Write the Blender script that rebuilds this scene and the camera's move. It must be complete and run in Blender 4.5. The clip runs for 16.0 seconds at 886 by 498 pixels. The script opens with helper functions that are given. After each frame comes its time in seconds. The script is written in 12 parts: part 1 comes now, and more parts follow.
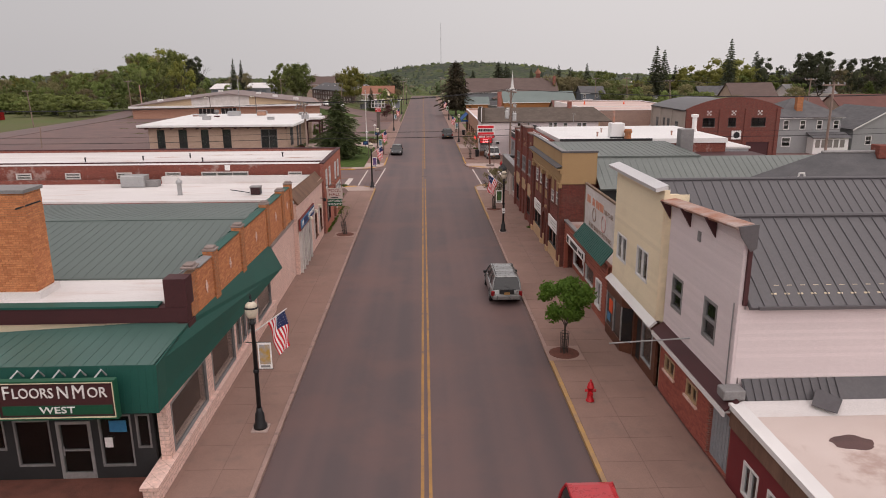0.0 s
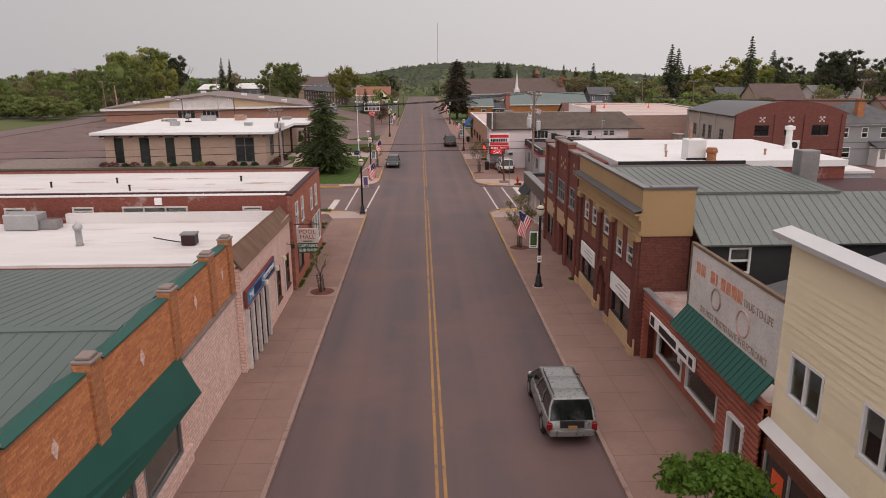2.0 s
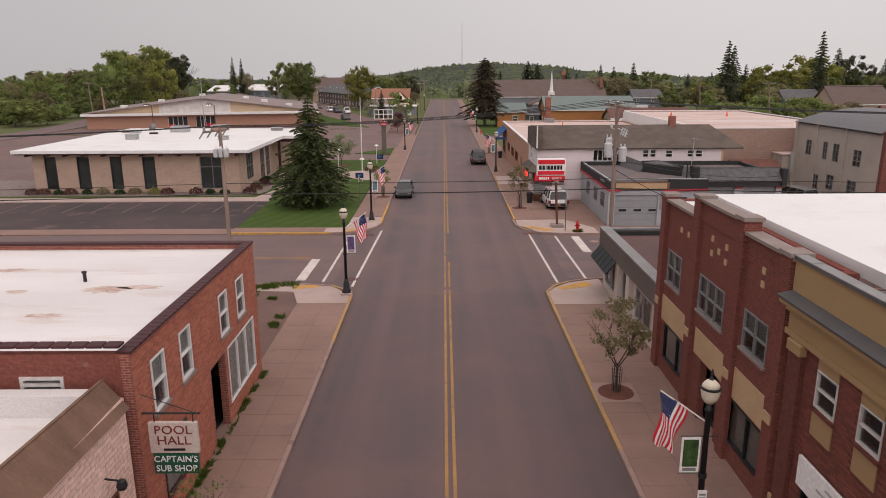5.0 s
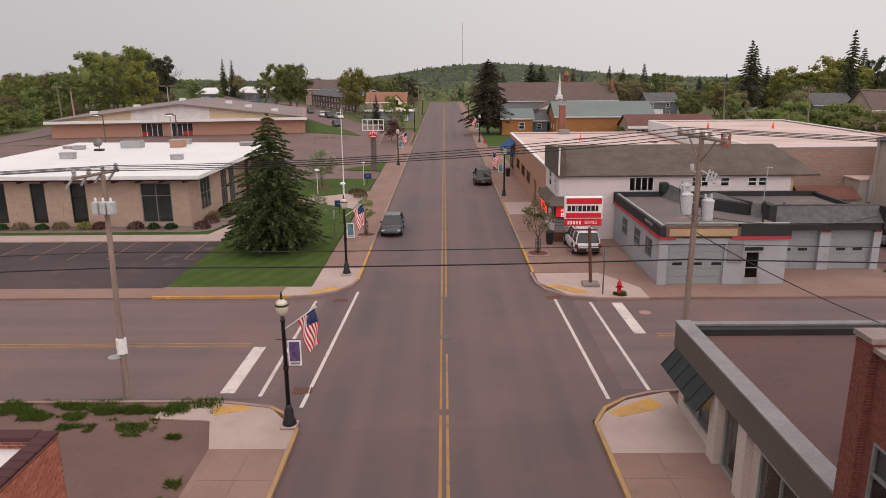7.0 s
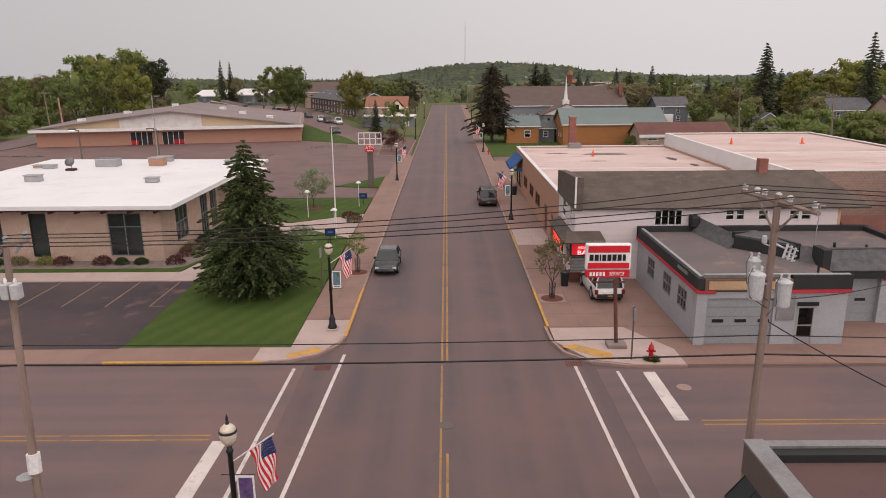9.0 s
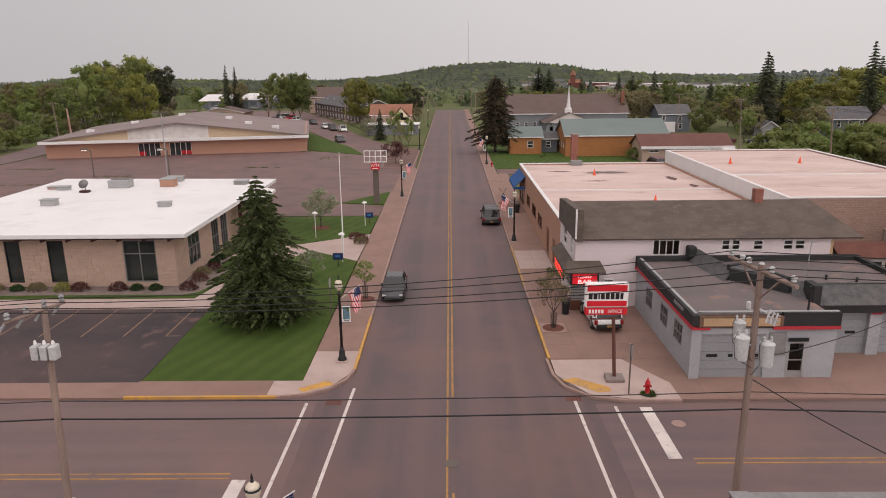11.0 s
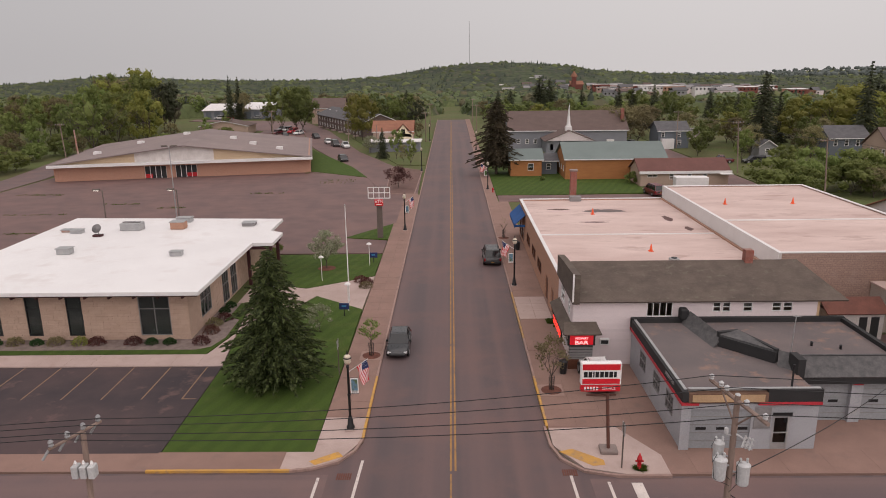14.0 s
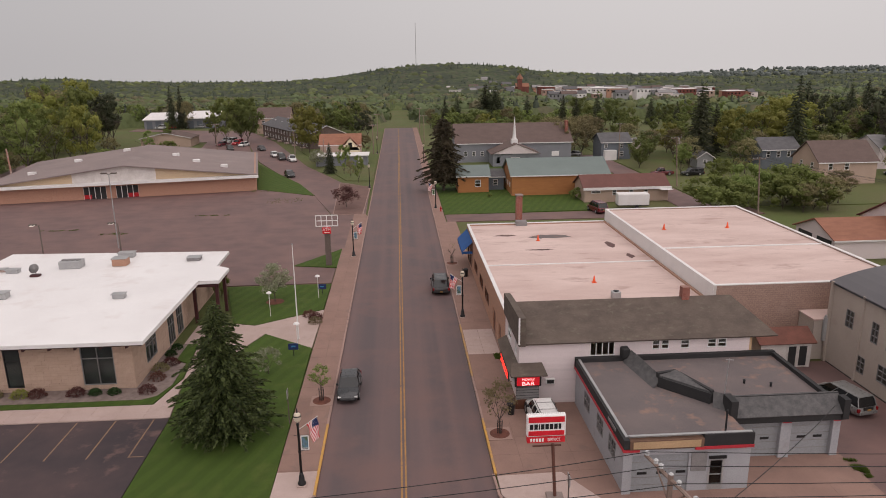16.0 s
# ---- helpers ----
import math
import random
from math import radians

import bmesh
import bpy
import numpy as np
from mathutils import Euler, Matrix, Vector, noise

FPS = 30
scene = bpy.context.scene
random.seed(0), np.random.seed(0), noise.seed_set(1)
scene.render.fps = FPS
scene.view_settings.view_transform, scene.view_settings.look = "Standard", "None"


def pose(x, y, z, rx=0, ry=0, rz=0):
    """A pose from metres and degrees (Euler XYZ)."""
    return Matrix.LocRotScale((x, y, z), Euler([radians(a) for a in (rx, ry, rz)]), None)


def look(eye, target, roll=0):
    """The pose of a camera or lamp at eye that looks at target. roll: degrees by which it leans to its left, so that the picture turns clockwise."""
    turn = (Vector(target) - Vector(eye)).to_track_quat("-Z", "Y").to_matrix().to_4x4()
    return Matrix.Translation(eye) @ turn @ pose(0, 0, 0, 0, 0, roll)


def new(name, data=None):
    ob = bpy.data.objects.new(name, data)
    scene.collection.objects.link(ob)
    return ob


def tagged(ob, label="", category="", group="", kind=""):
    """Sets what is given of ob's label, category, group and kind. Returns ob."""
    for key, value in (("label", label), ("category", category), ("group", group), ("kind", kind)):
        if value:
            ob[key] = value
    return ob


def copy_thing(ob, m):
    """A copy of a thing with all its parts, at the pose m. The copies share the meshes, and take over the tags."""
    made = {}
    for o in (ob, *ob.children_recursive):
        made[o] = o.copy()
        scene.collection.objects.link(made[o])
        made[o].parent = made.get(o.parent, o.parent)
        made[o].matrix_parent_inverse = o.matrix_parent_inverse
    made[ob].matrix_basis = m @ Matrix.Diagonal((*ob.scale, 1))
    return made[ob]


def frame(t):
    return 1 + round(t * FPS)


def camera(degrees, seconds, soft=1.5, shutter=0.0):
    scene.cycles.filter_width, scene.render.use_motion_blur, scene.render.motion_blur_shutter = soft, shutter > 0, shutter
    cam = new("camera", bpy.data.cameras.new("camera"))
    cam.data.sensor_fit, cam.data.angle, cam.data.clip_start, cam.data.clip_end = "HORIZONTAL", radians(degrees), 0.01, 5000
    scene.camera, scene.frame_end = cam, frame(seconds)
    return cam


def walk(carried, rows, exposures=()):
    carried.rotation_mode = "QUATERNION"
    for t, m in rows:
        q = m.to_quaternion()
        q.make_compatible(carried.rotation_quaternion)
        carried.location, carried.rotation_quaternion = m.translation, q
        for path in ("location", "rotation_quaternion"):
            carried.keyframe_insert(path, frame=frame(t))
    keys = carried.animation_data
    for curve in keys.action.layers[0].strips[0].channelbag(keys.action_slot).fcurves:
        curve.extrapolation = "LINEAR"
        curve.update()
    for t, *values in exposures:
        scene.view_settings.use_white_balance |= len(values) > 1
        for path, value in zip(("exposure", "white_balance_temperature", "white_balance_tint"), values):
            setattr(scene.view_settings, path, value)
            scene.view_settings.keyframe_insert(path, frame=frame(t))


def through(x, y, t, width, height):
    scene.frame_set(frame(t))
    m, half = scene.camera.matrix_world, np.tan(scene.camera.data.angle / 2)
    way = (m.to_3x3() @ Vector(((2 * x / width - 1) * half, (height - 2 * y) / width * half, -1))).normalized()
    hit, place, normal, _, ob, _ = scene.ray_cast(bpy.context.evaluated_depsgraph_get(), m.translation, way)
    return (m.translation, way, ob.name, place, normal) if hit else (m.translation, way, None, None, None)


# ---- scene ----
cam = camera(65.1, 16.0, 0.95)
METRES, EYE, TILT, LEAN, TURN = 72.0, 13.05, -1.735, 0.0, -1.5
ROWS = [
    (0.0, 0.0, 0.0, 0.0, -0.08, -12.87, 0.33),
    (0.5, -0.0049, 0.0538, 0.0009, -0.28, -12.85, 0.33),
    (1.0, -0.0084, 0.108, 0.0014, -0.4, -12.84, 0.32),
    (1.5, -0.0116, 0.1617, 0.0021, -0.4, -12.84, 0.31),
    (2.0, -0.0136, 0.2161, 0.0026, -0.38, -12.83, 0.29),
    (2.5, -0.0153, 0.2706, 0.0031, -0.26, -12.82, 0.26),
    (3.0, -0.016, 0.3249, 0.0037, 1.28, -12.82, 0.22),
    (3.5, -0.0164, 0.3791, 0.0044, 1.5, -12.82, 0.23),
    (4.0, -0.0168, 0.4333, 0.0051, 1.52, -12.81, 0.24),
    (6.5, -0.0185, 0.6978, 0.0182, 1.56, -12.69, 0.28),
    (7.0, -0.0193, 0.7425, 0.0218, 1.57, -12.73, 0.31),
    (7.5, -0.0201, 0.7796, 0.0257, 1.61, -12.78, 0.33),
    (8.0, -0.0201, 0.8075, 0.0306, 1.64, -12.76, 0.33),
    (8.5, -0.0199, 0.8254, 0.037, 1.7, -12.81, 0.36),
    (9.0, -0.0201, 0.8345, 0.0432, 1.78, -12.86, 0.4),
    (11.5, -0.021, 0.8136, 0.0886, 2.1, -13.08, 0.56),
    (12.0, -0.021, 0.8091, 0.1005, 2.16, -13.2, 0.59),
    (12.5, -0.0209, 0.8077, 0.1123, 2.22, -13.17, 0.58),
    (13.0, -0.0207, 0.807, 0.1241, 2.3, -13.16, 0.59),
    (13.5, -0.0208, 0.8061, 0.1361, 2.24, -13.18, 0.61),
    (14.0, -0.0211, 0.8048, 0.1482, 2.13, -13.19, 0.63),
    (14.5, -0.0213, 0.8041, 0.1601, 2.2, -13.2, 0.63),
    (15.0, -0.0209, 0.8044, 0.1724, 2.2, -13.21, 0.64),
    (15.5, -0.0199, 0.8049, 0.1851, 0.76, -13.24, 0.71),
    (16.0, -0.0172, 0.806, 0.1969, -2.11, -13.28, 0.8),
]
walk(cam, [(t, pose(0, 0, EYE, TILT, LEAN, TURN) @ pose(METRES * x, METRES * y, METRES * z, 90 + pitch, roll, yaw)) for t, x, y, z, yaw, pitch, roll in ROWS], exposures=((0.0, -0.02), (3.0, -0.09), (4.2, -0.08), (6.5, 0.03), (9.0, 0.02), (12.0, -0.05), (16.0, -0.15)))

# ---- world, sun, exposure ----
scene.view_settings.exposure = 0.0
world = bpy.data.worlds.new("overcast")
scene.world = world
world.use_nodes = True
wn, wl = world.node_tree.nodes, world.node_tree.links
wn.clear()
sky = wn.new("ShaderNodeTexSky")
sky.sky_type, sky.sun_disc = "NISHITA", False
sky.sun_elevation, sky.sun_rotation = radians(48), radians(200)
sky.air_density, sky.dust_density = 1.0, 4.0
grey = wn.new("ShaderNodeHueSaturation")
grey.inputs["Saturation"].default_value = 0.12
grey.inputs["Value"].default_value = 0.10
cloud = wn.new("ShaderNodeMix")
cloud.data_type = "RGBA"
cloud.inputs["Factor"].default_value = 0.86
coord = wn.new("ShaderNodeTexCoord")
split = wn.new("ShaderNodeSeparateXYZ")
wl.new(coord.outputs["Generated"], split.inputs[0])
span = wn.new("ShaderNodeMapRange")
span.interpolation_type = "SMOOTHSTEP"
span.inputs["From Min"].default_value, span.inputs["From Max"].default_value = -0.75, 0.5
wl.new(split.outputs["X"], span.inputs["Value"])
veil = wn.new("ShaderNodeMix")
veil.data_type = "RGBA"
veil.inputs["A"].default_value = (0.57, 0.54, 0.548, 1)
veil.inputs["B"].default_value = (0.79, 0.74, 0.738, 1)
wl.new(span.outputs["Result"], veil.inputs["Factor"])
wl.new(veil.outputs["Result"], cloud.inputs["B"])
bg = wn.new("ShaderNodeBackground")
bg.inputs["Strength"].default_value = 1.0
wo = wn.new("ShaderNodeOutputWorld")
wl.new(sky.outputs["Color"], grey.inputs["Color"])
wl.new(grey.outputs["Color"], cloud.inputs["A"])
wl.new(cloud.outputs["Result"], bg.inputs["Color"])
wl.new(bg.outputs["Background"], wo.inputs["Surface"])
sun = new("sun", bpy.data.lights.new("sun", "SUN"))
sun.data.energy, sun.data.angle, sun.data.color = 2.25, radians(120), (1.0, 0.875, 0.85)
sun.matrix_basis = look((0, 0, 50), (-12, 25, 0))

# ---- materials ----
def rgb(c):
    return (*c, 1.0)


def nodes_of(name):
    m = bpy.data.materials.new(name)
    m.use_nodes = True
    return m, m.node_tree.nodes, m.node_tree.links, m.node_tree.nodes["Principled BSDF"]


def noise_node(n, l, vec, scale, detail=4.0, rough=0.6):
    t = n.new("ShaderNodeTexNoise")
    t.inputs["Scale"].default_value = scale
    t.inputs["Detail"].default_value = detail
    t.inputs["Roughness"].default_value = rough
    l.new(vec, t.inputs["Vector"])
    return t.outputs["Fac"]


def ramp_node(n, l, fac, lo, hi, a=0.0, b=1.0):
    r = n.new("ShaderNodeMapRange")
    r.inputs["From Min"].default_value, r.inputs["From Max"].default_value = lo, hi
    r.inputs["To Min"].default_value, r.inputs["To Max"].default_value = a, b
    l.new(fac, r.inputs["Value"])
    return r.outputs["Result"]


def mix_node(n, l, fac, a, b, mode="MIX"):
    m = n.new("ShaderNodeMix")
    m.data_type, m.blend_type = "RGBA", mode
    for sock, v in ((m.inputs["Factor"], fac), (m.inputs["A"], a), (m.inputs["B"], b)):
        if isinstance(v, (int, float)):
            sock.default_value = v
        elif isinstance(v, tuple):
            sock.default_value = rgb(v)
        else:
            l.new(v, sock)
    return m.outputs["Result"]


def place(n, l, stretch=(1, 1, 1)):
    g = n.new("ShaderNodeNewGeometry")
    m = n.new("ShaderNodeMapping")
    m.inputs["Scale"].default_value = stretch
    l.new(g.outputs["Position"], m.inputs["Vector"])
    return m.outputs["Vector"]


def bump_node(n, l, height, strength, dist, bsdf):
    b = n.new("ShaderNodeBump")
    b.inputs["Strength"].default_value, b.inputs["Distance"].default_value = strength, dist
    l.new(height, b.inputs["Height"])
    l.new(b.outputs["Normal"], bsdf.inputs["Normal"])


def mat(name, a, b=None, big=0.6, fine=14.0, rough=0.8, metal=0.0, bump=0.25, dist=0.01, stretch=(1, 1, 1), stain=None, amount=0.5,
        vary=0.0, spec=0.35, lo=0.35, hi=0.65):
    """A surface of two close colours in large patches, with fine grain, relief, and stains of a third colour."""
    b = b or tuple(v * 0.82 for v in a)
    m, n, l, p = nodes_of(name)
    v = place(n, l, stretch)
    col = mix_node(n, l, ramp_node(n, l, noise_node(n, l, v, big), lo, hi), a, b)
    f = noise_node(n, l, v, fine, 3.0, 0.7)
    col = mix_node(n, l, 1.0, col, mix_node(n, l, ramp_node(n, l, f, 0.3, 0.7), (0.84, 0.84, 0.84), (1.12, 1.12, 1.12)), "MULTIPLY")
    if stain:
        s = ramp_node(n, l, noise_node(n, l, v, big * 2.3, 6.0, 0.65), 0.56, 0.68, 0.0, amount)
        col = mix_node(n, l, s, col, stain)
    if vary:
        info = n.new("ShaderNodeObjectInfo")
        k = ramp_node(n, l, info.outputs["Random"], 0, 1, 1 - vary, 1 + vary)
        h = n.new("ShaderNodeHueSaturation")
        l.new(k, h.inputs["Value"])
        l.new(col, h.inputs["Color"])
        col = h.outputs["Color"]
    l.new(col, p.inputs["Base Color"])
    l.new(ramp_node(n, l, f, 0.2, 0.8, max(rough - 0.08, 0.02), min(rough + 0.08, 1)), p.inputs["Roughness"])
    p.inputs["Metallic"].default_value = metal
    p.inputs["Specular IOR Level"].default_value = spec
    if bump:
        bump_node(n, l, f, bump, dist, p)
    return m


def brick_mat(name, c1, c2, mortar, w=0.21, h=0.07, stain=None, amount=0.4, gap=0.012):
    """Running-bond brickwork on upright axis-aligned walls."""
    m, n, l, p = nodes_of(name)
    g = n.new("ShaderNodeNewGeometry")
    s = n.new("ShaderNodeSeparateXYZ")
    l.new(g.outputs["Position"], s.inputs[0])
    add = n.new("ShaderNodeMath")
    l.new(s.outputs["X"], add.inputs[0])
    l.new(s.outputs["Y"], add.inputs[1])
    c = n.new("ShaderNodeCombineXYZ")
    l.new(add.outputs[0], c.inputs["X"])
    l.new(s.outputs["Z"], c.inputs["Y"])
    t = n.new("ShaderNodeTexBrick")
    t.inputs["Scale"].default_value = 1.0
    t.inputs["Brick Width"].default_value, t.inputs["Row Height"].default_value = w, h
    t.inputs["Mortar Size"].default_value, t.inputs["Mortar Smooth"].default_value = gap, 0.2
    t.inputs["Color1"].default_value, t.inputs["Color2"].default_value, t.inputs["Mortar"].default_value = rgb(c1), rgb(c2), rgb(mortar)
    l.new(c.outputs[0], t.inputs["Vector"])
    v = g.outputs["Position"]
    f = noise_node(n, l, v, 9.0, 4.0)
    col = mix_node(n, l, 1.0, t.outputs["Color"], mix_node(n, l, ramp_node(n, l, f, 0.3, 0.7), (0.75, 0.75, 0.75), (1.2, 1.2, 1.2)), "MULTIPLY")
    if stain:
        col = mix_node(n, l, ramp_node(n, l, noise_node(n, l, v, 0.9, 6.0, 0.65), 0.56, 0.66, 0.0, amount), col, stain)
    l.new(col, p.inputs["Base Color"])
    p.inputs["Roughness"].default_value, p.inputs["Specular IOR Level"].default_value = 0.88, 0.25
    bump_node(n, l, t.outputs["Fac"], -0.5, 0.008, p)
    return m


def glass_mat(name, tint=(0.62, 0.66, 0.66)):
    m, n, l, p = nodes_of(name)
    p.inputs["Base Color"].default_value = rgb(tint)
    p.inputs["Roughness"].default_value = 0.03
    p.inputs["Transmission Weight"].default_value = 1.0
    p.inputs["IOR"].default_value = 1.35
    return m


def glow_mat(name, col, strength):
    m, n, l, p = nodes_of(name)
    p.inputs["Base Color"].default_value = rgb(col)
    p.inputs["Emission Color"].default_value = rgb(col)
    p.inputs["Emission Strength"].default_value = strength
    return m


def leaf_mat(name, a, b, rough=0.6, through=0.5):
    m, n, l, p = nodes_of(name)
    g = n.new("ShaderNodeNewGeometry")
    info = n.new("ShaderNodeObjectInfo")
    col = mix_node(n, l, g.outputs["Random Per Island"], a, b)
    h = n.new("ShaderNodeHueSaturation")
    l.new(ramp_node(n, l, info.outputs["Random"], 0, 1, 0.485, 0.515), h.inputs["Hue"])
    l.new(ramp_node(n, l, info.outputs["Random"], 0, 1, 0.75, 1.25), h.inputs["Value"])
    l.new(col, h.inputs["Color"])
    l.new(h.outputs["Color"], p.inputs["Base Color"])
    p.inputs["Roughness"].default_value, p.inputs["Specular IOR Level"].default_value = rough, 0.2
    tr = n.new("ShaderNodeBsdfTranslucent")
    l.new(h.outputs["Color"], tr.inputs["Color"])
    mx = n.new("ShaderNodeMixShader")
    mx.inputs[0].default_value = through
    l.new(p.outputs[0], mx.inputs[1])
    l.new(tr.outputs[0], mx.inputs[2])
    l.new(mx.outputs[0], n["Material Output"].inputs["Surface"])
    return m


def road_mat(name, a, b, patch, along=(1, 0.02, 1)):
    """Asphalt with long wheel tracks, blotches and grit."""
    m, n, l, p = nodes_of(name)
    v, w = place(n, l), place(n, l, along)
    col = mix_node(n, l, ramp_node(n, l, noise_node(n, l, w, 0.75, 2.0, 0.5), 0.35, 0.65), a, b)
    col = mix_node(n, l, ramp_node(n, l, noise_node(n, l, v, 0.16, 5.0, 0.62), 0.46, 0.66, 0.0, 0.7), col, patch)
    col = mix_node(n, l, ramp_node(n, l, noise_node(n, l, v, 0.9, 5.0, 0.7), 0.6, 0.72, 0.0, 0.3), col, tuple(c * 0.75 for c in b))
    f = noise_node(n, l, v, 60, 3.0, 0.7)
    col = mix_node(n, l, 1.0, col, mix_node(n, l, ramp_node(n, l, f, 0.3, 0.7), (0.85, 0.85, 0.85), (1.12, 1.12, 1.12)), "MULTIPLY")
    l.new(col, p.inputs["Base Color"])
    p.inputs["Roughness"].default_value, p.inputs["Specular IOR Level"].default_value = 0.66, 0.4
    bump_node(n, l, f, 0.3, 0.006, p)
    return m


M_ASPHALT = road_mat("worn_mauve_asphalt", (0.122, 0.078, 0.0755), (0.084, 0.061, 0.063), (0.144, 0.083, 0.0745))
M_ASPHALT_N = road_mat("faded_mauve_asphalt", (0.13, 0.085, 0.0825), (0.092, 0.0675, 0.0695), (0.153, 0.09, 0.081))
M_ASPHALT_SIDE = road_mat("side_street_asphalt", (0.152, 0.1, 0.095), (0.118, 0.083, 0.084), (0.182, 0.11, 0.1), (0.03, 1, 1))
M_LOT = mat("old_parking_asphalt", (0.044, 0.035, 0.039), (0.08, 0.054, 0.054), 0.14, 45, 0.92, bump=0.35, stain=(0.165, 0.1, 0.088), amount=0.75)
M_GRAVEL = road_mat("red_gravel_lot", (0.155, 0.092, 0.084), (0.118, 0.073, 0.069), (0.185, 0.107, 0.094), (0.4, 0.6, 1))
M_DIRT = mat("bare_red_dirt", (0.164, 0.098, 0.083), (0.132, 0.078, 0.068), 0.3, 16, 0.95, bump=0.6, stain=(0.094, 0.076, 0.043), amount=0.3)
M_WALK = mat("red_stained_concrete", (0.262, 0.164, 0.134), (0.222, 0.138, 0.113), 0.35, 26, 0.88, bump=0.2, stain=(0.185, 0.127, 0.108), amount=0.6, vary=0.03)
M_CONC = mat("pale_pink_concrete", (0.43, 0.33, 0.30), (0.37, 0.28, 0.25), 0.4, 22, 0.88, bump=0.2, stain=(0.3, 0.22, 0.19), amount=0.4, vary=0.06)
M_CURB = mat("curb_concrete", (0.33, 0.222, 0.19), (0.27, 0.182, 0.157), 0.8, 26, 0.9, bump=0.25, stain=(0.15, 0.1, 0.088), amount=0.75)
M_YELLOW = mat("worn_yellow_paint", (0.56, 0.30, 0.06), (0.42, 0.24, 0.085), 0.9, 25, 0.8, stain=(0.27, 0.18, 0.13), amount=0.85)
M_YELLOW_W = mat("scuffed_yellow_paint", (0.42, 0.245, 0.085), (0.32, 0.205, 0.12), 1.4, 25, 0.85, stain=(0.27, 0.18, 0.14), amount=0.9)
M_LINE_Y = mat("faded_yellow_line", (0.38, 0.205, 0.065), (0.27, 0.155, 0.068), 0.6, 30, 0.85, stain=(0.14, 0.095, 0.085), amount=0.9)
M_LINE_W = mat("worn_white_line", (0.62, 0.55, 0.51), (0.52, 0.46, 0.43), 0.8, 30, 0.85, stain=(0.16, 0.12, 0.11), amount=0.6)
M_LINE_S = mat("faded_stall_line", (0.25, 0.15, 0.085), (0.19, 0.125, 0.085), 0.8, 30, 0.85, stain=(0.09, 0.07, 0.065), amount=0.75)
def lawn_mat(name):
    m, n, l, p = nodes_of(name)
    v = place(n, l)
    wv = n.new("ShaderNodeTexWave")
    wv.inputs["Scale"].default_value, wv.inputs["Distortion"].default_value = 0.24, 0.8
    turn = n.new("ShaderNodeMapping")
    turn.inputs["Rotation"].default_value = (0, 0, radians(22))
    l.new(v, turn.inputs["Vector"])
    l.new(turn.outputs[0], wv.inputs["Vector"])
    col = mix_node(n, l, ramp_node(n, l, wv.outputs["Fac"], 0.3, 0.7), (0.055, 0.09, 0.0155), (0.047, 0.078, 0.0138))
    col = mix_node(n, l, ramp_node(n, l, noise_node(n, l, v, 0.5, 5.0), 0.52, 0.75, 0, 0.5), col, (0.1, 0.115, 0.03))
    f = noise_node(n, l, v, 28, 4.0, 0.75)
    col = mix_node(n, l, 1.0, col, mix_node(n, l, ramp_node(n, l, f, 0.3, 0.7), (0.65, 0.65, 0.65), (1.3, 1.3, 1.3)), "MULTIPLY")
    l.new(col, p.inputs["Base Color"])
    p.inputs["Roughness"].default_value, p.inputs["Specular IOR Level"].default_value = 0.9, 0.2
    bump_node(n, l, f, 0.8, 0.04, p)
    return m


M_LAWN = lawn_mat("mown_lawn")
M_FIELD = mat("rough_grass", (0.082, 0.108, 0.028), (0.105, 0.1, 0.04), 0.07, 6, 0.95, bump=0.8, dist=0.05, stain=(0.13, 0.1, 0.062), amount=0.5)
M_WHITEROOF = mat("white_roof_membrane", (0.71, 0.675, 0.665), (0.61, 0.575, 0.565), 0.3, 50, 0.6, bump=0.05, stain=(0.5, 0.38, 0.34), amount=0.55, stretch=(0.3, 1.5, 1))
M_WHITEROOF2 = mat("weathered_white_roof", (0.6, 0.51, 0.475), (0.52, 0.425, 0.39), 0.2, 50, 0.65, bump=0.05, stain=(0.36, 0.25, 0.215), amount=0.8)
M_BANKROOF = mat("clean_white_roof", (0.74, 0.725, 0.72), (0.69, 0.672, 0.668), 0.15, 50, 0.55, bump=0.03, stain=(0.56, 0.5, 0.48), amount=0.4)
M_PINKROOF = mat("pink_dusty_roof", (0.60, 0.465, 0.425), (0.49, 0.36, 0.325), 0.18, 50, 0.7, bump=0.05, stain=(0.36, 0.25, 0.22), amount=0.75, stretch=(0.6, 1.6, 1))
M_TAR = mat("dusty_tar_roof", (0.125, 0.072, 0.066), (0.105, 0.062, 0.06), 0.35, 30, 0.95, bump=0.5, stain=(0.06, 0.045, 0.045), amount=0.5)
M_GREYROOF = mat("grey_rolled_roof", (0.155, 0.125, 0.121), (0.125, 0.105, 0.105), 0.3, 25, 0.9, bump=0.3, stain=(0.27, 0.165, 0.125), amount=0.7)
M_GREENROOF = mat("dull_green_metal", (0.098, 0.125, 0.115), (0.088, 0.112, 0.103), 0.2, 30, 0.5, bump=0.03, spec=0.5)
M_GREEN = mat("deep_green_metal", (0.011, 0.078, 0.06), (0.009, 0.066, 0.051), 0.3, 30, 0.5, bump=0.03)
# Awning top: the same green made paler and greyer to paint in sky sheen
M_GREENTOP = mat("sheened_green_metal", (0.05, 0.112, 0.095), (0.04, 0.095, 0.08), 0.4, 30, 0.45, bump=0.03, spec=0.6)
M_GREYMETAL = mat("charcoal_metal_roof", (0.085, 0.078, 0.084), (0.075, 0.07, 0.076), 0.25, 8, 0.45, bump=0.05, spec=0.5)
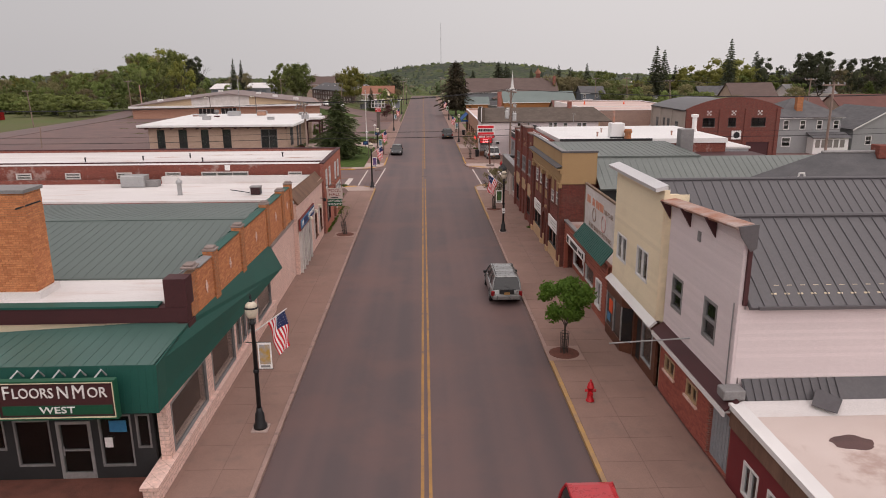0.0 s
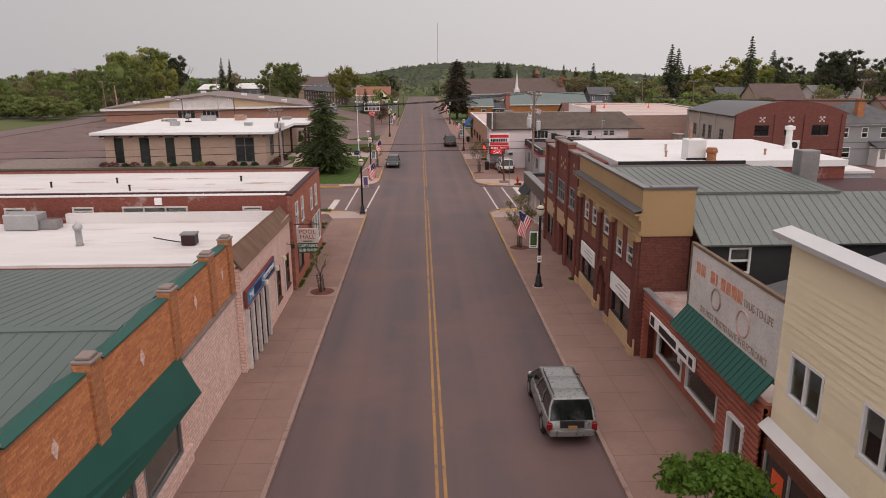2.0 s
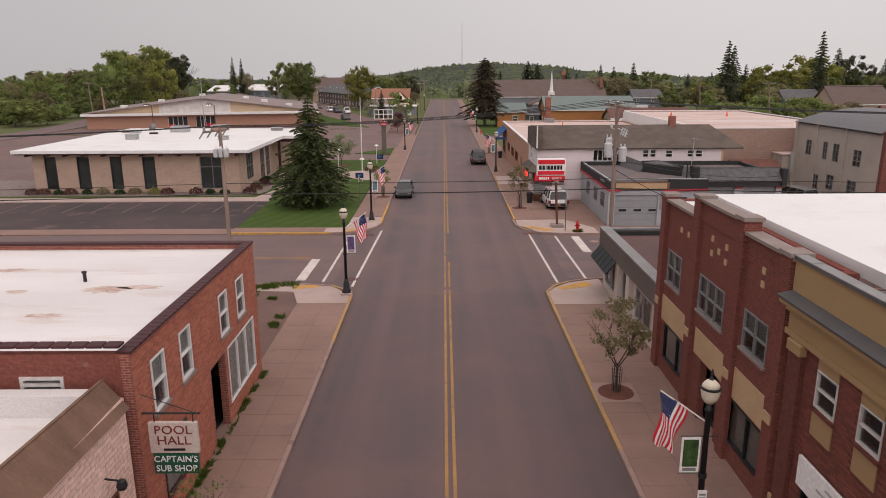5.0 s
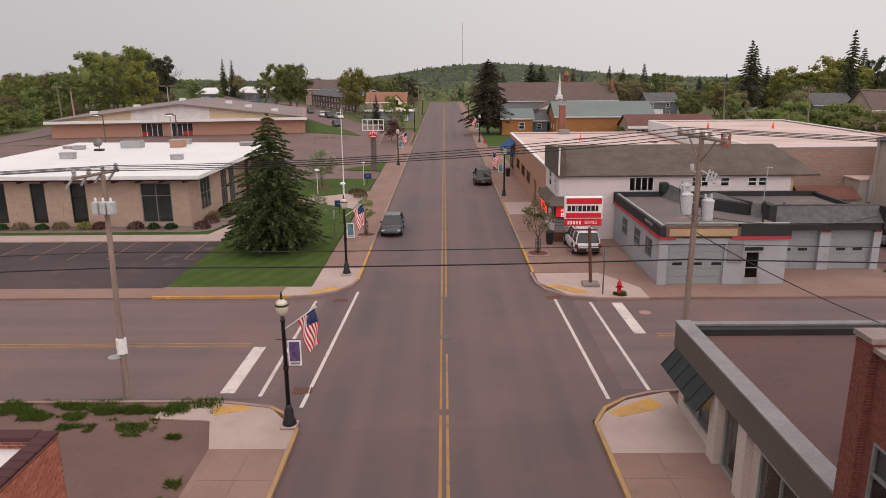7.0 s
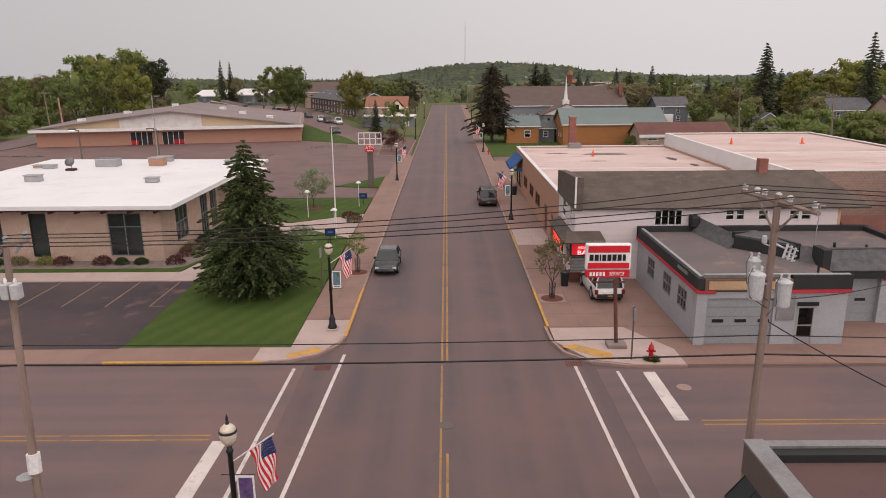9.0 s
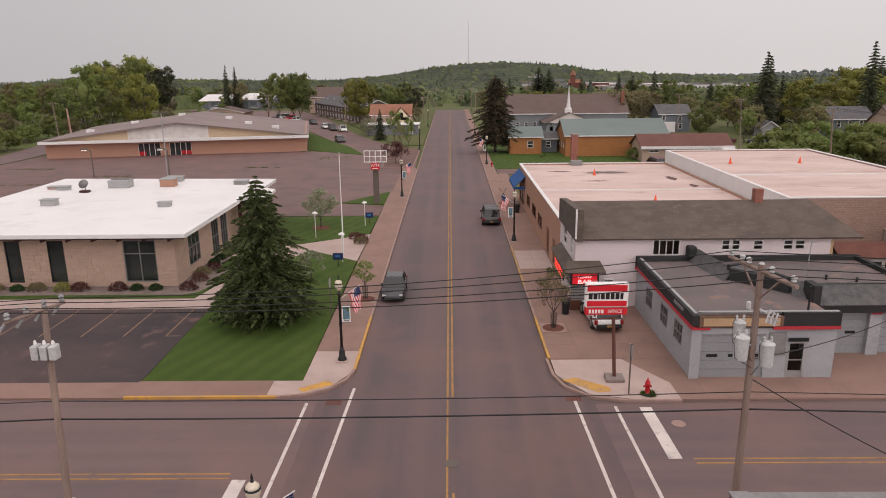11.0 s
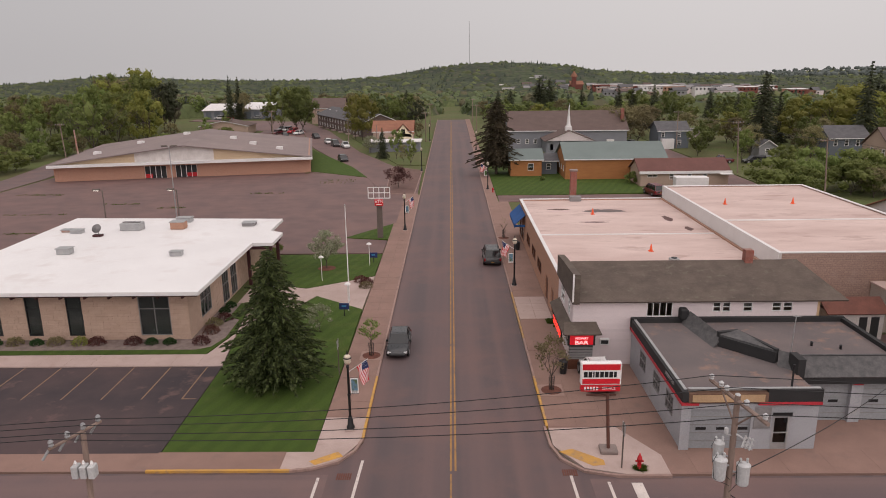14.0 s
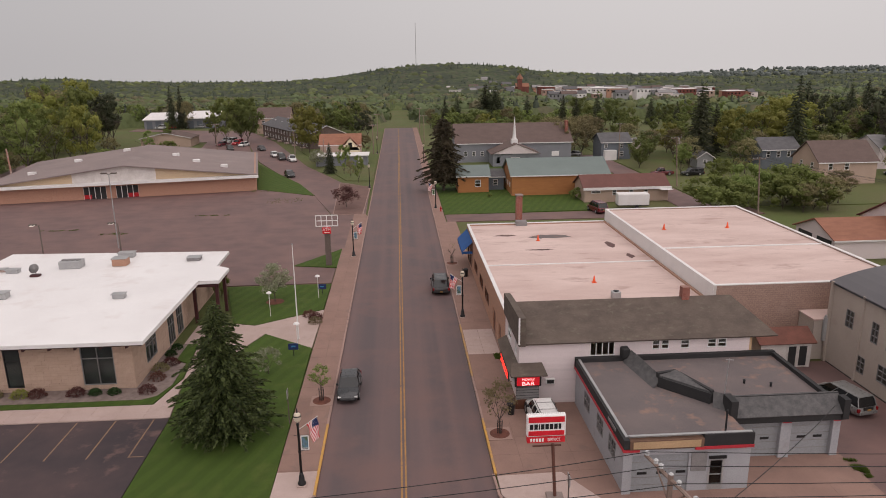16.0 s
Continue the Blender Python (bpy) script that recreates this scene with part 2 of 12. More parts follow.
M_GREENGREY = mat("grey_green_metal_roof", (0.142, 0.158, 0.148), (0.125, 0.14, 0.131), 0.2, 8, 0.5, bump=0.05, spec=0.5)
M_SHINGLE = mat("old_dark_shingles", (0.118, 0.092, 0.076), (0.085, 0.066, 0.056), 0.7, 9, 0.95, bump=0.7, stain=(0.15, 0.135, 0.1), amount=0.6, stretch=(1, 1, 3))
M_SHINGLE_G = mat("grey_shingles", (0.12, 0.115, 0.12), (0.09, 0.088, 0.092), 0.8, 14, 0.95, bump=0.6, stretch=(1, 1, 3))
M_SHINGLE_B = mat("brown_shingles", (0.13, 0.092, 0.082), (0.11, 0.078, 0.07), 0.5, 12, 0.95, bump=0.5, stretch=(1, 1, 3))
M_ORANGE = brick_mat("orange_brick", (0.47, 0.185, 0.075), (0.35, 0.12, 0.048), (0.27, 0.16, 0.1), 0.3, 0.085)
M_RED = brick_mat("red_brick", (0.28, 0.075, 0.052), (0.21, 0.055, 0.041), (0.3, 0.18, 0.15))
M_REDOLD = brick_mat("peeling_red_brick", (0.235, 0.07, 0.05), (0.19, 0.055, 0.042), (0.16, 0.065, 0.052), stain=(0.40, 0.32, 0.29), amount=0.55)
M_REDDARK = brick_mat("dark_red_brick", (0.165, 0.042, 0.03), (0.12, 0.03, 0.024), (0.11, 0.06, 0.05))
M_TAN = mat("tan_stucco", (0.36, 0.235, 0.118), (0.325, 0.21, 0.107), 0.3, 70, 0.85, bump=0.06, stain=(0.3, 0.18, 0.085), amount=0.35)
M_CREAMSTONE = mat("cream_stone_trim", (0.50, 0.34, 0.2), (0.43, 0.29, 0.17), 0.6, 14, 0.85, bump=0.2)
M_PAINTBRICK = brick_mat("pink_painted_brick", (0.74, 0.52, 0.45), (0.66, 0.455, 0.395), (0.48, 0.32, 0.27), 0.42, 0.14, stain=(0.77, 0.6, 0.53), amount=0.4)
M_BANKSTONE = mat("tan_fieldstone", (0.47, 0.34, 0.265), (0.38, 0.265, 0.205), 1.6, 6, 0.9, bump=0.5, dist=0.02, stain=(0.33, 0.22, 0.165), amount=0.5)
M_MAROON = mat("maroon_panel", (0.062, 0.018, 0.02), (0.05, 0.015, 0.017), 0.4, 10, 0.6, bump=0.1)
M_BARNRED = mat("dark_red_boards", (0.17, 0.022, 0.026), (0.14, 0.018, 0.022), 0.6, 14, 0.7, bump=0.15)
M_AWNBLACK = mat("black_green_awning", (0.017, 0.021, 0.021), (0.022, 0.026, 0.026), 0.6, 14, 0.6, bump=0.1)
M_OLDTAR = mat("grey_tar_strip", (0.13, 0.105, 0.1), (0.1, 0.085, 0.084), 0.5, 18, 0.9, bump=0.3, stain=(0.2, 0.14, 0.12), amount=0.4)
M_WHITESIDE = mat("white_vinyl", (0.645, 0.56, 0.563), (0.615, 0.533, 0.536), 0.25, 40, 0.65, bump=0.0, vary=0.04, stain=(0.6, 0.52, 0.5), amount=0.25)
M_CREAM = mat("cream_siding", (0.74, 0.63, 0.45), (0.7, 0.595, 0.42), 0.25, 40, 0.7, bump=0.0, vary=0.05, stain=(0.55, 0.45, 0.32), amount=0.25)
M_LOG = mat("red_log_siding", (0.31, 0.092, 0.058), (0.25, 0.07, 0.046), 0.8, 8, 0.7, bump=0.2, stretch=(1, 1, 4))
M_GREYBLOCK = mat("grey_painted_block", (0.365, 0.368, 0.388), (0.32, 0.323, 0.342), 0.4, 12, 0.8, bump=0.2, stain=(0.28, 0.23, 0.21), amount=0.35)
M_GREYDOOR = mat("grey_garage_door", (0.275, 0.285, 0.3), (0.25, 0.26, 0.272), 0.4, 10, 0.6, bump=0.05)
M_BLACK = mat("black_boards", (0.022, 0.022, 0.023), (0.03, 0.029, 0.03), 0.6, 14, 0.75, bump=0.2)
M_DARKSHINGLE = mat("charcoal_shingles", (0.115, 0.11, 0.11), (0.075, 0.073, 0.075), 2.5, 9, 0.95, bump=0.6)
M_REDSTRIPE = mat("red_stripe_paint", (0.48, 0.035, 0.05), None, 0.5, 10, 0.6)
M_CMU = brick_mat("pinkish_block", (0.36, 0.245, 0.20), (0.32, 0.215, 0.178), (0.25, 0.165, 0.138), 0.4, 0.2, stain=(0.4, 0.29, 0.25), amount=0.3)
M_BUFFBRICK = brick_mat("buff_brick", (0.46, 0.25, 0.165), (0.39, 0.21, 0.14), (0.34, 0.22, 0.17))
M_MALLBRICK = brick_mat("orange_buff_brick", (0.43, 0.235, 0.165), (0.39, 0.21, 0.148), (0.36, 0.22, 0.17), 0.3, 0.1)
M_MALLROOF = mat("pinkish_gravel_roof", (0.245, 0.195, 0.185), (0.2, 0.16, 0.155), 0.08, 6, 0.95, bump=0.3, stain=(0.28, 0.24, 0.23), amount=0.4)
M_MALLPANEL = mat("tan_metal_panel", (0.49, 0.37, 0.245), (0.46, 0.345, 0.23), 0.2, 8, 0.7, bump=0.05)
M_WHITE = mat("white_paint", (0.70, 0.68, 0.672), (0.64, 0.615, 0.607), 0.6, 50, 0.7, bump=0.05)
M_OFFWHITE = mat("weathered_white_paint", (0.6, 0.56, 0.54), (0.5, 0.46, 0.44), 0.8, 10, 0.8, bump=0.15, stain=(0.38, 0.3, 0.27), amount=0.4)
M_WOOD = mat("weathered_wood", (0.19, 0.125, 0.085), (0.14, 0.095, 0.068), 0.8, 20, 0.9, bump=0.4, stretch=(1, 1, 0.15))
M_POLE = mat("weathered_pole_wood", (0.29, 0.215, 0.18), (0.2, 0.142, 0.118), 0.8, 20, 0.9, bump=0.4, stretch=(4, 4, 0.2))
M_BROWNBOARD = mat("brown_shake_boards", (0.18, 0.105, 0.072), (0.13, 0.075, 0.052), 1.2, 16, 0.9, bump=0.4, stretch=(1, 1.5, 0.2))
M_BROWNWOOD = mat("brown_wood_panel", (0.12, 0.046, 0.026), (0.09, 0.034, 0.02), 1.2, 12, 0.55, bump=0.2, stretch=(1, 4, 4))
M_TAUPE = mat("taupe_fascia", (0.125, 0.098, 0.085), (0.11, 0.088, 0.076), 0.4, 8, 0.6, bump=0.05)
M_PALEBLOCK = mat("pale_grey_render", (0.52, 0.44, 0.4), (0.46, 0.385, 0.35), 0.4, 12, 0.85, bump=0.15, stain=(0.36, 0.28, 0.25), amount=0.35)
M_GREYWALL = mat("beige_grey_render", (0.42, 0.36, 0.315), (0.38, 0.325, 0.285), 0.3, 10, 0.85, bump=0.15, stain=(0.3, 0.24, 0.205), amount=0.35)
M_BLACKMETAL = mat("black_cast_iron", (0.018, 0.018, 0.02), None, 1.0, 20, 0.5, metal=0.0, bump=0.1)
M_GALV = mat("galvanised_metal", (0.42, 0.42, 0.42), (0.36, 0.36, 0.365), 1.0, 14, 0.45, metal=0.5, bump=0.05)
M_DULLGREY = mat("dull_grey_porcelain", (0.3, 0.3, 0.3), (0.24, 0.24, 0.245), 3.0, 20, 0.5, bump=0.05)
M_CAN = mat("light_grey_enamel", (0.5, 0.5, 0.5), (0.43, 0.43, 0.435), 1.2, 12, 0.5, bump=0.03)
M_LEADGREY = mat("grey_flashing", (0.26, 0.25, 0.25), (0.2, 0.19, 0.19), 0.8, 12, 0.6, metal=0.2, bump=0.1)
M_RUST = mat("rusted_metal", (0.32, 0.13, 0.075), (0.42, 0.33, 0.3), 1.0, 12, 0.85, bump=0.3)
M_CAPSTONE = mat("grey_cap_stone", (0.27, 0.215, 0.195), (0.22, 0.175, 0.16), 0.8, 16, 0.9, bump=0.3)
M_REDPAINT = mat("red_enamel", (0.45, 0.012, 0.018), None, 0.6, 10, 0.4, bump=0.05)
M_SIGNRED = mat("sign_red", (0.62, 0.018, 0.03), None, 0.6, 10, 0.45, bump=0.0)
M_SIGNWHITE = mat("sign_white", (0.8, 0.78, 0.77), (0.76, 0.74, 0.73), 0.6, 10, 0.5, bump=0.0)
M_SIGNBLACK = mat("sign_black", (0.012, 0.012, 0.013), None, 0.6, 10, 0.5, bump=0.0)
M_SIGNGREEN = mat("sign_green", (0.012, 0.085, 0.045), None, 0.6, 10, 0.5, bump=0.0)
M_SIGNBLUE = mat("sign_blue", (0.05, 0.22, 0.42), None, 0.6, 10, 0.5, bump=0.0)
M_NAVY = mat("navy_blue", (0.018, 0.03, 0.115), None, 0.6, 10, 0.6, bump=0.0)
M_BLUEAWN = mat("blue_canvas", (0.02, 0.085, 0.26), (0.017, 0.07, 0.22), 0.6, 10, 0.8, bump=0.1)
M_GLASS = glass_mat("window_glass")
# Near-black colour that paints in the darkness of unlit rooms
M_DARK = mat("room_darkness", (0.03, 0.027, 0.025), None, 0.6, 5, 0.9, bump=0)
M_CURTAIN = mat("grey_blind", (0.2, 0.18, 0.165), (0.17, 0.155, 0.145), 0.8, 10, 0.85, bump=0.1)
M_PALEBLIND = mat("pale_blind", (0.45, 0.42, 0.4), (0.38, 0.36, 0.345), 0.8, 10, 0.85, bump=0.1)
# Backs the bank panes; its grey-green tone stands in for reflections in the glass
M_PANE_TINT = mat("pane_reflection_tint", (0.085, 0.09, 0.085), (0.06, 0.064, 0.062), 0.5, 8, 0.8, bump=0)
M_MULCH = mat("red_mulch", (0.16, 0.06, 0.042), (0.11, 0.042, 0.03), 2.0, 30, 0.95, bump=0.8, dist=0.03)
M_ROCK = mat("grey_pebble_bed", (0.25, 0.195, 0.175), (0.17, 0.13, 0.12), 2.0, 18, 0.95, bump=0.8, dist=0.03)
M_BARK = mat("grey_bark", (0.095, 0.075, 0.062), (0.07, 0.055, 0.046), 2.0, 20, 0.95, bump=0.6, stretch=(3, 3, 0.4))
M_TYRE = mat("tyre_rubber", (0.02, 0.02, 0.02), None, 1.0, 30, 0.85, bump=0.1)
M_RIM = mat("alloy_wheel", (0.42, 0.42, 0.43), None, 1.0, 10, 0.35, metal=0.7, bump=0)
M_CARGLASS = mat("tinted_car_glass", (0.012, 0.013, 0.014), None, 1.0, 4, 0.06, bump=0, spec=0.6)
M_TRIM = mat("dark_car_plastic", (0.022, 0.022, 0.023), None, 1.0, 20, 0.6, bump=0.05)
M_LIGHTRED = mat("red_lamp_lens", (0.22, 0.01, 0.012), None, 1.0, 10, 0.2, bump=0)
M_LIGHTCLEAR = mat("clear_lamp_lens", (0.55, 0.55, 0.55), None, 1.0, 10, 0.15, bump=0)
M_NEON = glow_mat("red_neon", (1.0, 0.045, 0.03), 1.4)
M_NEON_RED = glow_mat("red_lit_sign", (0.55, 0.006, 0.016), 0.45)
M_NEON_PALE = glow_mat("pale_pink_neon", (1.0, 0.55, 0.55), 1.0)
M_LAMPON = glow_mat("lit_lamp", (1.0, 0.95, 0.85), 2.5)
M_FROST = mat("frosted_globe", (0.66, 0.58, 0.46), None, 1.0, 10, 0.4, bump=0)
M_CONE = mat("orange_cone", (0.75, 0.1, 0.03), None, 1.0, 10, 0.6, bump=0)


def car_paint(name, col, metal=0.4):
    m = mat(name, col, tuple(v * 0.95 for v in col), 0.8, 6, 0.3, metal=metal, bump=0, spec=0.5)
    m.node_tree.nodes["Principled BSDF"].inputs["Coat Weight"].default_value = 0.6
    return m


M_SPRUCE = leaf_mat("spruce_needles", (0.02, 0.028, 0.011), (0.1, 0.12, 0.042), through=0.25)
M_OLDSPRUCE = leaf_mat("old_spruce_needles", (0.05, 0.043, 0.027), (0.105, 0.088, 0.052), through=0.25)
M_PINE = leaf_mat("dark_pine", (0.044, 0.05, 0.03), (0.078, 0.086, 0.046), through=0.3)
# Far foliage: distance haze is mixed into these greyed base colours
M_FAR_G = leaf_mat("far_green_wood", (0.082, 0.1, 0.048), (0.102, 0.121, 0.058), 0.9, 0.0)
M_FAR_Y = leaf_mat("far_fresh_green_wood", (0.102, 0.119, 0.05), (0.122, 0.137, 0.058), 0.9, 0.0)
M_FAR_B = leaf_mat("far_budding_wood", (0.122, 0.115, 0.068), (0.138, 0.128, 0.076), 0.9, 0.0)
M_FAR_P = leaf_mat("far_conifers", (0.05, 0.06, 0.044), (0.066, 0.077, 0.054), 0.9, 0.0)
# Ridge foliage pushed to blue-grey, the strongest painted haze
M_FAR_R = leaf_mat("hazed_ridge_wood", (0.078, 0.09, 0.084), (0.092, 0.104, 0.096), 0.9, 0.0)
M_LEAF = leaf_mat("spring_leaves", (0.145, 0.178, 0.052), (0.215, 0.248, 0.08), through=0.45)
M_LEAF_Y = leaf_mat("yellow_green_leaves", (0.185, 0.195, 0.045), (0.27, 0.265, 0.07), through=0.45)
M_LEAF_B = leaf_mat("budding_brown_twigs", (0.195, 0.17, 0.092), (0.26, 0.225, 0.118))
M_LEAF_D = leaf_mat("mid_green_leaves", (0.112, 0.14, 0.045), (0.17, 0.198, 0.066), through=0.45)
M_LEAF_V = leaf_mat("vivid_young_leaves", (0.085, 0.16, 0.022), (0.14, 0.235, 0.04))
M_WEED = leaf_mat("bright_weeds", (0.075, 0.12, 0.02), (0.12, 0.165, 0.035))
M_OLDRUST = mat("rust_streaked_roof", (0.42, 0.33, 0.31), (0.3, 0.19, 0.16), 0.9, 10, 0.85, bump=0.2, stain=(0.24, 0.1, 0.07), amount=0.7)
M_LEAF_W = leaf_mat("white_blossom", (0.46, 0.46, 0.36), (0.2, 0.24, 0.11))
M_LEAF_P = leaf_mat("purple_leaves", (0.09, 0.04, 0.042), (0.14, 0.07, 0.065))
M_SHRUB = leaf_mat("clipped_green_shrub", (0.016, 0.045, 0.012), (0.035, 0.07, 0.02), through=0.2)
M_SHRUB_R = leaf_mat("red_barberry", (0.11, 0.045, 0.04), (0.17, 0.075, 0.062))

# ---- builders ----
def world_of(ob):
    m = Matrix.Identity(4)
    while ob:
        m = ob.matrix_basis @ m
        ob = ob.parent
    return m


def thing(name, label, category, at=(0, 0, 0), group="", kind=""):
    e = new(name)
    e.matrix_basis = pose(*at)
    e.empty_display_size = 0.2
    return tagged(e, label, category, group, kind)


def part(name, bm, material, parent, label="", smooth=False):
    """Links a bmesh, given in world places, as one mesh under a thing or a part."""
    me = bpy.data.meshes.new(name)
    bmesh.ops.recalc_face_normals(bm, faces=bm.faces)
    bm.to_mesh(me)
    bm.free()
    me.materials.append(material)
    if smooth:
        for f in me.polygons:
            f.use_smooth = True
    ob = new(name, me)
    if parent:
        me.transform(world_of(parent).inverted())
        ob.parent = parent
    return tagged(ob, label)


def solid(name, bm, material, label, category="", group="", kind="structure"):
    return tagged(part(name, bm, material, None), label, category or name.rstrip("0123456789_").replace("_", " "), group, kind)


def bx(bm, x0, x1, y0, y1, z0, z1):
    x0, x1, y0, y1, z0, z1 = min(x0, x1), max(x0, x1), min(y0, y1), max(y0, y1), min(z0, z1), max(z0, z1)
    v = [bm.verts.new(p) for p in ((x0, y0, z0), (x1, y0, z0), (x1, y1, z0), (x0, y1, z0), (x0, y0, z1), (x1, y0, z1), (x1, y1, z1), (x0, y1, z1))]
    for f in ((0, 3, 2, 1), (4, 5, 6, 7), (0, 1, 5, 4), (1, 2, 6, 5), (2, 3, 7, 6), (3, 0, 4, 7)):
        bm.faces.new([v[i] for i in f])
    return bm


def BX(*boxes):
    bm = bmesh.new()
    for b in boxes:
        bx(bm, *b)
    return bm


def bev(bm, w, seg=2):
    bmesh.ops.bevel(bm, geom=bm.edges[:], offset=w, segments=seg, affect="EDGES", profile=0.6)
    return bm


def rod(bm, p0, p1, r0, r1=None, n=8, caps=True):
    p0, p1 = Vector(p0), Vector(p1)
    r1 = r0 if r1 is None else r1
    d = (p1 - p0).normalized()
    a = d.orthogonal().normalized()
    b = d.cross(a)
    rings = [[bm.verts.new(p + (a * math.cos(k) + b * math.sin(k)) * r) for k in (2 * math.pi * i / n for i in range(n))] for p, r in ((p0, r0), (p1, r1))]
    for i in range(n):
        j = (i + 1) % n
        bm.faces.new((rings[0][i], rings[0][j], rings[1][j], rings[1][i]))
    if caps:
        bm.faces.new(rings[0][::-1])
        bm.faces.new(rings[1])
    return bm


def tube(bm, pts, r, n=6):
    """One unbroken tube along the points."""
    pts = [Vector(p) for p in pts]
    rings = []
    for i, p in enumerate(pts):
        d = (pts[min(i + 1, len(pts) - 1)] - pts[max(i - 1, 0)]).normalized()
        a = d.cross(Vector((0.13, 0.21, 1.0))).normalized()
        b = d.cross(a)
        rings.append([bm.verts.new(p + (a * math.cos(k) + b * math.sin(k)) * r) for k in (2 * math.pi * j / n for j in range(n))])
    for u, v in zip(rings, rings[1:]):
        for i in range(n):
            j = (i + 1) % n
            bm.faces.new((u[i], u[j], v[j], v[i]))
    bm.faces.new(rings[0][::-1])
    bm.faces.new(rings[-1])
    return bm


def lathe(bm, profile, at=(0, 0, 0), n=14):
    """Rings of (radius, height) round a vertical axis."""
    x, y, z = at
    rings = [[bm.verts.new((x + r * math.cos(2 * math.pi * i / n), y + r * math.sin(2 * math.pi * i / n), z + h)) for i in range(n)] for r, h in profile]
    for a, b in zip(rings, rings[1:]):
        for i in range(n):
            j = (i + 1) % n
            bm.faces.new((a[i], a[j], b[j], b[i]))
    bm.faces.new(rings[0][::-1])
    bm.faces.new(rings[-1])
    return bm


def prism(bm, pts, z0, z1):
    lo = [bm.verts.new((x, y, z0)) for x, y in pts]
    hi = [bm.verts.new((x, y, z1)) for x, y in pts]
    bm.faces.new(lo[::-1])
    bm.faces.new(hi)
    for i in range(len(pts)):
        j = (i + 1) % len(pts)
        bm.faces.new((lo[i], lo[j], hi[j], hi[i]))
    return bm


def PR(pts, z0, z1):
    return prism(bmesh.new(), pts, z0, z1)


def slab(bm, corners, thick):
    """A sheet with thickness below through corners in space."""
    c = [Vector(p) for p in corners]
    n = (c[1] - c[0]).cross(c[2] - c[0]).normalized()
    if n.z < 0:
        n = -n
    hi = [bm.verts.new(p) for p in c]
    lo = [bm.verts.new(p - n * thick) for p in c]
    bm.faces.new(hi)
    bm.faces.new(lo[::-1])
    for i in range(len(c)):
        j = (i + 1) % len(c)
        bm.faces.new((lo[i], lo[j], hi[j], hi[i]))
    return bm


def SL(corners, thick):
    return slab(bmesh.new(), corners, thick)


def wall_mesh(axis, p, thick, a0, a1, z0, z1, holes=()):
    """An upright wall in the plane axis = p, going thick inwards (with its sign), from a0 to a1 and z0 to z1, with holes (a0, a1, z0, z1) through it."""
    A = sorted({a0, a1, *(v for h in holes for v in h[:2] if a0 < v < a1)})
    Z = sorted({z0, z1, *(v for h in holes for v in h[2:4] if z0 < v < z1)})
    full = [[not any(h[0] <= (A[i] + A[i + 1]) / 2 <= h[1] and h[2] <= (Z[k] + Z[k + 1]) / 2 <= h[3] for h in holes) for k in range(len(Z) - 1)] for i in range(len(A) - 1)]
    bm = bmesh.new()
    cache = {}

    def vert(i, k, side):
        key = (i, k, side)
        if key not in cache:
            q = p + thick * side
            cache[key] = bm.verts.new((q, A[i], Z[k]) if axis == "x" else (A[i], q, Z[k]))
        return cache[key]
    I, K = len(A) - 1, len(Z) - 1
    for i in range(I):
        for k in range(K):
            if not full[i][k]:
                continue
            for s in (0, 1):
                bm.faces.new([vert(i, k, s), vert(i + 1, k, s), vert(i + 1, k + 1, s), vert(i, k + 1, s)])
            for di, dk, e in ((-1, 0, ((i, k), (i, k + 1))), (1, 0, ((i + 1, k), (i + 1, k + 1))), (0, -1, ((i, k), (i + 1, k))), (0, 1, ((i, k + 1), (i + 1, k + 1)))):
                ni, nk = i + di, k + dk
                if not (0 <= ni < I and 0 <= nk < K and full[ni][nk]):
                    bm.faces.new([vert(*e[0], 0), vert(*e[1], 0), vert(*e[1], 1), vert(*e[0], 1)])
    return bm


def flat(axis, p, d0, d1, a0, a1, z0, z1):
    """Box arguments for a piece on a wall plane: from depth d0 to d1 measured from p."""
    return (p + d0, p + d1, a0, a1, z0, z1) if axis == "x" else (a0, a1, p + d0, p + d1, z0, z1)


def window(parent, axis, p, inward, a0, a1, z0, z1, frame_mat=None, bars=(), rails=(), fw=0.06, sill=None, blind=None, proud=0.03, name="window", back=0.12):
    """A window in a wall whose outer plane is axis = p; inward is +1 or -1. bars: upright splits, rails: level splits, as fractions."""
    frame_mat = frame_mat or M_WHITE
    s = inward
    h = fw * 0.45
    ca = [a0 + fw - h, *(a0 + (a1 - a0) * k for k in bars), a1 - fw + h]
    cz = [z0 + fw - h, *(z0 + (z1 - z0) * k for k in rails), z1 - fw + h]
    lights = [(u + h, v - h, b + h, t - h) for u, v in zip(ca, ca[1:]) for b, t in zip(cz, cz[1:])]
    w = part(name, wall_mesh(axis, p - proud * s, (0.09 + proud) * s, a0, a1, z0, z1, lights), frame_mat, parent)
    pane = part("pane", BX(flat(axis, p, 0.045 * s, 0.055 * s, a0 + fw * 0.5, a1 - fw * 0.5, z0 + fw * 0.5, z1 - fw * 0.5)), M_GLASS, w)
    pane.visible_shadow = False
    # Sheet behind the glass: a blind, or a flat tone for darkness or reflection
    if blind:
        frac, bmat = blind
        part("blind", BX(flat(axis, p, back * s, (back + 0.02) * s, a0 + 0.02, a1 - 0.02, z1 - (z1 - z0) * frac, z1 - 0.02)), bmat, w)
    if sill:
        part("sill", BX(flat(axis, p, -0.09 * s, 0.02 * s, a0 - 0.08, a1 + 0.08, z0 - 0.09, z0 - 0.003)), sill, w)
    return w


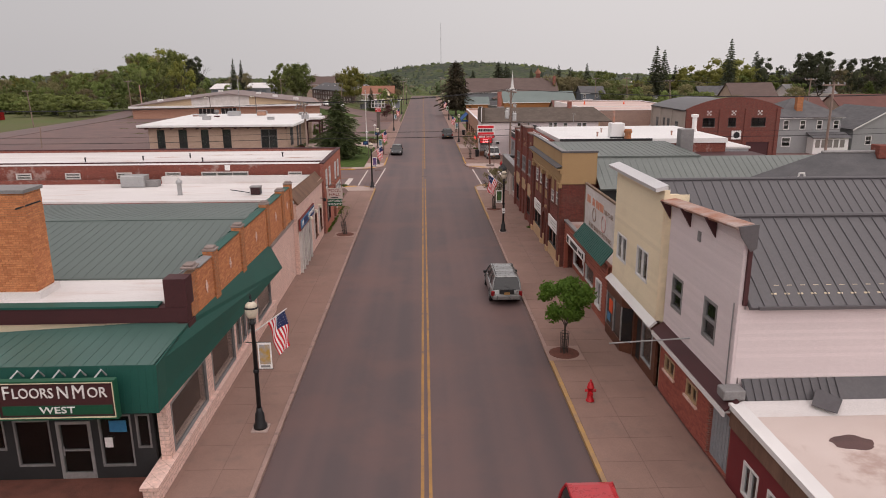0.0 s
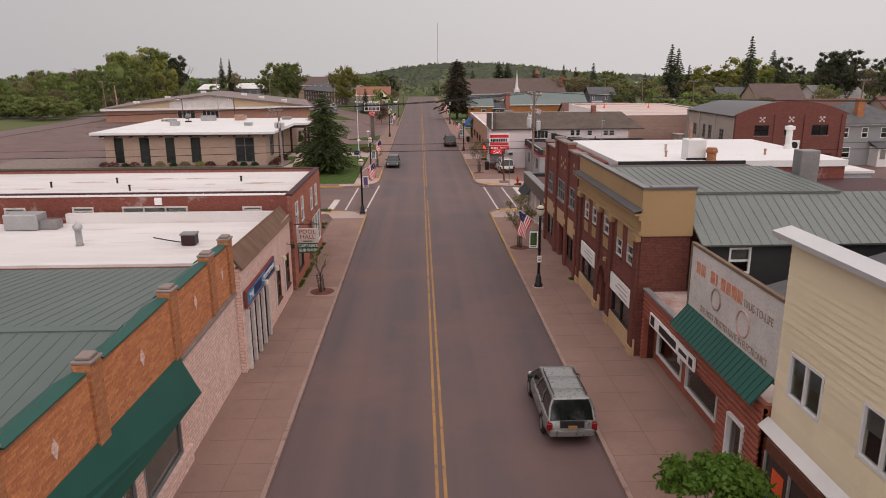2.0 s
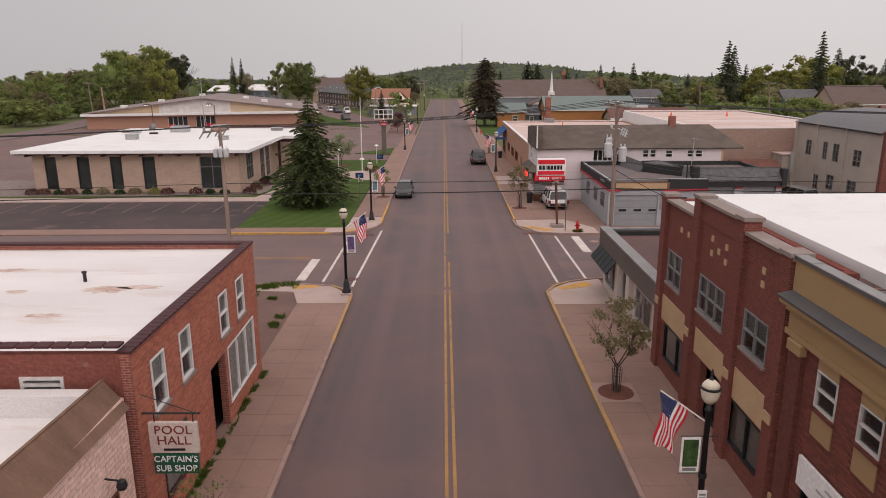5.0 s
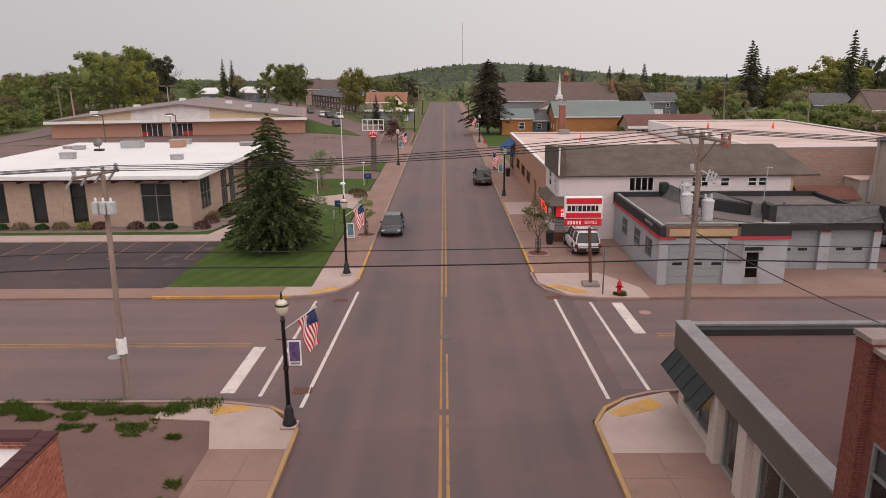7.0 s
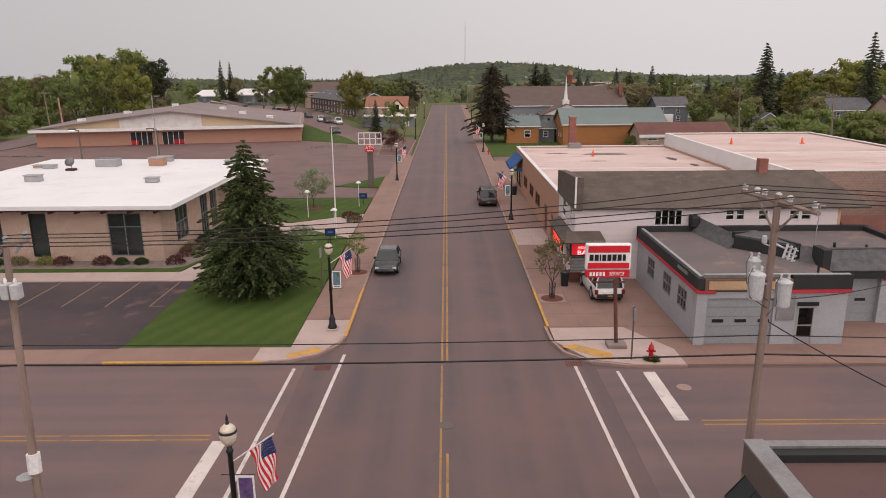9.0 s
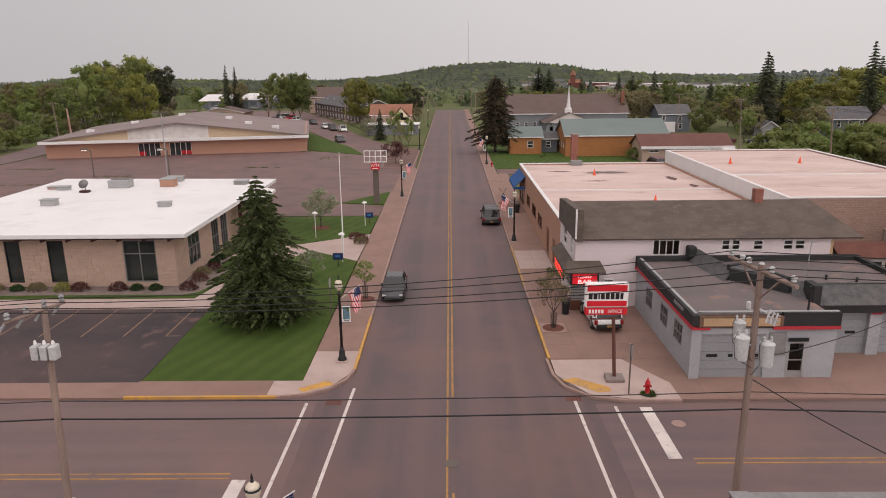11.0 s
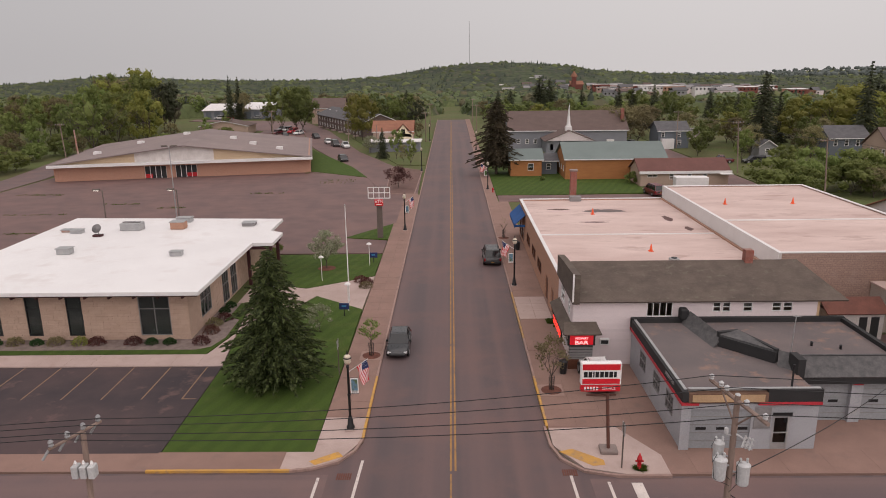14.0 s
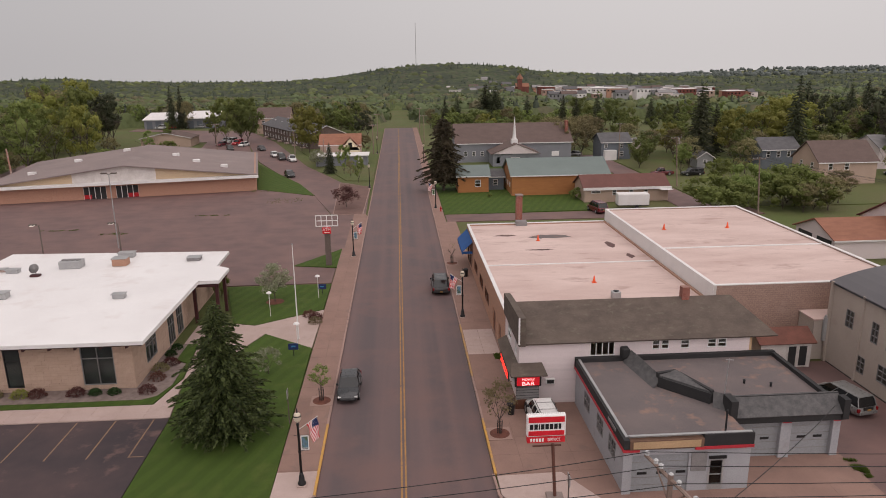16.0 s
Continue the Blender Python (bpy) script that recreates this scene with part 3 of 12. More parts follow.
def seams(p00, p10, p01, p11, step, h=0.04, w=0.03):
    """Raised seams on a roof plane, running from the edge p00-p10 up to p01-p11."""
    bm = bmesh.new()
    p00, p10, p01, p11 = map(Vector, (p00, p10, p01, p11))
    n = (p10 - p00).cross(p01 - p00).normalized()
    if n.z < 0:
        n = -n
    count = max(int((p10 - p00).length / step), 1)
    side = (p10 - p00).normalized() * w / 2
    for i in range(count + 1):
        a, b = p00.lerp(p10, i / count), p01.lerp(p11, i / count)
        lo = [bm.verts.new(q) for q in (a - side, a + side, b + side, b - side)]
        hi = [bm.verts.new(q.co + n * h) for q in lo]
        bm.faces.new(hi)
        for k in range(4):
            j = (k + 1) % 4
            bm.faces.new((lo[k], lo[j], hi[j], hi[k]))
    return bm


FONT_CACHE = {}


def lettering(name, text, size, material, parent, m, depth=0.012, squeeze=1.0):
    """Raised letters with the built-in font, centred at the pose m (its x to the right, its y up, its z out of the wall)."""
    key = (text, size, depth, squeeze)
    if key not in FONT_CACHE:
        cu = bpy.data.curves.new(name, "FONT")
        cu.body, cu.size, cu.extrude, cu.align_x, cu.align_y, cu.resolution_u = text, size, depth, "CENTER", "CENTER", 3
        tmp = new("tmp_text", cu)
        dep = bpy.context.evaluated_depsgraph_get()
        me = bpy.data.meshes.new_from_object(tmp.evaluated_get(dep))
        bpy.data.objects.remove(tmp)
        me.transform(Matrix.Diagonal((squeeze, 1, 1, 1)))
        FONT_CACHE[key] = me
    me = FONT_CACHE[key].copy()
    me.name = name
    me.materials.clear()
    me.materials.append(material)
    me.transform((world_of(parent).inverted() if parent else Matrix.Identity(4)) @ m)
    ob = new(name, me)
    if parent:
        ob.parent = parent
    return ob


def facing(at, axis_out, tilt=0):
    """A pose on a wall whose outward side is axis_out ('+x', '-x', '-y', '+y')."""
    rz = {"-y": 0, "+x": 90, "+y": 180, "-x": -90}[axis_out]
    return pose(*at, 0, 0, rz) @ pose(0, 0, 0, 90 + tilt)

# ---- land, streets, pavements ----
def smooth(a, b, v):
    t = min(max((v - a) / (b - a), 0.0), 1.0)
    return t * t * (3 - 2 * t)


def land(x, y):
    """Height of the land: level town, a valley beyond it, then wooded hills."""
    z = -0.1 - 16 * smooth(345, 620, y) - 6 * smooth(800, 1200, y) - 240 * smooth(2000, 6500, y)
    z -= 40 * smooth(1600, 2800, y) * (1 - smooth(-400, 600, x))
    z += 35 * math.exp(-((x - 95) / 230) ** 2 - ((y - 1400) / 280) ** 2)
    z += 7 * math.exp(-((x - 480) / 240) ** 2 - ((y - 1300) / 260) ** 2)
    z += 15 * math.exp(-((x + 640) / 110) ** 2 - ((y - 1400) / 200) ** 2)
    z += 9 * math.exp(-((x + 600) / 350) ** 2 - ((y - 1400) / 250) ** 2)
    z += 30 * smooth(900, 1500, x) * math.exp(-((y - 3000) / 500) ** 2)
    z += 5 * smooth(200, 500, math.hypot(x, y - 150)) * noise.noise((x * 0.004, y * 0.004, 0)) * smooth(360, 500, y)
    return z


def lines(near, far, n, k):
    out = list(near)
    step = near[-1] - near[-2]
    for _ in range(n):
        step *= k
        out.append(out[-1] + step)
        if out[-1] > far:
            break
    return out


gx = lines([i * 20.0 for i in range(0, 31)], 5000, 40, 1.16)
gx = [-v for v in gx[:0:-1]] + gx
gy = [-600.0, -300.0, -120.0] + lines([-60.0 + i * 20.0 for i in range(0, 86)], 6500, 40, 1.16)
bm = bmesh.new()
grid = [[bm.verts.new((x, y, land(x, y))) for x in gx] for y in gy]
for j in range(len(gy) - 1):
    for i in range(len(gx) - 1):
        bm.faces.new((grid[j][i], grid[j][i + 1], grid[j + 1][i + 1], grid[j + 1][i]))
ground = solid("ground", bm, M_FIELD, "rough spring grassland running out to wooded hills")
for f in ground.data.polygons:
    f.use_smooth = True

RW, RE = -5.45, 5.6           # kerb faces of the main street
solid("road_south", PR([(RW, -60), (RE, -60), (RE, 77.5), (RW, 76.8)], -0.09, 0.0), M_ASPHALT, "worn mauve-grey asphalt street with tyre tracks", "road")
bm = PR([(RW, 76.8), (RE, 77.5), (7.0, 79.2), (9.5, 80.0), (120, 80.0), (120, 91.9), (9.5, 91.9), (7.2, 92.5), (RE + 0.1, 95.0), (RE + 0.15, 345), (RW, 345),
         (RW, 95.5), (-6.6, 93.2), (-9, 92.4), (-120, 92.4), (-120, 79.3), (-9.0, 79.3), (-6.9, 78.8)], -0.09, 0.0)
solid("road", bm, M_ASPHALT_N, "worn mauve-grey asphalt street with tyre tracks", "road")
solid("side_street", BX((-121, -7.0, 79.5, 92.2, -0.09, 0.004), (7.4, 121, 80.2, 91.7, -0.09, 0.004)), M_ASPHALT_SIDE, "reddish-grey asphalt side street", "road")
solid("west_road", PR([(-92, 92.3), (-84, 92.3), (-84, 200), (-95, 262), (-104, 262), (-92, 200)], -0.09, 0.012), M_ASPHALT_SIDE, "grey asphalt back road beside a field", "road")
solid("lot_road", PR([(-6.0, 178), (-6.2, 206), (-13, 213), (-24, 240), (-42, 300), (-60, 345), (-68, 345), (-50, 295), (-38, 250), (-17, 197), (-11.8, 178)], -0.09, 0.02), M_GRAVEL, "reddish asphalt lane forking off the street", "road")
solid("far_lot", PR([(-44.5, 272), (-50, 295), (-68, 345), (-110, 362), (-110, 352), (-84, 345), (-78, 310), (-66, 304), (-63, 284)], -0.09, 0.016), M_GRAVEL, "reddish gravel yard before the sheds", "parking lot")
solid("gravel_lot", PR([(-84, 94.4), (-43.5, 94.4), (-43.5, 139), (-8.4, 139), (-8.4, 145.2), (-14, 146.6), (-8.0, 155), (-8.0, 178), (-12, 178), (-17, 197), (-30, 206), (-83, 206)], -0.09, 0.008), M_GRAVEL, "large reddish gravel and asphalt lot", "parking lot")
solid("parking_lot", PR([(-60, 94.4), (-17.3, 94.4), (-17.5, 106.6), (-60, 106.6)], -0.09, 0.02), M_LOT, "dark patched asphalt parking lot", "parking lot")
solid("dirt_lot", PR([(-40, 66.4), (-8.3, 66.4), (-8.3, 77.2), (-9.4, 79.2), (-40, 79.2)], -0.09, 0.05), M_DIRT, "bare reddish dirt corner lot", "vacant lot")
solid("rear_yard", PR([(9.2, -20), (90, -20), (90, 79.9), (9.2, 79.9)], -0.09, 0.015), M_GRAVEL, "reddish gravel back yards", "yard")
solid("lane", BX((7.8, 62, 170.5, 176, -0.09, 0.015), (50, 56, 170, 250, -0.09, 0.012)), M_GRAVEL, "reddish gravel lane beside the flat-roofed shop", "lane")
solid("side_yard", BX((28.5, 62, 92.2, 112, -0.09, 0.014)), M_GRAVEL, "reddish gravel yard beside the garage", "yard")


def pavement(name, pts, material, label, z=0.13):
    return solid(name, PR(pts, -0.09, z), material, label, "pavement")


pave_w = pavement("pavement_west", [(-8.6, -40), (RW - 0.16, -40), (RW - 0.16, 75.4), (-8.35, 75.4)], M_WALK, "red-stained concrete pavement", 0.12)
pave_e = pavement("pavement_east", [(RE + 0.16, -40), (9.9, -40), (9.2, 75), (RE + 0.16, 75.0)], M_WALK, "red-stained concrete pavement", 0.12)
pavement("corner_west", [(-8.35, 75.4), (RW - 0.16, 75.4), (RW - 0.16, 76.8), (-6.9, 78.5), (-9.3, 79.1), (-11.2, 79.1), (-11.2, 77.7), (-9.0, 77.5)], M_CONC, "pale concrete corner ramp", 0.1)
pavement("corner_east", [(RE + 0.16, 75.0), (9.2, 75.0), (9.2, 79.8), (7.2, 79.0), (6.2, 78.0), (RE + 0.16, 77.2)], M_CONC, "pale concrete corner ramp", 0.1)
pavement("apron_north", [(-60, 92.55), (-17.3, 92.55), (-17.3, 94.4), (-60, 94.4)], M_WALK, "red-stained concrete driveway apron", 0.05)
pavement("pavement_bank_south", [(-17.3, 92.55), (-9.8, 92.55), (-9.8, 94.4), (-17.3, 94.4)], M_WALK, "red-stained concrete pavement", 0.12)
pavement("corner_northwest", [(-9.8, 92.55), (-9.0, 92.55), (-6.75, 93.3), (RW - 0.16, 95.5), (RW - 0.16, 98.5), (-8.2, 98.5), (-8.2, 94.4), (-9.8, 94.4)], M_CONC, "pale concrete corner ramp", 0.1)
pavement("pavement_northwest", [(-8.2, 98.5), (RW - 0.16, 98.5), (RW - 0.16, 155), (-8.3, 155)], M_WALK, "red-stained concrete pavement", 0.12)
pavement("pavement_far_west", [(-8.0, 155), (RW - 0.16, 155), (RW - 0.16, 176), (-6.0, 178), (-8.0, 178)], M_WALK, "red-stained concrete pavement", 0.12)
pavement("corner_northeast", [(RE + 0.26, 97.0), (10.0, 97.1), (11.9, 93.9), (11.9, 92.0), (9.5, 92.0), (7.3, 92.6), (RE + 0.26, 95.0)], M_CONC, "pale concrete corner with ramp", 0.1)
pavement("forecourt", [(RE + 0.26, 97.0), (10.0, 97.1), (11.9, 93.9), (11.9, 92.0), (28.8, 92.0), (28.8, 98.5), (13.3, 98.5), (13.3, 109), (RE + 0.26, 109)], M_WALK, "red-stained concrete garage forecourt", 0.09)
pavement("pavement_northeast", [(RE + 0.3, 109), (9.2, 109), (9.2, 170), (RE + 0.3, 170)], M_WALK, "red-stained concrete pavement", 0.12)
pavement("pavement_far_east", [(RE + 0.3, 170), (7.6, 170), (7.6, 345), (RE + 0.3, 345)], M_WALK, "red-stained concrete pavement", 0.1)
pavement("bank_walk", [(-60, 106.6), (-17.5, 106.6), (-18.4, 113.2), (-15.2, 118.5), (-13.4, 122.9), (-8.4, 118.9), (-8.3, 129.3), (-14.8, 125.2), (-17.2, 126.0), (-20.6, 126.0), (-20.6, 121), (-19.2, 121), (-18.4, 113.4), (-19.4, 108.8), (-60, 108.8)], M_CONC, "pale concrete footpath to the bank", 0.08)
solid("lawn_south", PR([(-17.2, 94.42), (-8.22, 94.42), (-8.4, 118.9), (-13.3, 122.8), (-15.1, 118.4), (-18.2, 113.0), (-17.4, 106.6)], -0.09, 0.1), M_LAWN, "striped mown green lawn", "lawn")
solid("lawn_north", PR([(-17.2, 126.1), (-14.8, 125.3), (-8.4, 129.4), (-8.35, 138.2), (-20.5, 138.2)], -0.09, 0.1), M_LAWN, "mown green lawn", "lawn")
solid("bank_verge", PR([(-60, 108.85), (-19.5, 108.85), (-18.5, 113.4), (-19.3, 120.9), (-20.2, 120.9), (-20.2, 117.2), (-19.1, 116.6), (-19.0, 112.2), (-19.6, 110.3), (-20.6, 109.7), (-60, 109.7)], -0.09, 0.1), M_LAWN, "narrow strip of mown grass", "lawn")
solid("planting_bed", PR([(-60, 109.72), (-20.6, 109.72), (-19.65, 110.3), (-19.05, 112.2), (-19.15, 116.5), (-20.2, 117.1), (-20.2, 120.9), (-21.9, 120.9), (-60, 120.9)], -0.09, 0.07), M_ROCK, "pebble planting bed", "flower bed")
solid("sign_lawn", PR([(-14, 146.6), (-8.2, 145.4), (-8.1, 155), (-9.2, 153.4)], -0.09, 0.09), M_LAWN, "grass patch under the sign", "lawn")
solid("mall_verge", PR([(-38, 247), (-30, 206), (-17, 197.2), (-22, 212)], -0.09, 0.06), M_LAWN, "sloping grass verge", "lawn")
solid("island", PR([(-11.6, 178.2), (-6.6, 178), (-6.3, 206), (-13, 211)], -0.09, 0.12), M_DIRT, "planted island with a kerb", "island")
solid("lawn_east", PR([(7.7, 176), (34, 177), (34, 232), (7.7, 232)], -0.09, 0.06), M_LAWN, "green lawn behind a fence", "lawn")
solid("lawn_far", BX((56.5, 140, 176, 330, -0.09, 0.05), (7.7, 50, 232.5, 330, -0.09, 0.05)), M_FIELD, "rough green back lawns", "lawn")
solid("lawn_lane", PR([(-6.0, 214), (-6.0, 330), (-50, 330), (-38, 300), (-20, 240), (-12, 215)], -0.09, 0.05), M_FIELD, "rough green lawns before the apartments", "lawn")

# kerbs: a concrete edge, yellow where painted


def kerb(name, pts, w=0.16, z=0.14, material=None, label="concrete kerb"):
    bm = bmesh.new()
    off = []
    for i, p in enumerate(pts):
        a, b = Vector(pts[max(i - 1, 0)]), Vector(pts[min(i + 1, len(pts) - 1)])
        d = (b - a).normalized()
        off.append((p[0] - d.y * w, p[1] + d.x * w))
    for i in range(len(pts) - 1):
        prism(bm, [pts[i], pts[i + 1], off[i + 1], off[i]], -0.05, z)
    return solid(name, bm, material or M_CURB, label, "kerb")


kerb("kerb_west", [(RW, -40), (RW, 69.5)])
kerb("kerb_west_painted", [(RW, 69.5), (RW, 76.8), (-6.0, 77.9), (-6.9, 78.65)], material=M_YELLOW_W, label="yellow-painted kerb")
kerb("kerb_dirt_lot", [(-6.9, 78.65), (-9.2, 79.15), (-40, 79.2)])
kerb("kerb_east_south", [(RE, 16), (RE, -40)])
kerb("kerb_east_yellow", [(RE, 30.8), (RE, 16)], material=M_YELLOW_W, label="yellow-painted kerb")
kerb("kerb_east", [(RE, 60), (RE, 30.8)])
kerb("kerb_east_painted", [(7.2, 79.25), (6.2, 78.4), (RE, 77.2), (RE, 60)], material=M_YELLOW_W, label="yellow-painted kerb")
kerb("kerb_corner_east", [(9.8, 80.0), (8.3, 79.75), (7.2, 79.25)])
kerb("kerb_northwest_painted", [(-9.2, 92.4), (-17.3, 92.4)][::-1], z=0.15, material=M_YELLOW, label="yellow-painted kerb")
kerb("kerb_northwest_corner", [(-9.2, 92.4), (-8.0, 92.6), (-6.6, 93.3), (-5.75, 94.5), (RW, 95.8)])
kerb("kerb_northwest_yellow", [(RW, 95.8), (RW, 104.5)], material=M_YELLOW, label="yellow-painted kerb")
kerb("kerb_northwest", [(RW, 104.5), (RW, 345)])
kerb("kerb_northeast_corner", [(RE + 0.12, 97.2), (RE + 0.2, 95.0), (6.2, 93.6), (7.3, 92.4), (9.0, 91.95), (11.9, 91.9)], w=-0.16)
kerb("kerb_northeast_yellow", [(RE + 0.12, 104.3), (RE + 0.12, 97.2)], material=M_YELLOW, label="yellow-painted kerb")
kerb("kerb_northeast_mid", [(RE + 0.12, 111.5), (RE + 0.12, 104.3)])
kerb("kerb_northeast_line", [(RE + 0.12, 123.4), (RE + 0.12, 111.5)], material=M_YELLOW_W, label="yellow-painted kerb")
kerb("kerb_northeast", [(RE + 0.14, 345), (RE + 0.12, 123.4)])
kerb("kerb_island", [(-6.3, 206), (-6.6, 178), (-11.6, 178.2), (-13, 211)])
for nm, pts in (("ramp_west", [(-9.0, 77.9), (-7.6, 78.4), (-8.0, 78.8), (-9.2, 78.7)]), ("ramp_east", [(6.3, 78.0), (8.2, 79.2), (8.6, 78.6), (8.2, 78.2), (6.7, 77.6)]),
                ("ramp_northwest", [(-7.9, 93.0), (-6.4, 93.9), (-6.8, 94.4), (-8.3, 93.4)]), ("ramp_northeast", [(6.1, 94.3), (7.8, 92.8), (8.5, 92.9), (8.5, 93.4), (6.9, 94.6)])):
    solid(nm, PR(pts, 0.09, 0.107), M_YELLOW, "yellow-painted tactile ramp", "road marking")


def stripe(name, quads, material, label, z=0.008):
    bm = bmesh.new()
    for q in quads:
        prism(bm, q, z - 0.005, z)
    return solid(name, bm, material, label, "road marking")


def band(x0, y0, x1, y1, w):
    d = Vector((x1 - x0, y1 - y0)).normalized() * (w / 2)
    return [(x0 - d.y, y0 + d.x), (x0 + d.y, y0 - d.x), (x1 + d.y, y1 - d.x), (x1 - d.y, y1 + d.x)]


CY = -0.055                  # centre line
stripe("centre_line", [band(CY - 0.13, -40, CY - 0.13, 78, 0.11), band(CY + 0.13, -40, CY + 0.13, 78, 0.11)], M_LINE_Y, "faded double yellow centre line")
stripe("centre_line_north", [band(CY - 0.13, 92.5, CY - 0.13, 340, 0.11), band(CY + 0.13, 92.5, CY + 0.13, 340, 0.11)], M_LINE_Y, "faded double yellow centre line")
stripe("centre_line_faint", [band(CY - 0.13, 78.5, CY - 0.13, 92.2, 0.09), band(CY + 0.13, 78.5, CY + 0.13, 84, 0.1)], M_LINE_Y, "faint yellow centre line")
stripe("side_line_west", [band(-60, 85.1, -9.5, 85.1, 0.11), band(-60, 85.45, -9.5, 85.45, 0.11)], M_LINE_Y, "double yellow line", 0.012)
stripe("side_line_east", [band(10.7, 86.15, 60, 86.15, 0.11), band(10.7, 86.5, 60, 86.5, 0.11)], M_LINE_Y, "double yellow line", 0.012)
stripe("crosswalk_west", [band(-7.65, 79.7, -7.5, 91.9, 0.16), band(-5.75, 78.7, -5.25, 93.6, 0.16)], M_LINE_W, "worn white crosswalk lines", 0.012)
stripe("crosswalk_east", [band(6.63, 79.3, 6.42, 92.0, 0.16), band(8.5, 80.1, 8.36, 91.4, 0.16)], M_LINE_W, "worn white crosswalk lines", 0.012)
stripe("stop_bar", [band(-9.1, 80.0, -9.0, 85.0, 0.6)], M_LINE_W, "worn white stop bar", 0.012)
stripe("stop_bar_east", [band(9.9, 86.5, 9.85, 91.3, 0.6)], M_LINE_W, "worn white stop bar", 0.012)
for i in range(14):
    sx = -18.6 - 2.78 * i
    stripe("stall_line", [band(sx, 101.3, sx, 106.5, 0.1)] + ([band(sx, 101.35, sx + 1.0, 101.35, 0.1)] if i == 0 else []), M_LINE_S, "faded orange parking stall line", 0.028)

# ---- buildings ----
def shell(name, label, x0, x1, y0, y1, h, mats, roof_z, roof_mat, holes=None, th=0.25, z0=-0.05, category="building", heights=None):
    """Four walls (keys S, N, W, E) and a flat roof between them. Returns the thing."""
    b = thing(name, label, category, ((x0 + x1) / 2, (y0 + y1) / 2, 0))
    holes, heights = holes or {}, heights or {}
    g = lambda k: heights.get(k, h)
    part("wall", wall_mesh("x", x0, th, y0, y1, z0, g("W"), holes.get("W", ())), mats["W"], b)
    part("wall", wall_mesh("x", x1, -th, y0, y1, z0, g("E"), holes.get("E", ())), mats["E"], b)
    part("wall", wall_mesh("y", y0, th, x0 + th, x1 - th, z0, g("S"), holes.get("S", ())), mats["S"], b)
    part("wall", wall_mesh("y", y1, -th, x0 + th, x1 - th, z0, g("N"), holes.get("N", ())), mats["N"], b)
    if roof_z is not None:
        part("roof", BX((x0 + th, x1 - th, y0 + th, y1 - th, roof_z - 0.2, roof_z)), roof_mat, b)
    return b


def coping(b, x0, x1, y0, y1, z, material, w=0.34, h=0.08, sides="SNWE", name="coping"):
    """Caps along the tops of the walls of a box."""
    o = 0.05
    spec = {"W": (x0 - o, x0 + w - o, y0 - o, y1 + o), "E": (x1 - w + o, x1 + o, y0 - o, y1 + o), "S": (x0 + w - o, x1 - w + o, y0 - o, y0 + w - o), "N": (x0 + w - o, x1 - w + o, y1 - w + o, y1 + o)}
    for k in sides:
        part(name, BX((*spec[k], z - 0.005, z + h)), material, b)



def kerb_wall(a, b, w, z0, z1):
    d = (Vector(b) - Vector(a)).normalized() * (w / 2)
    return PR([(a[0] - d.y, a[1] + d.x), (a[0] + d.y, a[1] - d.x), (b[0] + d.y, b[1] - d.x), (b[0] - d.y, b[1] + d.x)], z0, z1)


# flooring shop: orange brick parapet over a green metal awning
LX = -8.4
shop_holes = [(20.9, 24.6, 0.75, 2.5), (25.4, 28.6, 0.75, 2.5), (29.0, 29.7, 0.95, 2.4), (29.9, 30.6, 0.95, 2.4), (30.8, 31.5, 0.95, 2.4), (31.7, 32.4, 0.95, 2.4), (33.0, 36.0, 0.75, 2.4)]
floor_shop = thing("flooring_shop", "one-storey shop with orange brick parapet, green metal awning and roof", "shop", (-19, 33, 0))
part("wall", wall_mesh("x", LX, -0.3, 20.5, 43.4, -0.05, 3.8, shop_holes), M_PAINTBRICK, floor_shop, "pinkish painted brick wall")
part("parapet", wall_mesh("x", LX - 0.03, -0.3, 23.9, 43.4, 3.8, 5.95), M_ORANGE, floor_shop, "orange brick parapet")
part("ledge", BX((LX - 0.02, LX + 0.1, 36.6, 43.4, 3.68, 3.8)), M_CAPSTONE, floor_shop, "stone ledge")
part("wall", wall_mesh("y", 43.4, -0.3, -34, LX - 0.3, -0.05, 5.0), M_REDOLD, floor_shop)
part("wall", wall_mesh("x", -34, 0.3, 20.5, 43.1, -0.05, 5.0), M_REDOLD, floor_shop)
part("upper_wall", BX((-34, LX - 0.33, 23.4, 23.7, 3.0, 4.42)), M_CREAM, floor_shop, "cream painted wall above the entrance")
part("fascia", BX((-34, LX + 0.0, 23.3, 23.75, 4.42, 4.98)), M_MAROON, floor_shop, "maroon fascia")
part("drip_edge", BX((-34, LX - 1.0, 23.26, 23.8, 4.985, 5.06)), M_GREEN, floor_shop)
part("corner_pier", BX((LX - 0.75, LX + 0.03, 23.32, 24.0, 4.99, 6.0)), M_MAROON, floor_shop, "maroon corner pier")
part("corner_pier", BX((LX - 0.35, LX + 0.04, 23.25, 24.0, 3.8, 4.41)), M_MAROON, floor_shop, "maroon corner pier")
part("flat_roof", BX((-33.7, LX - 0.34, 23.76, 26.6, 4.85, 5.05)), M_WHITEROOF, floor_shop, "white membrane strip")
part("metal_roof", slab(SL([(-33.7, 26.5, 5.12), (LX - 0.34, 26.5, 5.12), (LX - 0.34, 33.6, 5.98), (-33.7, 33.6, 5.98)], 0.12), [(-33.7, 33.6, 5.98), (LX - 0.34, 33.6, 5.98), (LX - 0.34, 43.0, 5.0), (-33.7, 43.0, 5.0)], 0.12), M_GREENROOF, floor_shop, "dull green standing-seam metal roof")
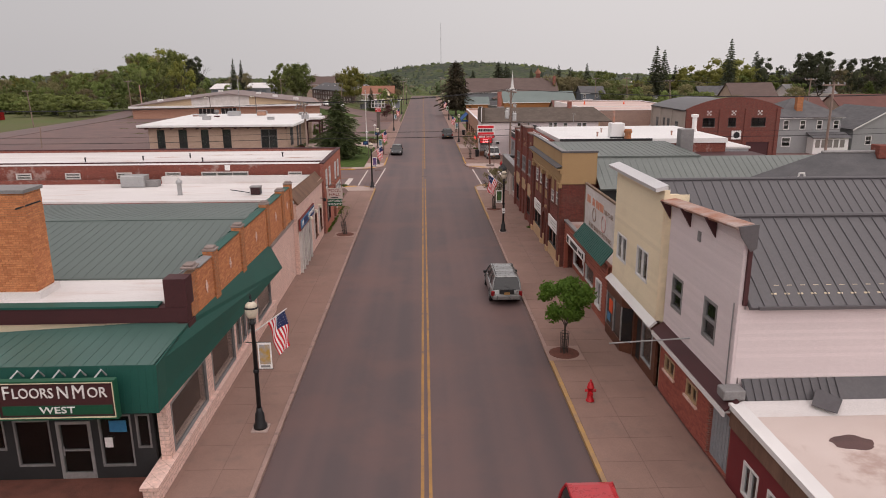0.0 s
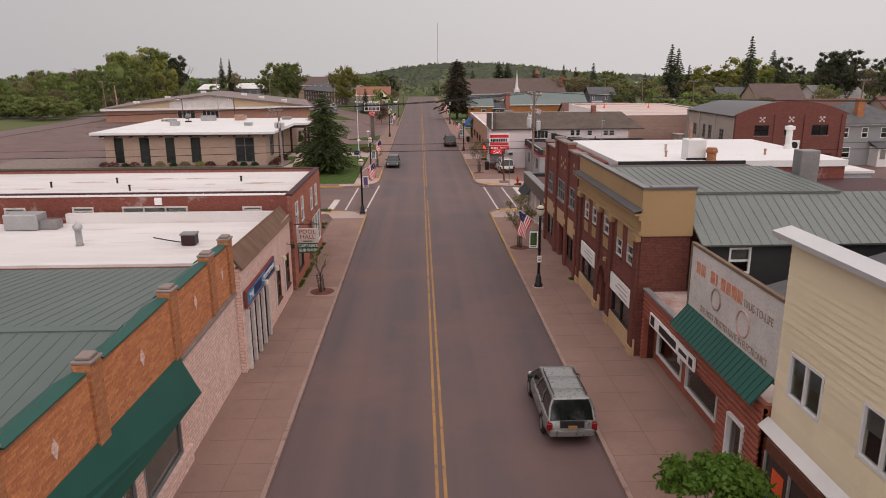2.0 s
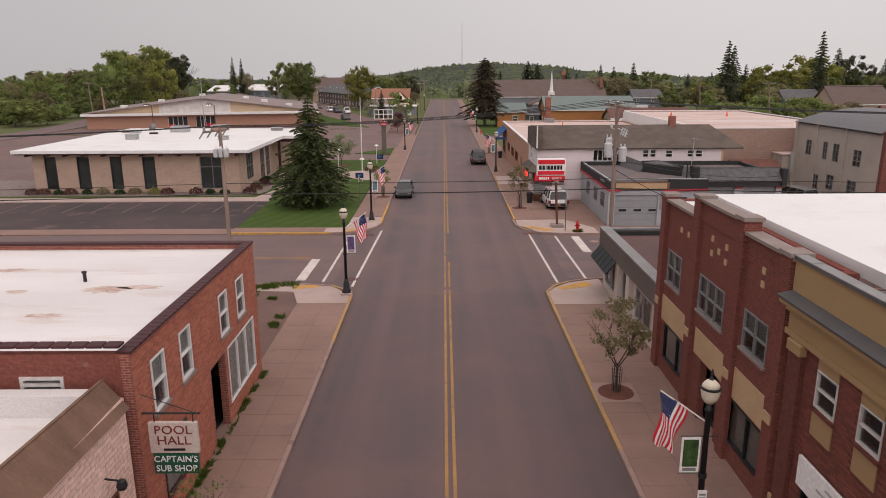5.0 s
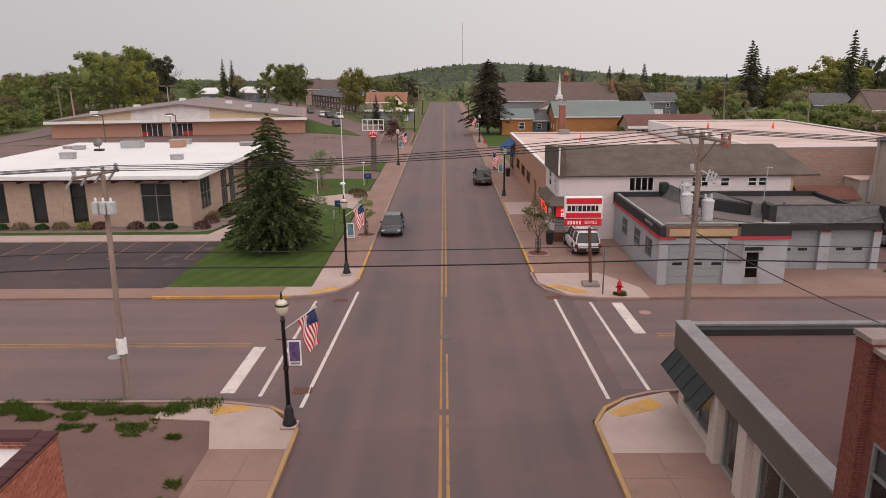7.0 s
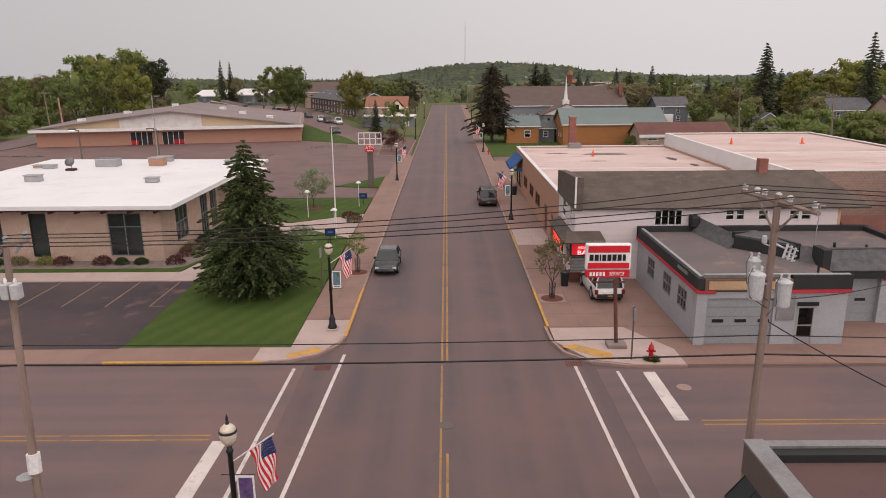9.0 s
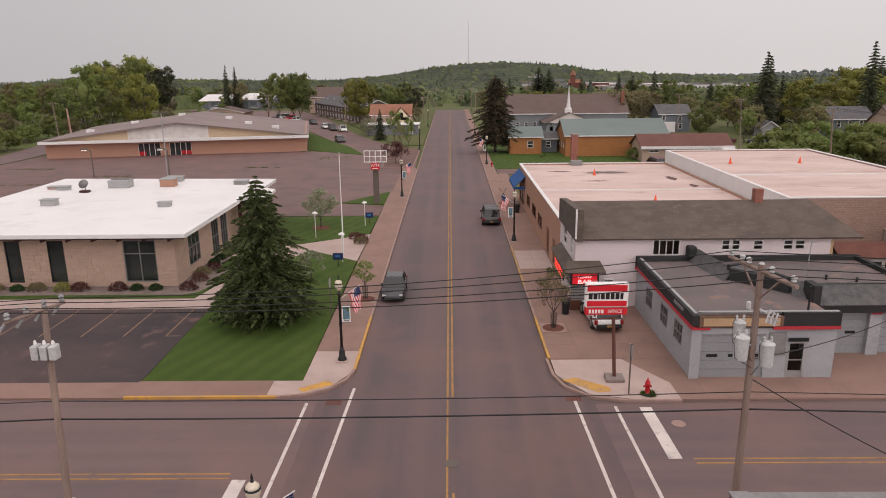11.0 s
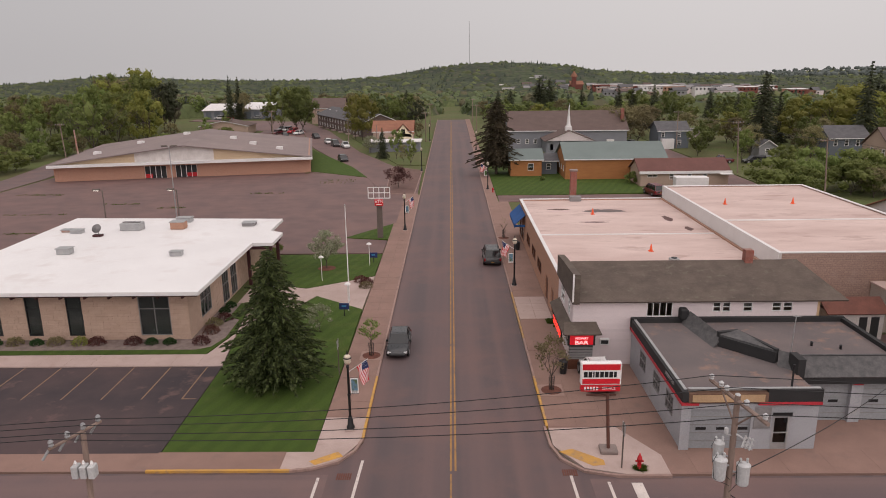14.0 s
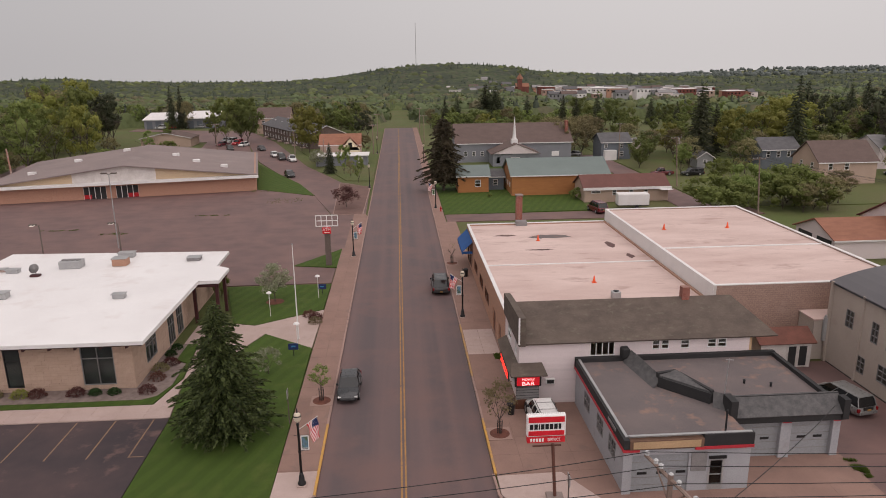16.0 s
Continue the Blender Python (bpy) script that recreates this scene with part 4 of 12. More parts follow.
part("roof_seams", seams((-33.7, 26.5, 5.12), (LX - 0.5, 26.5, 5.12), (-33.7, 33.6, 5.98), (LX - 0.5, 33.6, 5.98), 0.42, 0.012, 0.018), M_GREENROOF, floor_shop)
part("roof_seams", seams((-33.7, 33.6, 5.98), (LX - 0.5, 33.6, 5.98), (-33.7, 43.0, 5.0), (LX - 0.5, 43.0, 5.0), 0.42, 0.012, 0.018), M_GREENROOF, floor_shop)
part("ridge_cap", SL([(-33.7, 33.4, 6.0), (LX - 0.4, 33.4, 6.0), (LX - 0.4, 33.8, 6.0), (-33.7, 33.8, 6.0)], 0.05), M_GREENROOF, floor_shop)
PIERS = (24.4, 26.9, 31.1, 36.5, 40.6, 43.15)
for i, y in enumerate(PIERS):
    if i:
        pier = part("pier", BX((LX - 0.36, LX + 0.06, y - 0.3, y + 0.3, 3.86 if y > 36 else 3.6, 6.12)), M_ORANGE, floor_shop, "orange brick pier")
    part("cap", bev(BX((LX - 0.4, LX + 0.12, y - 0.3, y + 0.3, 6.12, 6.2), (LX - 0.32, LX + 0.04, y - 0.22, y + 0.22, 6.2, 6.29)), 0.02, 1), M_CAPSTONE, floor_shop, "grey stone cap")
for a, b in zip(PIERS, PIERS[1:]):
    part("coping", slab(SL([(LX - 0.8, a + 0.46, 5.72), (LX - 0.28, a + 0.46, 6.02), (LX - 0.28, b - 0.46, 6.02), (LX - 0.8, b - 0.46, 5.72)], 0.04), [(LX - 0.28, a + 0.46, 6.024), (LX + 0.05, a + 0.46, 6.0), (LX + 0.05, b - 0.46, 6.0), (LX - 0.28, b - 0.46, 6.024)], 0.04), M_GREEN if a > 26 else M_LEADGREY, floor_shop, "green metal coping")
    if b - a > 2.3:
        m = (a + b) / 2
        bm = bmesh.new()
        vs = [bm.verts.new((LX - 0.005, m + dy, 5.0 + dz)) for dy, dz in ((-0.13, 0), (0, -0.26), (0.13, 0), (0, 0.26))]
        bmesh.ops.extrude_face_region(bm, geom=[bm.faces.new(vs)])
        bmesh.ops.translate(bm, verts=bm.verts[4:], vec=(0.03, 0, 0))
        part("diamond", bm, M_PAINTBRICK, floor_shop, "pale stone diamond")
# awning: mansard along the street and round the entrance
AW = (LX, LX + 0.62, 3.9, 2.6)
YS, YN, ES = 23.6, 36.5, 19.9
NX, NZ, EZ = -8.28, 2.8, 4.5
part("awning", slab(slab(bmesh.new(), [(AW[0], YS, 4.4), (AW[0], YN, AW[2]), (AW[1], YN, AW[3])], 0.06), [(AW[0], YS, 4.4), (AW[1], YN, AW[3]), (NX, ES - 0.2, NZ), (NX, ES, EZ - 0.2)], 0.05), M_GREEN, floor_shop, "deep green metal awning")
part("awning_roof", SL([(AW[0], YS, 4.41), (NX - 0.1, ES, EZ - 0.18), (-22, ES, EZ - 0.2), (-22, 21.6, EZ - 0.15)], 0.06), M_GREENTOP, floor_shop, "green metal entrance roof")
part("awning_seams", seams((NX - 0.2, ES + 0.02, EZ - 0.18), (-22, ES + 0.02, EZ - 0.19), (AW[0] - 0.2, YS - 0.1, 4.39), (-22, 21.6, EZ - 0.14), 0.4, 0.014, 0.016), M_GREENTOP, floor_shop)
part("awning_front", SL([(NX - 0.05, ES, EZ - 0.2), (NX, ES - 0.2, NZ), (-22, ES - 0.2, NZ), (-22, ES, EZ - 0.22)], 0.06), M_GREEN, floor_shop, "ribbed green metal front")
bm = bmesh.new()
for i in range(60):
    x = NX - 0.1 - i * 0.23
    slab(bm, [(x, ES - 0.005, EZ - 0.21), (x - 0.05, ES - 0.005, EZ - 0.21), (x - 0.05, ES - 0.22, NZ), (x, ES - 0.22, NZ)], 0.03)
part("front_ribs", bm, M_GREEN, floor_shop)
# entrance front
part("shopfront", wall_mesh("y", 20.5, 0.15, -22, LX - 0.45, -0.05, 2.75, [(-11.95, -10.85, 0.05, 2.15), (-13.3, -12.15, 0.55, 2.2), (-10.6, -9.55, 0.5, 2.35), (-9.4, -8.95, 1.15, 2.35), (-15.2, -13.6, 1.15, 2.4), (-18, -15.6, 1.15, 2.4)]), M_BLACK, floor_shop, "black panelled shopfront")
for a0, a1, z0, z1 in ((-13.3, -12.15, 0.55, 2.2), (-10.6, -9.55, 0.5, 2.35), (-9.4, -8.95, 1.15, 2.35), (-15.2, -13.6, 1.15, 2.4), (-18, -15.6, 1.15, 2.4)):
    window(floor_shop, "y", 20.5, 1, a0, a1, z0, z1, M_LEADGREY, fw=0.05)
door = part("door", BX((-11.95, -11.85, 20.46, 20.6, 0.05, 2.15), (-10.95, -10.85, 20.46, 20.6, 0.05, 2.15), (-11.85, -10.95, 20.46, 20.6, 2.05, 2.15), (-11.85, -10.95, 20.48, 20.58, 0.05, 0.3), (-11.85, -10.95, 20.48, 20.58, 1.08, 1.13)), M_GALV, floor_shop, "aluminium-framed glass door")
part("pane", BX((-11.85, -10.95, 20.52, 20.53, 0.3, 2.05)), M_GLASS, door)
part("handle", bev(BX((-11.78, -11.74, 20.40, 20.44, 0.95, 1.3)), 0.01, 1), M_GALV, door)
part("notice", BX((-10.25, -9.7, 20.47, 20.485, 1.75, 2.15)), M_SIGNBLUE, floor_shop, "blue and white notice")
part("notice", BX((-10.45, -10.2, 20.47, 20.485, 1.2, 1.55)), M_SIGNWHITE, floor_shop)
for y0, y1, z0, z1 in shop_holes:
    window(floor_shop, "x", LX, -1, y0, y1, z0, z1, M_LEADGREY, fw=0.05, blind=(1.0, M_CURTAIN) if y0 > 32 else None)
part("knee_wall", bev(BX((LX - 0.35, LX + 0.14, 18.9, 36.6, -0.02, 0.62)), 0.03, 1), M_PAINTBRICK, floor_shop, "pinkish stone knee wall")
part("knee_wall_top", BX((LX - 0.4, LX + 0.17, 18.85, 36.6, 0.62, 0.72)), M_PAINTBRICK, floor_shop)
closed = part("closed_sign", BX((LX - 0.2, LX - 0.18, 20.9, 21.25, 1.1, 2.3)), M_YELLOW, floor_shop, "yellow CLOSED sign in the window")
for i, ch in enumerate("CLOSED"):
    lettering("letter", ch, 0.2, M_SIGNBLACK, closed, facing((LX - 0.175, 21.07, 2.2 - i * 0.19), "+x"), 0.004)
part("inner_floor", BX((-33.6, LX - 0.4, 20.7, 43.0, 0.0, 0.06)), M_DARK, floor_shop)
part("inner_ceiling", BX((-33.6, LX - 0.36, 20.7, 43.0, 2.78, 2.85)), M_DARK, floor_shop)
chim = part("chimney", BX((-15.5, -14.05, 24.35, 25.5, 4.9, 8.9)), M_ORANGE, floor_shop, "tall orange brick chimney")
part("chimney_cap", BX((-15.57, -13.98, 24.28, 25.57, 8.9, 9.02)), M_LEADGREY, chim)
part("chimney_base", BX((-15.65, -13.9, 24.2, 25.6, 5.051, 5.3)), M_WHITEROOF, chim)
part("chimney_bracket", rod(bmesh.new(), (-14.35, 24.3, 8.35), (-13.55, 24.5, 8.6), 0.03), M_BLACKMETAL, chim)
# hanging sign of the flooring shop
sign = thing("shop_sign", "green and maroon framed sign lettered FLOORS N MOR WEST", "sign", (-11.0, 19.2, 3.0))
SX0, SX1, SZ0, SZ1 = -12.78, -9.32, 2.98, 4.12
part("board", BX((SX0, SX1, 19.2, 19.32, SZ0, SZ1)), M_MAROON, sign)
part("lower_board", BX((SX0 + 0.1, SX1 - 0.1, 19.185, 19.2, SZ0 + 0.08, SZ0 + 0.38)), M_SIGNGREEN, sign)
part("frame", wall_mesh("y", 19.13, 0.22, SX0 - 0.06, SX1 + 0.06, SZ0 - 0.06, SZ1 + 0.06, [(SX0 + 0.02, SX1 - 0.02, SZ0 + 0.02, SZ1 - 0.02)]), M_SIGNGREEN, sign, "dark green frame")
part("frame_line", wall_mesh("y", 19.125, 0.03, SX0 - 0.005, SX1 + 0.005, SZ0 - 0.005, SZ1 + 0.005, [(SX0 + 0.025, SX1 - 0.025, SZ0 + 0.025, SZ1 - 0.025)]), M_CREAM, sign, "thin cream line inside the frame")
for word, x, size, sq in (("F", -12.5, 0.62, 0.85), ("LOORS", -11.72, 0.46, 0.84), ("N", -10.83, 0.56, 0.85), ("M", -10.37, 0.62, 0.85), ("OR", -9.83, 0.46, 0.9)):
    lettering("lettering", word, size, M_SIGNWHITE, sign, facing((x, 19.19, 3.7 + size * 0.12), "-y"), 0.02, sq)
lettering("lettering", "WEST", 0.3, M_SIGNWHITE, sign, facing(((SX0 + SX1) / 2, 19.175, 3.21), "-y"), 0.02, 1.35)
for k in range(5):
    x = SX0 + 0.35 + k * 0.62
    part("bracket", tube(bmesh.new(), [(x, 19.3, SZ1), (x + 0.16, 19.55, SZ1 + 0.22), (x + 0.2, 19.75, SZ1 - 0.05)], 0.03), M_GALV, sign)
solid("entry_paving", BX((-22, -8.85, 16.8, 20.45, -0.05, 0.1)), M_MULCH, "dark red brick paving before the entrance", "paving")
# closing south side of the block behind the camera's start
for nm, y0, y1, h, m in (("neighbour_building", 0, 11.0, 4.8, M_REDOLD), ("neighbour_building", -28, -0.4, 6.0, M_PAINTBRICK)):
    b = shell(nm, "plain brick building on the same block", -30, -9.2, y0, y1, h, dict(S=m, N=m, W=m, E=m), h - 0.4, M_WHITEROOF)

# pastry kitchen and pool hall
PX = -8.15
ph = [(44.1, 44.7, 0.1, 2.7), (45.0, 45.7, 0.1, 2.7), (46.0, 46.7, 0.1, 2.7), (47.0, 47.8, 0.1, 2.7), (50.2, 51.4, 0.95, 2.7), (52.6, 53.9, 0.95, 2.75)]
pool = shell("pastry_shop", "pinkish stone-faced shop with brown shake mansard and white roof", -34, PX, 43.45, 54.75, 4.75, dict(S=M_OFFWHITE, N=M_REDOLD, W=M_REDOLD, E=M_PAINTBRICK), 4.42, M_WHITEROOF, dict(E=ph))
part("mansard", slab(SL([(PX - 0.45, 43.5, 5.5), (PX + 0.16, 43.5, 4.72), (PX + 0.16, 54.7, 4.5), (PX - 0.45, 54.7, 5.25)], 0.1), [(PX - 0.5, 43.5, 5.5), (PX - 0.42, 43.5, 5.5), (PX - 0.42, 54.7, 5.25), (PX - 0.5, 54.7, 5.25)], 0.7), M_BROWNBOARD, pool, "weathered brown shake mansard")
part("roof_curb", BX((-34, PX - 0.8, 43.2, 43.6, 4.6, 5.12), (-20.5, PX - 0.8, 54.35, 54.75, 4.42, 4.98)), M_WHITEROOF, pool, "white membrane curb")
for y0, y1, z0, z1 in ph[:4]:
    w = window(pool, "x", PX, -1, y0, y1, z0, z1, M_MAROON, fw=0.06, rails=(0.3,), blind=(0.6, M_CURTAIN))
for y0, y1, z0, z1 in ph[4:]:
    window(pool, "x", PX, -1, y0, y1, z0, z1, M_BROWNWOOD, fw=0.09, rails=(0.5,), sill=M_BROWNWOOD, blind=(1.0, M_CURTAIN))
    part("shutter", BX((PX, PX + 0.07, y0 - 0.24, y0 - 0.02, z0 - 0.1, z1 + 0.1)), M_OFFWHITE, pool)
for y in (43.95, 44.85, 45.85, 46.85, 47.95):
    part("pilaster", bev(BX((PX - 0.02, PX + 0.16, y - 0.1, y + 0.1, 0, 2.85)), 0.02, 1), M_OFFWHITE, pool, "white timber pilaster")
for y in (46.6, 49.0, 50.9, 53.4):
    bm = rod(bmesh.new(), (PX, y, 3.35), (PX + 0.35, y, 3.3), 0.025, n=6)
    lathe(bm, [(0.03, 0.1), (0.1, 0.05), (0.13, -0.08), (0.1, -0.16)], (PX + 0.38, y, 3.25), 10)
    part("wall_lamp", bm, M_FROST if y < 51 else M_BLACKMETAL, pool, "goose-neck wall lamp")
part("inner_floor", BX((-33.6, PX - 0.3, 43.8, 54.4, 0.0, 0.06)), M_DARK, pool)
M_MAROONTXT2 = mat("dull_red_frame", (0.22, 0.045, 0.04), None, 0.6, 10, 0.6, bump=0.0)
psign = thing("pastry_sign", "blue and maroon board with white lettering over the shop", "sign", (PX + 0.1, 46.6, 3.4))
part("board", BX((PX + 0.05, PX + 0.16, 43.7, 49.5, 2.95, 3.7)), M_MAROONTXT2, psign)
part("panel", BX((PX + 0.16, PX + 0.18, 43.82, 49.38, 3.04, 3.61)), M_SIGNBLUE, psign)
part("word_panel", BX((PX + 0.18, PX + 0.19, 47.3, 49.2, 3.1, 3.6)), M_NAVY, psign)
lettering("lettering", "THE", 0.42, M_SIGNWHITE, psign, facing((PX + 0.2, 44.45, 3.32), "+x"), 0.01)
part("name_bar", BX((PX + 0.18, PX + 0.195, 45.0, 46.4, 3.15, 3.55)), M_NAVY, psign, "dark blue name bars")
lettering("lettering", "PASTRY KITCHEN", 0.36, M_SIGNWHITE, psign, facing((PX + 0.21, 47.9, 3.36), "+x"), 0.01, 0.78)
ac = thing("air_conditioner", "square grey rooftop air conditioner with a hose", "air conditioner", (-12.0, 49.2, 4.42))
part("case", bev(BX((-12.33, -11.65, 48.9, 49.5, 4.44, 4.96)), 0.04, 2), M_BLACKMETAL, ac)
part("lid", BX((-12.37, -11.61, 48.86, 49.54, 4.96, 5.02)), M_LEADGREY, ac)
bm = bmesh.new()
for k in range(9):
    bx(bm, -12.31, -11.67, 48.885, 48.9, 4.48 + k * 0.05, 4.505 + k * 0.05)
part("grille", bm, M_MAROON, ac)
part("hose", rod(rod(bmesh.new(), (-12.45, 49.2, 4.55), (-13.2, 49.3, 4.65), 0.03), (-13.2, 49.3, 4.65), (-13.9, 49.6, 4.7), 0.03), M_BLACKMETAL, ac)
vent = thing("roof_vent", "round white metal roof vent pipe", "vent", (-17.4, 49.3, 4.42))
part("pipe", lathe(bmesh.new(), [(0.2, 0), (0.16, 0.1), (0.16, 0.8), (0.22, 0.82), (0.22, 1.0), (0.08, 1.1), (0.05, 1.2)], (-17.4, 49.3, 4.42)), M_GALV, vent, smooth=True)
cooler = thing("roof_cooler", "low metal rooftop cooler unit", "cooler", (-22.2, 53.2, 4.42))
part("case", bev(BX((-23.0, -21.2, 52.7, 53.8, 4.44, 5.3)), 0.04, 1), M_GALV, cooler)
part("duct", BX((-21.2, -20.3, 52.9, 53.6, 4.44, 4.9)), M_LEADGREY, cooler)

# red brick corner building
BXE = -8.0
bw = [(56.05, 56.95, 3.62, 5.15), (58.05, 58.95, 3.6, 5.12), (61.7, 62.62, 3.55, 5.05), (63.7, 64.65, 3.5, 5.0)]
bs = [(-10.8, -9.7, 4.75, 5.2), (-17.6, -13.9, 4.75, 5.25), (-20.4, -19.2, 4.75, 5.25), (-24.2, -23.0, 4.75, 5.25), (-28.2, -27.0, 4.75, 5.25), (-32.0, -30.8, 4.75, 5.25)]
red = shell("brick_corner_building", "two-storey red brick building with peeling paint and a white roof", -40, BXE, 55.0, 66.4, 5.78, dict(S=M_REDOLD, N=M_RED, W=M_REDOLD, E=M_RED), 5.58, M_WHITEROOF,
            dict(E=bw + [(60.4, 61.9, 0.1, 2.9), (56.2, 58.0, 0.85, 2.5), (62.2, 65.6, 0.8, 2.95)], S=bs))
for y0, y1, z0, z1 in bw:
    window(red, "x", BXE, -1, y0, y1, z0, z1, M_WHITE, rails=(0.5,), sill=M_CAPSTONE, blind=(0.5, M_PALEBLIND))
for x0, x1, z0, z1 in bs:
    window(red, "y", 55.0, 1, x0, x1, z0, z1, M_OFFWHITE, bars=(0.33, 0.66) if x1 - x0 > 2 else (), rails=() if x1 - x0 > 2 else (0.5,), fw=0.09, blind=(1.0, M_PALEBLIND))
window(red, "x", BXE, -1, 56.2, 58.0, 0.85, 2.5, M_MAROON, blind=(1.0, M_PALEBLIND))
window(red, "x", BXE, -1, 62.2, 65.6, 0.8, 2.95, M_WHITE, bars=(0.33, 0.66), blind=(1.0, M_PALEBLIND))
d = part("door", BX((BXE - 0.7, BXE - 0.64, 60.4, 61.9, 0.1, 2.9)), M_MAROON, red, "maroon door")
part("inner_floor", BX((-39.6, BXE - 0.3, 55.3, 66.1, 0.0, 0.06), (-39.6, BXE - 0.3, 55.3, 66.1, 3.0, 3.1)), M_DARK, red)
for y in range(40):
    y0 = 55.0 + y * 0.285
    part("coping_tile", bev(BX((BXE - 0.33, BXE + 0.05, y0 + 0.01, y0 + 0.275, 5.78, 5.87)), 0.02, 1), M_MAROON, red)
for x in range(74):
    x0 = -40 + x * 0.43
    part("coping_tile", bev(BX((x0, x0 + 0.4, 54.96, 55.28, 5.95, 6.03)), 0.015, 1), M_MAROON, red)
part("coping", BX((-39.9, BXE - 0.34, 66.1, 66.45, 5.77, 5.86), (-40.05, -39.7, 55.3, 66.1, 5.77, 5.86)), M_MAROON, red)
part("white_vent", BX((-15.7, -15.3, 54.9, 55.0, 5.35, 5.75)), M_SIGNWHITE, red)
for x, y in ((-24, 60), (-18.5, 58.5), (-20.5, 61.5), (-12.5, 61.8), (-28.5, 59.2)):
    v = thing("vent_pipe", "short dark roof vent pipe", "vent", (x, y, 5.58), "roof pipes")
    part("pipe", lathe(bmesh.new(), [(0.06, 0), (0.06, 0.3), (0.09, 0.31), (0.09, 0.36), (0.03, 0.38)], (x, y, 5.58), 8), M_BLACKMETAL, v)
M_MAROONTXT = mat("faded_red_lettering", (0.2, 0.04, 0.035), None, 0.6, 10, 0.6, bump=0.0)
hs = thing("hanging_sign", "white and green hanging sign lettered POOL HALL and CAPTAIN'S SUB SHOP", "sign", (-7.2, 55.3, 2.6))
part("board", BX((-7.85, -6.6, 55.2, 55.32, 2.95, 3.8)), M_PALEBLOCK, hs)
part("lower_board", BX((-7.8, -6.65, 55.2, 55.32, 2.35, 2.93)), M_SIGNGREEN, hs)
lettering("lettering", "POOL", 0.34, M_MAROONTXT, hs, facing((-7.22, 55.19, 3.6), "-y"), 0.008, 1.1)
lettering("lettering", "HALL", 0.34, M_MAROONTXT, hs, facing((-7.22, 55.19, 3.3), "-y"), 0.008, 1.1)
lettering("lettering", "CAPTAIN'S", 0.25, M_SIGNWHITE, hs, facing((-7.22, 55.19, 2.77), "-y"), 0.008, 0.95)
lettering("lettering", "SUB SHOP", 0.25, M_SIGNWHITE, hs, facing((-7.22, 55.19, 2.5), "-y"), 0.008, 0.95)
part("small_bar", BX((-7.5, -6.95, 55.19, 55.2, 3.02, 3.08)), M_SIGNBLACK, hs)
bm = rod(bmesh.new(), (-8.05, 55.26, 4.05), (-6.5, 55.26, 4.05), 0.03, n=6)
for x in (-7.7, -6.7):
    rod(bm, (x, 55.26, 4.05), (x, 55.26, 3.78), 0.015, n=5)
rod(bm, (-8.05, 55.26, 4.6), (-6.6, 55.26, 4.05), 0.012, n=5)
part("bracket", bm, M_BLACKMETAL, hs)

# bank: low stone building with a wide white flat roof
bkw = [(-25.9, -23.3, 0.45, 3.85), (-31.9, -30.6, 0.45, 3.85), (-35.3, -34.1, 0.45, 3.85), (-38.8, -37.5, 0.45, 3.85), (-42.2, -41.0, 0.45, 3.85)]
bke = [(114.8, 117.4, 0.9, 3.85), (120.6, 122.4, 0.1, 3.7), (123.2, 125.0, 0.1, 3.7)]
bank = shell("bank", "low tan stone bank with wide white flat roof", -43.5, -21.8, 112.0, 138.0, 4.2, dict(S=M_BANKSTONE, N=M_BANKSTONE, W=M_BANKSTONE, E=M_BANKSTONE), None, None, dict(S=bkw, E=bke))
for x0, x1, z0, z1 in bkw:
    big = x1 - x0 > 2
    window(bank, "y", 112.0, 1, x0, x1, z0, z1, M_BLACKMETAL if not big else M_LEADGREY, bars=(0.5,) if big else (), rails=(0.68,), fw=0.07, blind=(1.0, M_PANE_TINT))
for y0, y1, z0, z1 in bke:
    window(bank, "x", -21.8, -1, y0, y1, z0, z1, M_LEADGREY, bars=(0.33, 0.66), rails=(0.5,), fw=0.06, blind=(1.0, M_PANE_TINT))
part("soffit", BX((-44.6, -20.5, 110.8, 138.6, 4.2, 4.32)), M_MAROON, bank, "dark red soffit")
part("roof", bev(PR([(-44.8, 110.6), (-20.3, 110.6), (-20.3, 126.2), (-18.2, 126.2), (-18.2, 130.6), (-19.8, 131.6), (-19.8, 137.6), (-44.8, 139.0)], 4.325, 4.68), 0.05, 2), M_BANKROOF, bank, "white membrane flat roof")
for x, y in ((-18.7, 126.9), (-18.7, 130.0), (-20.9, 126.7)):
    part("post", BX((x - 0.15, x + 0.15, y - 0.15, y + 0.15, 0.08, 4.32)), M_MAROON, bank, "dark red canopy post")
for y in (126.5, 130.0):
    part("beam", BX((-22, -18.4, y, y + 0.3, 3.9, 4.2)), M_MAROON, bank)
for i in range(12):
    x = -43.6 + i * 1.98
    part("rafter_end", BX((x, x + 0.14, 110.85, 112.0, 4.0, 4.2)), M_MAROON, bank)
part("inner_floor", BX((-43.2, -22.1, 112.3, 137.7, 0.0, 0.08)), M_DARK, bank)
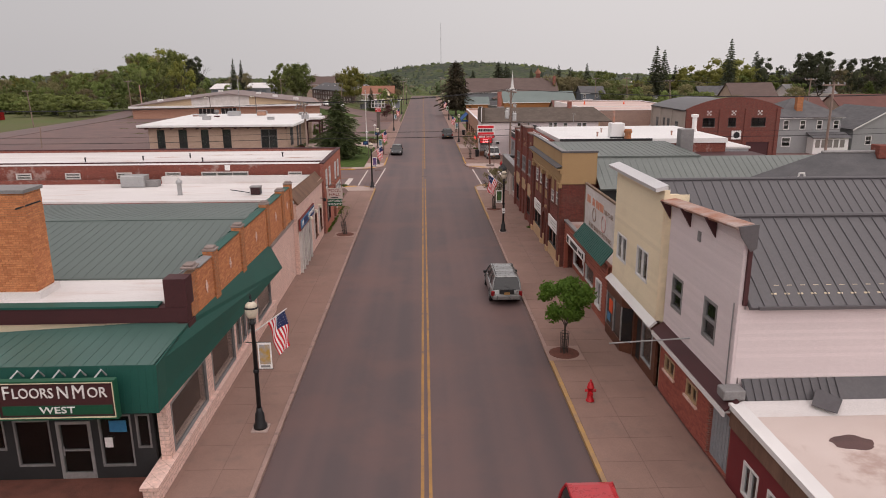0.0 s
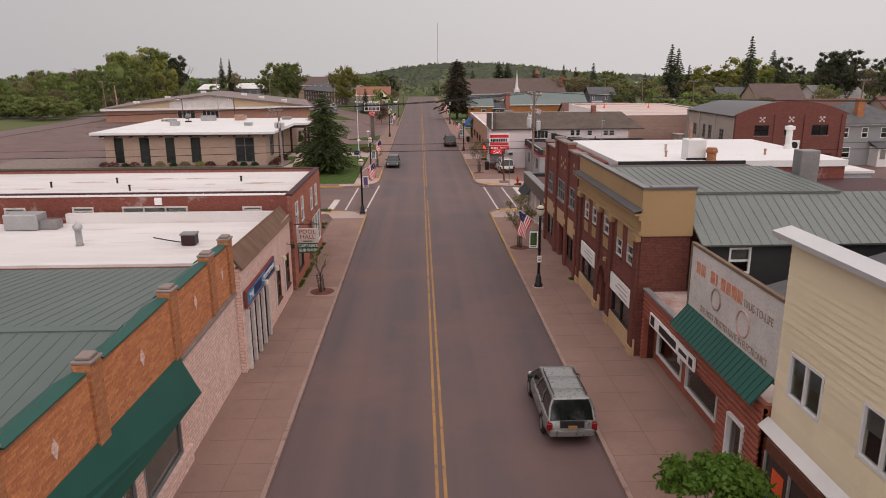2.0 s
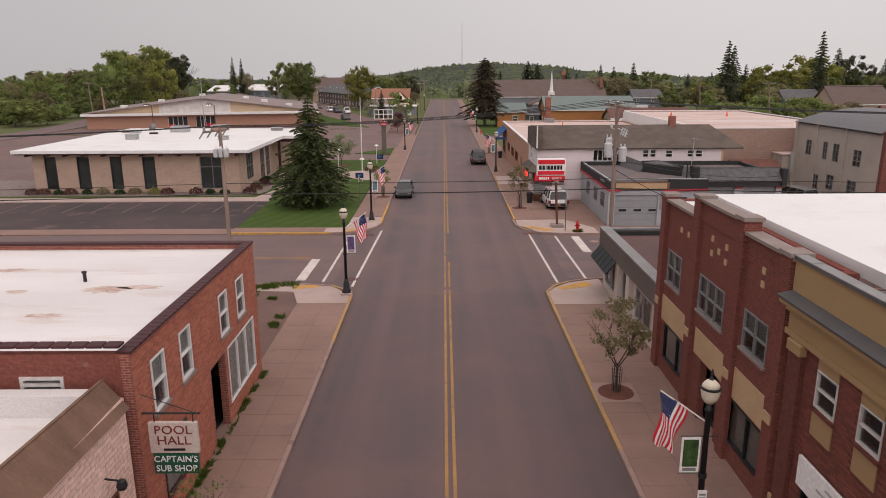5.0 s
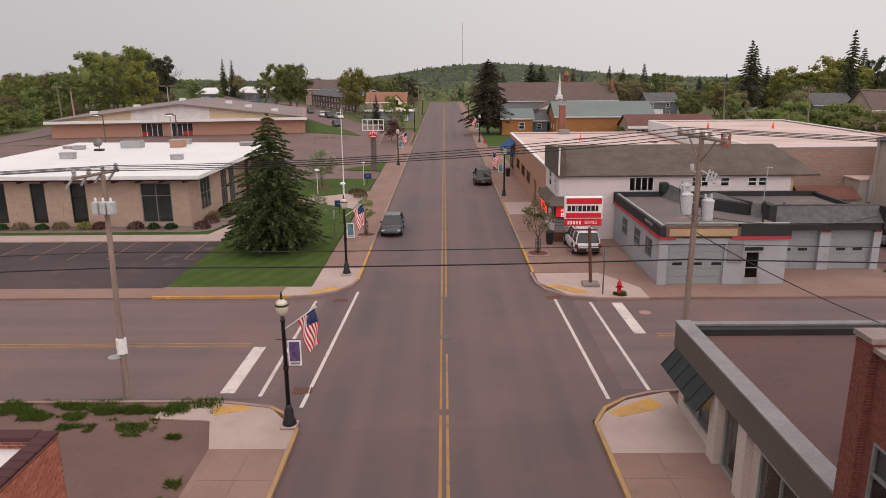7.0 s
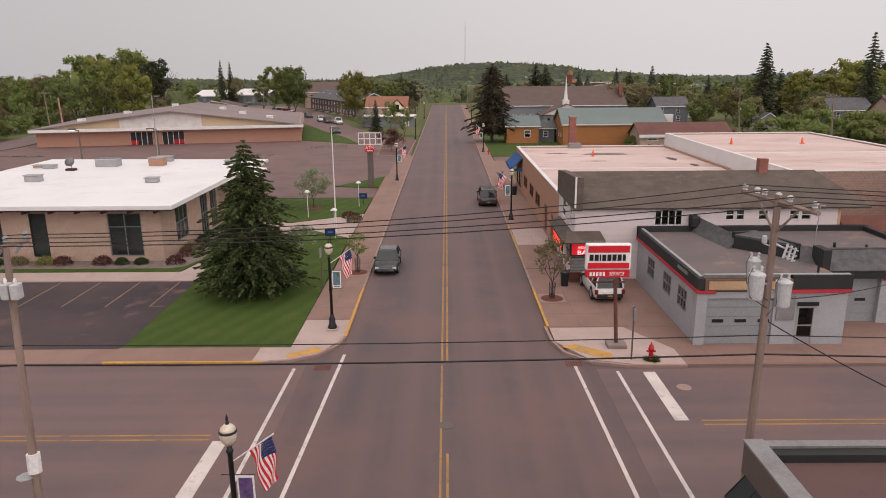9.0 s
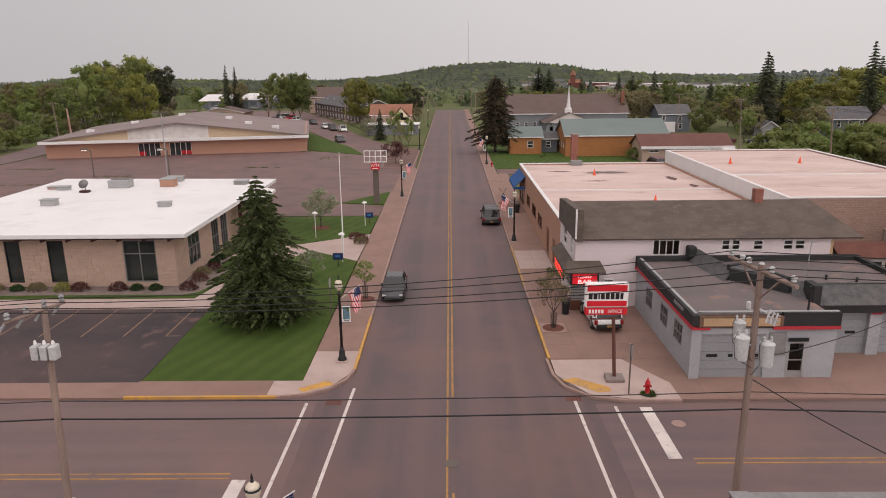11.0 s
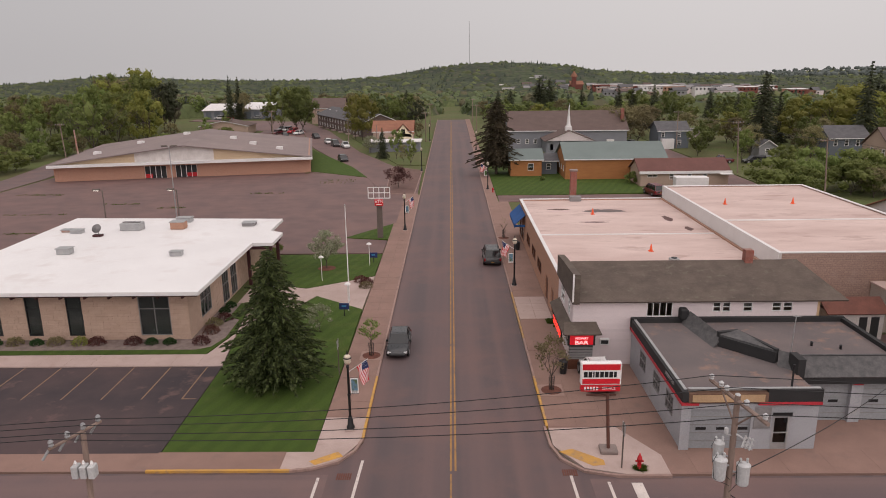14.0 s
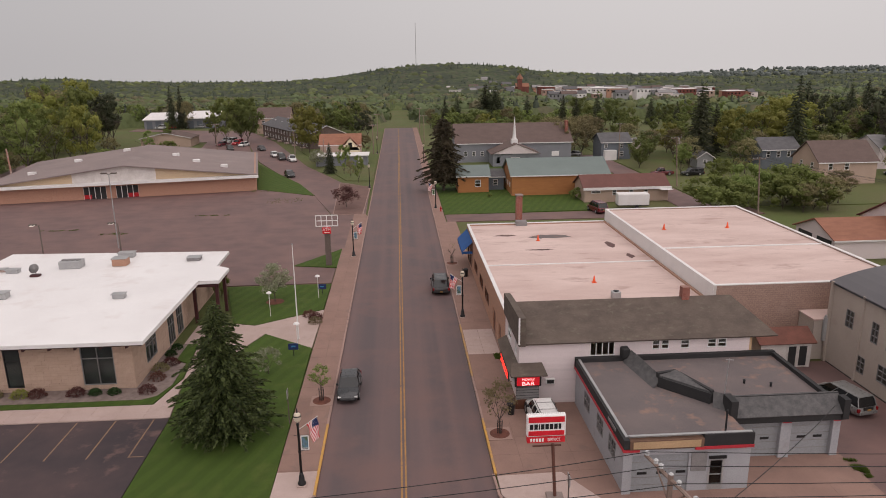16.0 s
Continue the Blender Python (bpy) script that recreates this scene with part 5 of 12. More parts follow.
for x, y, sx, sy, h, m, nm, lb in ((-37.4, 122.6, 1.3, 0.9, 0.55, M_GALV, "roof_vent", "square grey rooftop vent"), (-26.2, 121.6, 1.1, 0.7, 0.4, M_GALV, "roof_vent", "square grey rooftop vent"), (-30.3, 133.0, 1.5, 1.2, 0.8, M_BUFFBRICK, "roof_chimney", "low brick chimney on the flat roof"),
                                  (-30.9, 136.4, 1.7, 1.0, 0.5, M_GALV, "roof_vent", "square grey rooftop vent"), (-22.8, 134.2, 1.4, 1.1, 0.35, M_LEADGREY, "skylight", "flat dark skylight on the roof"), (-40.7, 131.2, 1.2, 0.8, 0.35, M_GALV, "roof_vent", "square grey rooftop vent"), (-42.2, 131.8, 0.9, 0.7, 0.25, M_RUST, "roof_hatch", "rust-red hatch on the roof")):
    t = thing(nm, lb, nm.split("_")[-1], (x, y, 4.68), "bank roof units")
    part("case", bev(BX((x - sx / 2, x + sx / 2, y - sy / 2, y + sy / 2, 4.684, 4.684 + h)), 0.04, 1), m, t)
    part("lid", BX((x - sx / 2 - 0.06, x + sx / 2 + 0.06, y - sy / 2 - 0.06, y + sy / 2 + 0.06, 4.684 + h, 4.75 + h)), M_GALV, t)
coolr = thing("roof_chiller", "long grey rooftop chiller with fans", "chiller", (-35.3, 132.6, 4.68))
part("case", bev(BX((-36.4, -34.2, 131.9, 133.3, 4.684, 5.5)), 0.05, 1), M_GALV, coolr)
for k in range(4):
    part("fan", lathe(bmesh.new(), [(0.26, 0), (0.26, 0.08), (0.08, 0.1), (0.05, 0.12)], (-36.05 + k * 0.5, 132.6, 5.5), 12), M_LEADGREY, coolr)
dish = thing("satellite_dish", "small grey satellite dish on the roof", "satellite dish", (-37.6, 129.6, 4.68))
part("base", bev(BX((-38.1, -37.2, 129.2, 129.9, 4.684, 4.9)), 0.03, 1), M_MAROON, dish)
bm = bmesh.new()
lathe(bm, [(0.05, 0), (0.3, 0.06), (0.5, 0.2)], (0, 0, 0), 14)
bm.transform(pose(-37.6, 129.5, 5.5, 60))
part("dish", bm, M_LEADGREY, dish, smooth=True)
part("mast", rod(bmesh.new(), (-37.6, 129.6, 4.9), (-37.6, 129.6, 5.6), 0.04), M_LEADGREY, dish)

# white-sided house-shop
QX = 9.65
r1_low = [(24.7, 25.8, 1.2, 1.85), (22.4, 23.45, 1.25, 1.88), (19.7, 21.3, 0.1, 2.2)]
r1_up = [(24.6, 25.7, 3.92, 5.25), (21.5, 22.6, 3.95, 5.38)]
white = thing("white_house_shop", "two-storey white-sided shop with red brick base and charcoal metal roof", "building", (17, 23, 0))
part("wall", wall_mesh("x", QX, 0.25, 19.6, 26.4, -0.05, 2.5, r1_low), M_RED, white, "red brick ground floor")
part("upper_wall", wall_mesh("x", QX + 0.02, 0.2, 20.1, 26.4, 3.0, 5.9, r1_up), M_WHITESIDE, white, "white clapboard wall")
part("gable", SL([(QX + 0.22, 20.1, 5.9), (QX + 0.22, 26.4, 5.9), (QX + 0.22, 26.4, 8.0), (QX + 0.22, 20.1, 8.35)], 0.2), M_WHITESIDE, white, "false front of white clapboard")
part("wall", wall_mesh("y", 20.1, 0.2, QX + 0.27, 30, 2.5, 5.9), M_WHITESIDE, white)
part("wall", wall_mesh("y", 26.4, -0.2, QX + 0.27, 30, -0.05, 5.9), M_WHITESIDE, white)
part("wall", wall_mesh("x", 30, -0.2, 20.3, 26.2, -0.05, 5.9), M_WHITESIDE, white)
part("pent_roof", SL([(QX + 0.02, 19.4, 3.0), (QX - 0.42, 19.4, 2.68), (QX - 0.42, 26.4, 2.68), (QX + 0.02, 26.4, 3.0)], 0.06), M_MAROON, white, "narrow maroon shingled pent roof")
part("pent_fascia", BX((QX - 0.44, QX - 0.38, 19.4, 26.4, 2.46, 2.63)), M_WHITE, white)
part("band", BX((QX - 0.38, QX, 19.55, 26.4, 2.5, 2.58)), M_WHITE, white)
RZ0, RZ1 = 5.9, 8.0
part("roof", slab(SL([(QX + 0.26, 19.8, RZ0), (30.5, 19.8, RZ0), (30.5, 23.3, RZ1), (QX + 0.26, 23.3, RZ1)], 0.1), [(QX + 0.26, 23.3, RZ1), (30.5, 23.3, RZ1), (30.5, 27.0, RZ0), (QX + 0.26, 27.0, RZ0)], 0.1), M_GREYMETAL, white, "charcoal standing-seam metal roof")
part("roof_seams", seams((QX + 0.3, 19.8, RZ0), (30.5, 19.8, RZ0), (QX + 0.3, 23.3, RZ1), (30.5, 23.3, RZ1), 0.42, 0.03, 0.028), M_GREYMETAL, white)
part("roof_seams", seams((QX + 0.3, 27, RZ0), (30.5, 27, RZ0), (QX + 0.3, 23.3, RZ1), (30.5, 23.3, RZ1), 0.42, 0.03, 0.028), M_GREYMETAL, white)
part("ridge_cap", rod(bmesh.new(), (QX + 0.26, 23.3, RZ1 + 0.03), (30.5, 23.3, RZ1 + 0.03), 0.09, n=8), M_GREYMETAL, white)
for k in range(2):
    for i in range(26):
        x = QX + 1.1 + i * 0.42 + k * 0.21
        y = 20.25 + k * 0.32
        z = RZ0 + (y - 19.8) * (RZ1 - RZ0) / 4.0
        part("snow_guard", BX((x, x + 0.16, y, y + 0.06, z + 0.002, z + 0.07)), M_CREAM, white)
part("cornice", slab(SL([(QX - 0.3, 26.75, 7.98), (QX + 0.2, 26.75, 8.06), (QX + 0.2, 20.0, 8.5), (QX - 0.3, 20.0, 8.42)], 0.06), [(QX - 0.31, 20.0, 8.42), (QX - 0.31, 26.75, 7.98), (QX - 0.26, 26.75, 7.9), (QX - 0.26, 20.0, 8.34)], 0.05), M_RUST, white, "rusted metal cornice")
part("cornice_end", SL([(QX - 0.31, 19.94, 8.42), (QX + 0.3, 19.94, 8.5), (QX + 0.3, 19.94, 7.75), (QX + 0.12, 19.94, 7.65), (QX - 0.2, 19.94, 8.1)], 0.06), M_GREYMETAL, white, "grey metal cornice end")
for y in (22.2, 24.4, 26.5):
    top = 8.4 - (y - 20.0) * 0.065
    bm = bmesh.new()
    tri = [[bm.verts.new((QX + dx, y + dy, top - dz)) for dx, dz in ((0.0, 0.0), (-0.42, 0.02), (0.0, 0.72))] for dy in (-0.06, 0.06)]
    bm.faces.new(tri[0])
    bm.faces.new(tri[1][::-1])
    for i in range(3):
        j = (i + 1) % 3
        bm.faces.new((tri[0][i], tri[0][j], tri[1][j], tri[1][i]))
    part("bracket", bm, M_MAROON, white, "maroon triangular bracket")
part("rake", BX((QX + 0.12, QX + 0.24, 19.98, 20.08, 5.9, 8.0)), M_MAROON, white, "maroon corner post")
part("gutter_edge", BX((QX + 0.5, 30.5, 19.7, 19.8, 5.85, 5.95)), M_GREYMETAL, white)
for y0, y1, z0, z1 in r1_up:
    # Not real blinds: M_DARK sheets paint the rooms dark behind these panes
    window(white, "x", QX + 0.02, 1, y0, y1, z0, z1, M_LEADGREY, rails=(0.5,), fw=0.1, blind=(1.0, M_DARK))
for y0, y1, z0, z1 in r1_low[:2]:
    window(white, "x", QX, 1, y0, y1, z0, z1, M_CREAMSTONE, bars=(0.5,), fw=0.06, sill=M_PAINTBRICK)
part("door", BX((QX + 0.12, QX + 0.17, 19.7, 21.3, 0.1, 2.2)), M_GREYDOOR, white, "grey ribbed metal door")
bm = bmesh.new()
for k in range(7):
    bx(bm, QX + 0.1, QX + 0.12, 19.75 + k * 0.22, 19.79 + k * 0.22, 0.1, 2.2)
part("door_ribs", bm, M_GREYDOOR, white)
part("vent", BX((QX - 0.03, QX + 0.03, 23.35, 23.6, 7.1, 7.45)), M_LEADGREY, white, "louvred gable vent")
part("downpipe", rod(bmesh.new(), (QX - 0.03, 20.3, 3.0), (QX - 0.03, 20.3, 5.9), 0.02, n=6), M_LEADGREY, white)
part("inner_floor", BX((QX + 0.3, 29.8, 20.4, 26.1, 2.55, 2.65)), M_DARK, white)
part("flag_pole", rod(bmesh.new(), (QX + 0.05, 23.55, 3.42), (QX - 2.4, 25.5, 2.45), 0.03, n=6), M_GALV, white, "bare bracket pole")
# low white-roofed shop beside it
low = thing("low_shop", "low shop with a stained white membrane roof and red boarded front", "shop", (16, 13, 0))
part("wall", wall_mesh("x", QX - 0.05, 0.25, -6, 19.55, -0.05, 2.75, [(17.55, 18.5, 0.4, 1.5), (16.1, 17.0, 0.4, 1.5)]), M_BARNRED, low, "dark red boarded front")
part("fascia", BX((QX - 0.16, QX + 0.1, -6, 19.5, 2.1, 2.72)), M_BROWNBOARD, low, "weathered brown fascia boards")
part("roof", BX((QX + 0.2, 30, -6, 20.08, 2.45, 2.7)), M_WHITEROOF2, low, "stained white roof membrane")
part("roof_edge", BX((QX - 0.25, QX + 0.2, -6, 19.5, 2.725, 2.9)), M_WHITE, low, "white metal roof edge")
part("flashing", SL([(QX + 0.35, 19.6, 2.88), (30, 19.6, 2.93), (30, 20.06, 3.5), (QX + 0.35, 20.06, 3.42)], 0.04), M_GREYMETAL, low, "charcoal metal flashing")
part("torn_sheet", SL([(11.85, 19.2, 2.93), (12.45, 18.8, 2.84), (12.85, 19.25, 3.05), (12.25, 19.7, 3.25)], 0.03), M_GREYMETAL, low, "torn loose flashing sheet")
part("flashing_ribs", seams((QX + 0.4, 19.58, 2.89), (13.0, 19.58, 2.9), (QX + 0.4, 20.05, 3.42), (13.0, 20.05, 3.44), 0.25, 0.03, 0.03), M_GREYMETAL, low)
part("roof_cant", slab(bmesh.new(), [(QX + 0.2, 18.9, 2.705), (30, 18.9, 2.705), (30, 19.62, 2.91), (QX + 0.2, 19.62, 2.88)], 0.04), M_WHITEROOF, low, "white raised roof cant")
part("end_block", bev(BX((QX - 0.4, QX + 0.3, 19.56, 20.09, 2.92, 3.25)), 0.03, 1), M_LEADGREY, low, "grey flashing block at the corner")
part("wall", BX((30, 30.25, -6, 19.5, -0.05, 2.7), (QX + 0.2, 30, -6.2, -6, -0.05, 2.7)), M_REDOLD, low)
for y0, y1, z0, z1 in ((17.55, 18.5, 0.4, 1.5), (16.1, 17.0, 0.4, 1.5)):
    window(low, "x", QX - 0.05, 1, y0, y1, z0, z1, M_WHITE, fw=0.07, bars=(0.5,))
part("patch", PR([(12.05 + 0.6 * math.cos(a * 0.2618) * (1 + 0.1 * math.sin(a * 1.9)), 17.35 + 0.4 * math.sin(a * 0.2618) * (1 + 0.1 * math.cos(a * 1.3))) for a in range(24)], 2.701, 2.712), M_TAR, low, "dark worn roof patch")
for nm, y0, y1, h in (("neighbour_building", -36, -6.5, 6.0),):
    shell(nm, "plain brick building on the same block", 9.6, 30, y0, y1, h, dict(S=M_RED, N=M_RED, W=M_RED, E=M_RED), h - 0.4, M_WHITEROOF)

M_COPING = mat("pale_grey_coping", (0.56, 0.55, 0.56), (0.5, 0.49, 0.5), 0.4, 50, 0.5, bump=0.03)
# cream false-front shop
CX = 9.4
cr_up = [(31.15, 32.75, 4.02, 5.3), (28.0, 29.6, 4.08, 5.45)]
cr_low = [(30.0, 33.0, 0.6, 2.4), (27.0, 28.4, 0.6, 2.3), (28.6, 29.6, 0.1, 2.2)]
cream = thing("cream_shop", "cream-sided false-front shop with brown shopfront", "shop", (14, 30, 0))
part("wall", wall_mesh("x", CX + 0.02, 0.2, 26.6, 33.4, 2.95, 8.35, cr_up), M_CREAM, cream, "cream clapboard false front")
part("shopfront", wall_mesh("x", CX + 0.1, 0.2, 26.6, 33.4, -0.05, 2.8, cr_low), M_BROWNWOOD, cream, "brown wood shopfront")
part("side_wall", wall_mesh("y", 26.6, 0.2, CX + 0.22, 10.0, -0.05, 8.2), M_CREAM, cream)
part("ridge_cap", rod(bmesh.new(), (CX + 0.7, 30.2, 8.22), (30, 30.2, 8.22), 0.08, n=8), M_GREYMETAL, cream)
part("side_wall", wall_mesh("y", 33.4, -0.2, CX + 0.22, 30, -0.05, 6.1), M_CREAM, cream)
part("side_wall", wall_mesh("y", 27.2, 0.2, 10.4, 30, -0.05, 6.1), M_CREAM, cream)
part("roof", slab(SL([(CX + 0.7, 27.1, 6.2), (30, 27.1, 6.2), (30, 30.2, 8.2), (CX + 0.7, 30.2, 8.2)], 0.1), [(CX + 0.7, 30.2, 8.2), (30, 30.2, 8.2), (30, 33.5, 6.1), (CX + 0.7, 33.5, 6.1)], 0.1), M_GREYMETAL, cream, "charcoal metal roof")
part("roof_seams", seams((CX + 0.75, 27.1, 6.2), (30, 27.1, 6.2), (CX + 0.75, 30.2, 8.2), (30, 30.2, 8.2), 0.42, 0.03, 0.028), M_GREYMETAL, cream)
part("cap", slab(SL([(CX - 0.32, 26.75, 8.42), (CX + 0.2, 26.75, 8.55), (CX + 0.2, 33.9, 8.55), (CX - 0.32, 33.9, 8.42)], 0.16), [(CX + 0.2, 26.75, 8.55), (CX + 0.3, 26.75, 8.3), (CX + 0.3, 33.9, 8.3), (CX + 0.2, 33.9, 8.55)], 0.05), M_COPING, cream, "pale grey metal coping")
part("band", SL([(CX + 0.0, 26.5, 2.98), (CX + 0.0, 33.5, 2.98), (CX - 0.3, 33.5, 2.72), (CX - 0.3, 26.5, 2.72)], 0.1), M_WHITE, cream, "white band over the shopfront")
for y0, y1, z0, z1 in cr_up:
    window(cream, "x", CX + 0.02, 1, y0, y1, z0, z1, M_WHITE, bars=(0.5,), fw=0.08, blind=(0.5, M_CURTAIN))
bay = part("bay_window", PR([(CX + 0.1, 29.75), (CX - 0.35, 30.2), (CX - 0.35, 32.8), (CX + 0.1, 33.2)], 0.12, 0.62), M_BROWNWOOD, cream, "brown bay window base")
part("bay_head", PR([(CX + 0.1, 29.75), (CX - 0.35, 30.2), (CX - 0.35, 32.8), (CX + 0.1, 33.2)], 2.3, 2.68), M_BROWNWOOD, bay)
part("bay_glass", BX((CX - 0.3, CX - 0.28, 30.22, 32.78, 0.62, 2.3)), M_CARGLASS, bay, "dark shop glass")
part("bay_glass", kerb_wall((CX + 0.08, 29.8), (CX - 0.32, 30.2), 0.02, 0.62, 2.3), M_CARGLASS, bay)
for y in (30.2, 31.5, 32.8):
    part("mullion", BX((CX - 0.36, CX - 0.3, y - 0.03, y + 0.03, 0.62, 2.3)), M_GALV, bay)
part("poster", BX((CX - 0.315, CX - 0.305, 31.8, 32.4, 1.35, 2.0)), M_CONE, bay, "orange poster in the window")
part("poster", BX((CX - 0.315, CX - 0.305, 32.1, 32.65, 0.85, 1.25)), M_SIGNBLUE, bay, "blue poster in the window")
for y0, y1, z0, z1 in cr_low[:2]:
    window(cream, "x", CX + 0.1, 1, y0, y1, z0, z1, M_GALV, bars=(0.5,) if y1 - y0 > 2 else (), fw=0.06)
part("door", BX((CX + 0.25, CX + 0.3, 28.6, 29.6, 0.1, 2.2)), M_DARK, cream)
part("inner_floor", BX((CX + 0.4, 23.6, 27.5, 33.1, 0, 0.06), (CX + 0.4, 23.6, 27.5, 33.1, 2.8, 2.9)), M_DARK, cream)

# red log-sided shop with a painted board
GX = 9.2
log = thing("log_shop", "low red log-sided shop with a painted board on its roof", "shop", (14, 39, 0))
lg = [(36.3, 44.2, -0.05, 2.1), (34.4, 35.5, 0.6, 2.1)]
lgw = [(41.0, 43.9, 0.5, 1.95), (37.6, 40.5, 0.5, 1.95)]
part("wall", wall_mesh("x", GX + 0.05, 0.2, 33.5, 44.4, -0.05, 3.3, lg), M_LOG, log, "red log siding")
for i in range(16):
    z = 0.02 + i * 0.2
    segs = [33.5]
    for y0, y1, z0, z1 in sorted(lg):
        if z0 - 0.12 < z + 0.1 < z1 + 0.05:
            segs += [y0 - 0.02, y1 + 0.02]
    segs.append(44.4)
    for a, b in zip(segs[::2], segs[1::2]):
        if b - a > 0.05:
            part("log", rod(bmesh.new(), (GX + 0.08, a, z + 0.1), (GX + 0.08, b, z + 0.1), 0.102, n=8), M_LOG, log)
part("side_wall", wall_mesh("y", 33.5, 0.2, GX + 0.25, 11.2, -0.05, 3.3), M_LOG, log)
part("rear_wall", BX((11.2, 11.35, 33.5, 44.4, -0.05, 3.3)), M_LOG, log)
part("roof", BX((GX + 0.25, 11.2, 33.7, 44.4, 3.0, 3.2)), M_WHITEROOF2, log, "stained flat roof")
part("roof_patch", bev(BX((GX + 0.3, 11.1, 40.5, 44.3, 3.2, 3.24)), 0.02, 1), M_OLDRUST, log, "rust-stained roof patch")
part("roof_edge", BX((GX - 0.06, GX + 0.2, 40.2, 44.4, 3.3, 3.4)), M_LEADGREY, log)
part("canopy", SL([(GX - 0.35, 33.6, 3.3), (GX - 0.35, 40.2, 3.3), (GX + 0.3, 40.2, 4.1), (GX + 0.3, 33.6, 4.1)], 0.05), M_GREEN, log, "green metal canopy")
part("canopy_ribs", seams((GX - 0.35, 33.6, 3.3), (GX - 0.35, 40.2, 3.3), (GX + 0.3, 33.6, 4.1), (GX + 0.3, 40.2, 4.1), 0.3, 0.016, 0.025), M_GREEN, log)
part("recessed_front", wall_mesh("x", GX + 0.6, 0.2, 36.1, 44.4, -0.05, 2.15, lgw), M_LOG, log, "red boarded recessed front")
for y0, y1, z0, z1 in lgw:
    window(log, "x", GX + 0.6, 1, y0, y1, z0, z1, M_WHITE, fw=0.05, proud=0.06)
window(log, "x", GX + 0.05, 1, 34.4, 35.5, 0.6, 2.1, M_WHITE, fw=0.07, proud=0.12)
part("notice", BX((GX + 0.62, GX + 0.63, 41.3, 41.6, 1.1, 1.7)), M_SIGNWHITE, log)
part("recess_floor", BX((GX + 0.05, GX + 0.6, 36.3, 44.2, -0.05, 0.135)), M_WALK, log, "red concrete recess floor")
part("soffit", BX((GX + 0.2, GX + 0.6, 36.3, 44.2, 2.1, 2.14)), M_LOG, log)
part("inner_floor", BX((GX + 0.85, 11.1, 33.9, 44.0, 0, 0.06)), M_DARK, log)
M_MARKORANGE = mat("flaking_orange_paint", (0.52, 0.15, 0.07), (0.55, 0.3, 0.2), 2.0, 16, 0.85, stain=(0.55, 0.5, 0.48), amount=0.5)
M_MARKBROWN = mat("flaking_brown_paint", (0.22, 0.14, 0.1), (0.38, 0.3, 0.26), 2.0, 16, 0.85, stain=(0.55, 0.5, 0.48), amount=0.5)
M_MARKPINK = mat("flaking_pink_paint", (0.5, 0.26, 0.23), (0.55, 0.42, 0.39), 2.0, 16, 0.85, stain=(0.55, 0.5, 0.48), amount=0.5)
board = thing("painted_board", "weathered white painted advertising board with faded orange lettering", "billboard", (GX + 0.3, 36.6, 4.0))
part("panel", BX((GX + 0.3, GX + 0.36, 33.4, 40.2, 4.0, 6.4)), M_OFFWHITE, board)
part("frame", BX((GX + 0.27, GX + 0.42, 33.3, 33.4, 3.95, 6.5), (GX + 0.27, GX + 0.42, 40.2, 40.3, 3.95, 6.5), (GX + 0.27, GX + 0.42, 33.4, 40.2, 6.4, 6.5), (GX + 0.27, GX + 0.42, 33.4, 40.2, 3.93, 4.0)), M_WOOD, board)
for i, w in enumerate((0.34, 0.36, 0.0, 0.34, 0.14, 0.32, 0.32, 0.36, 0.34)):
    y = 39.7 - i * 0.42
    if w:
        part("faded_mark", BX((GX + 0.29, GX + 0.3, y - w, y, 5.5, 5.92)), M_MARKORANGE, board, "faded orange brand-name bar")
lettering("lettering", "TRUE-TO-LIFE", 0.36, M_MARKBROWN, board, facing((GX + 0.29, 34.95, 5.62), "-x"), 0.006, 0.86)
lettering("lettering", "THE MOST TRUSTED NAME IN ELECTRONICS", 0.34, M_MARKBROWN, board, facing((GX + 0.29, 36.6, 4.32), "-x"), 0.006, 0.72)
for y, zc, r, ring_mat in ((37.85, 5.05, 0.36, M_MARKBROWN), (35.8, 4.95, 0.42, M_MARKPINK)):
    bm = bmesh.new()
    tube(bm, [(GX + 0.292, y + r * math.cos(2 * math.pi * k / 24), zc + r * math.sin(2 * math.pi * k / 24)) for k in range(25)], 0.04, 5)
    part("faded_ring", bm, ring_mat, board, "faded painted ring")
for y in (34.2, 37.0, 39.8):
    part("strut", rod(bmesh.new(), (GX + 0.4, y, 6.2), (GX + 1.9, y, 3.2), 0.04), M_WOOD, board)
ss = thing("shop_sign", "white shop sign with dark lettering", "sign", (GX - 0.05, 40.6, 2.4))
part("board", BX((GX - 0.12, GX - 0.05, 38.2, 43.1, 2.2, 2.72)), M_SIGNWHITE, ss)
for y0, y1, h in ((42.5, 42.95, 0.4), (40.0, 41.9, 0.3), (38.9, 39.7, 0.16), (38.35, 38.7, 0.3)):
    part("text_bar", BX((GX - 0.13, GX - 0.12, y0, y1, 2.46 - h / 2, 2.46 + h / 2)), M_SIGNBLACK, ss)

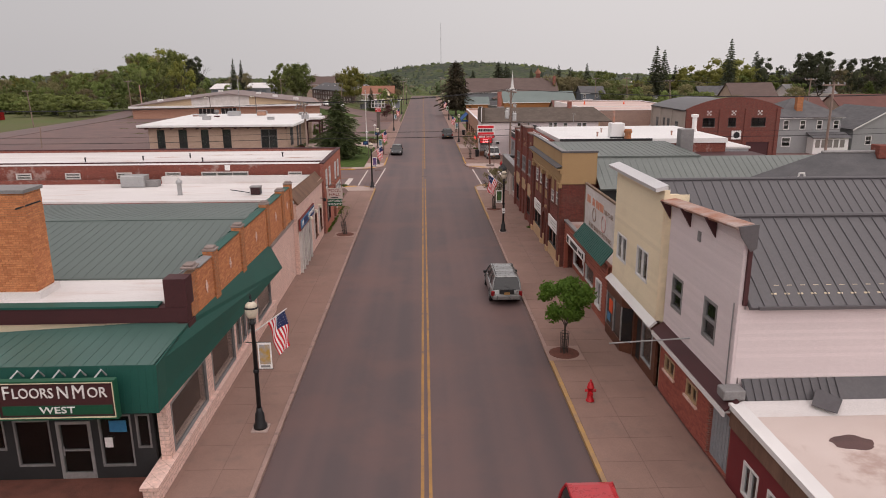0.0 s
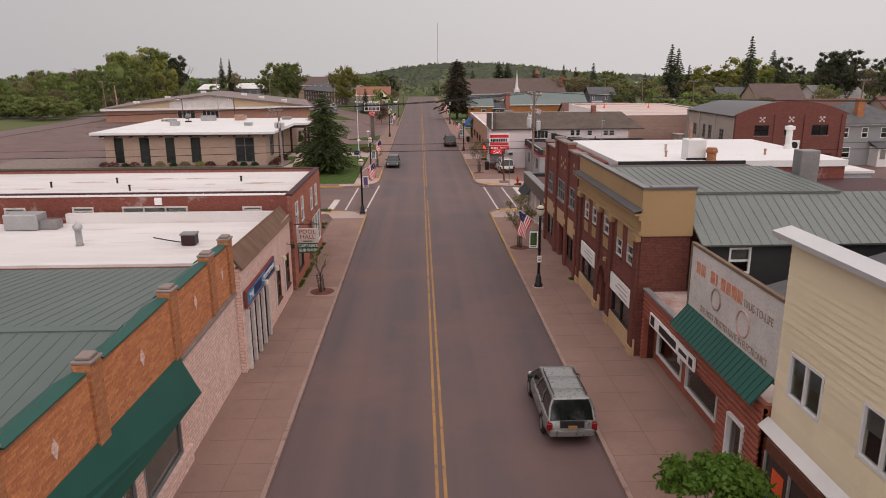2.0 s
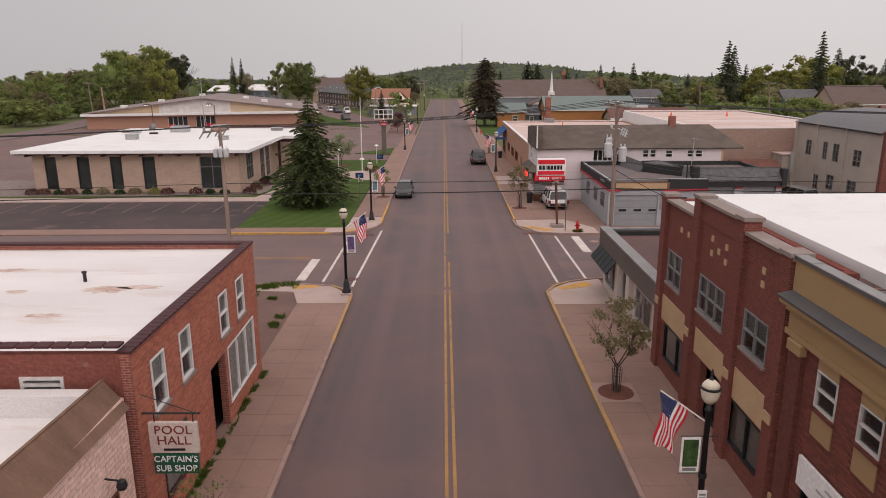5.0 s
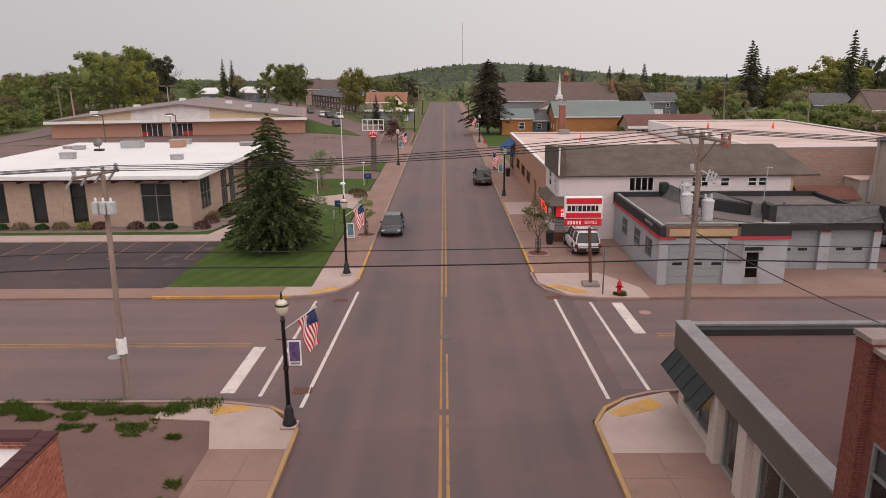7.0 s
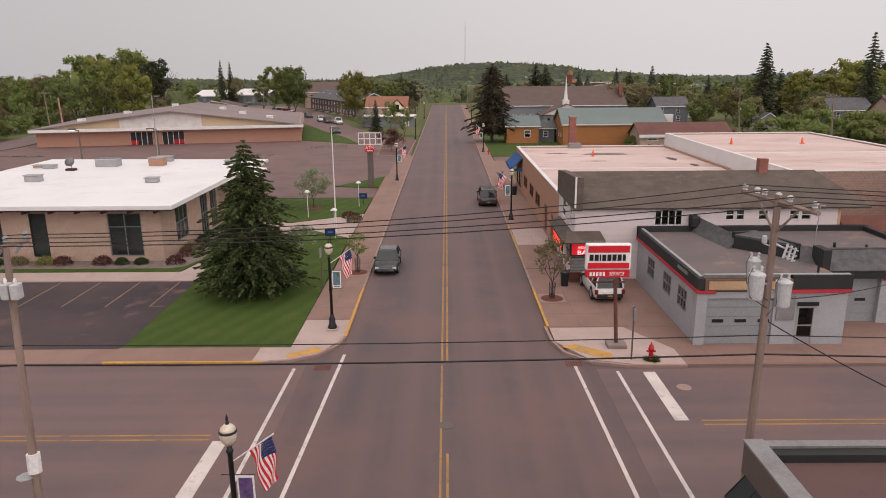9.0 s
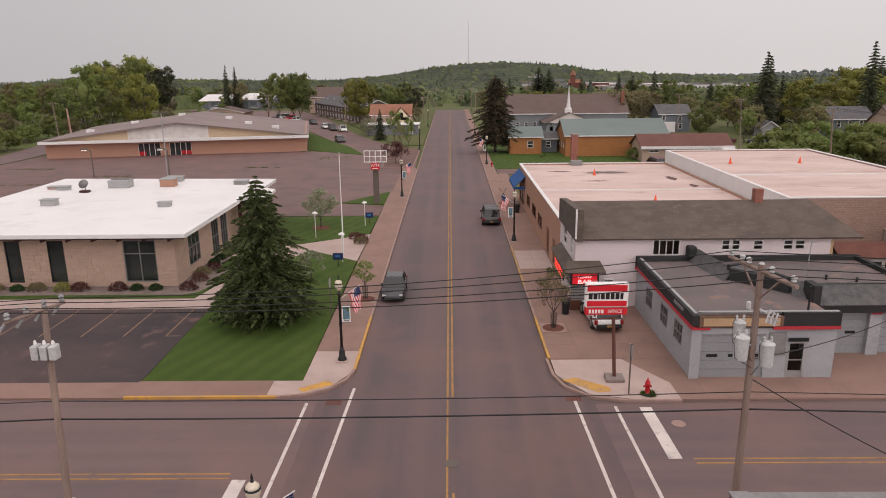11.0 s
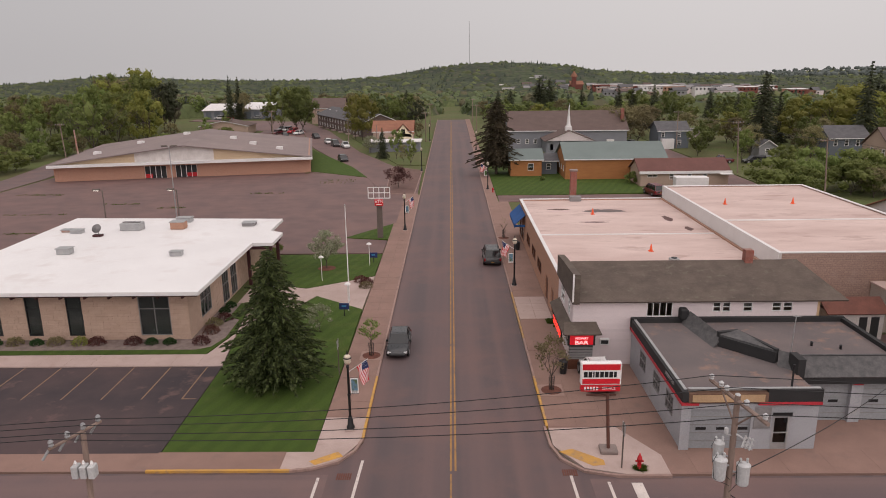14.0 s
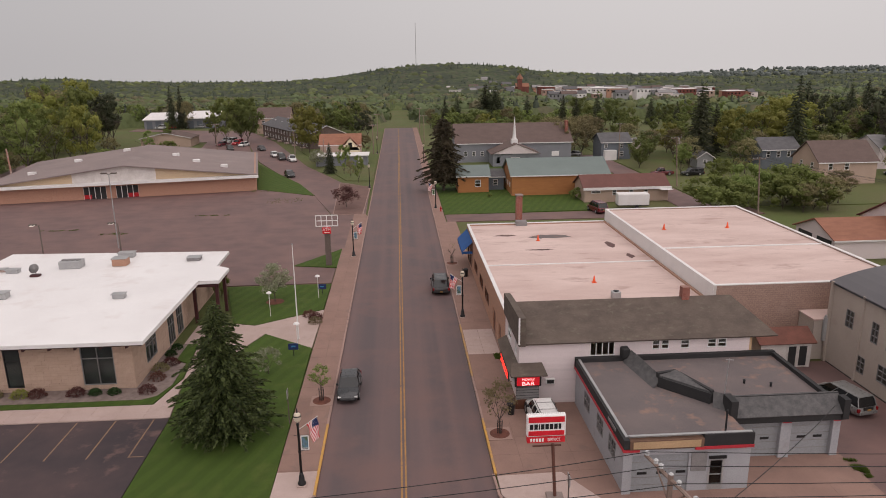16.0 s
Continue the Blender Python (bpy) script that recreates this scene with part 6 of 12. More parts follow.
# old bank block: tan stucco top over dark red brick
M_SLATE = mat("dark_weathered_metal", (0.1, 0.094, 0.098), (0.075, 0.071, 0.075), 0.8, 14, 0.6, bump=0.1)
TX = 8.95
tw = [(53.95, 54.85, 4.4, 5.37), (52.2, 53.05, 4.46, 5.37), (49.62, 50.6, 4.5, 5.4), (47.22, 48.12, 4.0, 4.83), (45.46, 46.4, 4.05, 4.93)]
tl = [(51.9, 54.9, 0.95, 2.1), (45.3, 48.4, 0.95, 2.1), (49.2, 50.5, 0.1, 2.9)]
tan = shell("old_bank_block", "two-storey dark red brick block with tan stucco cornice", TX, 11.1, 44.5, 56.4, 7.75, dict(S=M_REDDARK, N=M_REDDARK, W=M_REDDARK, E=M_REDDARK), 6.8, M_OLDTAR, dict(W=tw + tl), heights=dict(E=6.9, N=6.9))
part("stucco_band", BX((TX - 0.08, TX, 44.42, 56.4, 5.75, 7.8)), M_TAN, tan, "tan stucco upper band")
part("stucco_side", BX((TX, 11.15, 44.42, 44.5, 5.7, 7.8)), M_TAN, tan, "tan stucco side band")
part("cornice", SL([(TX - 0.48, 44.3, 6.82), (TX - 0.48, 56.4, 6.82), (TX - 0.08, 56.4, 6.92), (TX - 0.08, 44.3, 6.92)], 0.06), M_SLATE, tan, "projecting cornice with dark metal top")
part("cornice_mould", BX((TX - 0.4, TX - 0.08, 44.35, 56.4, 6.62, 6.72), (TX - 0.2, TX - 0.08, 44.4, 56.4, 6.4, 6.62), (TX - 0.16, TX - 0.08, 44.42, 56.4, 5.75, 5.9)), M_TAN, tan)
for i in range(8):
    y = 44.8 + i * 1.6
    part("coping", BX((TX - 0.12, TX + 0.2, y - 0.42, y + 1.15, 7.8, 7.86)), M_LEADGREY, tan)
part("coping_edge", BX((TX - 0.13, TX - 0.12, 44.38, 56.4, 7.76, 7.84), (TX - 0.12, 11.2, 44.37, 44.38, 7.74, 7.84)), M_SLATE, tan, "dark metal drip edge")
part("coping_side", BX((TX + 0.3, 11.2, 44.38, 44.8, 7.76, 7.88)), M_LEADGREY, tan)
for y in (44.85, 48.9, 51.3, 55.75):
    p = part("pilaster", BX((TX - 0.14, TX, y - 0.28, y + 0.28, 0.5, 5.6)), M_REDDARK, tan)
    part("capital", bev(BX((TX - 0.24, TX, y - 0.34, y + 0.34, 5.42, 5.74)), 0.03, 1), M_TAN, p)
    part("plinth", BX((TX - 0.2, TX, y - 0.33, y + 0.33, 0, 0.5)), M_CREAMSTONE, p)
part("stone_base", BX((TX - 0.07, TX, 44.5, 49.1, 0, 0.92), (TX - 0.07, TX, 50.7, 56.4, 0, 0.92)), M_CREAMSTONE, tan, "cream stone base")
for y0, y1, z0, z1 in tw:
    window(tan, "x", TX, 1, y0, y1, z0, z1, M_OFFWHITE, rails=(0.5,), fw=0.038, sill=M_REDDARK, blind=(0.2, M_CURTAIN))
    part("panel", BX((TX - 0.03, TX, y0, y1, z1 + 0.02, 5.73)), M_TAN, tan)
    if z0 > 4.2:
        part("panel", BX((TX - 0.03, TX, y0, y1, z0 - 0.75, z0 - 0.1)), M_TAN, tan)
for y0, y1, z0, z1 in tl[:2]:
    window(tan, "x", TX, 1, y0, y1, z0, z1, M_BLACKMETAL, bars=(0.5,), fw=0.06)
    s = part("sign_board", BX((TX - 0.12, TX - 0.04, y0 - 0.1, y1 + 0.1, 2.14, 2.95)), M_SIGNWHITE, tan, "white shop sign with grey lettering")
    for k, (w, z) in enumerate(((0.5, 2.75), (0.62, 2.55), (0.4, 2.33))):
        part("text_bar", BX((TX - 0.13, TX - 0.12, y0 + 0.3, y0 + 0.3 + (y1 - y0) * w, z - 0.035, z + 0.035)), M_PALEBLIND, s)
bm = bmesh.new()
for k in range(12):
    a, b = math.pi * k / 12, math.pi * (k + 1) / 12
    for r0, r1 in ((0.66, 0.95),):
        vs = [(TX - 0.1, 49.85 + r * math.cos(t), 2.2 + r * math.sin(t)) for r, t in ((r0, a), (r1, a), (r1, b), (r0, b))]
        slab(bm, vs, 0.12)
part("arch", bm, M_REDDARK, tan, "brick door arch")
part("keystone", BX((TX - 0.16, TX - 0.02, 49.72, 49.98, 2.85, 3.3)), M_CREAMSTONE, tan)
part("door", BX((TX + 0.5, TX + 0.56, 49.2, 50.5, 0.1, 2.9)), M_BROWNWOOD, tan, "recessed brown door")
part("step", BX((TX - 0.05, TX + 0.5, 49.2, 50.5, 0, 0.16)), M_LEADGREY, tan)
part("inner_floor", BX((TX + 0.6, 10.8, 44.9, 56.0, 0, 0.06), (TX + 0.6, 10.8, 44.9, 56.0, 3.1, 3.2)), M_DARK, tan)
part("roof_strip", BX((TX + 0.26, 18.0, 51.45, 54.75, 7.2, 7.42)), M_OLDTAR, tan, "grey tar roof strip")
part("metal_roof", slab(SL([(TX + 0.27, 44.8, 7.12), (11.2, 44.8, 7.12), (11.2, 46.45, 7.26), (TX + 0.27, 46.45, 7.26)], 0.08), [(TX + 0.27, 46.45, 7.26), (18.7, 46.45, 7.26), (17.9, 51.5, 7.72), (TX + 0.27, 51.5, 7.72)], 0.1), M_GREENGREY, tan, "grey-green metal roof deck")
part("roof_seams", seams((TX + 0.3, 46.45, 7.26), (18.6, 46.45, 7.26), (TX + 0.3, 51.5, 7.72), (17.8, 51.5, 7.72), 0.4, 0.022, 0.022), M_GREENGREY, tan)
wr = thing("white_roof_wing", "white membrane roof of the rear wing", "roof", (19, 60, 0))
part("roof", BX((10.7, 24.1, 54.8, 67.0, 7.2, 7.57)), M_BANKROOF, wr)
part("curb", BX((10.7, 18.0, 54.6, 54.8, 7.0, 7.6)), M_BLACKMETAL, wr)
part("wall", BX((18.05, 24.0, 54.9, 66.5, -0.05, 7.2)), M_REDOLD, wr, "peeling whitewashed brick wall")
part("annex", BX((24.05, 26.4, 56.0, 62.0, -0.05, 6.6)), M_GREYBLOCK, wr, "grey rendered annex")
part("annex_roof", BX((24.05, 26.5, 55.9, 62.1, 6.6, 6.75)), M_WHITEROOF, wr)
ch = thing("roof_stack", "white-wrapped square roof stack", "chimney", (15.4, 55.8, 7.4))
part("body", bev(BX((14.85, 15.95, 55.3, 56.3, 7.55, 8.75)), 0.05, 1), M_BANKROOF, ch)
part("curb", BX((14.8, 16.0, 55.25, 55.3, 7.55, 7.7)), M_BLACKMETAL, ch)
part("pipe", rod(bmesh.new(), (15.2, 56, 8.7), (15.2, 56, 9.7), 0.1), M_RUST, ch, "rusty flue pipe")
ch = thing("roof_chimney", "small red brick roof chimney", "chimney", (16.1, 54.9, 7.4))
part("body", lathe(bmesh.new(), [(0.3, 0), (0.3, 0.2), (0.26, 0.24), (0.26, 0.62), (0.33, 0.66), (0.33, 0.8), (0.28, 0.82), (0.28, 0.92), (0.12, 0.92)], (16.1, 54.9, 7.4), 14), M_ORANGE, ch)
ch = thing("roof_chimney", "square grey chimney at the roof end", "chimney", (18.7, 50.0, 7.2))
part("body", bev(BX((18.3, 19.25, 49.4, 50.2, 6.6, 8.75)), 0.03, 1), M_LEADGREY, ch)
wv = thing("roof_vent", "white capped vent on the rear roof", "vent", (24.0, 60.7, 7.0))
part("pipe", lathe(bmesh.new(), [(0.3, 0), (0.2, 0.3), (0.2, 1.2), (0.32, 1.25), (0.32, 1.45), (0.1, 1.5)], (23.6, 60.7, 7.57), 12), M_WHITE, wv)
for x, y in ((14.2, 57), (17.0, 58.4), (15.4, 60.5), (20.5, 57.5)):
    v = thing("vent_pipe", "short rusty roof vent pipe", "vent", (x, y, 7.55), "roof pipes")
    part("pipe", lathe(bmesh.new(), [(0.07, 0), (0.07, 0.3), (0.1, 0.31), (0.1, 0.38), (0.03, 0.4)], (x, y, 7.55), 8), M_RUST, v)

# red brick two-storey block
M_REDMID = brick_mat("deep_red_brick", (0.2, 0.05, 0.037), (0.15, 0.037, 0.029), (0.17, 0.085, 0.07))
EX = 8.95
ew = [(64.9, 66.5, 4.05, 5.43), (60.7, 62.95, 4.1, 5.43), (57.55, 59.15, 4.2, 5.45)]
el = [(56.9, 59.6, 0.8, 2.3), (60.6, 62.2, 0.1, 2.4), (63.2, 66.3, 0.8, 2.3)]
eb = shell("red_brick_block", "two-storey red brick block with stepped parapet", EX, 10.6, 56.45, 67.4, 7.32, dict(S=M_REDMID, N=M_REDMID, W=M_REDMID, E=M_REDMID), 7.25, M_BANKROOF, dict(W=ew + el))
part("raised_parapet", BX((EX - 0.04, EX + 0.3, 59.8, 63.3, 7.32, 8.0)), M_REDMID, eb)
part("raised_parapet", BX((EX - 0.03, EX + 0.3, 56.45, 59.79, 7.32, 7.68)), M_REDMID, eb)
for y0, y1, z in ((56.4, 59.6, 7.68), (59.6, 63.5, 8.0), (63.5, 67.5, 7.32)):
    part("coping", BX((EX - 0.14, EX + 0.4, y0, y1, z, z + 0.1)), M_CAPSTONE, eb)
for y in (56.75, 59.7, 63.4, 67.1):
    p = part("pilaster", BX((EX - 0.16, EX, y - 0.28, y + 0.28, 0, 7.3)), M_REDMID, eb)
    part("cap", BX((EX - 0.22, EX + 0.42, y - 0.33, y + 0.33, (7.5 if y > 66 else 8.08 if y > 59 and y < 64 else 7.76), (7.62 if y > 66 else 8.2 if y > 59 and y < 64 else 7.88))), M_CAPSTONE, p)
    part("cap_block", BX((EX - 0.17, EX + 0.36, y - 0.28, y + 0.28, 7.3, (7.5 if y > 66 else 8.08 if y > 59 and y < 64 else 7.76))), M_REDMID, p)
    part("block", BX((EX - 0.2, EX, y - 0.2, y + 0.2, 2.9, 3.2)), M_CREAMSTONE, p)
for y0, y1, z0, z1 in ew:
    window(eb, "x", EX, 1, y0, y1, z0, z1, M_LEADGREY, fw=0.05, bars=(0.5,) if y1 - y0 < 2 else (0.33, 0.66), rails=(0.5,), sill=M_CAPSTONE, blind=(0.6, M_CURTAIN))
for y, z in ((58.2, 6.5), (58.2, 6.9), (61.5, 6.6), (65.2, 6.5), (64.4, 6.5), (60.9, 6.9), (62.1, 6.9), (60.9, 6.4), (62.1, 6.4)):
    part("stone_block", BX((EX - 0.03, EX, y - 0.1, y + 0.1, z - 0.1, z + 0.1)), M_CREAMSTONE, eb)
part("transom_panel", BX((EX - 0.03, EX + 0.02, 57.05, 59.4, 2.35, 3.4), (EX - 0.03, EX + 0.02, 60.1, 62.9, 2.45, 3.4), (EX - 0.03, EX + 0.02, 63.7, 66.8, 2.35, 3.4)), M_CREAMSTONE, eb, "tan boarded transom")
for y0, y1, z0, z1 in (el[0], el[2]):
    window(eb, "x", EX, 1, y0, y1, z0, z1, M_BLACKMETAL, bars=(0.5,), fw=0.06, blind=(1, M_CURTAIN))
part("door", BX((EX + 0.6, EX + 0.66, 60.6, 62.2, 0.1, 2.4)), M_BLACK, eb)
part("inner_floor", BX((EX + 0.3, 10.3, 56.7, 67.1, 0, 0.06), (EX + 0.3, 10.3, 56.7, 67.1, 3.2, 3.3)), M_DARK, eb)

# low corner shop with taupe fascia
SXX = 9.2
sw = [(75.0, 78.0, 0.5, 2.3), (73.0, 74.2, 0.1, 2.3), (69.0, 71.6, 0.6, 2.2)]
sh = shell("corner_shop", "low pale corner shop with taupe fascia and tar roof", SXX, 24, 67.5, 78.6, 3.3, dict(S=M_RED, N=M_PALEBLOCK, W=M_PALEBLOCK, E=M_PALEBLOCK), 3.2, M_TAR, dict(W=sw))
part("fascia", BX((SXX - 0.3, SXX - 0.003, 67.45, 78.7, 2.55, 3.55), (SXX, 24, 78.55, 78.75, 3.25, 3.45)), M_TAUPE, sh, "taupe metal fascia")
part("fascia_cap", BX((SXX - 0.34, SXX + 0.25, 67.45, 78.72, 3.55, 3.62), (SXX + 0.25, 24, 78.45, 78.78, 3.46, 3.54)), M_LEADGREY, sh, "grey metal edge")
part("black_curb", BX((SXX + 0.25, 24, 78.1, 78.45, 3.2, 3.45)), M_BLACK, sh)
part("awning", SL([(SXX - 0.3, 74.6, 2.6), (SXX - 0.85, 74.6, 1.9), (SXX - 0.85, 78.4, 1.9), (SXX - 0.3, 78.4, 2.6)], 0.04), M_AWNBLACK, sh, "black-green metal awning")
part("awning_ribs", seams((SXX - 0.85, 74.6, 1.9), (SXX - 0.85, 78.4, 1.9), (SXX - 0.3, 74.6, 2.6), (SXX - 0.3, 78.4, 2.6), 0.75, 0.02, 0.03), M_BLACKMETAL, sh)
for y0, y1, z0, z1 in sw:
    window(sh, "x", SXX, 1, y0, y1, z0, z1, M_GALV, bars=(0.5,) if y1 - y0 > 2 else (), fw=0.06)
for y in (72.4, 74.6):
    part("pier", BX((SXX - 0.25, SXX, y - 0.3, y + 0.3, 0, 2.54)), M_PALEBLOCK, sh)
part("inner_floor", BX((SXX + 0.3, 23.7, 67.8, 78.3, 0, 0.06)), M_DARK, sh)

# garage with two bays and a corner office
GW = [(96.2, 97.6, 1.3, 2.5), (98.9, 100.3, 1.3, 2.5), (102.2, 103.6, 1.3, 2.5)]
GS = [(13.6, 17.1, 0.05, 2.65), (18.35, 19.3, 0.1, 2.2)]
gar = thing("service_garage", "grey painted block garage with black fascia and red stripe", "garage", (20.5, 100, 0))
part("wall", wall_mesh("x", 13.15, 0.25, 94.5, 106.2, -0.05, 3.0, GW), M_GREYBLOCK, gar, "grey painted block wall")
part("wall", wall_mesh("y", 94.5, 0.25, 13.4, 20.9, -0.05, 3.0, GS), M_GREYBLOCK, gar)
part("wall", wall_mesh("x", 20.9, -0.25, 94.75, 97.7, -0.05, 3.0), M_GREYBLOCK, gar)
part("wall", wall_mesh("y", 97.7, 0.25, 20.9, 28.4, -0.05, 3.0, [(21.3, 24.5, 0.05, 2.75), (25.2, 28.0, 0.05, 2.75)]), M_GREYBLOCK, gar)
part("wall", wall_mesh("x", 28.4, -0.25, 97.95, 106.2, -0.05, 3.0), M_GREYBLOCK, gar)
part("wall", wall_mesh("y", 106.2, -0.25, 13.4, 28.15, -0.05, 3.0), M_GREYBLOCK, gar)
part("black_fascia", BX((13.05, 13.4, 94.4, 106.2, 3.14, 3.75)), M_BLACK, gar, "black boarded fascia")
part("black_fascia", BX((17.9, 21.0, 94.4, 94.75, 3.14, 3.9)), M_BLACK, gar)
part("sign_panel", BX((13.4, 17.9, 94.36, 94.75, 3.1, 3.7)), M_BROWNBOARD, gar, "bare plywood sign panel")
part("sign_panel_face", BX((13.6, 17.7, 94.33, 94.36, 3.18, 3.62)), M_CREAMSTONE, gar)
part("fascia_slot", BX((13.0, 13.05, 96.0, 97.6, 3.45, 3.62)), M_LEADGREY, gar)
part("red_stripe", BX((13.0, 13.15, 94.34, 106.2, 2.96, 3.135)), M_REDSTRIPE, gar, "red painted stripe")
for b in ((13.15, 14.0, 94.34, 94.5, 2.96, 3.095), (17.4, 21.0, 94.34, 94.5, 2.96, 3.135), (24.55, 25.15, 97.5, 97.7, 2.62, 2.8), (28.0, 28.45, 97.5, 97.7, 2.62, 2.8)):
    part("red_stripe", BX(b), M_REDSTRIPE, gar)
part("roof", PR([(13.4, 94.75), (20.9, 94.75), (20.9, 97.9), (28.2, 97.9), (28.2, 106.0), (13.4, 106.0)], 3.25, 3.5), M_GREYROOF, gar, "grey rolled roofing with rust stain")
part("parapet", BX((13.05, 28.5, 106.0, 106.35, 3.0, 3.85), (28.2, 28.5, 97.8, 106.0, 3.0, 3.8)), M_BLACK, gar, "black parapet edge")
part("roof_edge", BX((13.22, 13.4, 94.75, 106.0, 3.75, 3.79), (13.4, 20.9, 94.5, 94.7, 3.9, 3.94), (13.4, 20.9, 94.74, 94.82, 3.5, 3.86)), M_GALV, gar)
part("mansard", SL([(21.2, 97.2, 3.3), (28.5, 97.2, 3.3), (28.5, 98.3, 4.35), (21.2, 98.3, 4.35)], 0.12), M_DARKSHINGLE, gar, "charcoal shingled mansard")
part("mansard_back", BX((21.2, 28.5, 98.2, 98.35, 3.5, 4.3), (21.0, 28.5, 97.3, 97.7, 2.8, 3.28)), M_BLACK, gar)
for b in ((20.8, 21.25, 97.1, 98.3, 3.3, 4.5), (28.3, 28.7, 97.15, 97.9, 2.9, 4.3)):
    part("mansard_post", BX(b), M_BLACK, gar)
part("roof_strip", SL([(16.6, 105.9, 3.5), (17.2, 105.9, 4.45), (17.95, 101.7, 4.25), (17.3, 101.4, 3.5)], 0.12), M_DARKSHINGLE, gar, "shingled strip across the roof")


part("roof_frame", kerb_wall((17.8, 101.7), (20.3, 98.9), 0.3, 3.5, 4.25), M_BLACK, gar, "black boarded roof parapet")
part("roof_frame", kerb_wall((17.75, 101.9), (19.2, 102.2), 0.25, 3.5, 4.45), M_BLACK, gar)
part("roof_frame", kerb_wall((19.2, 102.2), (20.4, 99.0), 0.25, 3.5, 4.4), M_BLACK, gar)
part("roof_frame_skin", SL([(17.8, 101.8, 4.3), (20.3, 99.0, 4.3), (19.2, 102.1, 4.5)], 0.05), M_DARKSHINGLE, gar)
part("roof_strip", SL([(20.2, 98.4, 3.5), (21.0, 97.6, 3.5), (21.3, 98.4, 4.3), (20.5, 99.1, 4.3)], 0.1), M_DARKSHINGLE, gar)
part("parapet_knob", bev(BX((16.5, 17.1, 105.7, 106.4, 3.8, 4.6)), 0.08, 1), M_BLACK, gar)
for x0, x1, z1 in ((13.6, 17.1, 2.65),):
    gd = part("garage_door", BX((x0, x1, 94.62, 94.68, 0.05, z1)), M_GREYDOOR, gar, "grey overhead door")
    for k in range(1, 5):
        part("panel_line", BX((x0, x1, 94.605, 94.62, 0.05 + k * 0.52 - 0.015, 0.05 + k * 0.52 + 0.015)), M_LEADGREY, gd)
    for x in (14.0, 15.2, 16.4):
        part("door_light", bev(BX((x, x + 0.6, 94.59, 94.62, 1.28, 1.46)), 0.01, 1), M_SIGNBLACK, gd)
for x0, x1 in ((21.3, 24.5), (25.2, 28.0)):
    gd = part("garage_door", BX((x0, x1, 97.84, 97.9, 0.05, 2.75)), M_GREYDOOR, gar, "grey overhead door")
    for k in range(1, 5):
        part("panel_line", BX((x0, x1, 97.825, 97.84, 0.05 + k * 0.54 - 0.015, 0.05 + k * 0.54 + 0.015)), M_LEADGREY, gd)
    for x in ((22.2, 23.3) if x0 < 24 else (25.8, 26.9)):
        part("door_light", bev(BX((x, x + 0.6, 97.81, 97.84, 1.32, 1.5)), 0.01, 1), M_SIGNBLACK, gd)
dr = part("door", BX((18.35, 18.45, 94.48, 94.6, 0.1, 2.2), (19.2, 19.3, 94.48, 94.6, 0.1, 2.2), (18.45, 19.2, 94.48, 94.6, 2.1, 2.2), (18.45, 19.2, 94.5, 94.58, 0.1, 0.5), (18.45, 19.2, 94.5, 94.58, 1.1, 1.16)), M_GALV, gar, "aluminium-framed door with dark glass")
part("pane", BX((18.45, 19.2, 94.54, 94.55, 0.5, 2.1)), M_GLASS, dr)
part("door_sign", BX((18.3, 19.4, 94.4, 94.44, 2.24, 2.45)), M_SIGNBLACK, gar)
part("window_board", BX((17.25, 18.2, 94.44, 94.5, 1.45, 2.75)), M_LEADGREY, gar, "boarded grey window")
for y0, y1, z0, z1 in GW:
    window(gar, "x", 13.15, 1, y0, y1, z0, z1, M_LEADGREY, bars=(0.33, 0.66), rails=(0.5,), fw=0.05)
for b in ((24.5, 25.2, 97.55, 97.7, 0, 2.85), (28.0, 28.5, 97.55, 97.7, 0, 2.85), (13.05, 13.6, 94.42, 94.5, 0, 3.0)):
    part("pier", BX(b), M_GREYBLOCK, gar)
part("inner_floor", BX((13.5, 28.1, 98.0, 106.0, 0, 0.03)), M_DARK, gar)
for x, y, h in ((17.9, 101.5, 0.7), (23.9, 101.6, 0.25), (25.5, 101.0, 0.25)):
    v = thing("vent_pipe", "short dark roof vent pipe", "vent", (x, y, 3.5), "roof pipes")
    part("pipe", lathe(bmesh.new(), [(0.08, 0), (0.08, h), (0.12, h + 0.01), (0.03, h + 0.08)], (x, y, 3.5), 8), M_BLACKMETAL, v)
an = thing("antenna_mast", "thin metal antenna mast on the garage roof", "antenna", (21.0, 98.6, 3.5))
part("mast", rod(bmesh.new(), (21.0, 98.6, 3.5), (21.1, 98.6, 6.8), 0.03, n=6), M_GALV, an)
part("arm", rod(bmesh.new(), (20.9, 98.6, 6.75), (21.4, 98.6, 6.7), 0.02, n=5), M_GALV, an)
st = thing("stove_pipe", "black stove pipe at the garage front", "pipe", (19.4, 94.9, 3.5))
part("pipe", rod(bmesh.new(), (19.4, 94.9, 3.4), (19.4, 94.9, 5.2), 0.06, n=8), M_BLACKMETAL, st)

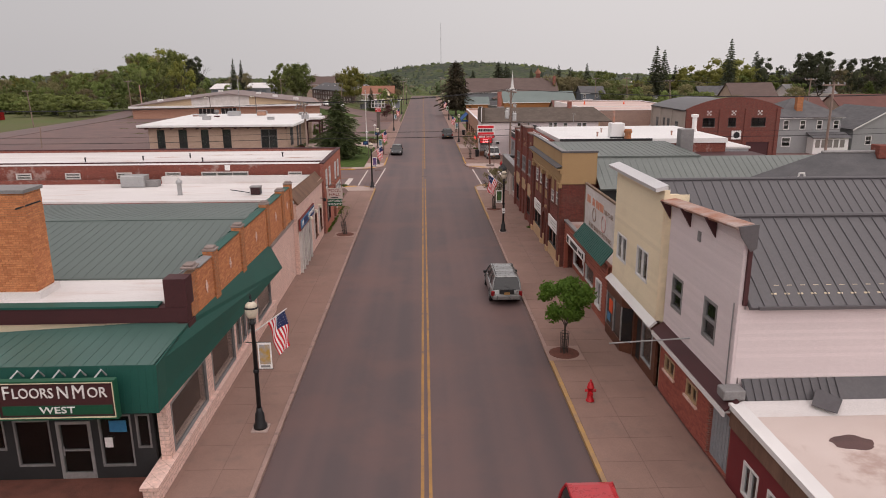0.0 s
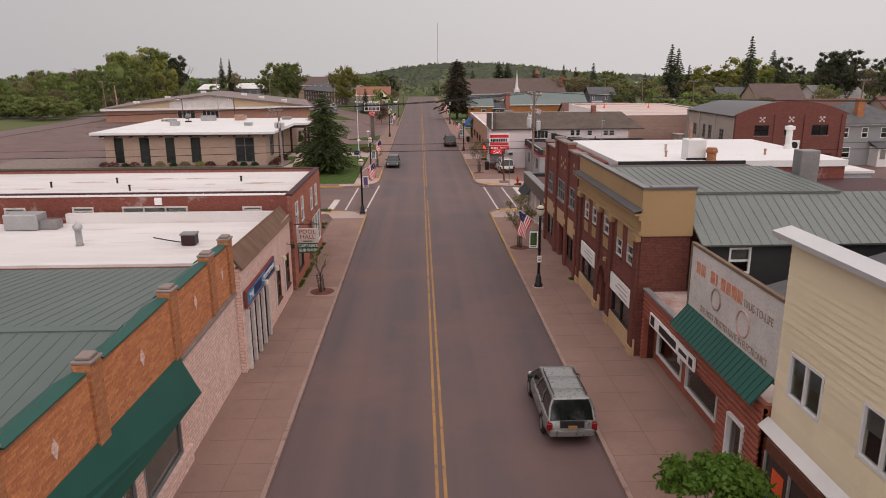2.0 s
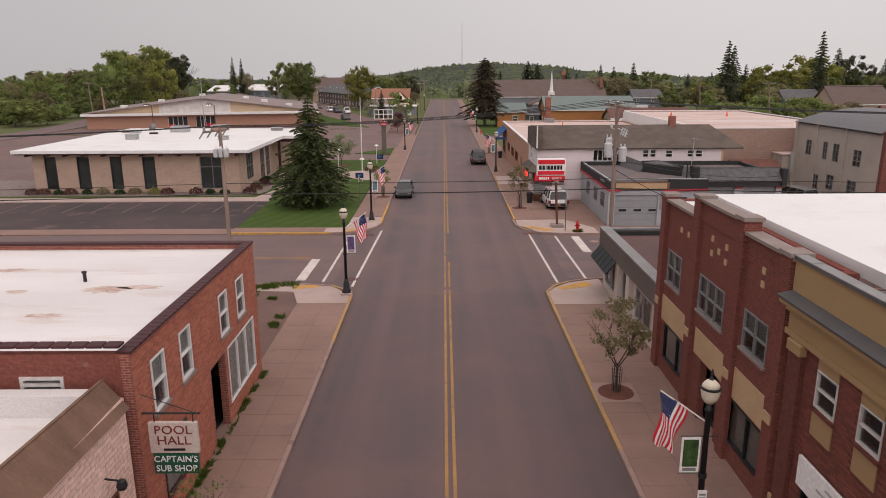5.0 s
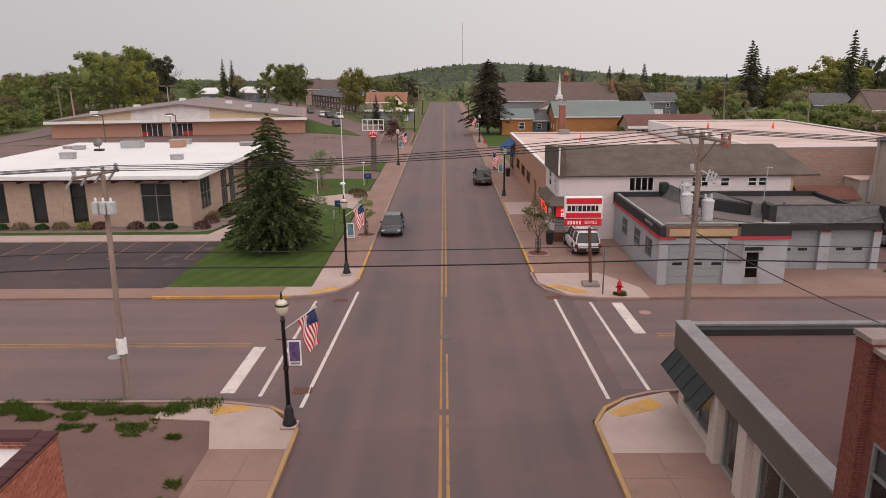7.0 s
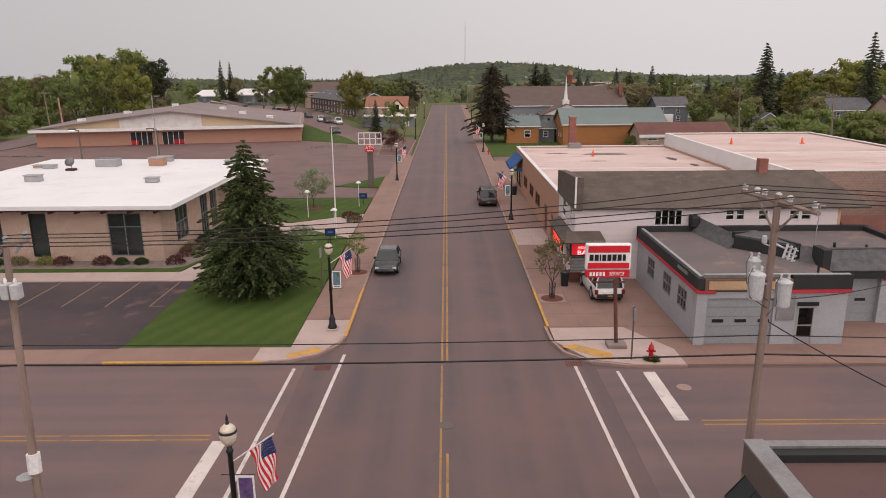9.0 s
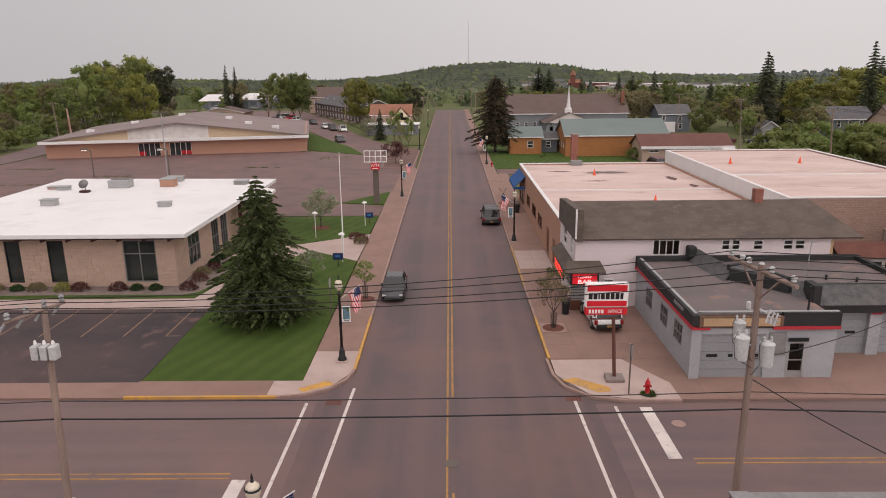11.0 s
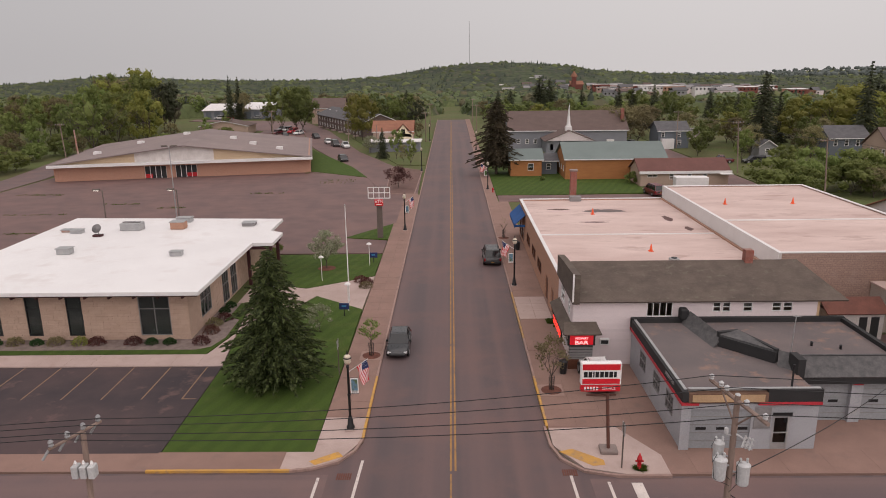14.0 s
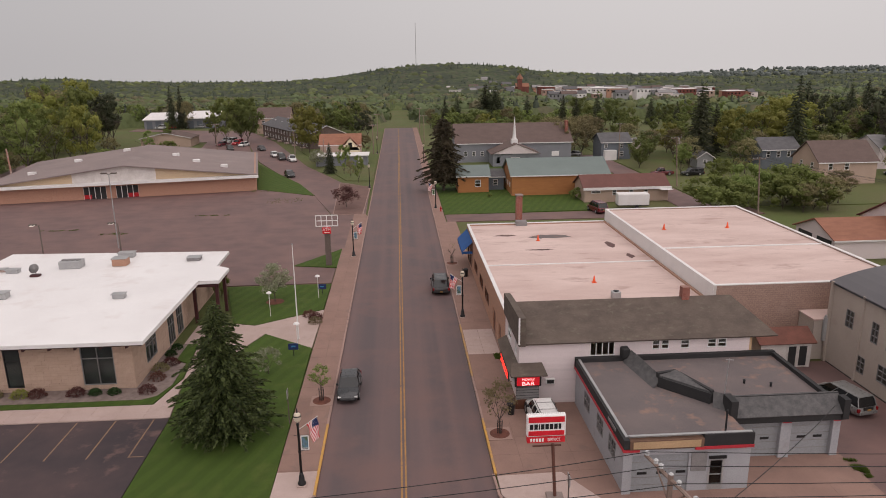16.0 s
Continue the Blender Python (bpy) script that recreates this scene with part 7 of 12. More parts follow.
# bar: white sided, dark shingled roof
BRX = 8.8
bs_w = [(14.2, 16.1, 3.85, 4.98), (19.0, 19.6, 4.2, 4.95), (19.7, 20.3, 4.2, 4.95), (21.2, 21.9, 4.2, 4.9), (23.3, 24.0, 4.2, 4.9), (24.1, 24.8, 4.2, 4.9)]
bar = thing("bar", "white two-storey bar with a dark shingled roof and neon sign", "bar", (18, 110, 0))
part("wall", wall_mesh("y", 106.4, 0.2, BRX, 26.6, -0.05, 5.2, bs_w), M_WHITESIDE, bar, "white clapboard wall")
part("wall", wall_mesh("x", BRX, 0.2, 106.6, 113.2, -0.05, 5.6, [(107.4, 108.2, 3.6, 5.0), (110.0, 111.6, 3.6, 5.0), (107.6, 109.4, 0.9, 2.2)]), M_WHITESIDE, bar)
part("wall", BX((BRX + 0.2, 27, 113.0, 113.2, -0.05, 5.2), (26.6, 26.8, 106.4, 113, -0.05, 5.2)), M_CREAMSTONE, bar)
for x0, x1, z0, z1 in bs_w:
    window(bar, "y", 106.4, 1, x0, x1, z0, z1, M_WHITE, bars=(0.25, 0.5, 0.75) if x1 - x0 > 1 else (), rails=() if x1 - x0 > 1 else (0.5,), fw=0.06, blind=(0.5, M_CURTAIN) if x1 - x0 < 1 else None)
for y0, y1, z0, z1 in ((107.4, 108.2, 3.6, 5.0), (110.0, 111.6, 3.6, 5.0), (107.6, 109.4, 0.9, 2.2)):
    window(bar, "x", BRX, 1, y0, y1, z0, z1, M_WHITE, fw=0.07, rails=(0.5,))
part("roof", slab(slab(SL([(BRX + 0.4, 106.0, 5.15), (28.6, 106.0, 5.15), (26.6, 110.2, 7.05), (BRX + 0.4, 110.2, 7.05)], 0.12), [(BRX + 0.4, 110.2, 7.05), (26.6, 110.2, 7.05), (28.6, 113.6, 5.2), (BRX + 0.4, 113.6, 5.2)], 0.12), [(28.6, 106.0, 5.15), (28.6, 113.6, 5.2), (26.6, 110.2, 7.05)], 0.12), M_SHINGLE, bar, "old dark shingled hip roof")
bm = bmesh.new()
pts = [(105.9, 5.0), (113.4, 5.0), (113.4, 6.7), (111.0, 6.95), (107.5, 7.15), (105.9, 7.25)]
bmv = [[bm.verts.new((x, y, z)) for y, z in pts] for x in (BRX - 0.12, BRX + 0.4)]
bm.faces.new(bmv[0])
bm.faces.new(bmv[1][::-1])
for i in range(6):
    j = (i + 1) % 6
    bm.faces.new((bmv[0][i], bmv[0][j], bmv[1][j], bmv[1][i]))
part("front_gable", bm, M_SHINGLE, bar, "shingled front parapet")
part("gable_trim", BX((BRX - 0.16, BRX - 0.04, 105.84, 105.9, 5.2, 7.3)), M_WHITE, bar, "white gable trim")
part("chimney", BX((22.5, 23.1, 109.8, 110.4, 6.6, 7.9)), M_RED, bar, "red brick chimney")
part("pent_roof", SL([(BRX, 106.0, 3.3), (BRX - 0.8, 105.6, 2.85), (BRX - 0.8, 112.6, 2.85), (BRX, 112.6, 3.3)], 0.1), M_SHINGLE, bar, "shingled pent roof")
part("sign_box", BX((8.35, 10.35, 105.5, 106.4, 2.95, 3.12), (8.35, 10.35, 105.45, 105.55, 2.0, 2.95)), M_BLACK, bar, "black sign box")
part("lower_front", BX((8.45, 10.3, 105.6, 106.38, 0.09, 0.8)), M_BROWNWOOD, bar)
part("glass_block", BX((8.5, 10.25, 105.75, 105.85, 0.8, 2.0)), M_LEADGREY, bar, "glass block corner window")
for k in range(5):
    part("block_joint", BX((8.5, 10.25, 105.735, 105.75, 0.9 + k * 0.22, 0.93 + k * 0.22)), M_BLACK, bar)
ns = thing("neon_sign", "red neon sign lettered MIDWAY BAR", "neon sign", (9.3, 105.4, 2.5))
part("lit_face", bev(BX((8.5, 10.2, 105.41, 105.445, 2.08, 2.9)), 0.01, 1), M_NEON_RED, ns, "red lit sign face")
lettering("lettering", "MIDWAY", 0.24, M_NEON_PALE, ns, facing((9.35, 105.39, 2.58), "-y"), 0.02, 0.95)
lettering("lettering", "BAR", 0.4, M_NEON_PALE, ns, facing((9.35, 105.39, 2.24), "-y"), 0.02, 1.35)
part("sign_roof", slab(bmesh.new(), [(8.0, 105.1, 3.0), (10.75, 105.1, 3.0), (10.55, 106.38, 3.5), (8.2, 106.38, 3.5)], 0.1), M_SHINGLE, bar, "shingled canopy over the corner sign")
n2 = thing("neon_tube", "red neon tube sign on the bar front", "neon sign", (8.0, 109, 2.6))
for k in range(6):
    y = 106.4 + k * 0.62
    part("tube", rod(rod(bmesh.new(), (7.95, y, 2.45), (7.95, y + 0.45, 2.75), 0.03, n=6), (7.95, y + 0.1, 2.2), (7.95, y + 0.5, 2.35), 0.03, n=6), M_NEON, n2)
part("sign_back", BX((7.98, 8.04, 106.2, 110.4, 2.1, 2.85)), M_BLACK, n2)
acw = thing("window_air_conditioner", "white air conditioner set in the bar wall", "air conditioner", (11.2, 106.3, 1.95))
part("case", bev(BX((10.85, 11.55, 106.15, 106.4, 1.75, 2.2)), 0.03, 1), M_WHITE, acw)
part("grille", BX((10.93, 11.47, 106.13, 106.15, 1.83, 2.12)), M_TRIM, acw)

# long flat-roofed shop with a higher rear block
pk = shell("flat_roof_shop", "long buff brick shop with a dusty pink flat roof", 8.9, 27.5, 113.6, 147.7, 4.75, dict(S=M_BUFFBRICK, N=M_BUFFBRICK, W=M_BUFFBRICK, E=M_BUFFBRICK), 4.6, M_PINKROOF,
           dict(W=[(116.5, 118.0, 0.1, 2.4), (120, 122, 0.1, 2.5), (125, 128, 1.4, 2.6), (130, 133, 1.4, 2.6), (135.5, 138.5, 1.4, 2.6), (142, 146.5, 0.5, 2.4)]))
for y0, y1 in ((125, 128), (130, 133), (135.5, 138.5), (142, 146.5)):
    window(pk, "x", 8.9, 1, y0, y1, 1.4 if y0 < 140 else 0.5, 2.6 if y0 < 140 else 2.4, M_BROWNWOOD, bars=(0.5,))
for y0, y1, z1 in ((116.5, 118.0, 2.4), (120, 122, 2.5)):
    part("door", BX((9.02, 9.08, y0, y1, 0.1, z1)), M_BROWNWOOD, pk, "brown timber door")
coping(pk, 8.9, 27.5, 113.6, 147.7, 4.75, M_WHITE, sides="SNW")
part("roof_seam", BX((9.2, 27.2, 128.5, 128.75, 4.6, 4.68)), M_WHITE, pk, "white seam across the roof")
part("awning", SL([(8.85, 140.5, 4.2), (7.6, 140.5, 3.0), (7.6, 147.5, 3.0), (8.85, 147.5, 4.2)], 0.05), M_BLUEAWN, pk, "blue canvas awning")
part("awning_skirt", BX((7.58, 7.62, 140.5, 147.5, 2.6, 3.0), (7.62, 8.85, 140.5, 140.54, 2.7, 3.0)), M_BLUEAWN, pk)
part("inner_floor", BX((9.2, 27.2, 114, 147.3, 0, 0.06)), M_DARK, pk)
hb = shell("rear_block", "higher pinkish block building with white parapet and pink roof", 27.55, 45.6, 115.0, 148.2, 6.2, dict(S=M_CMU, N=M_CMU, W=M_OFFWHITE, E=M_CMU), 6.08, M_PINKROOF)
coping(hb, 27.55, 45.6, 115.0, 148.2, 6.2, M_WHITE)
part("roof_seam", BX((27.8, 45.3, 128.0, 128.3, 6.08, 6.16)), M_WHITE, hb)
part("white_wall", BX((27.5, 27.55, 115.0, 148.2, 4.76, 6.2)), M_WHITE, hb, "white painted upper wall")
for x, y, z in ((16.6, 138.7, 4.6), (18.8, 121.9, 4.6), (31.2, 136.6, 6.08), (38.9, 136.6, 6.08)):
    c = thing("traffic_cone", "orange traffic cone on the flat roof", "traffic cone", (x, y, z), "roof cones")
    part("cone", lathe(bmesh.new(), [(0.17, 0.04), (0.16, 0.06), (0.04, 0.7)], (x, y, z), 12), M_CONE, c, smooth=True)
    part("base", bev(BX((x - 0.22, x + 0.22, y - 0.22, y + 0.22, z, z + 0.04)), 0.01, 1), M_CONE, c)
ru = thing("roof_air_conditioner", "small grey air conditioner on the flat roof", "air conditioner", (19.5, 117.2, 4.6))
part("case", bev(BX((19.1, 19.9, 116.9, 117.5, 4.62, 5.25)), 0.04, 1), M_GALV, ru)
part("fan", lathe(bmesh.new(), [(0.25, 0), (0.25, 0.06), (0.06, 0.08)], (19.5, 117.2, 5.25), 12), M_BLACKMETAL, ru)
bc = thing("brick_chimney", "tall square red brick chimney", "chimney", (16.0, 152, 0))
part("shaft", BX((15.6, 16.4, 148.6, 149.4, -0.05, 8.2)), M_RED, bc)
part("cap", bev(BX((15.5, 16.5, 148.5, 149.5, 8.2, 8.4)), 0.03, 1), M_CAPSTONE, bc)
part("base_box", BX((15.3, 16.7, 146.6, 147.7, 4.6, 5.2)), M_LEADGREY, bc)
rgp = random.Random(3)
M_STAIN = mat("rusty_roof_stain", (0.42, 0.29, 0.24), (0.6, 0.5, 0.46), 1.8, 14, 0.8, bump=0.05, stain=(0.2, 0.12, 0.1), amount=0.7)
for x, y, rx, ry in ((18.5, 140.6, 2.6, 1.0), (13.0, 141.6, 1.3, 0.4), (24.6, 136.0, 0.5, 1.6), (25.4, 131.0, 0.4, 1.0), (16.0, 134.5, 1.6, 0.3)):
    v = thing("wet_patch", "shallow dark puddle stain on the roof", "roof patch", (x, y, 4.6), "roof stains")
    pts = [(x + rx * math.cos(2 * math.pi * k / 26) * rgp.uniform(0.65, 1.2), y + ry * math.sin(2 * math.pi * k / 26) * rgp.uniform(0.65, 1.2)) for k in range(26)]
    part("stain", PR(pts, 4.6, 4.606), M_GREYROOF if x > 18 and x < 20 else M_TAR, v)
for x, y, rx, ry in ((-18.2, 63.2, 1.1, 0.3), (-15.8, 63.2, 0.9, 0.25), (-11.3, 60.9, 0.8, 0.4), (-12.0, 58.4, 0.6, 0.2), (-16.9, 58.9, 0.9, 0.25), (-14.2, 60.7, 0.35, 0.2), (-10.4, 61.1, 0.9, 0.25), (-22.5, 62.0, 1.2, 0.35), (-25.0, 59.5, 0.9, 0.3)):
    v = thing("roof_stain", "rusty brown stain on the white roof", "roof patch", (x, y, 5.58), "roof stains")
    pts = [(x + rx * math.cos(2 * math.pi * k / 26) * rgp.uniform(0.6, 1.2), y + ry * math.sin(2 * math.pi * k / 26) * rgp.uniform(0.6, 1.2)) for k in range(26)]
    part("stain", PR(pts, 5.58, 5.586), M_STAIN, v)
M_SHEDROOF = mat("rust_brown_shingles", (0.17, 0.07, 0.052), (0.125, 0.052, 0.04), 0.8, 18, 0.9, bump=0.4)
sd = thing("garden_shed", "small shed with rust-brown roof and white-framed doors", "shed", (35, 117, 0))
part("wall", BX((30.2, 34.6, 111.0, 113.8, -0.05, 2.3)), M_OFFWHITE, sd)
part("roof", slab(SL([(29.9, 110.7, 2.3), (34.9, 110.7, 2.3), (34.9, 112.4, 3.2), (29.9, 112.4, 3.2)], 0.08), [(29.9, 112.4, 3.2), (34.9, 112.4, 3.2), (34.9, 114.1, 2.3), (29.9, 114.1, 2.3)], 0.08), M_SHEDROOF, sd, "rust-brown shingled roof")
for x in (32.5, 33.45):
    part("door", BX((x, x + 0.85, 110.95, 111.0, 0.1, 2.05)), M_OFFWHITE, sd)
    part("door_panel", BX((x + 0.1, x + 0.75, 110.93, 110.95, 0.2, 1.95)), M_BLACK, sd, "black door panel")
an2 = thing("block_annex", "low beige block annex with an exhaust duct", "annex", (32, 118, 0))
part("wall", BX((35.6, 40, 112.6, 114.9, -0.05, 3.6)), M_GREYWALL, an2)
part("roof", BX((35.5, 40.1, 112.5, 114.95, 3.6, 3.7)), M_PINKROOF, an2)
part("duct", rod(rod(bmesh.new(), (36.5, 112.4, 1.8), (36.5, 112.4, 3.9), 0.22), (36.5, 112.4, 3.9), (37.2, 112.6, 4.1), 0.22), M_GALV, an2)

M_WHBRICK = brick_mat("sooty_red_brick", (0.195, 0.056, 0.042), (0.15, 0.042, 0.034), (0.15, 0.08, 0.068))
# barrel-roofed warehouse: beige side wall, red brick front
wh = thing("warehouse", "barrel-roofed warehouse with red brick front and beige side wall", "warehouse", (42, 105, 0))
ws = [(100.6, 101.8, 3.9, 5.4), (104.2, 105.2, 3.9, 5.6), (106.2, 107.0, 3.9, 5.6), (109.2, 110.2, 4.0, 5.5), (100.8, 102.2, 1.2, 2.6), (104.5, 105.7, 1.2, 2.6), (107.2, 108.2, 0.9, 2.3)]
part("side_wall", wall_mesh("x", 36.7, 0.3, 97.9, 112.4, -0.05, 7.2, ws), M_GREYWALL, wh, "beige rendered side wall")
wf = [(39.1, 40.8, 4.85, 6.1), (42.7, 43.8, 4.85, 6.1), (46.0, 48.0, 4.85, 6.1), (45.2, 48.8, 0.05, 2.7)]
part("front_wall", wall_mesh("y", 97.6, 0.3, 36.7, 50.0, -0.05, 7.3, wf), M_WHBRICK, wh, "red brick front")
part("rear_wall", BX((36.5, 50, 112.1, 112.4, -0.05, 7.2), (49.7, 50, 97.9, 112.1, -0.05, 7.2)), M_GREYWALL, wh)


def arch(y0, y1, x0, x1, z, rise, n=14):
    bm = bmesh.new()
    rows = [[bm.verts.new((x0 + (x1 - x0) * i / n, y, z + rise * (1 - (2 * i / n - 1) ** 2))) for i in range(n + 1)] for y in (y0, y1)]
    low = [[bm.verts.new((v.co.x, v.co.y, v.co.z - 0.15)) for v in r] for r in rows]
    for i in range(n):
        bm.faces.new((rows[0][i], rows[0][i + 1], rows[1][i + 1], rows[1][i]))
        bm.faces.new((low[1][i], low[1][i + 1], low[0][i + 1], low[0][i]))
        for k in (0, 1):
            bm.faces.new((rows[k][i], rows[k][i + 1], low[k][i + 1], low[k][i]))
    return bm


part("roof", arch(97.9, 112.6, 36.5, 50.2, 7.15, 1.35), M_GREYMETAL, wh, "grey barrel roof", smooth=False)
bm = bmesh.new()
n = 14
for i in range(n):
    xa, xb = 36.7 + 13.8 * i / n, 36.7 + 13.8 * (i + 1) / n
    za, zb = (7.3 + 1.6 * (1 - (2 * k / n - 1) ** 2) for k in (i, i + 1))
    slab(bm, [(xa, 97.6, za), (xb, 97.6, zb), (xb, 97.9, zb), (xa, 97.9, za)], 0.02)
    vs = [bm.verts.new(p) for p in ((xa, 97.6, 7.3), (xb, 97.6, 7.3), (xb, 97.6, zb), (xa, 97.6, za))]
    bm.faces.new(vs)
part("arched_parapet", bm, M_WHBRICK, wh, "arched red brick parapet")
for x in (36.95, 41.6, 45.2, 49.7):
    part("pier", BX((x - 0.25, x + 0.25, 97.45, 97.6, 0, 7.3)), M_WHBRICK, wh)
for x in (39.9, 43.4, 47.1):
    for dx, dz in ((-0.22, 0.22), (0.22, 0.22), (0, 0), (-0.22, -0.22), (0.22, -0.22)):
        part("stone_block", BX((x + dx - 0.105, x + dx + 0.105, 97.54, 97.6, 6.75 + dz - 0.105, 6.75 + dz + 0.105)), M_OFFWHITE, wh)
for x0, x1, z0, z1 in wf[:3]:
    window(wh, "y", 97.6, 1, x0, x1, z0, z1, M_BLACKMETAL, bars=(0.5,), rails=(0.5,), sill=M_CAPSTONE)
part("garage_door", BX((45.2, 48.8, 97.72, 97.78, 0.05, 2.7)), M_MAROON, wh, "dark red overhead door")
for y0, y1, z0, z1 in ws:
    window(wh, "x", 36.7, 1, y0, y1, z0, z1, M_LEADGREY, bars=(0.5,), rails=(0.33, 0.66), fw=0.05, blind=(1.0, M_CURTAIN))
for y in (103.2, 108.2):
    part("pier", BX((36.55, 36.7, y - 0.12, y + 0.12, 0, 7.2)), M_GREYWALL, wh)
part("inner_floor", BX((36.6, 49.6, 98.0, 112, 0, 0.05)), M_DARK, wh)
rs = part("round_sign", BX((43.3, 44.6, 97.35, 97.6, 3.1, 4.3)), M_SIGNWHITE, wh, "white square sign with a black disc")
bm = lathe(bmesh.new(), [(0.45, 0), (0.45, 0.02)], (0, 0, 0), 16)
bm.transform(pose(43.95, 97.35, 3.7, 90))
part("disc", bm, M_SIGNBLACK, rs)


# houses
def house(label, x0, x1, y0, y1, h, rise, wall_m, roof_m, along="x", wins=(), name="house", over=0.4, porch=None):
    """A gabled house; the ridge runs along the named axis. wins: (side, a0, a1, z0, z1)."""
    t = thing(name, label, name.split("_")[-1], ((x0 + x1) / 2, (y0 + y1) / 2, 0))
    hs = {k: [w[1:] for w in wins if w[0] == k] for k in "SWEN"}
    part("wall", wall_mesh("y", y0, 0.2, x0, x1, -0.05, h, hs["S"]), wall_m, t)
    part("wall", wall_mesh("y", y1, -0.2, x0, x1, -0.05, h, hs["N"]), wall_m, t)
    part("wall", wall_mesh("x", x0, 0.2, y0 + 0.2, y1 - 0.2, -0.05, h, hs["W"]), wall_m, t)
    part("wall", wall_mesh("x", x1, -0.2, y0 + 0.2, y1 - 0.2, -0.05, h, hs["E"]), wall_m, t)
    o = over
    if along == "x":
        m = (y0 + y1) / 2
        part("roof", slab(SL([(x0 - o, y0 - o, h), (x1 + o, y0 - o, h), (x1 + o, m, h + rise), (x0 - o, m, h + rise)], 0.14), [(x0 - o, m, h + rise), (x1 + o, m, h + rise), (x1 + o, y1 + o, h), (x0 - o, y1 + o, h)], 0.14), roof_m, t)
        for x, s in ((x0, 0.12), (x1, -0.12)):
            part("gable", slab(bmesh.new(), [(x, y0, h), (x, y1, h), (x, m, h + rise - 0.12)], 0.02), wall_m, t)
        part("fascia", BX((x0 - o, x1 + o, y0 - o - 0.03, y0 - o, h - 0.2, h)), M_WHITE, t)
    else:
        m = (x0 + x1) / 2
        part("roof", slab(SL([(x0 - o, y0 - o, h), (x0 - o, y1 + o, h), (m, y1 + o, h + rise), (m, y0 - o, h + rise)], 0.14), [(m, y0 - o, h + rise), (m, y1 + o, h + rise), (x1 + o, y1 + o, h), (x1 + o, y0 - o, h)], 0.14), roof_m, t)
        for y in (y0, y1):
            part("gable", slab(bmesh.new(), [(x0, y, h), (x1, y, h), (m, y, h + rise - 0.12)], 0.02), wall_m, t)
        part("rake_trim", slab(SL([(x0 - o, y0 - o - 0.02, h), (m, y0 - o - 0.02, h + rise), (m, y0 - o - 0.02, h + rise - 0.2), (x0 - o, y0 - o - 0.02, h - 0.2)], 0.04), [(x1 + o, y0 - o - 0.02, h), (m, y0 - o - 0.02, h + rise), (m, y0 - o - 0.02, h + rise - 0.2), (x1 + o, y0 - o - 0.02, h - 0.2)], 0.04), M_WHITE, t)
    for s, a0, a1, z0, z1 in wins:
        ax, p, d = {"S": ("y", y0, 1), "N": ("y", y1, -1), "W": ("x", x0, 1), "E": ("x", x1, -1)}[s]
        window(t, ax, p, d, a0, a1, z0, z1, M_WHITE, rails=(0.5,) if z1 - z0 > a1 - a0 else (), bars=(0.5,) if a1 - a0 > z1 - z0 else (), fw=0.09, blind=(0.6, M_CURTAIN))
    part("inner_floor", BX((x0 + 0.25, x1 - 0.25, y0 + 0.25, y1 - 0.25, 0, 0.04)), M_DARK, t)
    return t


def hip(t, x0, x1, y0, y1, z, rise, material, over=0.5):
    """A hipped roof put on a thing in place of its gables."""
    for o in list(t.children):
        if o.name.split(".")[0] in ("roof", "gable", "rake_trim"):
            bpy.data.objects.remove(o)
    x0, x1, y0, y1 = x0 - over, x1 + over, y0 - over, y1 + over
    k = min(x1 - x0, y1 - y0) * 0.45
    a, b = ((x0 + k, (y0 + y1) / 2, z + rise), (x1 - k, (y0 + y1) / 2, z + rise)) if x1 - x0 > y1 - y0 else (((x0 + x1) / 2, y0 + k, z + rise), ((x0 + x1) / 2, y1 - k, z + rise))
    c = [(x0, y0, z), (x1, y0, z), (x1, y1, z), (x0, y1, z)]
    bm = bmesh.new()
    faces = ((c[0], c[1], b, a), (c[1], c[2], b), (c[2], c[3], a, b), (c[3], c[0], a)) if x1 - x0 > y1 - y0 else ((c[0], c[1], a), (c[1], c[2], b, a), (c[2], c[3], b), (c[3], c[0], a, b))
    for q in faces:
        slab(bm, q, 0.12)
    part("roof", bm, material, t, "dark hipped shingle roof")


def win_row(side, start, step, count, w, z0, z1):
    return [(side, start + i * step, start + i * step + w, z0, z1) for i in range(count)]


M_BRICKROOF = mat("rust_brown_shingles", (0.28, 0.13, 0.085), (0.23, 0.105, 0.07), 0.5, 12, 0.95, bump=0.4, stretch=(1, 3, 1))
M_GREYSIDE = mat("grey_siding", (0.27, 0.27, 0.275), (0.24, 0.24, 0.245), 0.4, 10, 0.8)
M_APTBRICK = brick_mat("brown_apartment_brick", (0.15, 0.105, 0.09), (0.12, 0.085, 0.074), (0.14, 0.11, 0.1))
M_BLUESIDE = mat("slate_blue_siding", (0.13, 0.145, 0.165), (0.115, 0.13, 0.15), 0.4, 10, 0.8)
M_TANSIDE = mat("tan_siding", (0.42, 0.31, 0.25), (0.38, 0.28, 0.225), 0.3, 10, 0.8)
M_REDROOF = mat("maroon_shingles", (0.15, 0.07, 0.06), (0.125, 0.058, 0.05), 0.5, 12, 0.95, bump=0.5)
M_WOODWALL = mat("orange_stained_boards", (0.36, 0.155, 0.055), (0.31, 0.13, 0.048), 0.6, 10, 0.8, stretch=(1, 1, 5))
M_STUCCO_GREY = mat("grey_stucco", (0.21, 0.215, 0.235), (0.19, 0.195, 0.215), 0.3, 10, 0.85)
M_TEALROOF = mat("grey_teal_roof", (0.15, 0.185, 0.175), (0.13, 0.16, 0.152), 0.2, 8, 0.6)

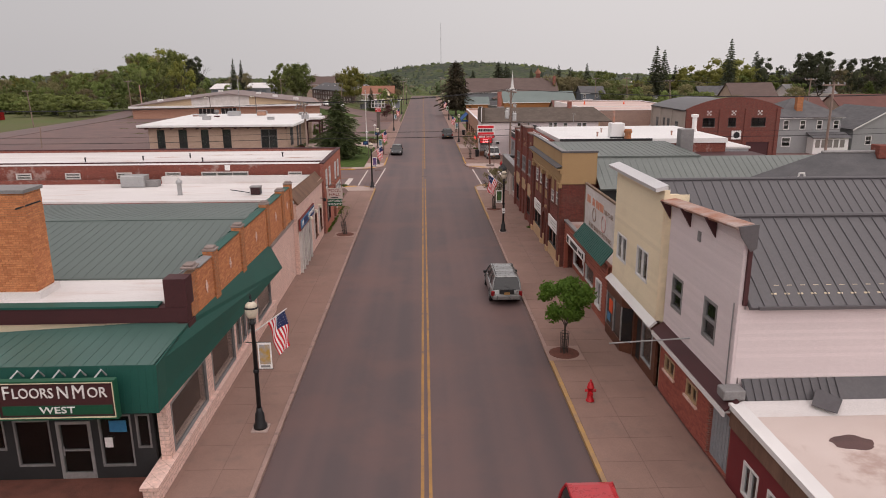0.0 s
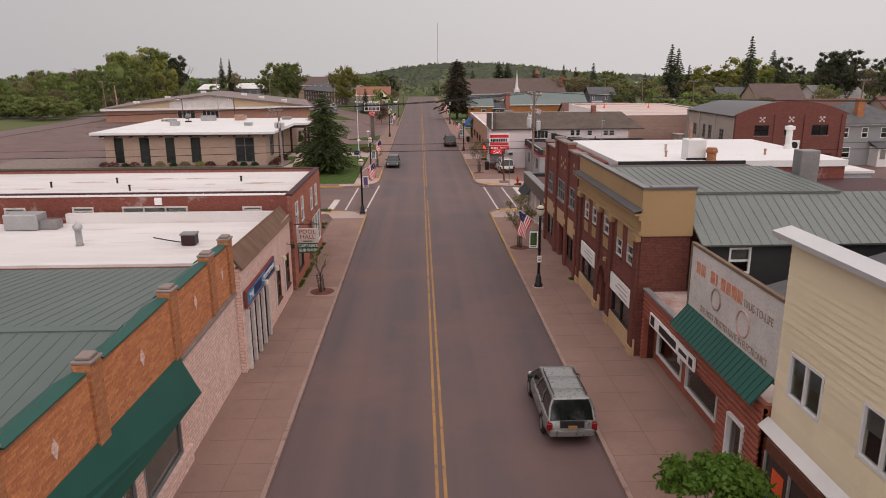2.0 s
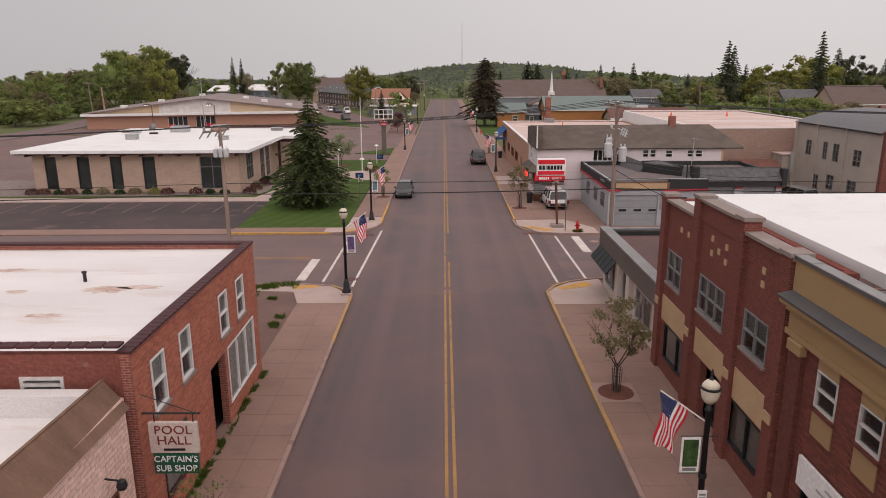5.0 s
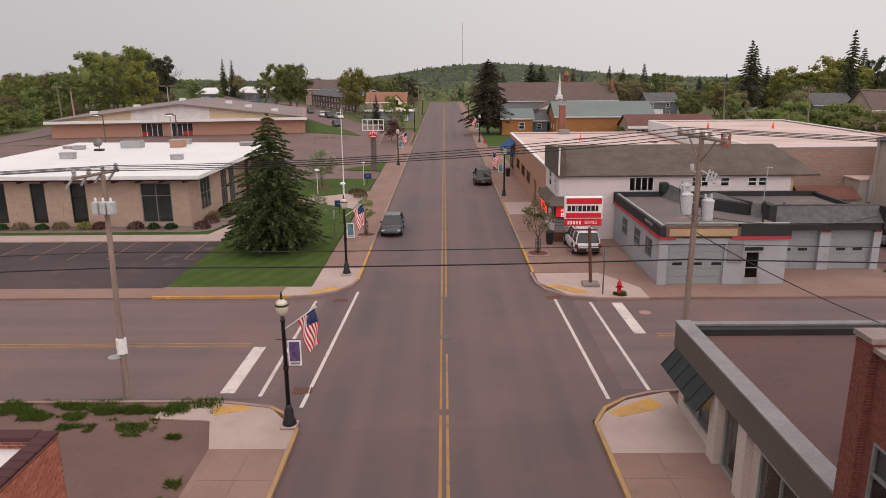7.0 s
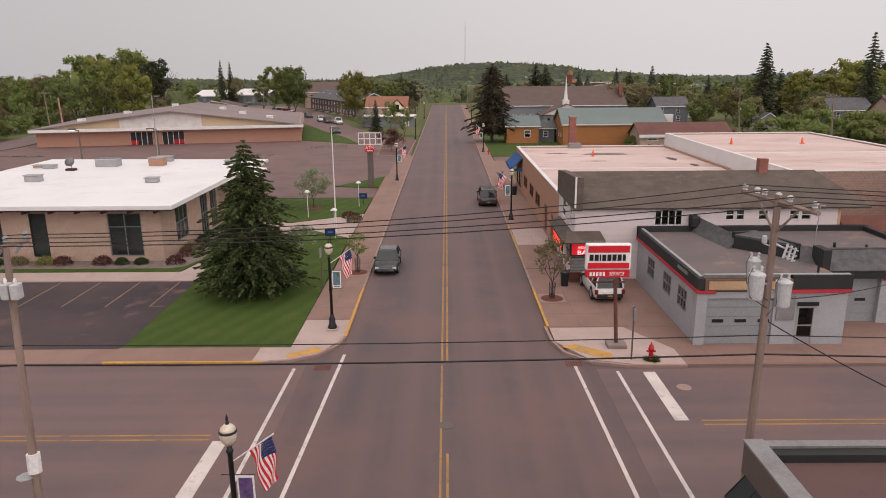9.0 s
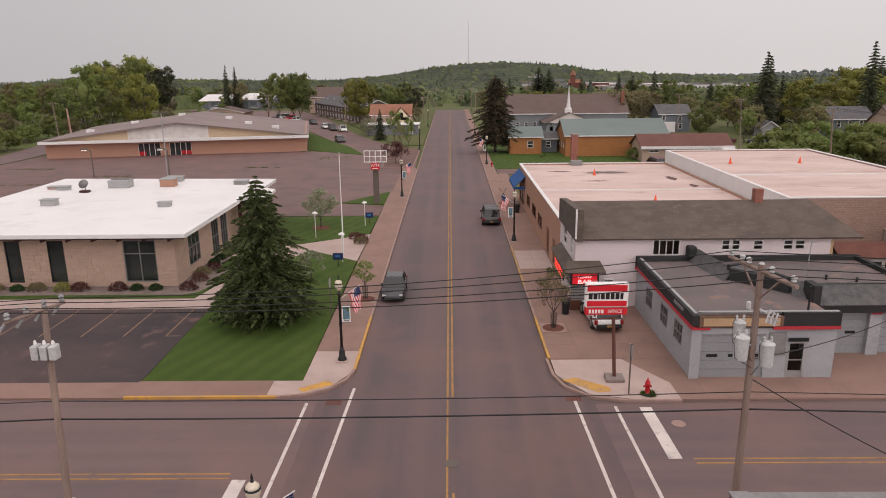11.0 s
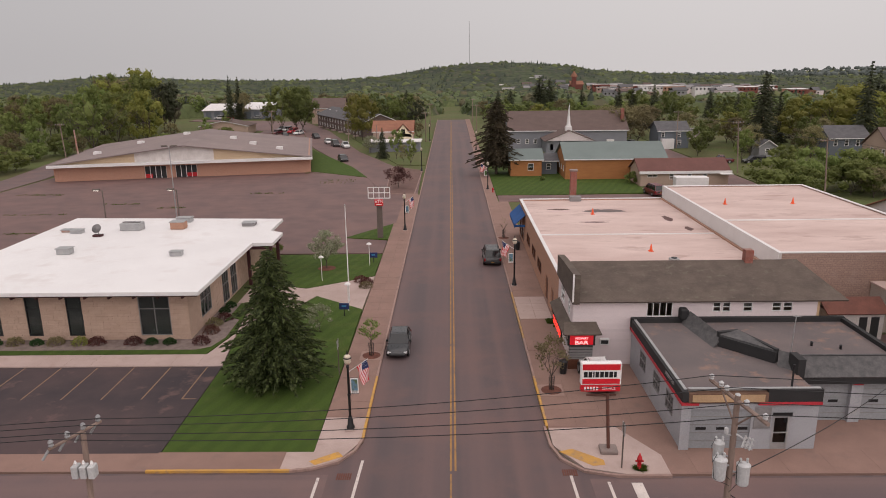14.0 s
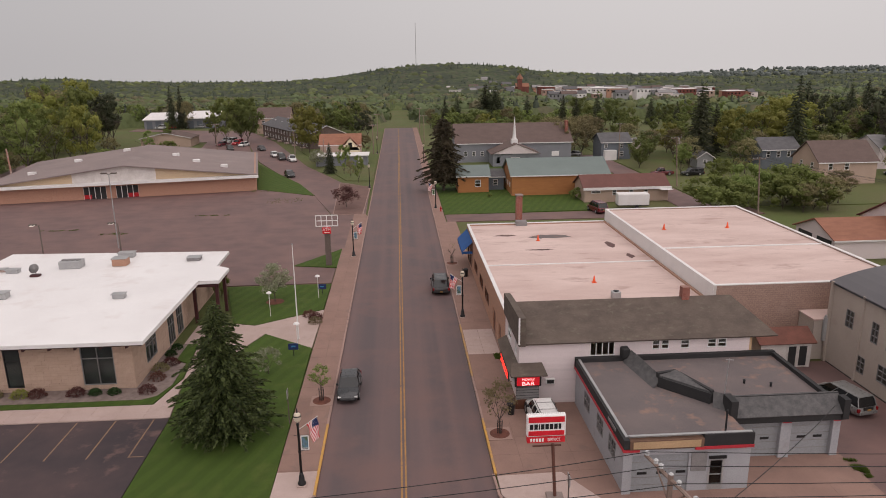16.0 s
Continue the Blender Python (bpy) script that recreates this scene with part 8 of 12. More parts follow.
gh = house("grey two-storey house with white porch and brick chimney", 54.2, 64.2, 106.5, 116, 5.5, 2.6, M_GREYSIDE, M_SHINGLE_G, "x", win_row("S", 55.2, 2.6, 4, 0.9, 3.6, 5.0) + [("S", 55.2, 56.6, 1.0, 2.4)] + win_row("W", 108, 3, 3, 0.9, 3.6, 5.0) + win_row("W", 108.5, 3.2, 2, 0.9, 1.0, 2.4))
hip(gh, 54.2, 64.2, 106.5, 116, 5.5, 2.6, M_SHINGLE_G)
part("porch", BX((59.2, 64.6, 104.6, 106.5, -0.05, 2.5)), M_WHITE, gh, "white glazed porch")
part("porch_roof", SL([(58.9, 104.3, 2.5), (64.9, 104.3, 2.5), (64.9, 106.5, 3.2), (58.9, 106.5, 3.2)], 0.1), M_SHINGLE_G, gh)
for k in range(5):
    part("porch_window", BX((59.5 + k * 0.95, 60.2 + k * 0.95, 104.57, 104.6, 1.0, 2.2)), M_CURTAIN, gh)
part("chimney", BX((57.6, 58.5, 107.6, 108.4, 5.5, 8.6)), M_ORANGE, gh, "orange brick chimney")
house("grey gabled house with dark roof", 66, 77, 106, 118, 3.6, 3.2, M_GREYSIDE, M_SHINGLE_G, "y", [("S", 68, 69, 1.2, 2.6), ("S", 73, 74, 1.2, 2.6)])
house("white house with maroon shingled roof", 66, 82, 140, 152, 3.6, 3.4, M_WHITESIDE, M_REDROOF, "x", win_row("S", 68, 4, 3, 1.0, 1.2, 2.6))
house("tan house with maroon roof", 84, 98, 138, 150, 3.8, 3.6, M_TANSIDE, M_REDROOF, "x", win_row("S", 86, 4, 3, 1.0, 1.2, 2.6))
house("white garage with rust-brown roof", 56.3, 70.0, 142.2, 151.4, 2.6, 2.0, M_WHITESIDE, M_BRICKROOF, "x", [], "garage")
for y0 in (143.0, 147.4):
    part("garage_door", BX((56.22, 56.3, y0, y0 + 3.2, 0.05, 2.3)), M_BLACK, scene.objects["garage"], "dark open garage bay")
# east side of the street beyond the shop
house("orange timber building with a grey-green metal roof", 22.0, 41.2, 192, 203, 4.0, 2.7, M_WOODWALL, M_TEALROOF, "x", win_row("W", 194, 2.6, 3, 0.8, 1.4, 2.4), "hall")
house("small orange-brown cottage with teal roof", 11.8, 18.0, 196.5, 203, 3.4, 1.8, M_WOODWALL, M_TEALROOF, "x", [("S", 15.2, 16.4, 1.2, 2.6), ("W", 198, 199, 1.2, 2.4)], "cottage")
house("small grey cottage with shingled roof", 18.2, 21.4, 199, 205, 2.8, 1.2, M_BLUESIDE, M_SHINGLE_G, "x", [("S", 19.2, 20.2, 1.0, 2.2)], "cottage")
hws = house("long low tan house with maroon roof", 34.4, 50.3, 184, 191.5, 2.5, 2.1, M_TANSIDE, M_REDROOF, "x", [("S", 35.6, 37.4, 1.6, 2.1), ("S", 39.6, 40.4, 1.2, 2.2), ("S", 42.8, 43.6, 1.2, 2.2), ("S", 45.6, 46.4, 1.2, 2.2)], "bungalow")
part("eave_band", BX((34.0, 50.7, 183.5, 183.57, 2.25, 2.75)), M_WHITE, hws)
part("porch_roof", BX((48.4, 50.6, 182.4, 183.9, 2.2, 2.3)), M_WHITE, hws)
chw = win_row("S", 17.0, 2.2, 3, 0.9, 1.7, 2.9)
church = house("grey church with brown roof and white steeple", 15.0, 45.5, 240, 254, 5.0, 4.6, M_STUCCO_GREY, M_SHINGLE_B, "x", chw, "church")
part("vestibule", wall_mesh("y", 231.5, 0.2, 23.6, 35.0, -0.05, 3.2, [(24.5, 25.3, 0.9, 2.4), (28.0, 30.4, 0.05, 2.3), (31.8, 32.6, 0.9, 2.4)]), M_STUCCO_GREY, church)
for x0 in (23.6, 34.8):
    part("vestibule_side", BX((x0, x0 + 0.2, 231.7, 240, -0.05, 3.2)), M_STUCCO_GREY, church)
part("vestibule_roof", slab(SL([(23.0, 230.8, 3.2), (23.0, 243, 3.2), (29.3, 243, 5.8), (29.3, 230.8, 5.8)], 0.12), [(29.3, 230.8, 5.8), (29.3, 243, 5.8), (35.6, 243, 3.2), (35.6, 230.8, 3.2)], 0.12), M_SHINGLE_B, church)
part("pediment", SL([(23.2, 231.0, 3.25), (35.4, 231.0, 3.25), (29.3, 231.0, 5.7)], 0.08), M_WHITESIDE, church, "white pediment")
part("doors", BX((28.0, 30.4, 231.6, 231.66, 0.05, 2.3)), M_WHITE, church, "white double doors")
part("steeple_base", bev(BX((28.5, 30.1, 233.2, 234.8, 5.0, 6.6)), 0.04, 1), M_WHITE, church, "white steeple base")
part("steeple", lathe(bmesh.new(), [(0.62, 6.6), (0.5, 7.0), (0.3, 9.0), (0.03, 12.2)], (29.3, 234, 0), 8), M_WHITE, church, "white steeple spire")
part("chimney", BX((44.4, 45.2, 243, 244, 5.0, 10.2)), M_RED, church)
part("white_box", BX((40.3, 42.2, 239.8, 240, 1.4, 2.6)), M_WHITE, church)
gb = house("grey-blue two-storey house with white windows", 53.6, 61.5, 240, 248, 4.6, 2.2, M_BLUESIDE, M_SHINGLE_G, "x", [("S", 54.4, 55.2, 3.0, 4.2), ("S", 58.6, 59.4, 3.0, 4.2), ("S", 58.6, 59.6, 0.9, 2.2)])
part("porch", BX((54.2, 57.4, 238.6, 240, 0, 2.6)), M_WHITE, gb)
house("small grey garden shed", 72, 76, 222, 226, 2.4, 1.6, M_GREYSIDE, M_SHINGLE_G, "y", [("S", 73.5, 74.5, 0.9, 2.0)], "shed")
house("grey two-storey house with dark roof", 86, 95, 218, 226, 4.6, 2.6, M_BLUESIDE, M_SHINGLE_G, "x", win_row("S", 87, 2.5, 3, 0.9, 2.8, 4.2))
house("beige gabled house with brown roof", 86.5, 99, 196, 206, 4.6, 4.0, M_TANSIDE, M_SHINGLE_B, "x", [("S", 88.5, 89.5, 3.0, 4.4), ("S", 92, 93, 3.0, 4.4), ("W", 198, 199, 3, 4.4), ("W", 202, 203, 3, 4.4)])
house("white house with pale metal roof", 112, 126, 214, 224, 5.0, 2.6, M_WHITESIDE, M_LEADGREY, "x", win_row("S", 114, 3, 3, 1.0, 2.6, 4.0))
house("pale trailer home among trees", 62, 72, 262, 266, 2.6, 0.5, M_WHITESIDE, M_LEADGREY, "x", [], "trailer")
house("pale roof house among trees", 84, 94, 258, 266, 3.0, 2.0, M_WHITESIDE, M_OFFWHITE, "x", [], "house")
# west side beyond the lot
apt = house("long dark brick apartment block with grey roof", -6, 6, -25, 25, 4.4, 2.7, M_APTBRICK, M_SHINGLE_G, "y", win_row("W", -23.5, 3.2, 15, 1.1, 2.7, 3.9) + win_row("W", -23.5, 3.2, 15, 1.1, 0.7, 1.9) + [("S", -3.6, -2.4, 2.7, 3.9), ("S", 2.4, 3.6, 2.7, 3.9)], "apartment_block")
for k in range(6):
    part("stoop", BX((-7.2, -6.02, -21.4 + k * 8.0, -19.6 + k * 8.0, 0.0, 0.35)), M_CONC, apt)
    part("roof_vent", BX((-2.6, -2.0, -20 + k * 8, -19.2 + k * 8, 5.6, 6.2)), M_WHITE, apt)
apt.matrix_basis = pose(-33.5, 301.9, 0, 0, 0, 26.4)
house("tall house with brown roof and white trim", -54, -41.6, 331, 343, 6.0, 3.6, M_TANSIDE, M_SHINGLE_B, "x", win_row("S", -52, 3.2, 4, 1.2, 3.6, 5.0))
oh = house("cream house with orange-brown roof", -21.0, -10.4, 246.6, 255, 4.6, 2.6, M_TANSIDE, M_BRICKROOF, "x", [("S", -19.4, -18.4, 2.9, 4.1), ("E", 249, 250, 1, 2.3)])
part("front_gable", slab(bmesh.new(), [(-15.4, 246.0, 3.2), (-10.4, 246.0, 3.2), (-12.9, 246.0, 6.4)], 0.3), M_CREAM, oh, "cream front gable")
part("front_wall", BX((-15.4, -10.4, 246.0, 246.58, -0.05, 4.0)), M_CREAM, oh)
part("gable_roof", slab(SL([(-15.8, 245.6, 3.9), (-15.8, 250, 3.9), (-12.9, 250, 6.7), (-12.9, 245.6, 6.7)], 0.12), [(-12.9, 245.6, 6.7), (-12.9, 250, 6.7), (-10.0, 250, 3.9), (-10.0, 245.6, 3.9)], 0.12), M_BRICKROOF, oh)
part("gable_window", BX((-13.4, -12.4, 245.9, 246.0, 4.0, 5.2)), M_CARGLASS, oh)
part("wing_wall", BX((-21.4, -8.2, 239.0, 245.5, -0.05, 2.5)), M_STUCCO_GREY, oh)
part("wing_roof", BX((-21.8, -7.8, 238.4, 245.6, 2.5, 2.72)), M_WHITE, oh, "white flat wing roof")
part("wing_door", BX((-10.6, -9.4, 238.95, 239.0, 0.1, 2.1)), M_WHITE, oh)
for x0, x1, y0, y1, h in ((-108, -96, 365, 377, 3.9), (-91, -77.5, 366, 380, 4.2)):
    b = thing("metal_shed", "grey metal shed with a white roof", "shed", ((x0 + x1) / 2, (y0 + y1) / 2, -0.4))
    part("wall", BX((x0, x1, y0, y1, -0.5, h - 0.3)), M_STUCCO_GREY, b)
    part("roof", SL([(x0 - 0.6, y0 - 0.6, h - 0.3), (x1 + 0.6, y0 - 0.6, h - 0.3), (x1 + 0.6, y1, h + 2.0), (x0 - 0.6, y1, h + 2.0)], 0.25), M_WHITE, b)
    for k in range(3):
        part("door", BX((x0 + 1 + k * 3.7, x0 + 3.4 + k * 3.7, y0 - 0.05, y0, -0.4, 2.9)), M_BLUESIDE, b)
house("small tan office with brown metal roof", -84, -68, 292, 302, 2.8, 1.8, M_TANSIDE, M_SHINGLE_B, "y", [], "office")

# empty supermarket: wide low gable front
A, B = Vector((-79.6, 195.6)), Vector((-30.0, 205.2))
e = (B - A).normalized()
nn = Vector((-e.y, e.x))


def mq(u, v, z):
    p = A + e * u + nn * v
    return (p.x, p.y, z)


W = (B - A).length
mall = thing("supermarket", "empty wide low store with buff brick base and tan metal gable", "store", (-55, 215, 0))


def mbox(u0, u1, v0, v1, z0, z1):
    bm = bmesh.new()
    lo = [mq(u0, v0, z0), mq(u1, v0, z0), mq(u1, v1, z0), mq(u0, v1, z0)]
    prism(bm, [p[:2] for p in lo], z0, z1)
    return bm


for u0, u1 in ((0, 17.2), (21.4, 23.2), (27.4, W)):
    part("wall", mbox(u0, u1, 0, 0.4, -0.05, 2.9), M_MALLBRICK, mall, "orange-buff brick wall")
part("lintel", mbox(17.2, 27.4, 0, 0.4, 2.5, 2.9), M_MALLBRICK, mall)
part("side_wall", mbox(0, 0.4, 0.4, 38, -0.05, 3.6), M_MALLBRICK, mall)
part("side_wall", mbox(W - 0.4, W, 0.4, 38, -0.05, 3.6), M_MALLBRICK, mall)
part("rear_wall", mbox(0.4, W - 0.4, 37.6, 38, -0.05, 3.6), M_MALLBRICK, mall)
part("eave_band", mbox(-0.8, W + 0.5, -1.5, 0.1, 2.9, 3.4), M_WHITE, mall, "white eave band")
PKZ = 6.6
for u0, u1, m, lb in ((0.0, 15.5, M_MALLPANEL, "tan metal gable panel"), (15.5, 31.0, M_OFFWHITE, "pale patch where a sign was removed"), (31.0, W, M_MALLPANEL, "tan metal gable panel")):
    top = lambda u: 3.5 + (PKZ - 3.5) * (1 - abs(u - W / 2) / (W / 2))
    bm = bmesh.new()
    us = sorted({u0, u1, *([W / 2] if u0 < W / 2 < u1 else [])})
    for a, b in zip(us, us[1:]):
        slab(bm, [mq(a, -0.1, 3.4), mq(b, -0.1, 3.4), mq(b, -0.1, top(b)), mq(a, -0.1, top(a))], 0.2)
    part("gable_panel", bm, m, mall, lb)
part("roof", slab(SL([mq(-0.8, -0.9, 3.5), mq(W / 2, -0.9, PKZ), mq(W / 2, 38, PKZ), mq(-0.8, 38, 3.5)], 0.2), [mq(W / 2, -0.9, PKZ), mq(W + 0.5, -0.9, 3.5), mq(W + 0.5, 38, 3.5), mq(W / 2, 38, PKZ)], 0.2), M_MALLROOF, mall, "pinkish-grey low-slope roof")
for u0, u1 in ((17.2, 21.4), (23.2, 27.4)):
    d = part("entrance", mbox(u0, u1, 0.15, 0.3, 0, 2.5), M_BLACK, mall, "dark glazed entrance")
    for k in range(5):
        part("mullion", mbox(u0 + k * (u1 - u0) / 4 - 0.05, u0 + k * (u1 - u0) / 4 + 0.05, 0.05, 0.15, 0, 2.5), M_WHITE, d)
    part("red_panel", mbox(u0, u0 + 1.4 if u0 < 20 else u0 + 0.01, 0.1, 0.15, 0.1, 0.9) if u0 < 20 else mbox(u1 - 2.0, u1, 0.1, 0.15, 0.1, 0.9), M_REDPAINT, d)
for u, v in ((6, 9), (12, 22), (21, 30), (33, 20), (38, 12), (44, 7)):
    z = 3.5 + (PKZ - 3.5) * (1 - abs(u - W / 2) / (W / 2))
    x, y, _ = mq(u, v, 0)
    t = thing("roof_vent", "white box vent on the store roof", "vent", (x, y, z), "store roof vents")
    part("case", bev(BX((x - 0.7, x + 0.7, y - 0.5, y + 0.5, z - 0.15, z + 0.6)), 0.05, 1), M_WHITE, t)
gr = thing("green_roof_building", "dark red building with a grey-green metal roof behind the shops", "building", (22, 45, 0))
part("wall", wall_mesh("y", 43.7, 0.2, 11.16, 26.3, -0.05, 5.55, [(12.5, 13.45, 4.2, 5.35)]), M_BLACK, gr, "black boarded wall")
window(gr, "y", 43.7, 1, 12.5, 13.45, 4.2, 5.35, M_WHITE, rails=(0.5,), fw=0.08, blind=(0.5, M_CURTAIN))
part("roof", SL([(11.2, 43.4, 5.54), (26.5, 43.4, 5.54), (26.5, 46.6, 7.2), (11.2, 46.6, 7.2)], 0.1), M_GREENGREY, gr, "grey-green standing-seam roof")
part("roof_seams", seams((11.2, 43.4, 5.54), (26.5, 43.4, 5.54), (11.2, 46.6, 7.2), (26.5, 46.6, 7.2), 0.42, 0.022, 0.022), M_GREENGREY, gr)
part("wall", BX((26.1, 26.3, 43.9, 54.8, -0.05, 5.5), (18.8, 26.1, 46.6, 54.8, 6.3, 6.5)), M_MAROON, gr)
hp = thing("hipped_house", "house with an old grey shingled hip roof", "house", (24, 38.5, 0))
part("wall", BX((12.2, 34, 34.6, 42.8, -0.05, 3.3)), M_TANSIDE, hp)
bm = bmesh.new()
h4 = [(11.45, 33.9, 3.0), (34.6, 33.9, 3.0), (34.6, 43.4, 3.0), (11.45, 43.4, 3.0)]
ra, rb2 = (22.4, 38.6, 8.35), (30.5, 38.6, 8.35)
for q in ([h4[0], h4[1], rb2, ra], [h4[1], h4[2], rb2], [h4[2], h4[3], ra, rb2], [h4[3], h4[0], ra]):
    slab(bm, q, 0.12)
part("roof", bm, M_SHINGLE_G, hp, "weathered grey shingled hip roof")
part("ridge_cap", rod(bmesh.new(), ra, rb2, 0.1, n=6), M_LEADGREY, hp)
part("chimney", bev(BX((25.4, 26.2, 38.2, 39.0, 8.0, 8.75)), 0.03, 1), M_REDOLD, hp, "low whitewashed brick chimney")
part("vent_pipe", tube(bmesh.new(), [(20.0, 36.4, 6.1), (20.0, 36.4, 7.3), (20.05, 36.4, 7.5), (20.3, 36.4, 7.5), (20.35, 36.4, 7.3)], 0.06), M_WHITE, hp, "bent white vent pipe")

# ---- street furniture ----
def street_lamp(x, y, side):
    """A black cast-iron lamp post with an acorn globe; side +1 or -1 is where the street lies."""
    t = thing("street_lamp", "black cast-iron street lamp with an acorn globe", "street lamp", (x, y, 0.12), "street lamps")
    part("base_pad", bev(BX((x - 0.3, x + 0.3, y - 0.3, y + 0.3, 0.1, 0.2)), 0.02, 1), M_CONC, t)
    part("base", lathe(bmesh.new(), [(0.26, 0.2), (0.26, 0.3), (0.19, 0.42), (0.17, 0.75), (0.12, 0.85), (0.11, 1.0)], (x, y, 0), 12), M_BLACKMETAL, t, smooth=True)
    part("post", lathe(bmesh.new(), [(0.085, 1.0), (0.07, 4.25), (0.1, 4.27), (0.1, 4.33), (0.07, 4.36), (0.075, 4.5)], (x, y, 0), 12), M_BLACKMETAL, t, smooth=True)
    part("collar", lathe(bmesh.new(), [(0.1, 2.4), (0.11, 2.43), (0.11, 2.5), (0.1, 2.53)], (x, y, 0), 12), M_BLACKMETAL, t)
    g = part("globe", lathe(bmesh.new(), [(0.12, 4.5), (0.2, 4.62), (0.235, 4.78), (0.225, 4.9), (0.17, 5.0)], (x, y, 0), 14), M_FROST, t, "frosted acorn globe", smooth=True)
    part("cap", lathe(bmesh.new(), [(0.225, 4.9), (0.2, 5.0), (0.12, 5.08), (0.03, 5.12)], (x, y, 0), 14), M_FROST, g, "frosted dome top", smooth=True)
    part("finial", lathe(bmesh.new(), [(0.05, 5.1), (0.06, 5.14), (0.03, 5.2), (0.045, 5.26), (0.01, 5.4)], (x, y, 0), 8), M_BLACKMETAL, t)
    part("ring", lathe(bmesh.new(), [(0.225, 4.86), (0.25, 4.875), (0.25, 4.915), (0.225, 4.93)], (x, y, 0), 14), M_BLACKMETAL, t)
    return t


def flag_on(x, y, s, z=4.0):
    t = thing("street_flag", "small national flag on a slanted pole fixed to a lamp post", "flag", (x, y, z), "street flags")
    p0, p1 = Vector((x + 0.08 * s, y, z)), Vector((x + 1.25 * s, y - 0.05, z + 0.85))
    part("pole", rod(bmesh.new(), p0, p1, 0.022, n=6), M_WHITE, t)
    d = (p1 - p0).normalized()
    hoist0 = p0 + d * 0.55
    L, drop, NU, NV = 0.85, 1.3, 13, 8

    def at(u, v):
        b = hoist0 + d * (L * u)
        sag = Vector((0.22 * s * v + 0.05 * math.sin(7 * v + 5 * u), 0.07 * math.sin(9 * u + 4 * v) * (0.3 + v), -drop * v))
        pinch = (0.5 - u) * 0.3 * v
        return b + sag + d * pinch
    for nm, m, pick in (("red_stripes", M_SIGNRED, lambda i, j: i % 2 == 0 and not (i >= 6 and j < 3)), ("white_stripes", M_SIGNWHITE, lambda i, j: i % 2 == 1 and not (i >= 6 and j < 3)), ("canton", M_NAVY, lambda i, j: i >= 6 and j < 3)):
        bm = bmesh.new()
        for i in range(NU):
            for j in range(NV):
                if pick(i, j):
                    bm.faces.new([bm.verts.new(at(a / NU, b / NV)) for a, b in ((i, j), (i + 1, j), (i + 1, j + 1), (i, j + 1))])
        bmesh.ops.remove_doubles(bm, verts=bm.verts, dist=0.0005)
        part(nm, bm, m, t)
    bm = bmesh.new()
    for i in range(7):
        for j in range(5):
            c = at((6.5 + i) / 13, (0.3 + j * 0.55) / 8)
            for k in (-1, 1):
                vs = [bm.verts.new(c + d * du + Vector((0, 0.006 * k, dz))) for du, dz in ((-0.012, 0), (0, -0.014), (0.012, 0), (0, 0.014))]
                bm.faces.new(vs)
    part("stars", bm, M_SIGNWHITE, t)
    return t


M_BANNER = mat("banner_night_blue", (0.05, 0.04, 0.12), (0.16, 0.09, 0.22), 5.0, 12, 0.6, bump=0)
M_BANNER2 = mat("banner_landscape", (0.12, 0.22, 0.34), (0.08, 0.12, 0.05), 4.0, 12, 0.6, bump=0)
M_BANNER3 = mat("banner_sport", (0.32, 0.33, 0.36), (0.42, 0.25, 0.05), 4.0, 12, 0.6, bump=0)
M_BANNER4 = mat("banner_forest", (0.06, 0.12, 0.03), (0.02, 0.04, 0.015), 5.0, 12, 0.6, bump=0)


def banner_on(x, y, s, m, label):
    t = thing("street_banner", label, "banner", (x, y, 2.6), "street banners")
    x0, x1 = x + 0.12 * s, x + 0.6 * s
    part("cloth", BX((x0, x1, y - 0.012, y + 0.012, 2.55, 3.55)), M_SIGNWHITE, t)
    part("picture", BX((x0 + 0.05 * s, x1 - 0.05 * s, y - 0.02, y + 0.02, 2.72, 3.48)), m, t)
    part("caption_bar", BX((x0 + 0.07 * s, x1 - 0.07 * s, y - 0.02, y + 0.02, 2.6, 2.68)), M_LEADGREY, t)
    part("arm", rod(bmesh.new(), (x - 0.3 * s, y, 3.57), (x + 0.63 * s, y, 3.57), 0.014, n=5), M_BLACKMETAL, t)
    part("arm", rod(bmesh.new(), (x, y, 2.53), (x + 0.63 * s, y, 2.53), 0.014, n=5), M_BLACKMETAL, t)


LAMPS = [(-6.19, 23.43, 1), (-5.84, 77.05, 1), (-6.4, 97.0, 1), (-6.4, 150.25, 1), (6.34, 54.84, -1), (6.25, 125.5, -1), (6.45, 181.3, -1), (-6.3, 204, 1), (6.45, 240, -1), (-6.3, 262, 1)]
first = street_lamp(0, 0, 1)
for i, (x, y, s) in enumerate(LAMPS):
    copy_thing(first, pose(x, y, 0.12))
    if i < 7:
        flag_on(x, y, s)
        m, lb = ((M_BANNER3, "white banner with a sports picture on a lamp post"), (M_BANNER, "banner with a purple night sky on a lamp post"), (M_BANNER2, "banner with a mountain picture on a lamp post"), (M_BANNER2, "banner with a mountain picture on a lamp post"),
                 (M_BANNER4, "banner with a dark forest picture on a lamp post"), (M_BANNER2, "banner with a mountain picture on a lamp post"), (M_BANNER4, "banner with a dark forest picture on a lamp post"))[i]
        banner_on(x, y, s, m, lb)
for o in (first, *first.children_recursive):
    bpy.data.objects.remove(o)
rn = thing("notice_plate", "small white notice plate strapped to the lamp post", "sign", (6.34, 54.75, 1.8))
part("plate", bev(BX((6.22, 6.46, 54.72, 54.74, 1.7, 2.1)), 0.005, 1), M_SIGNWHITE, rn)
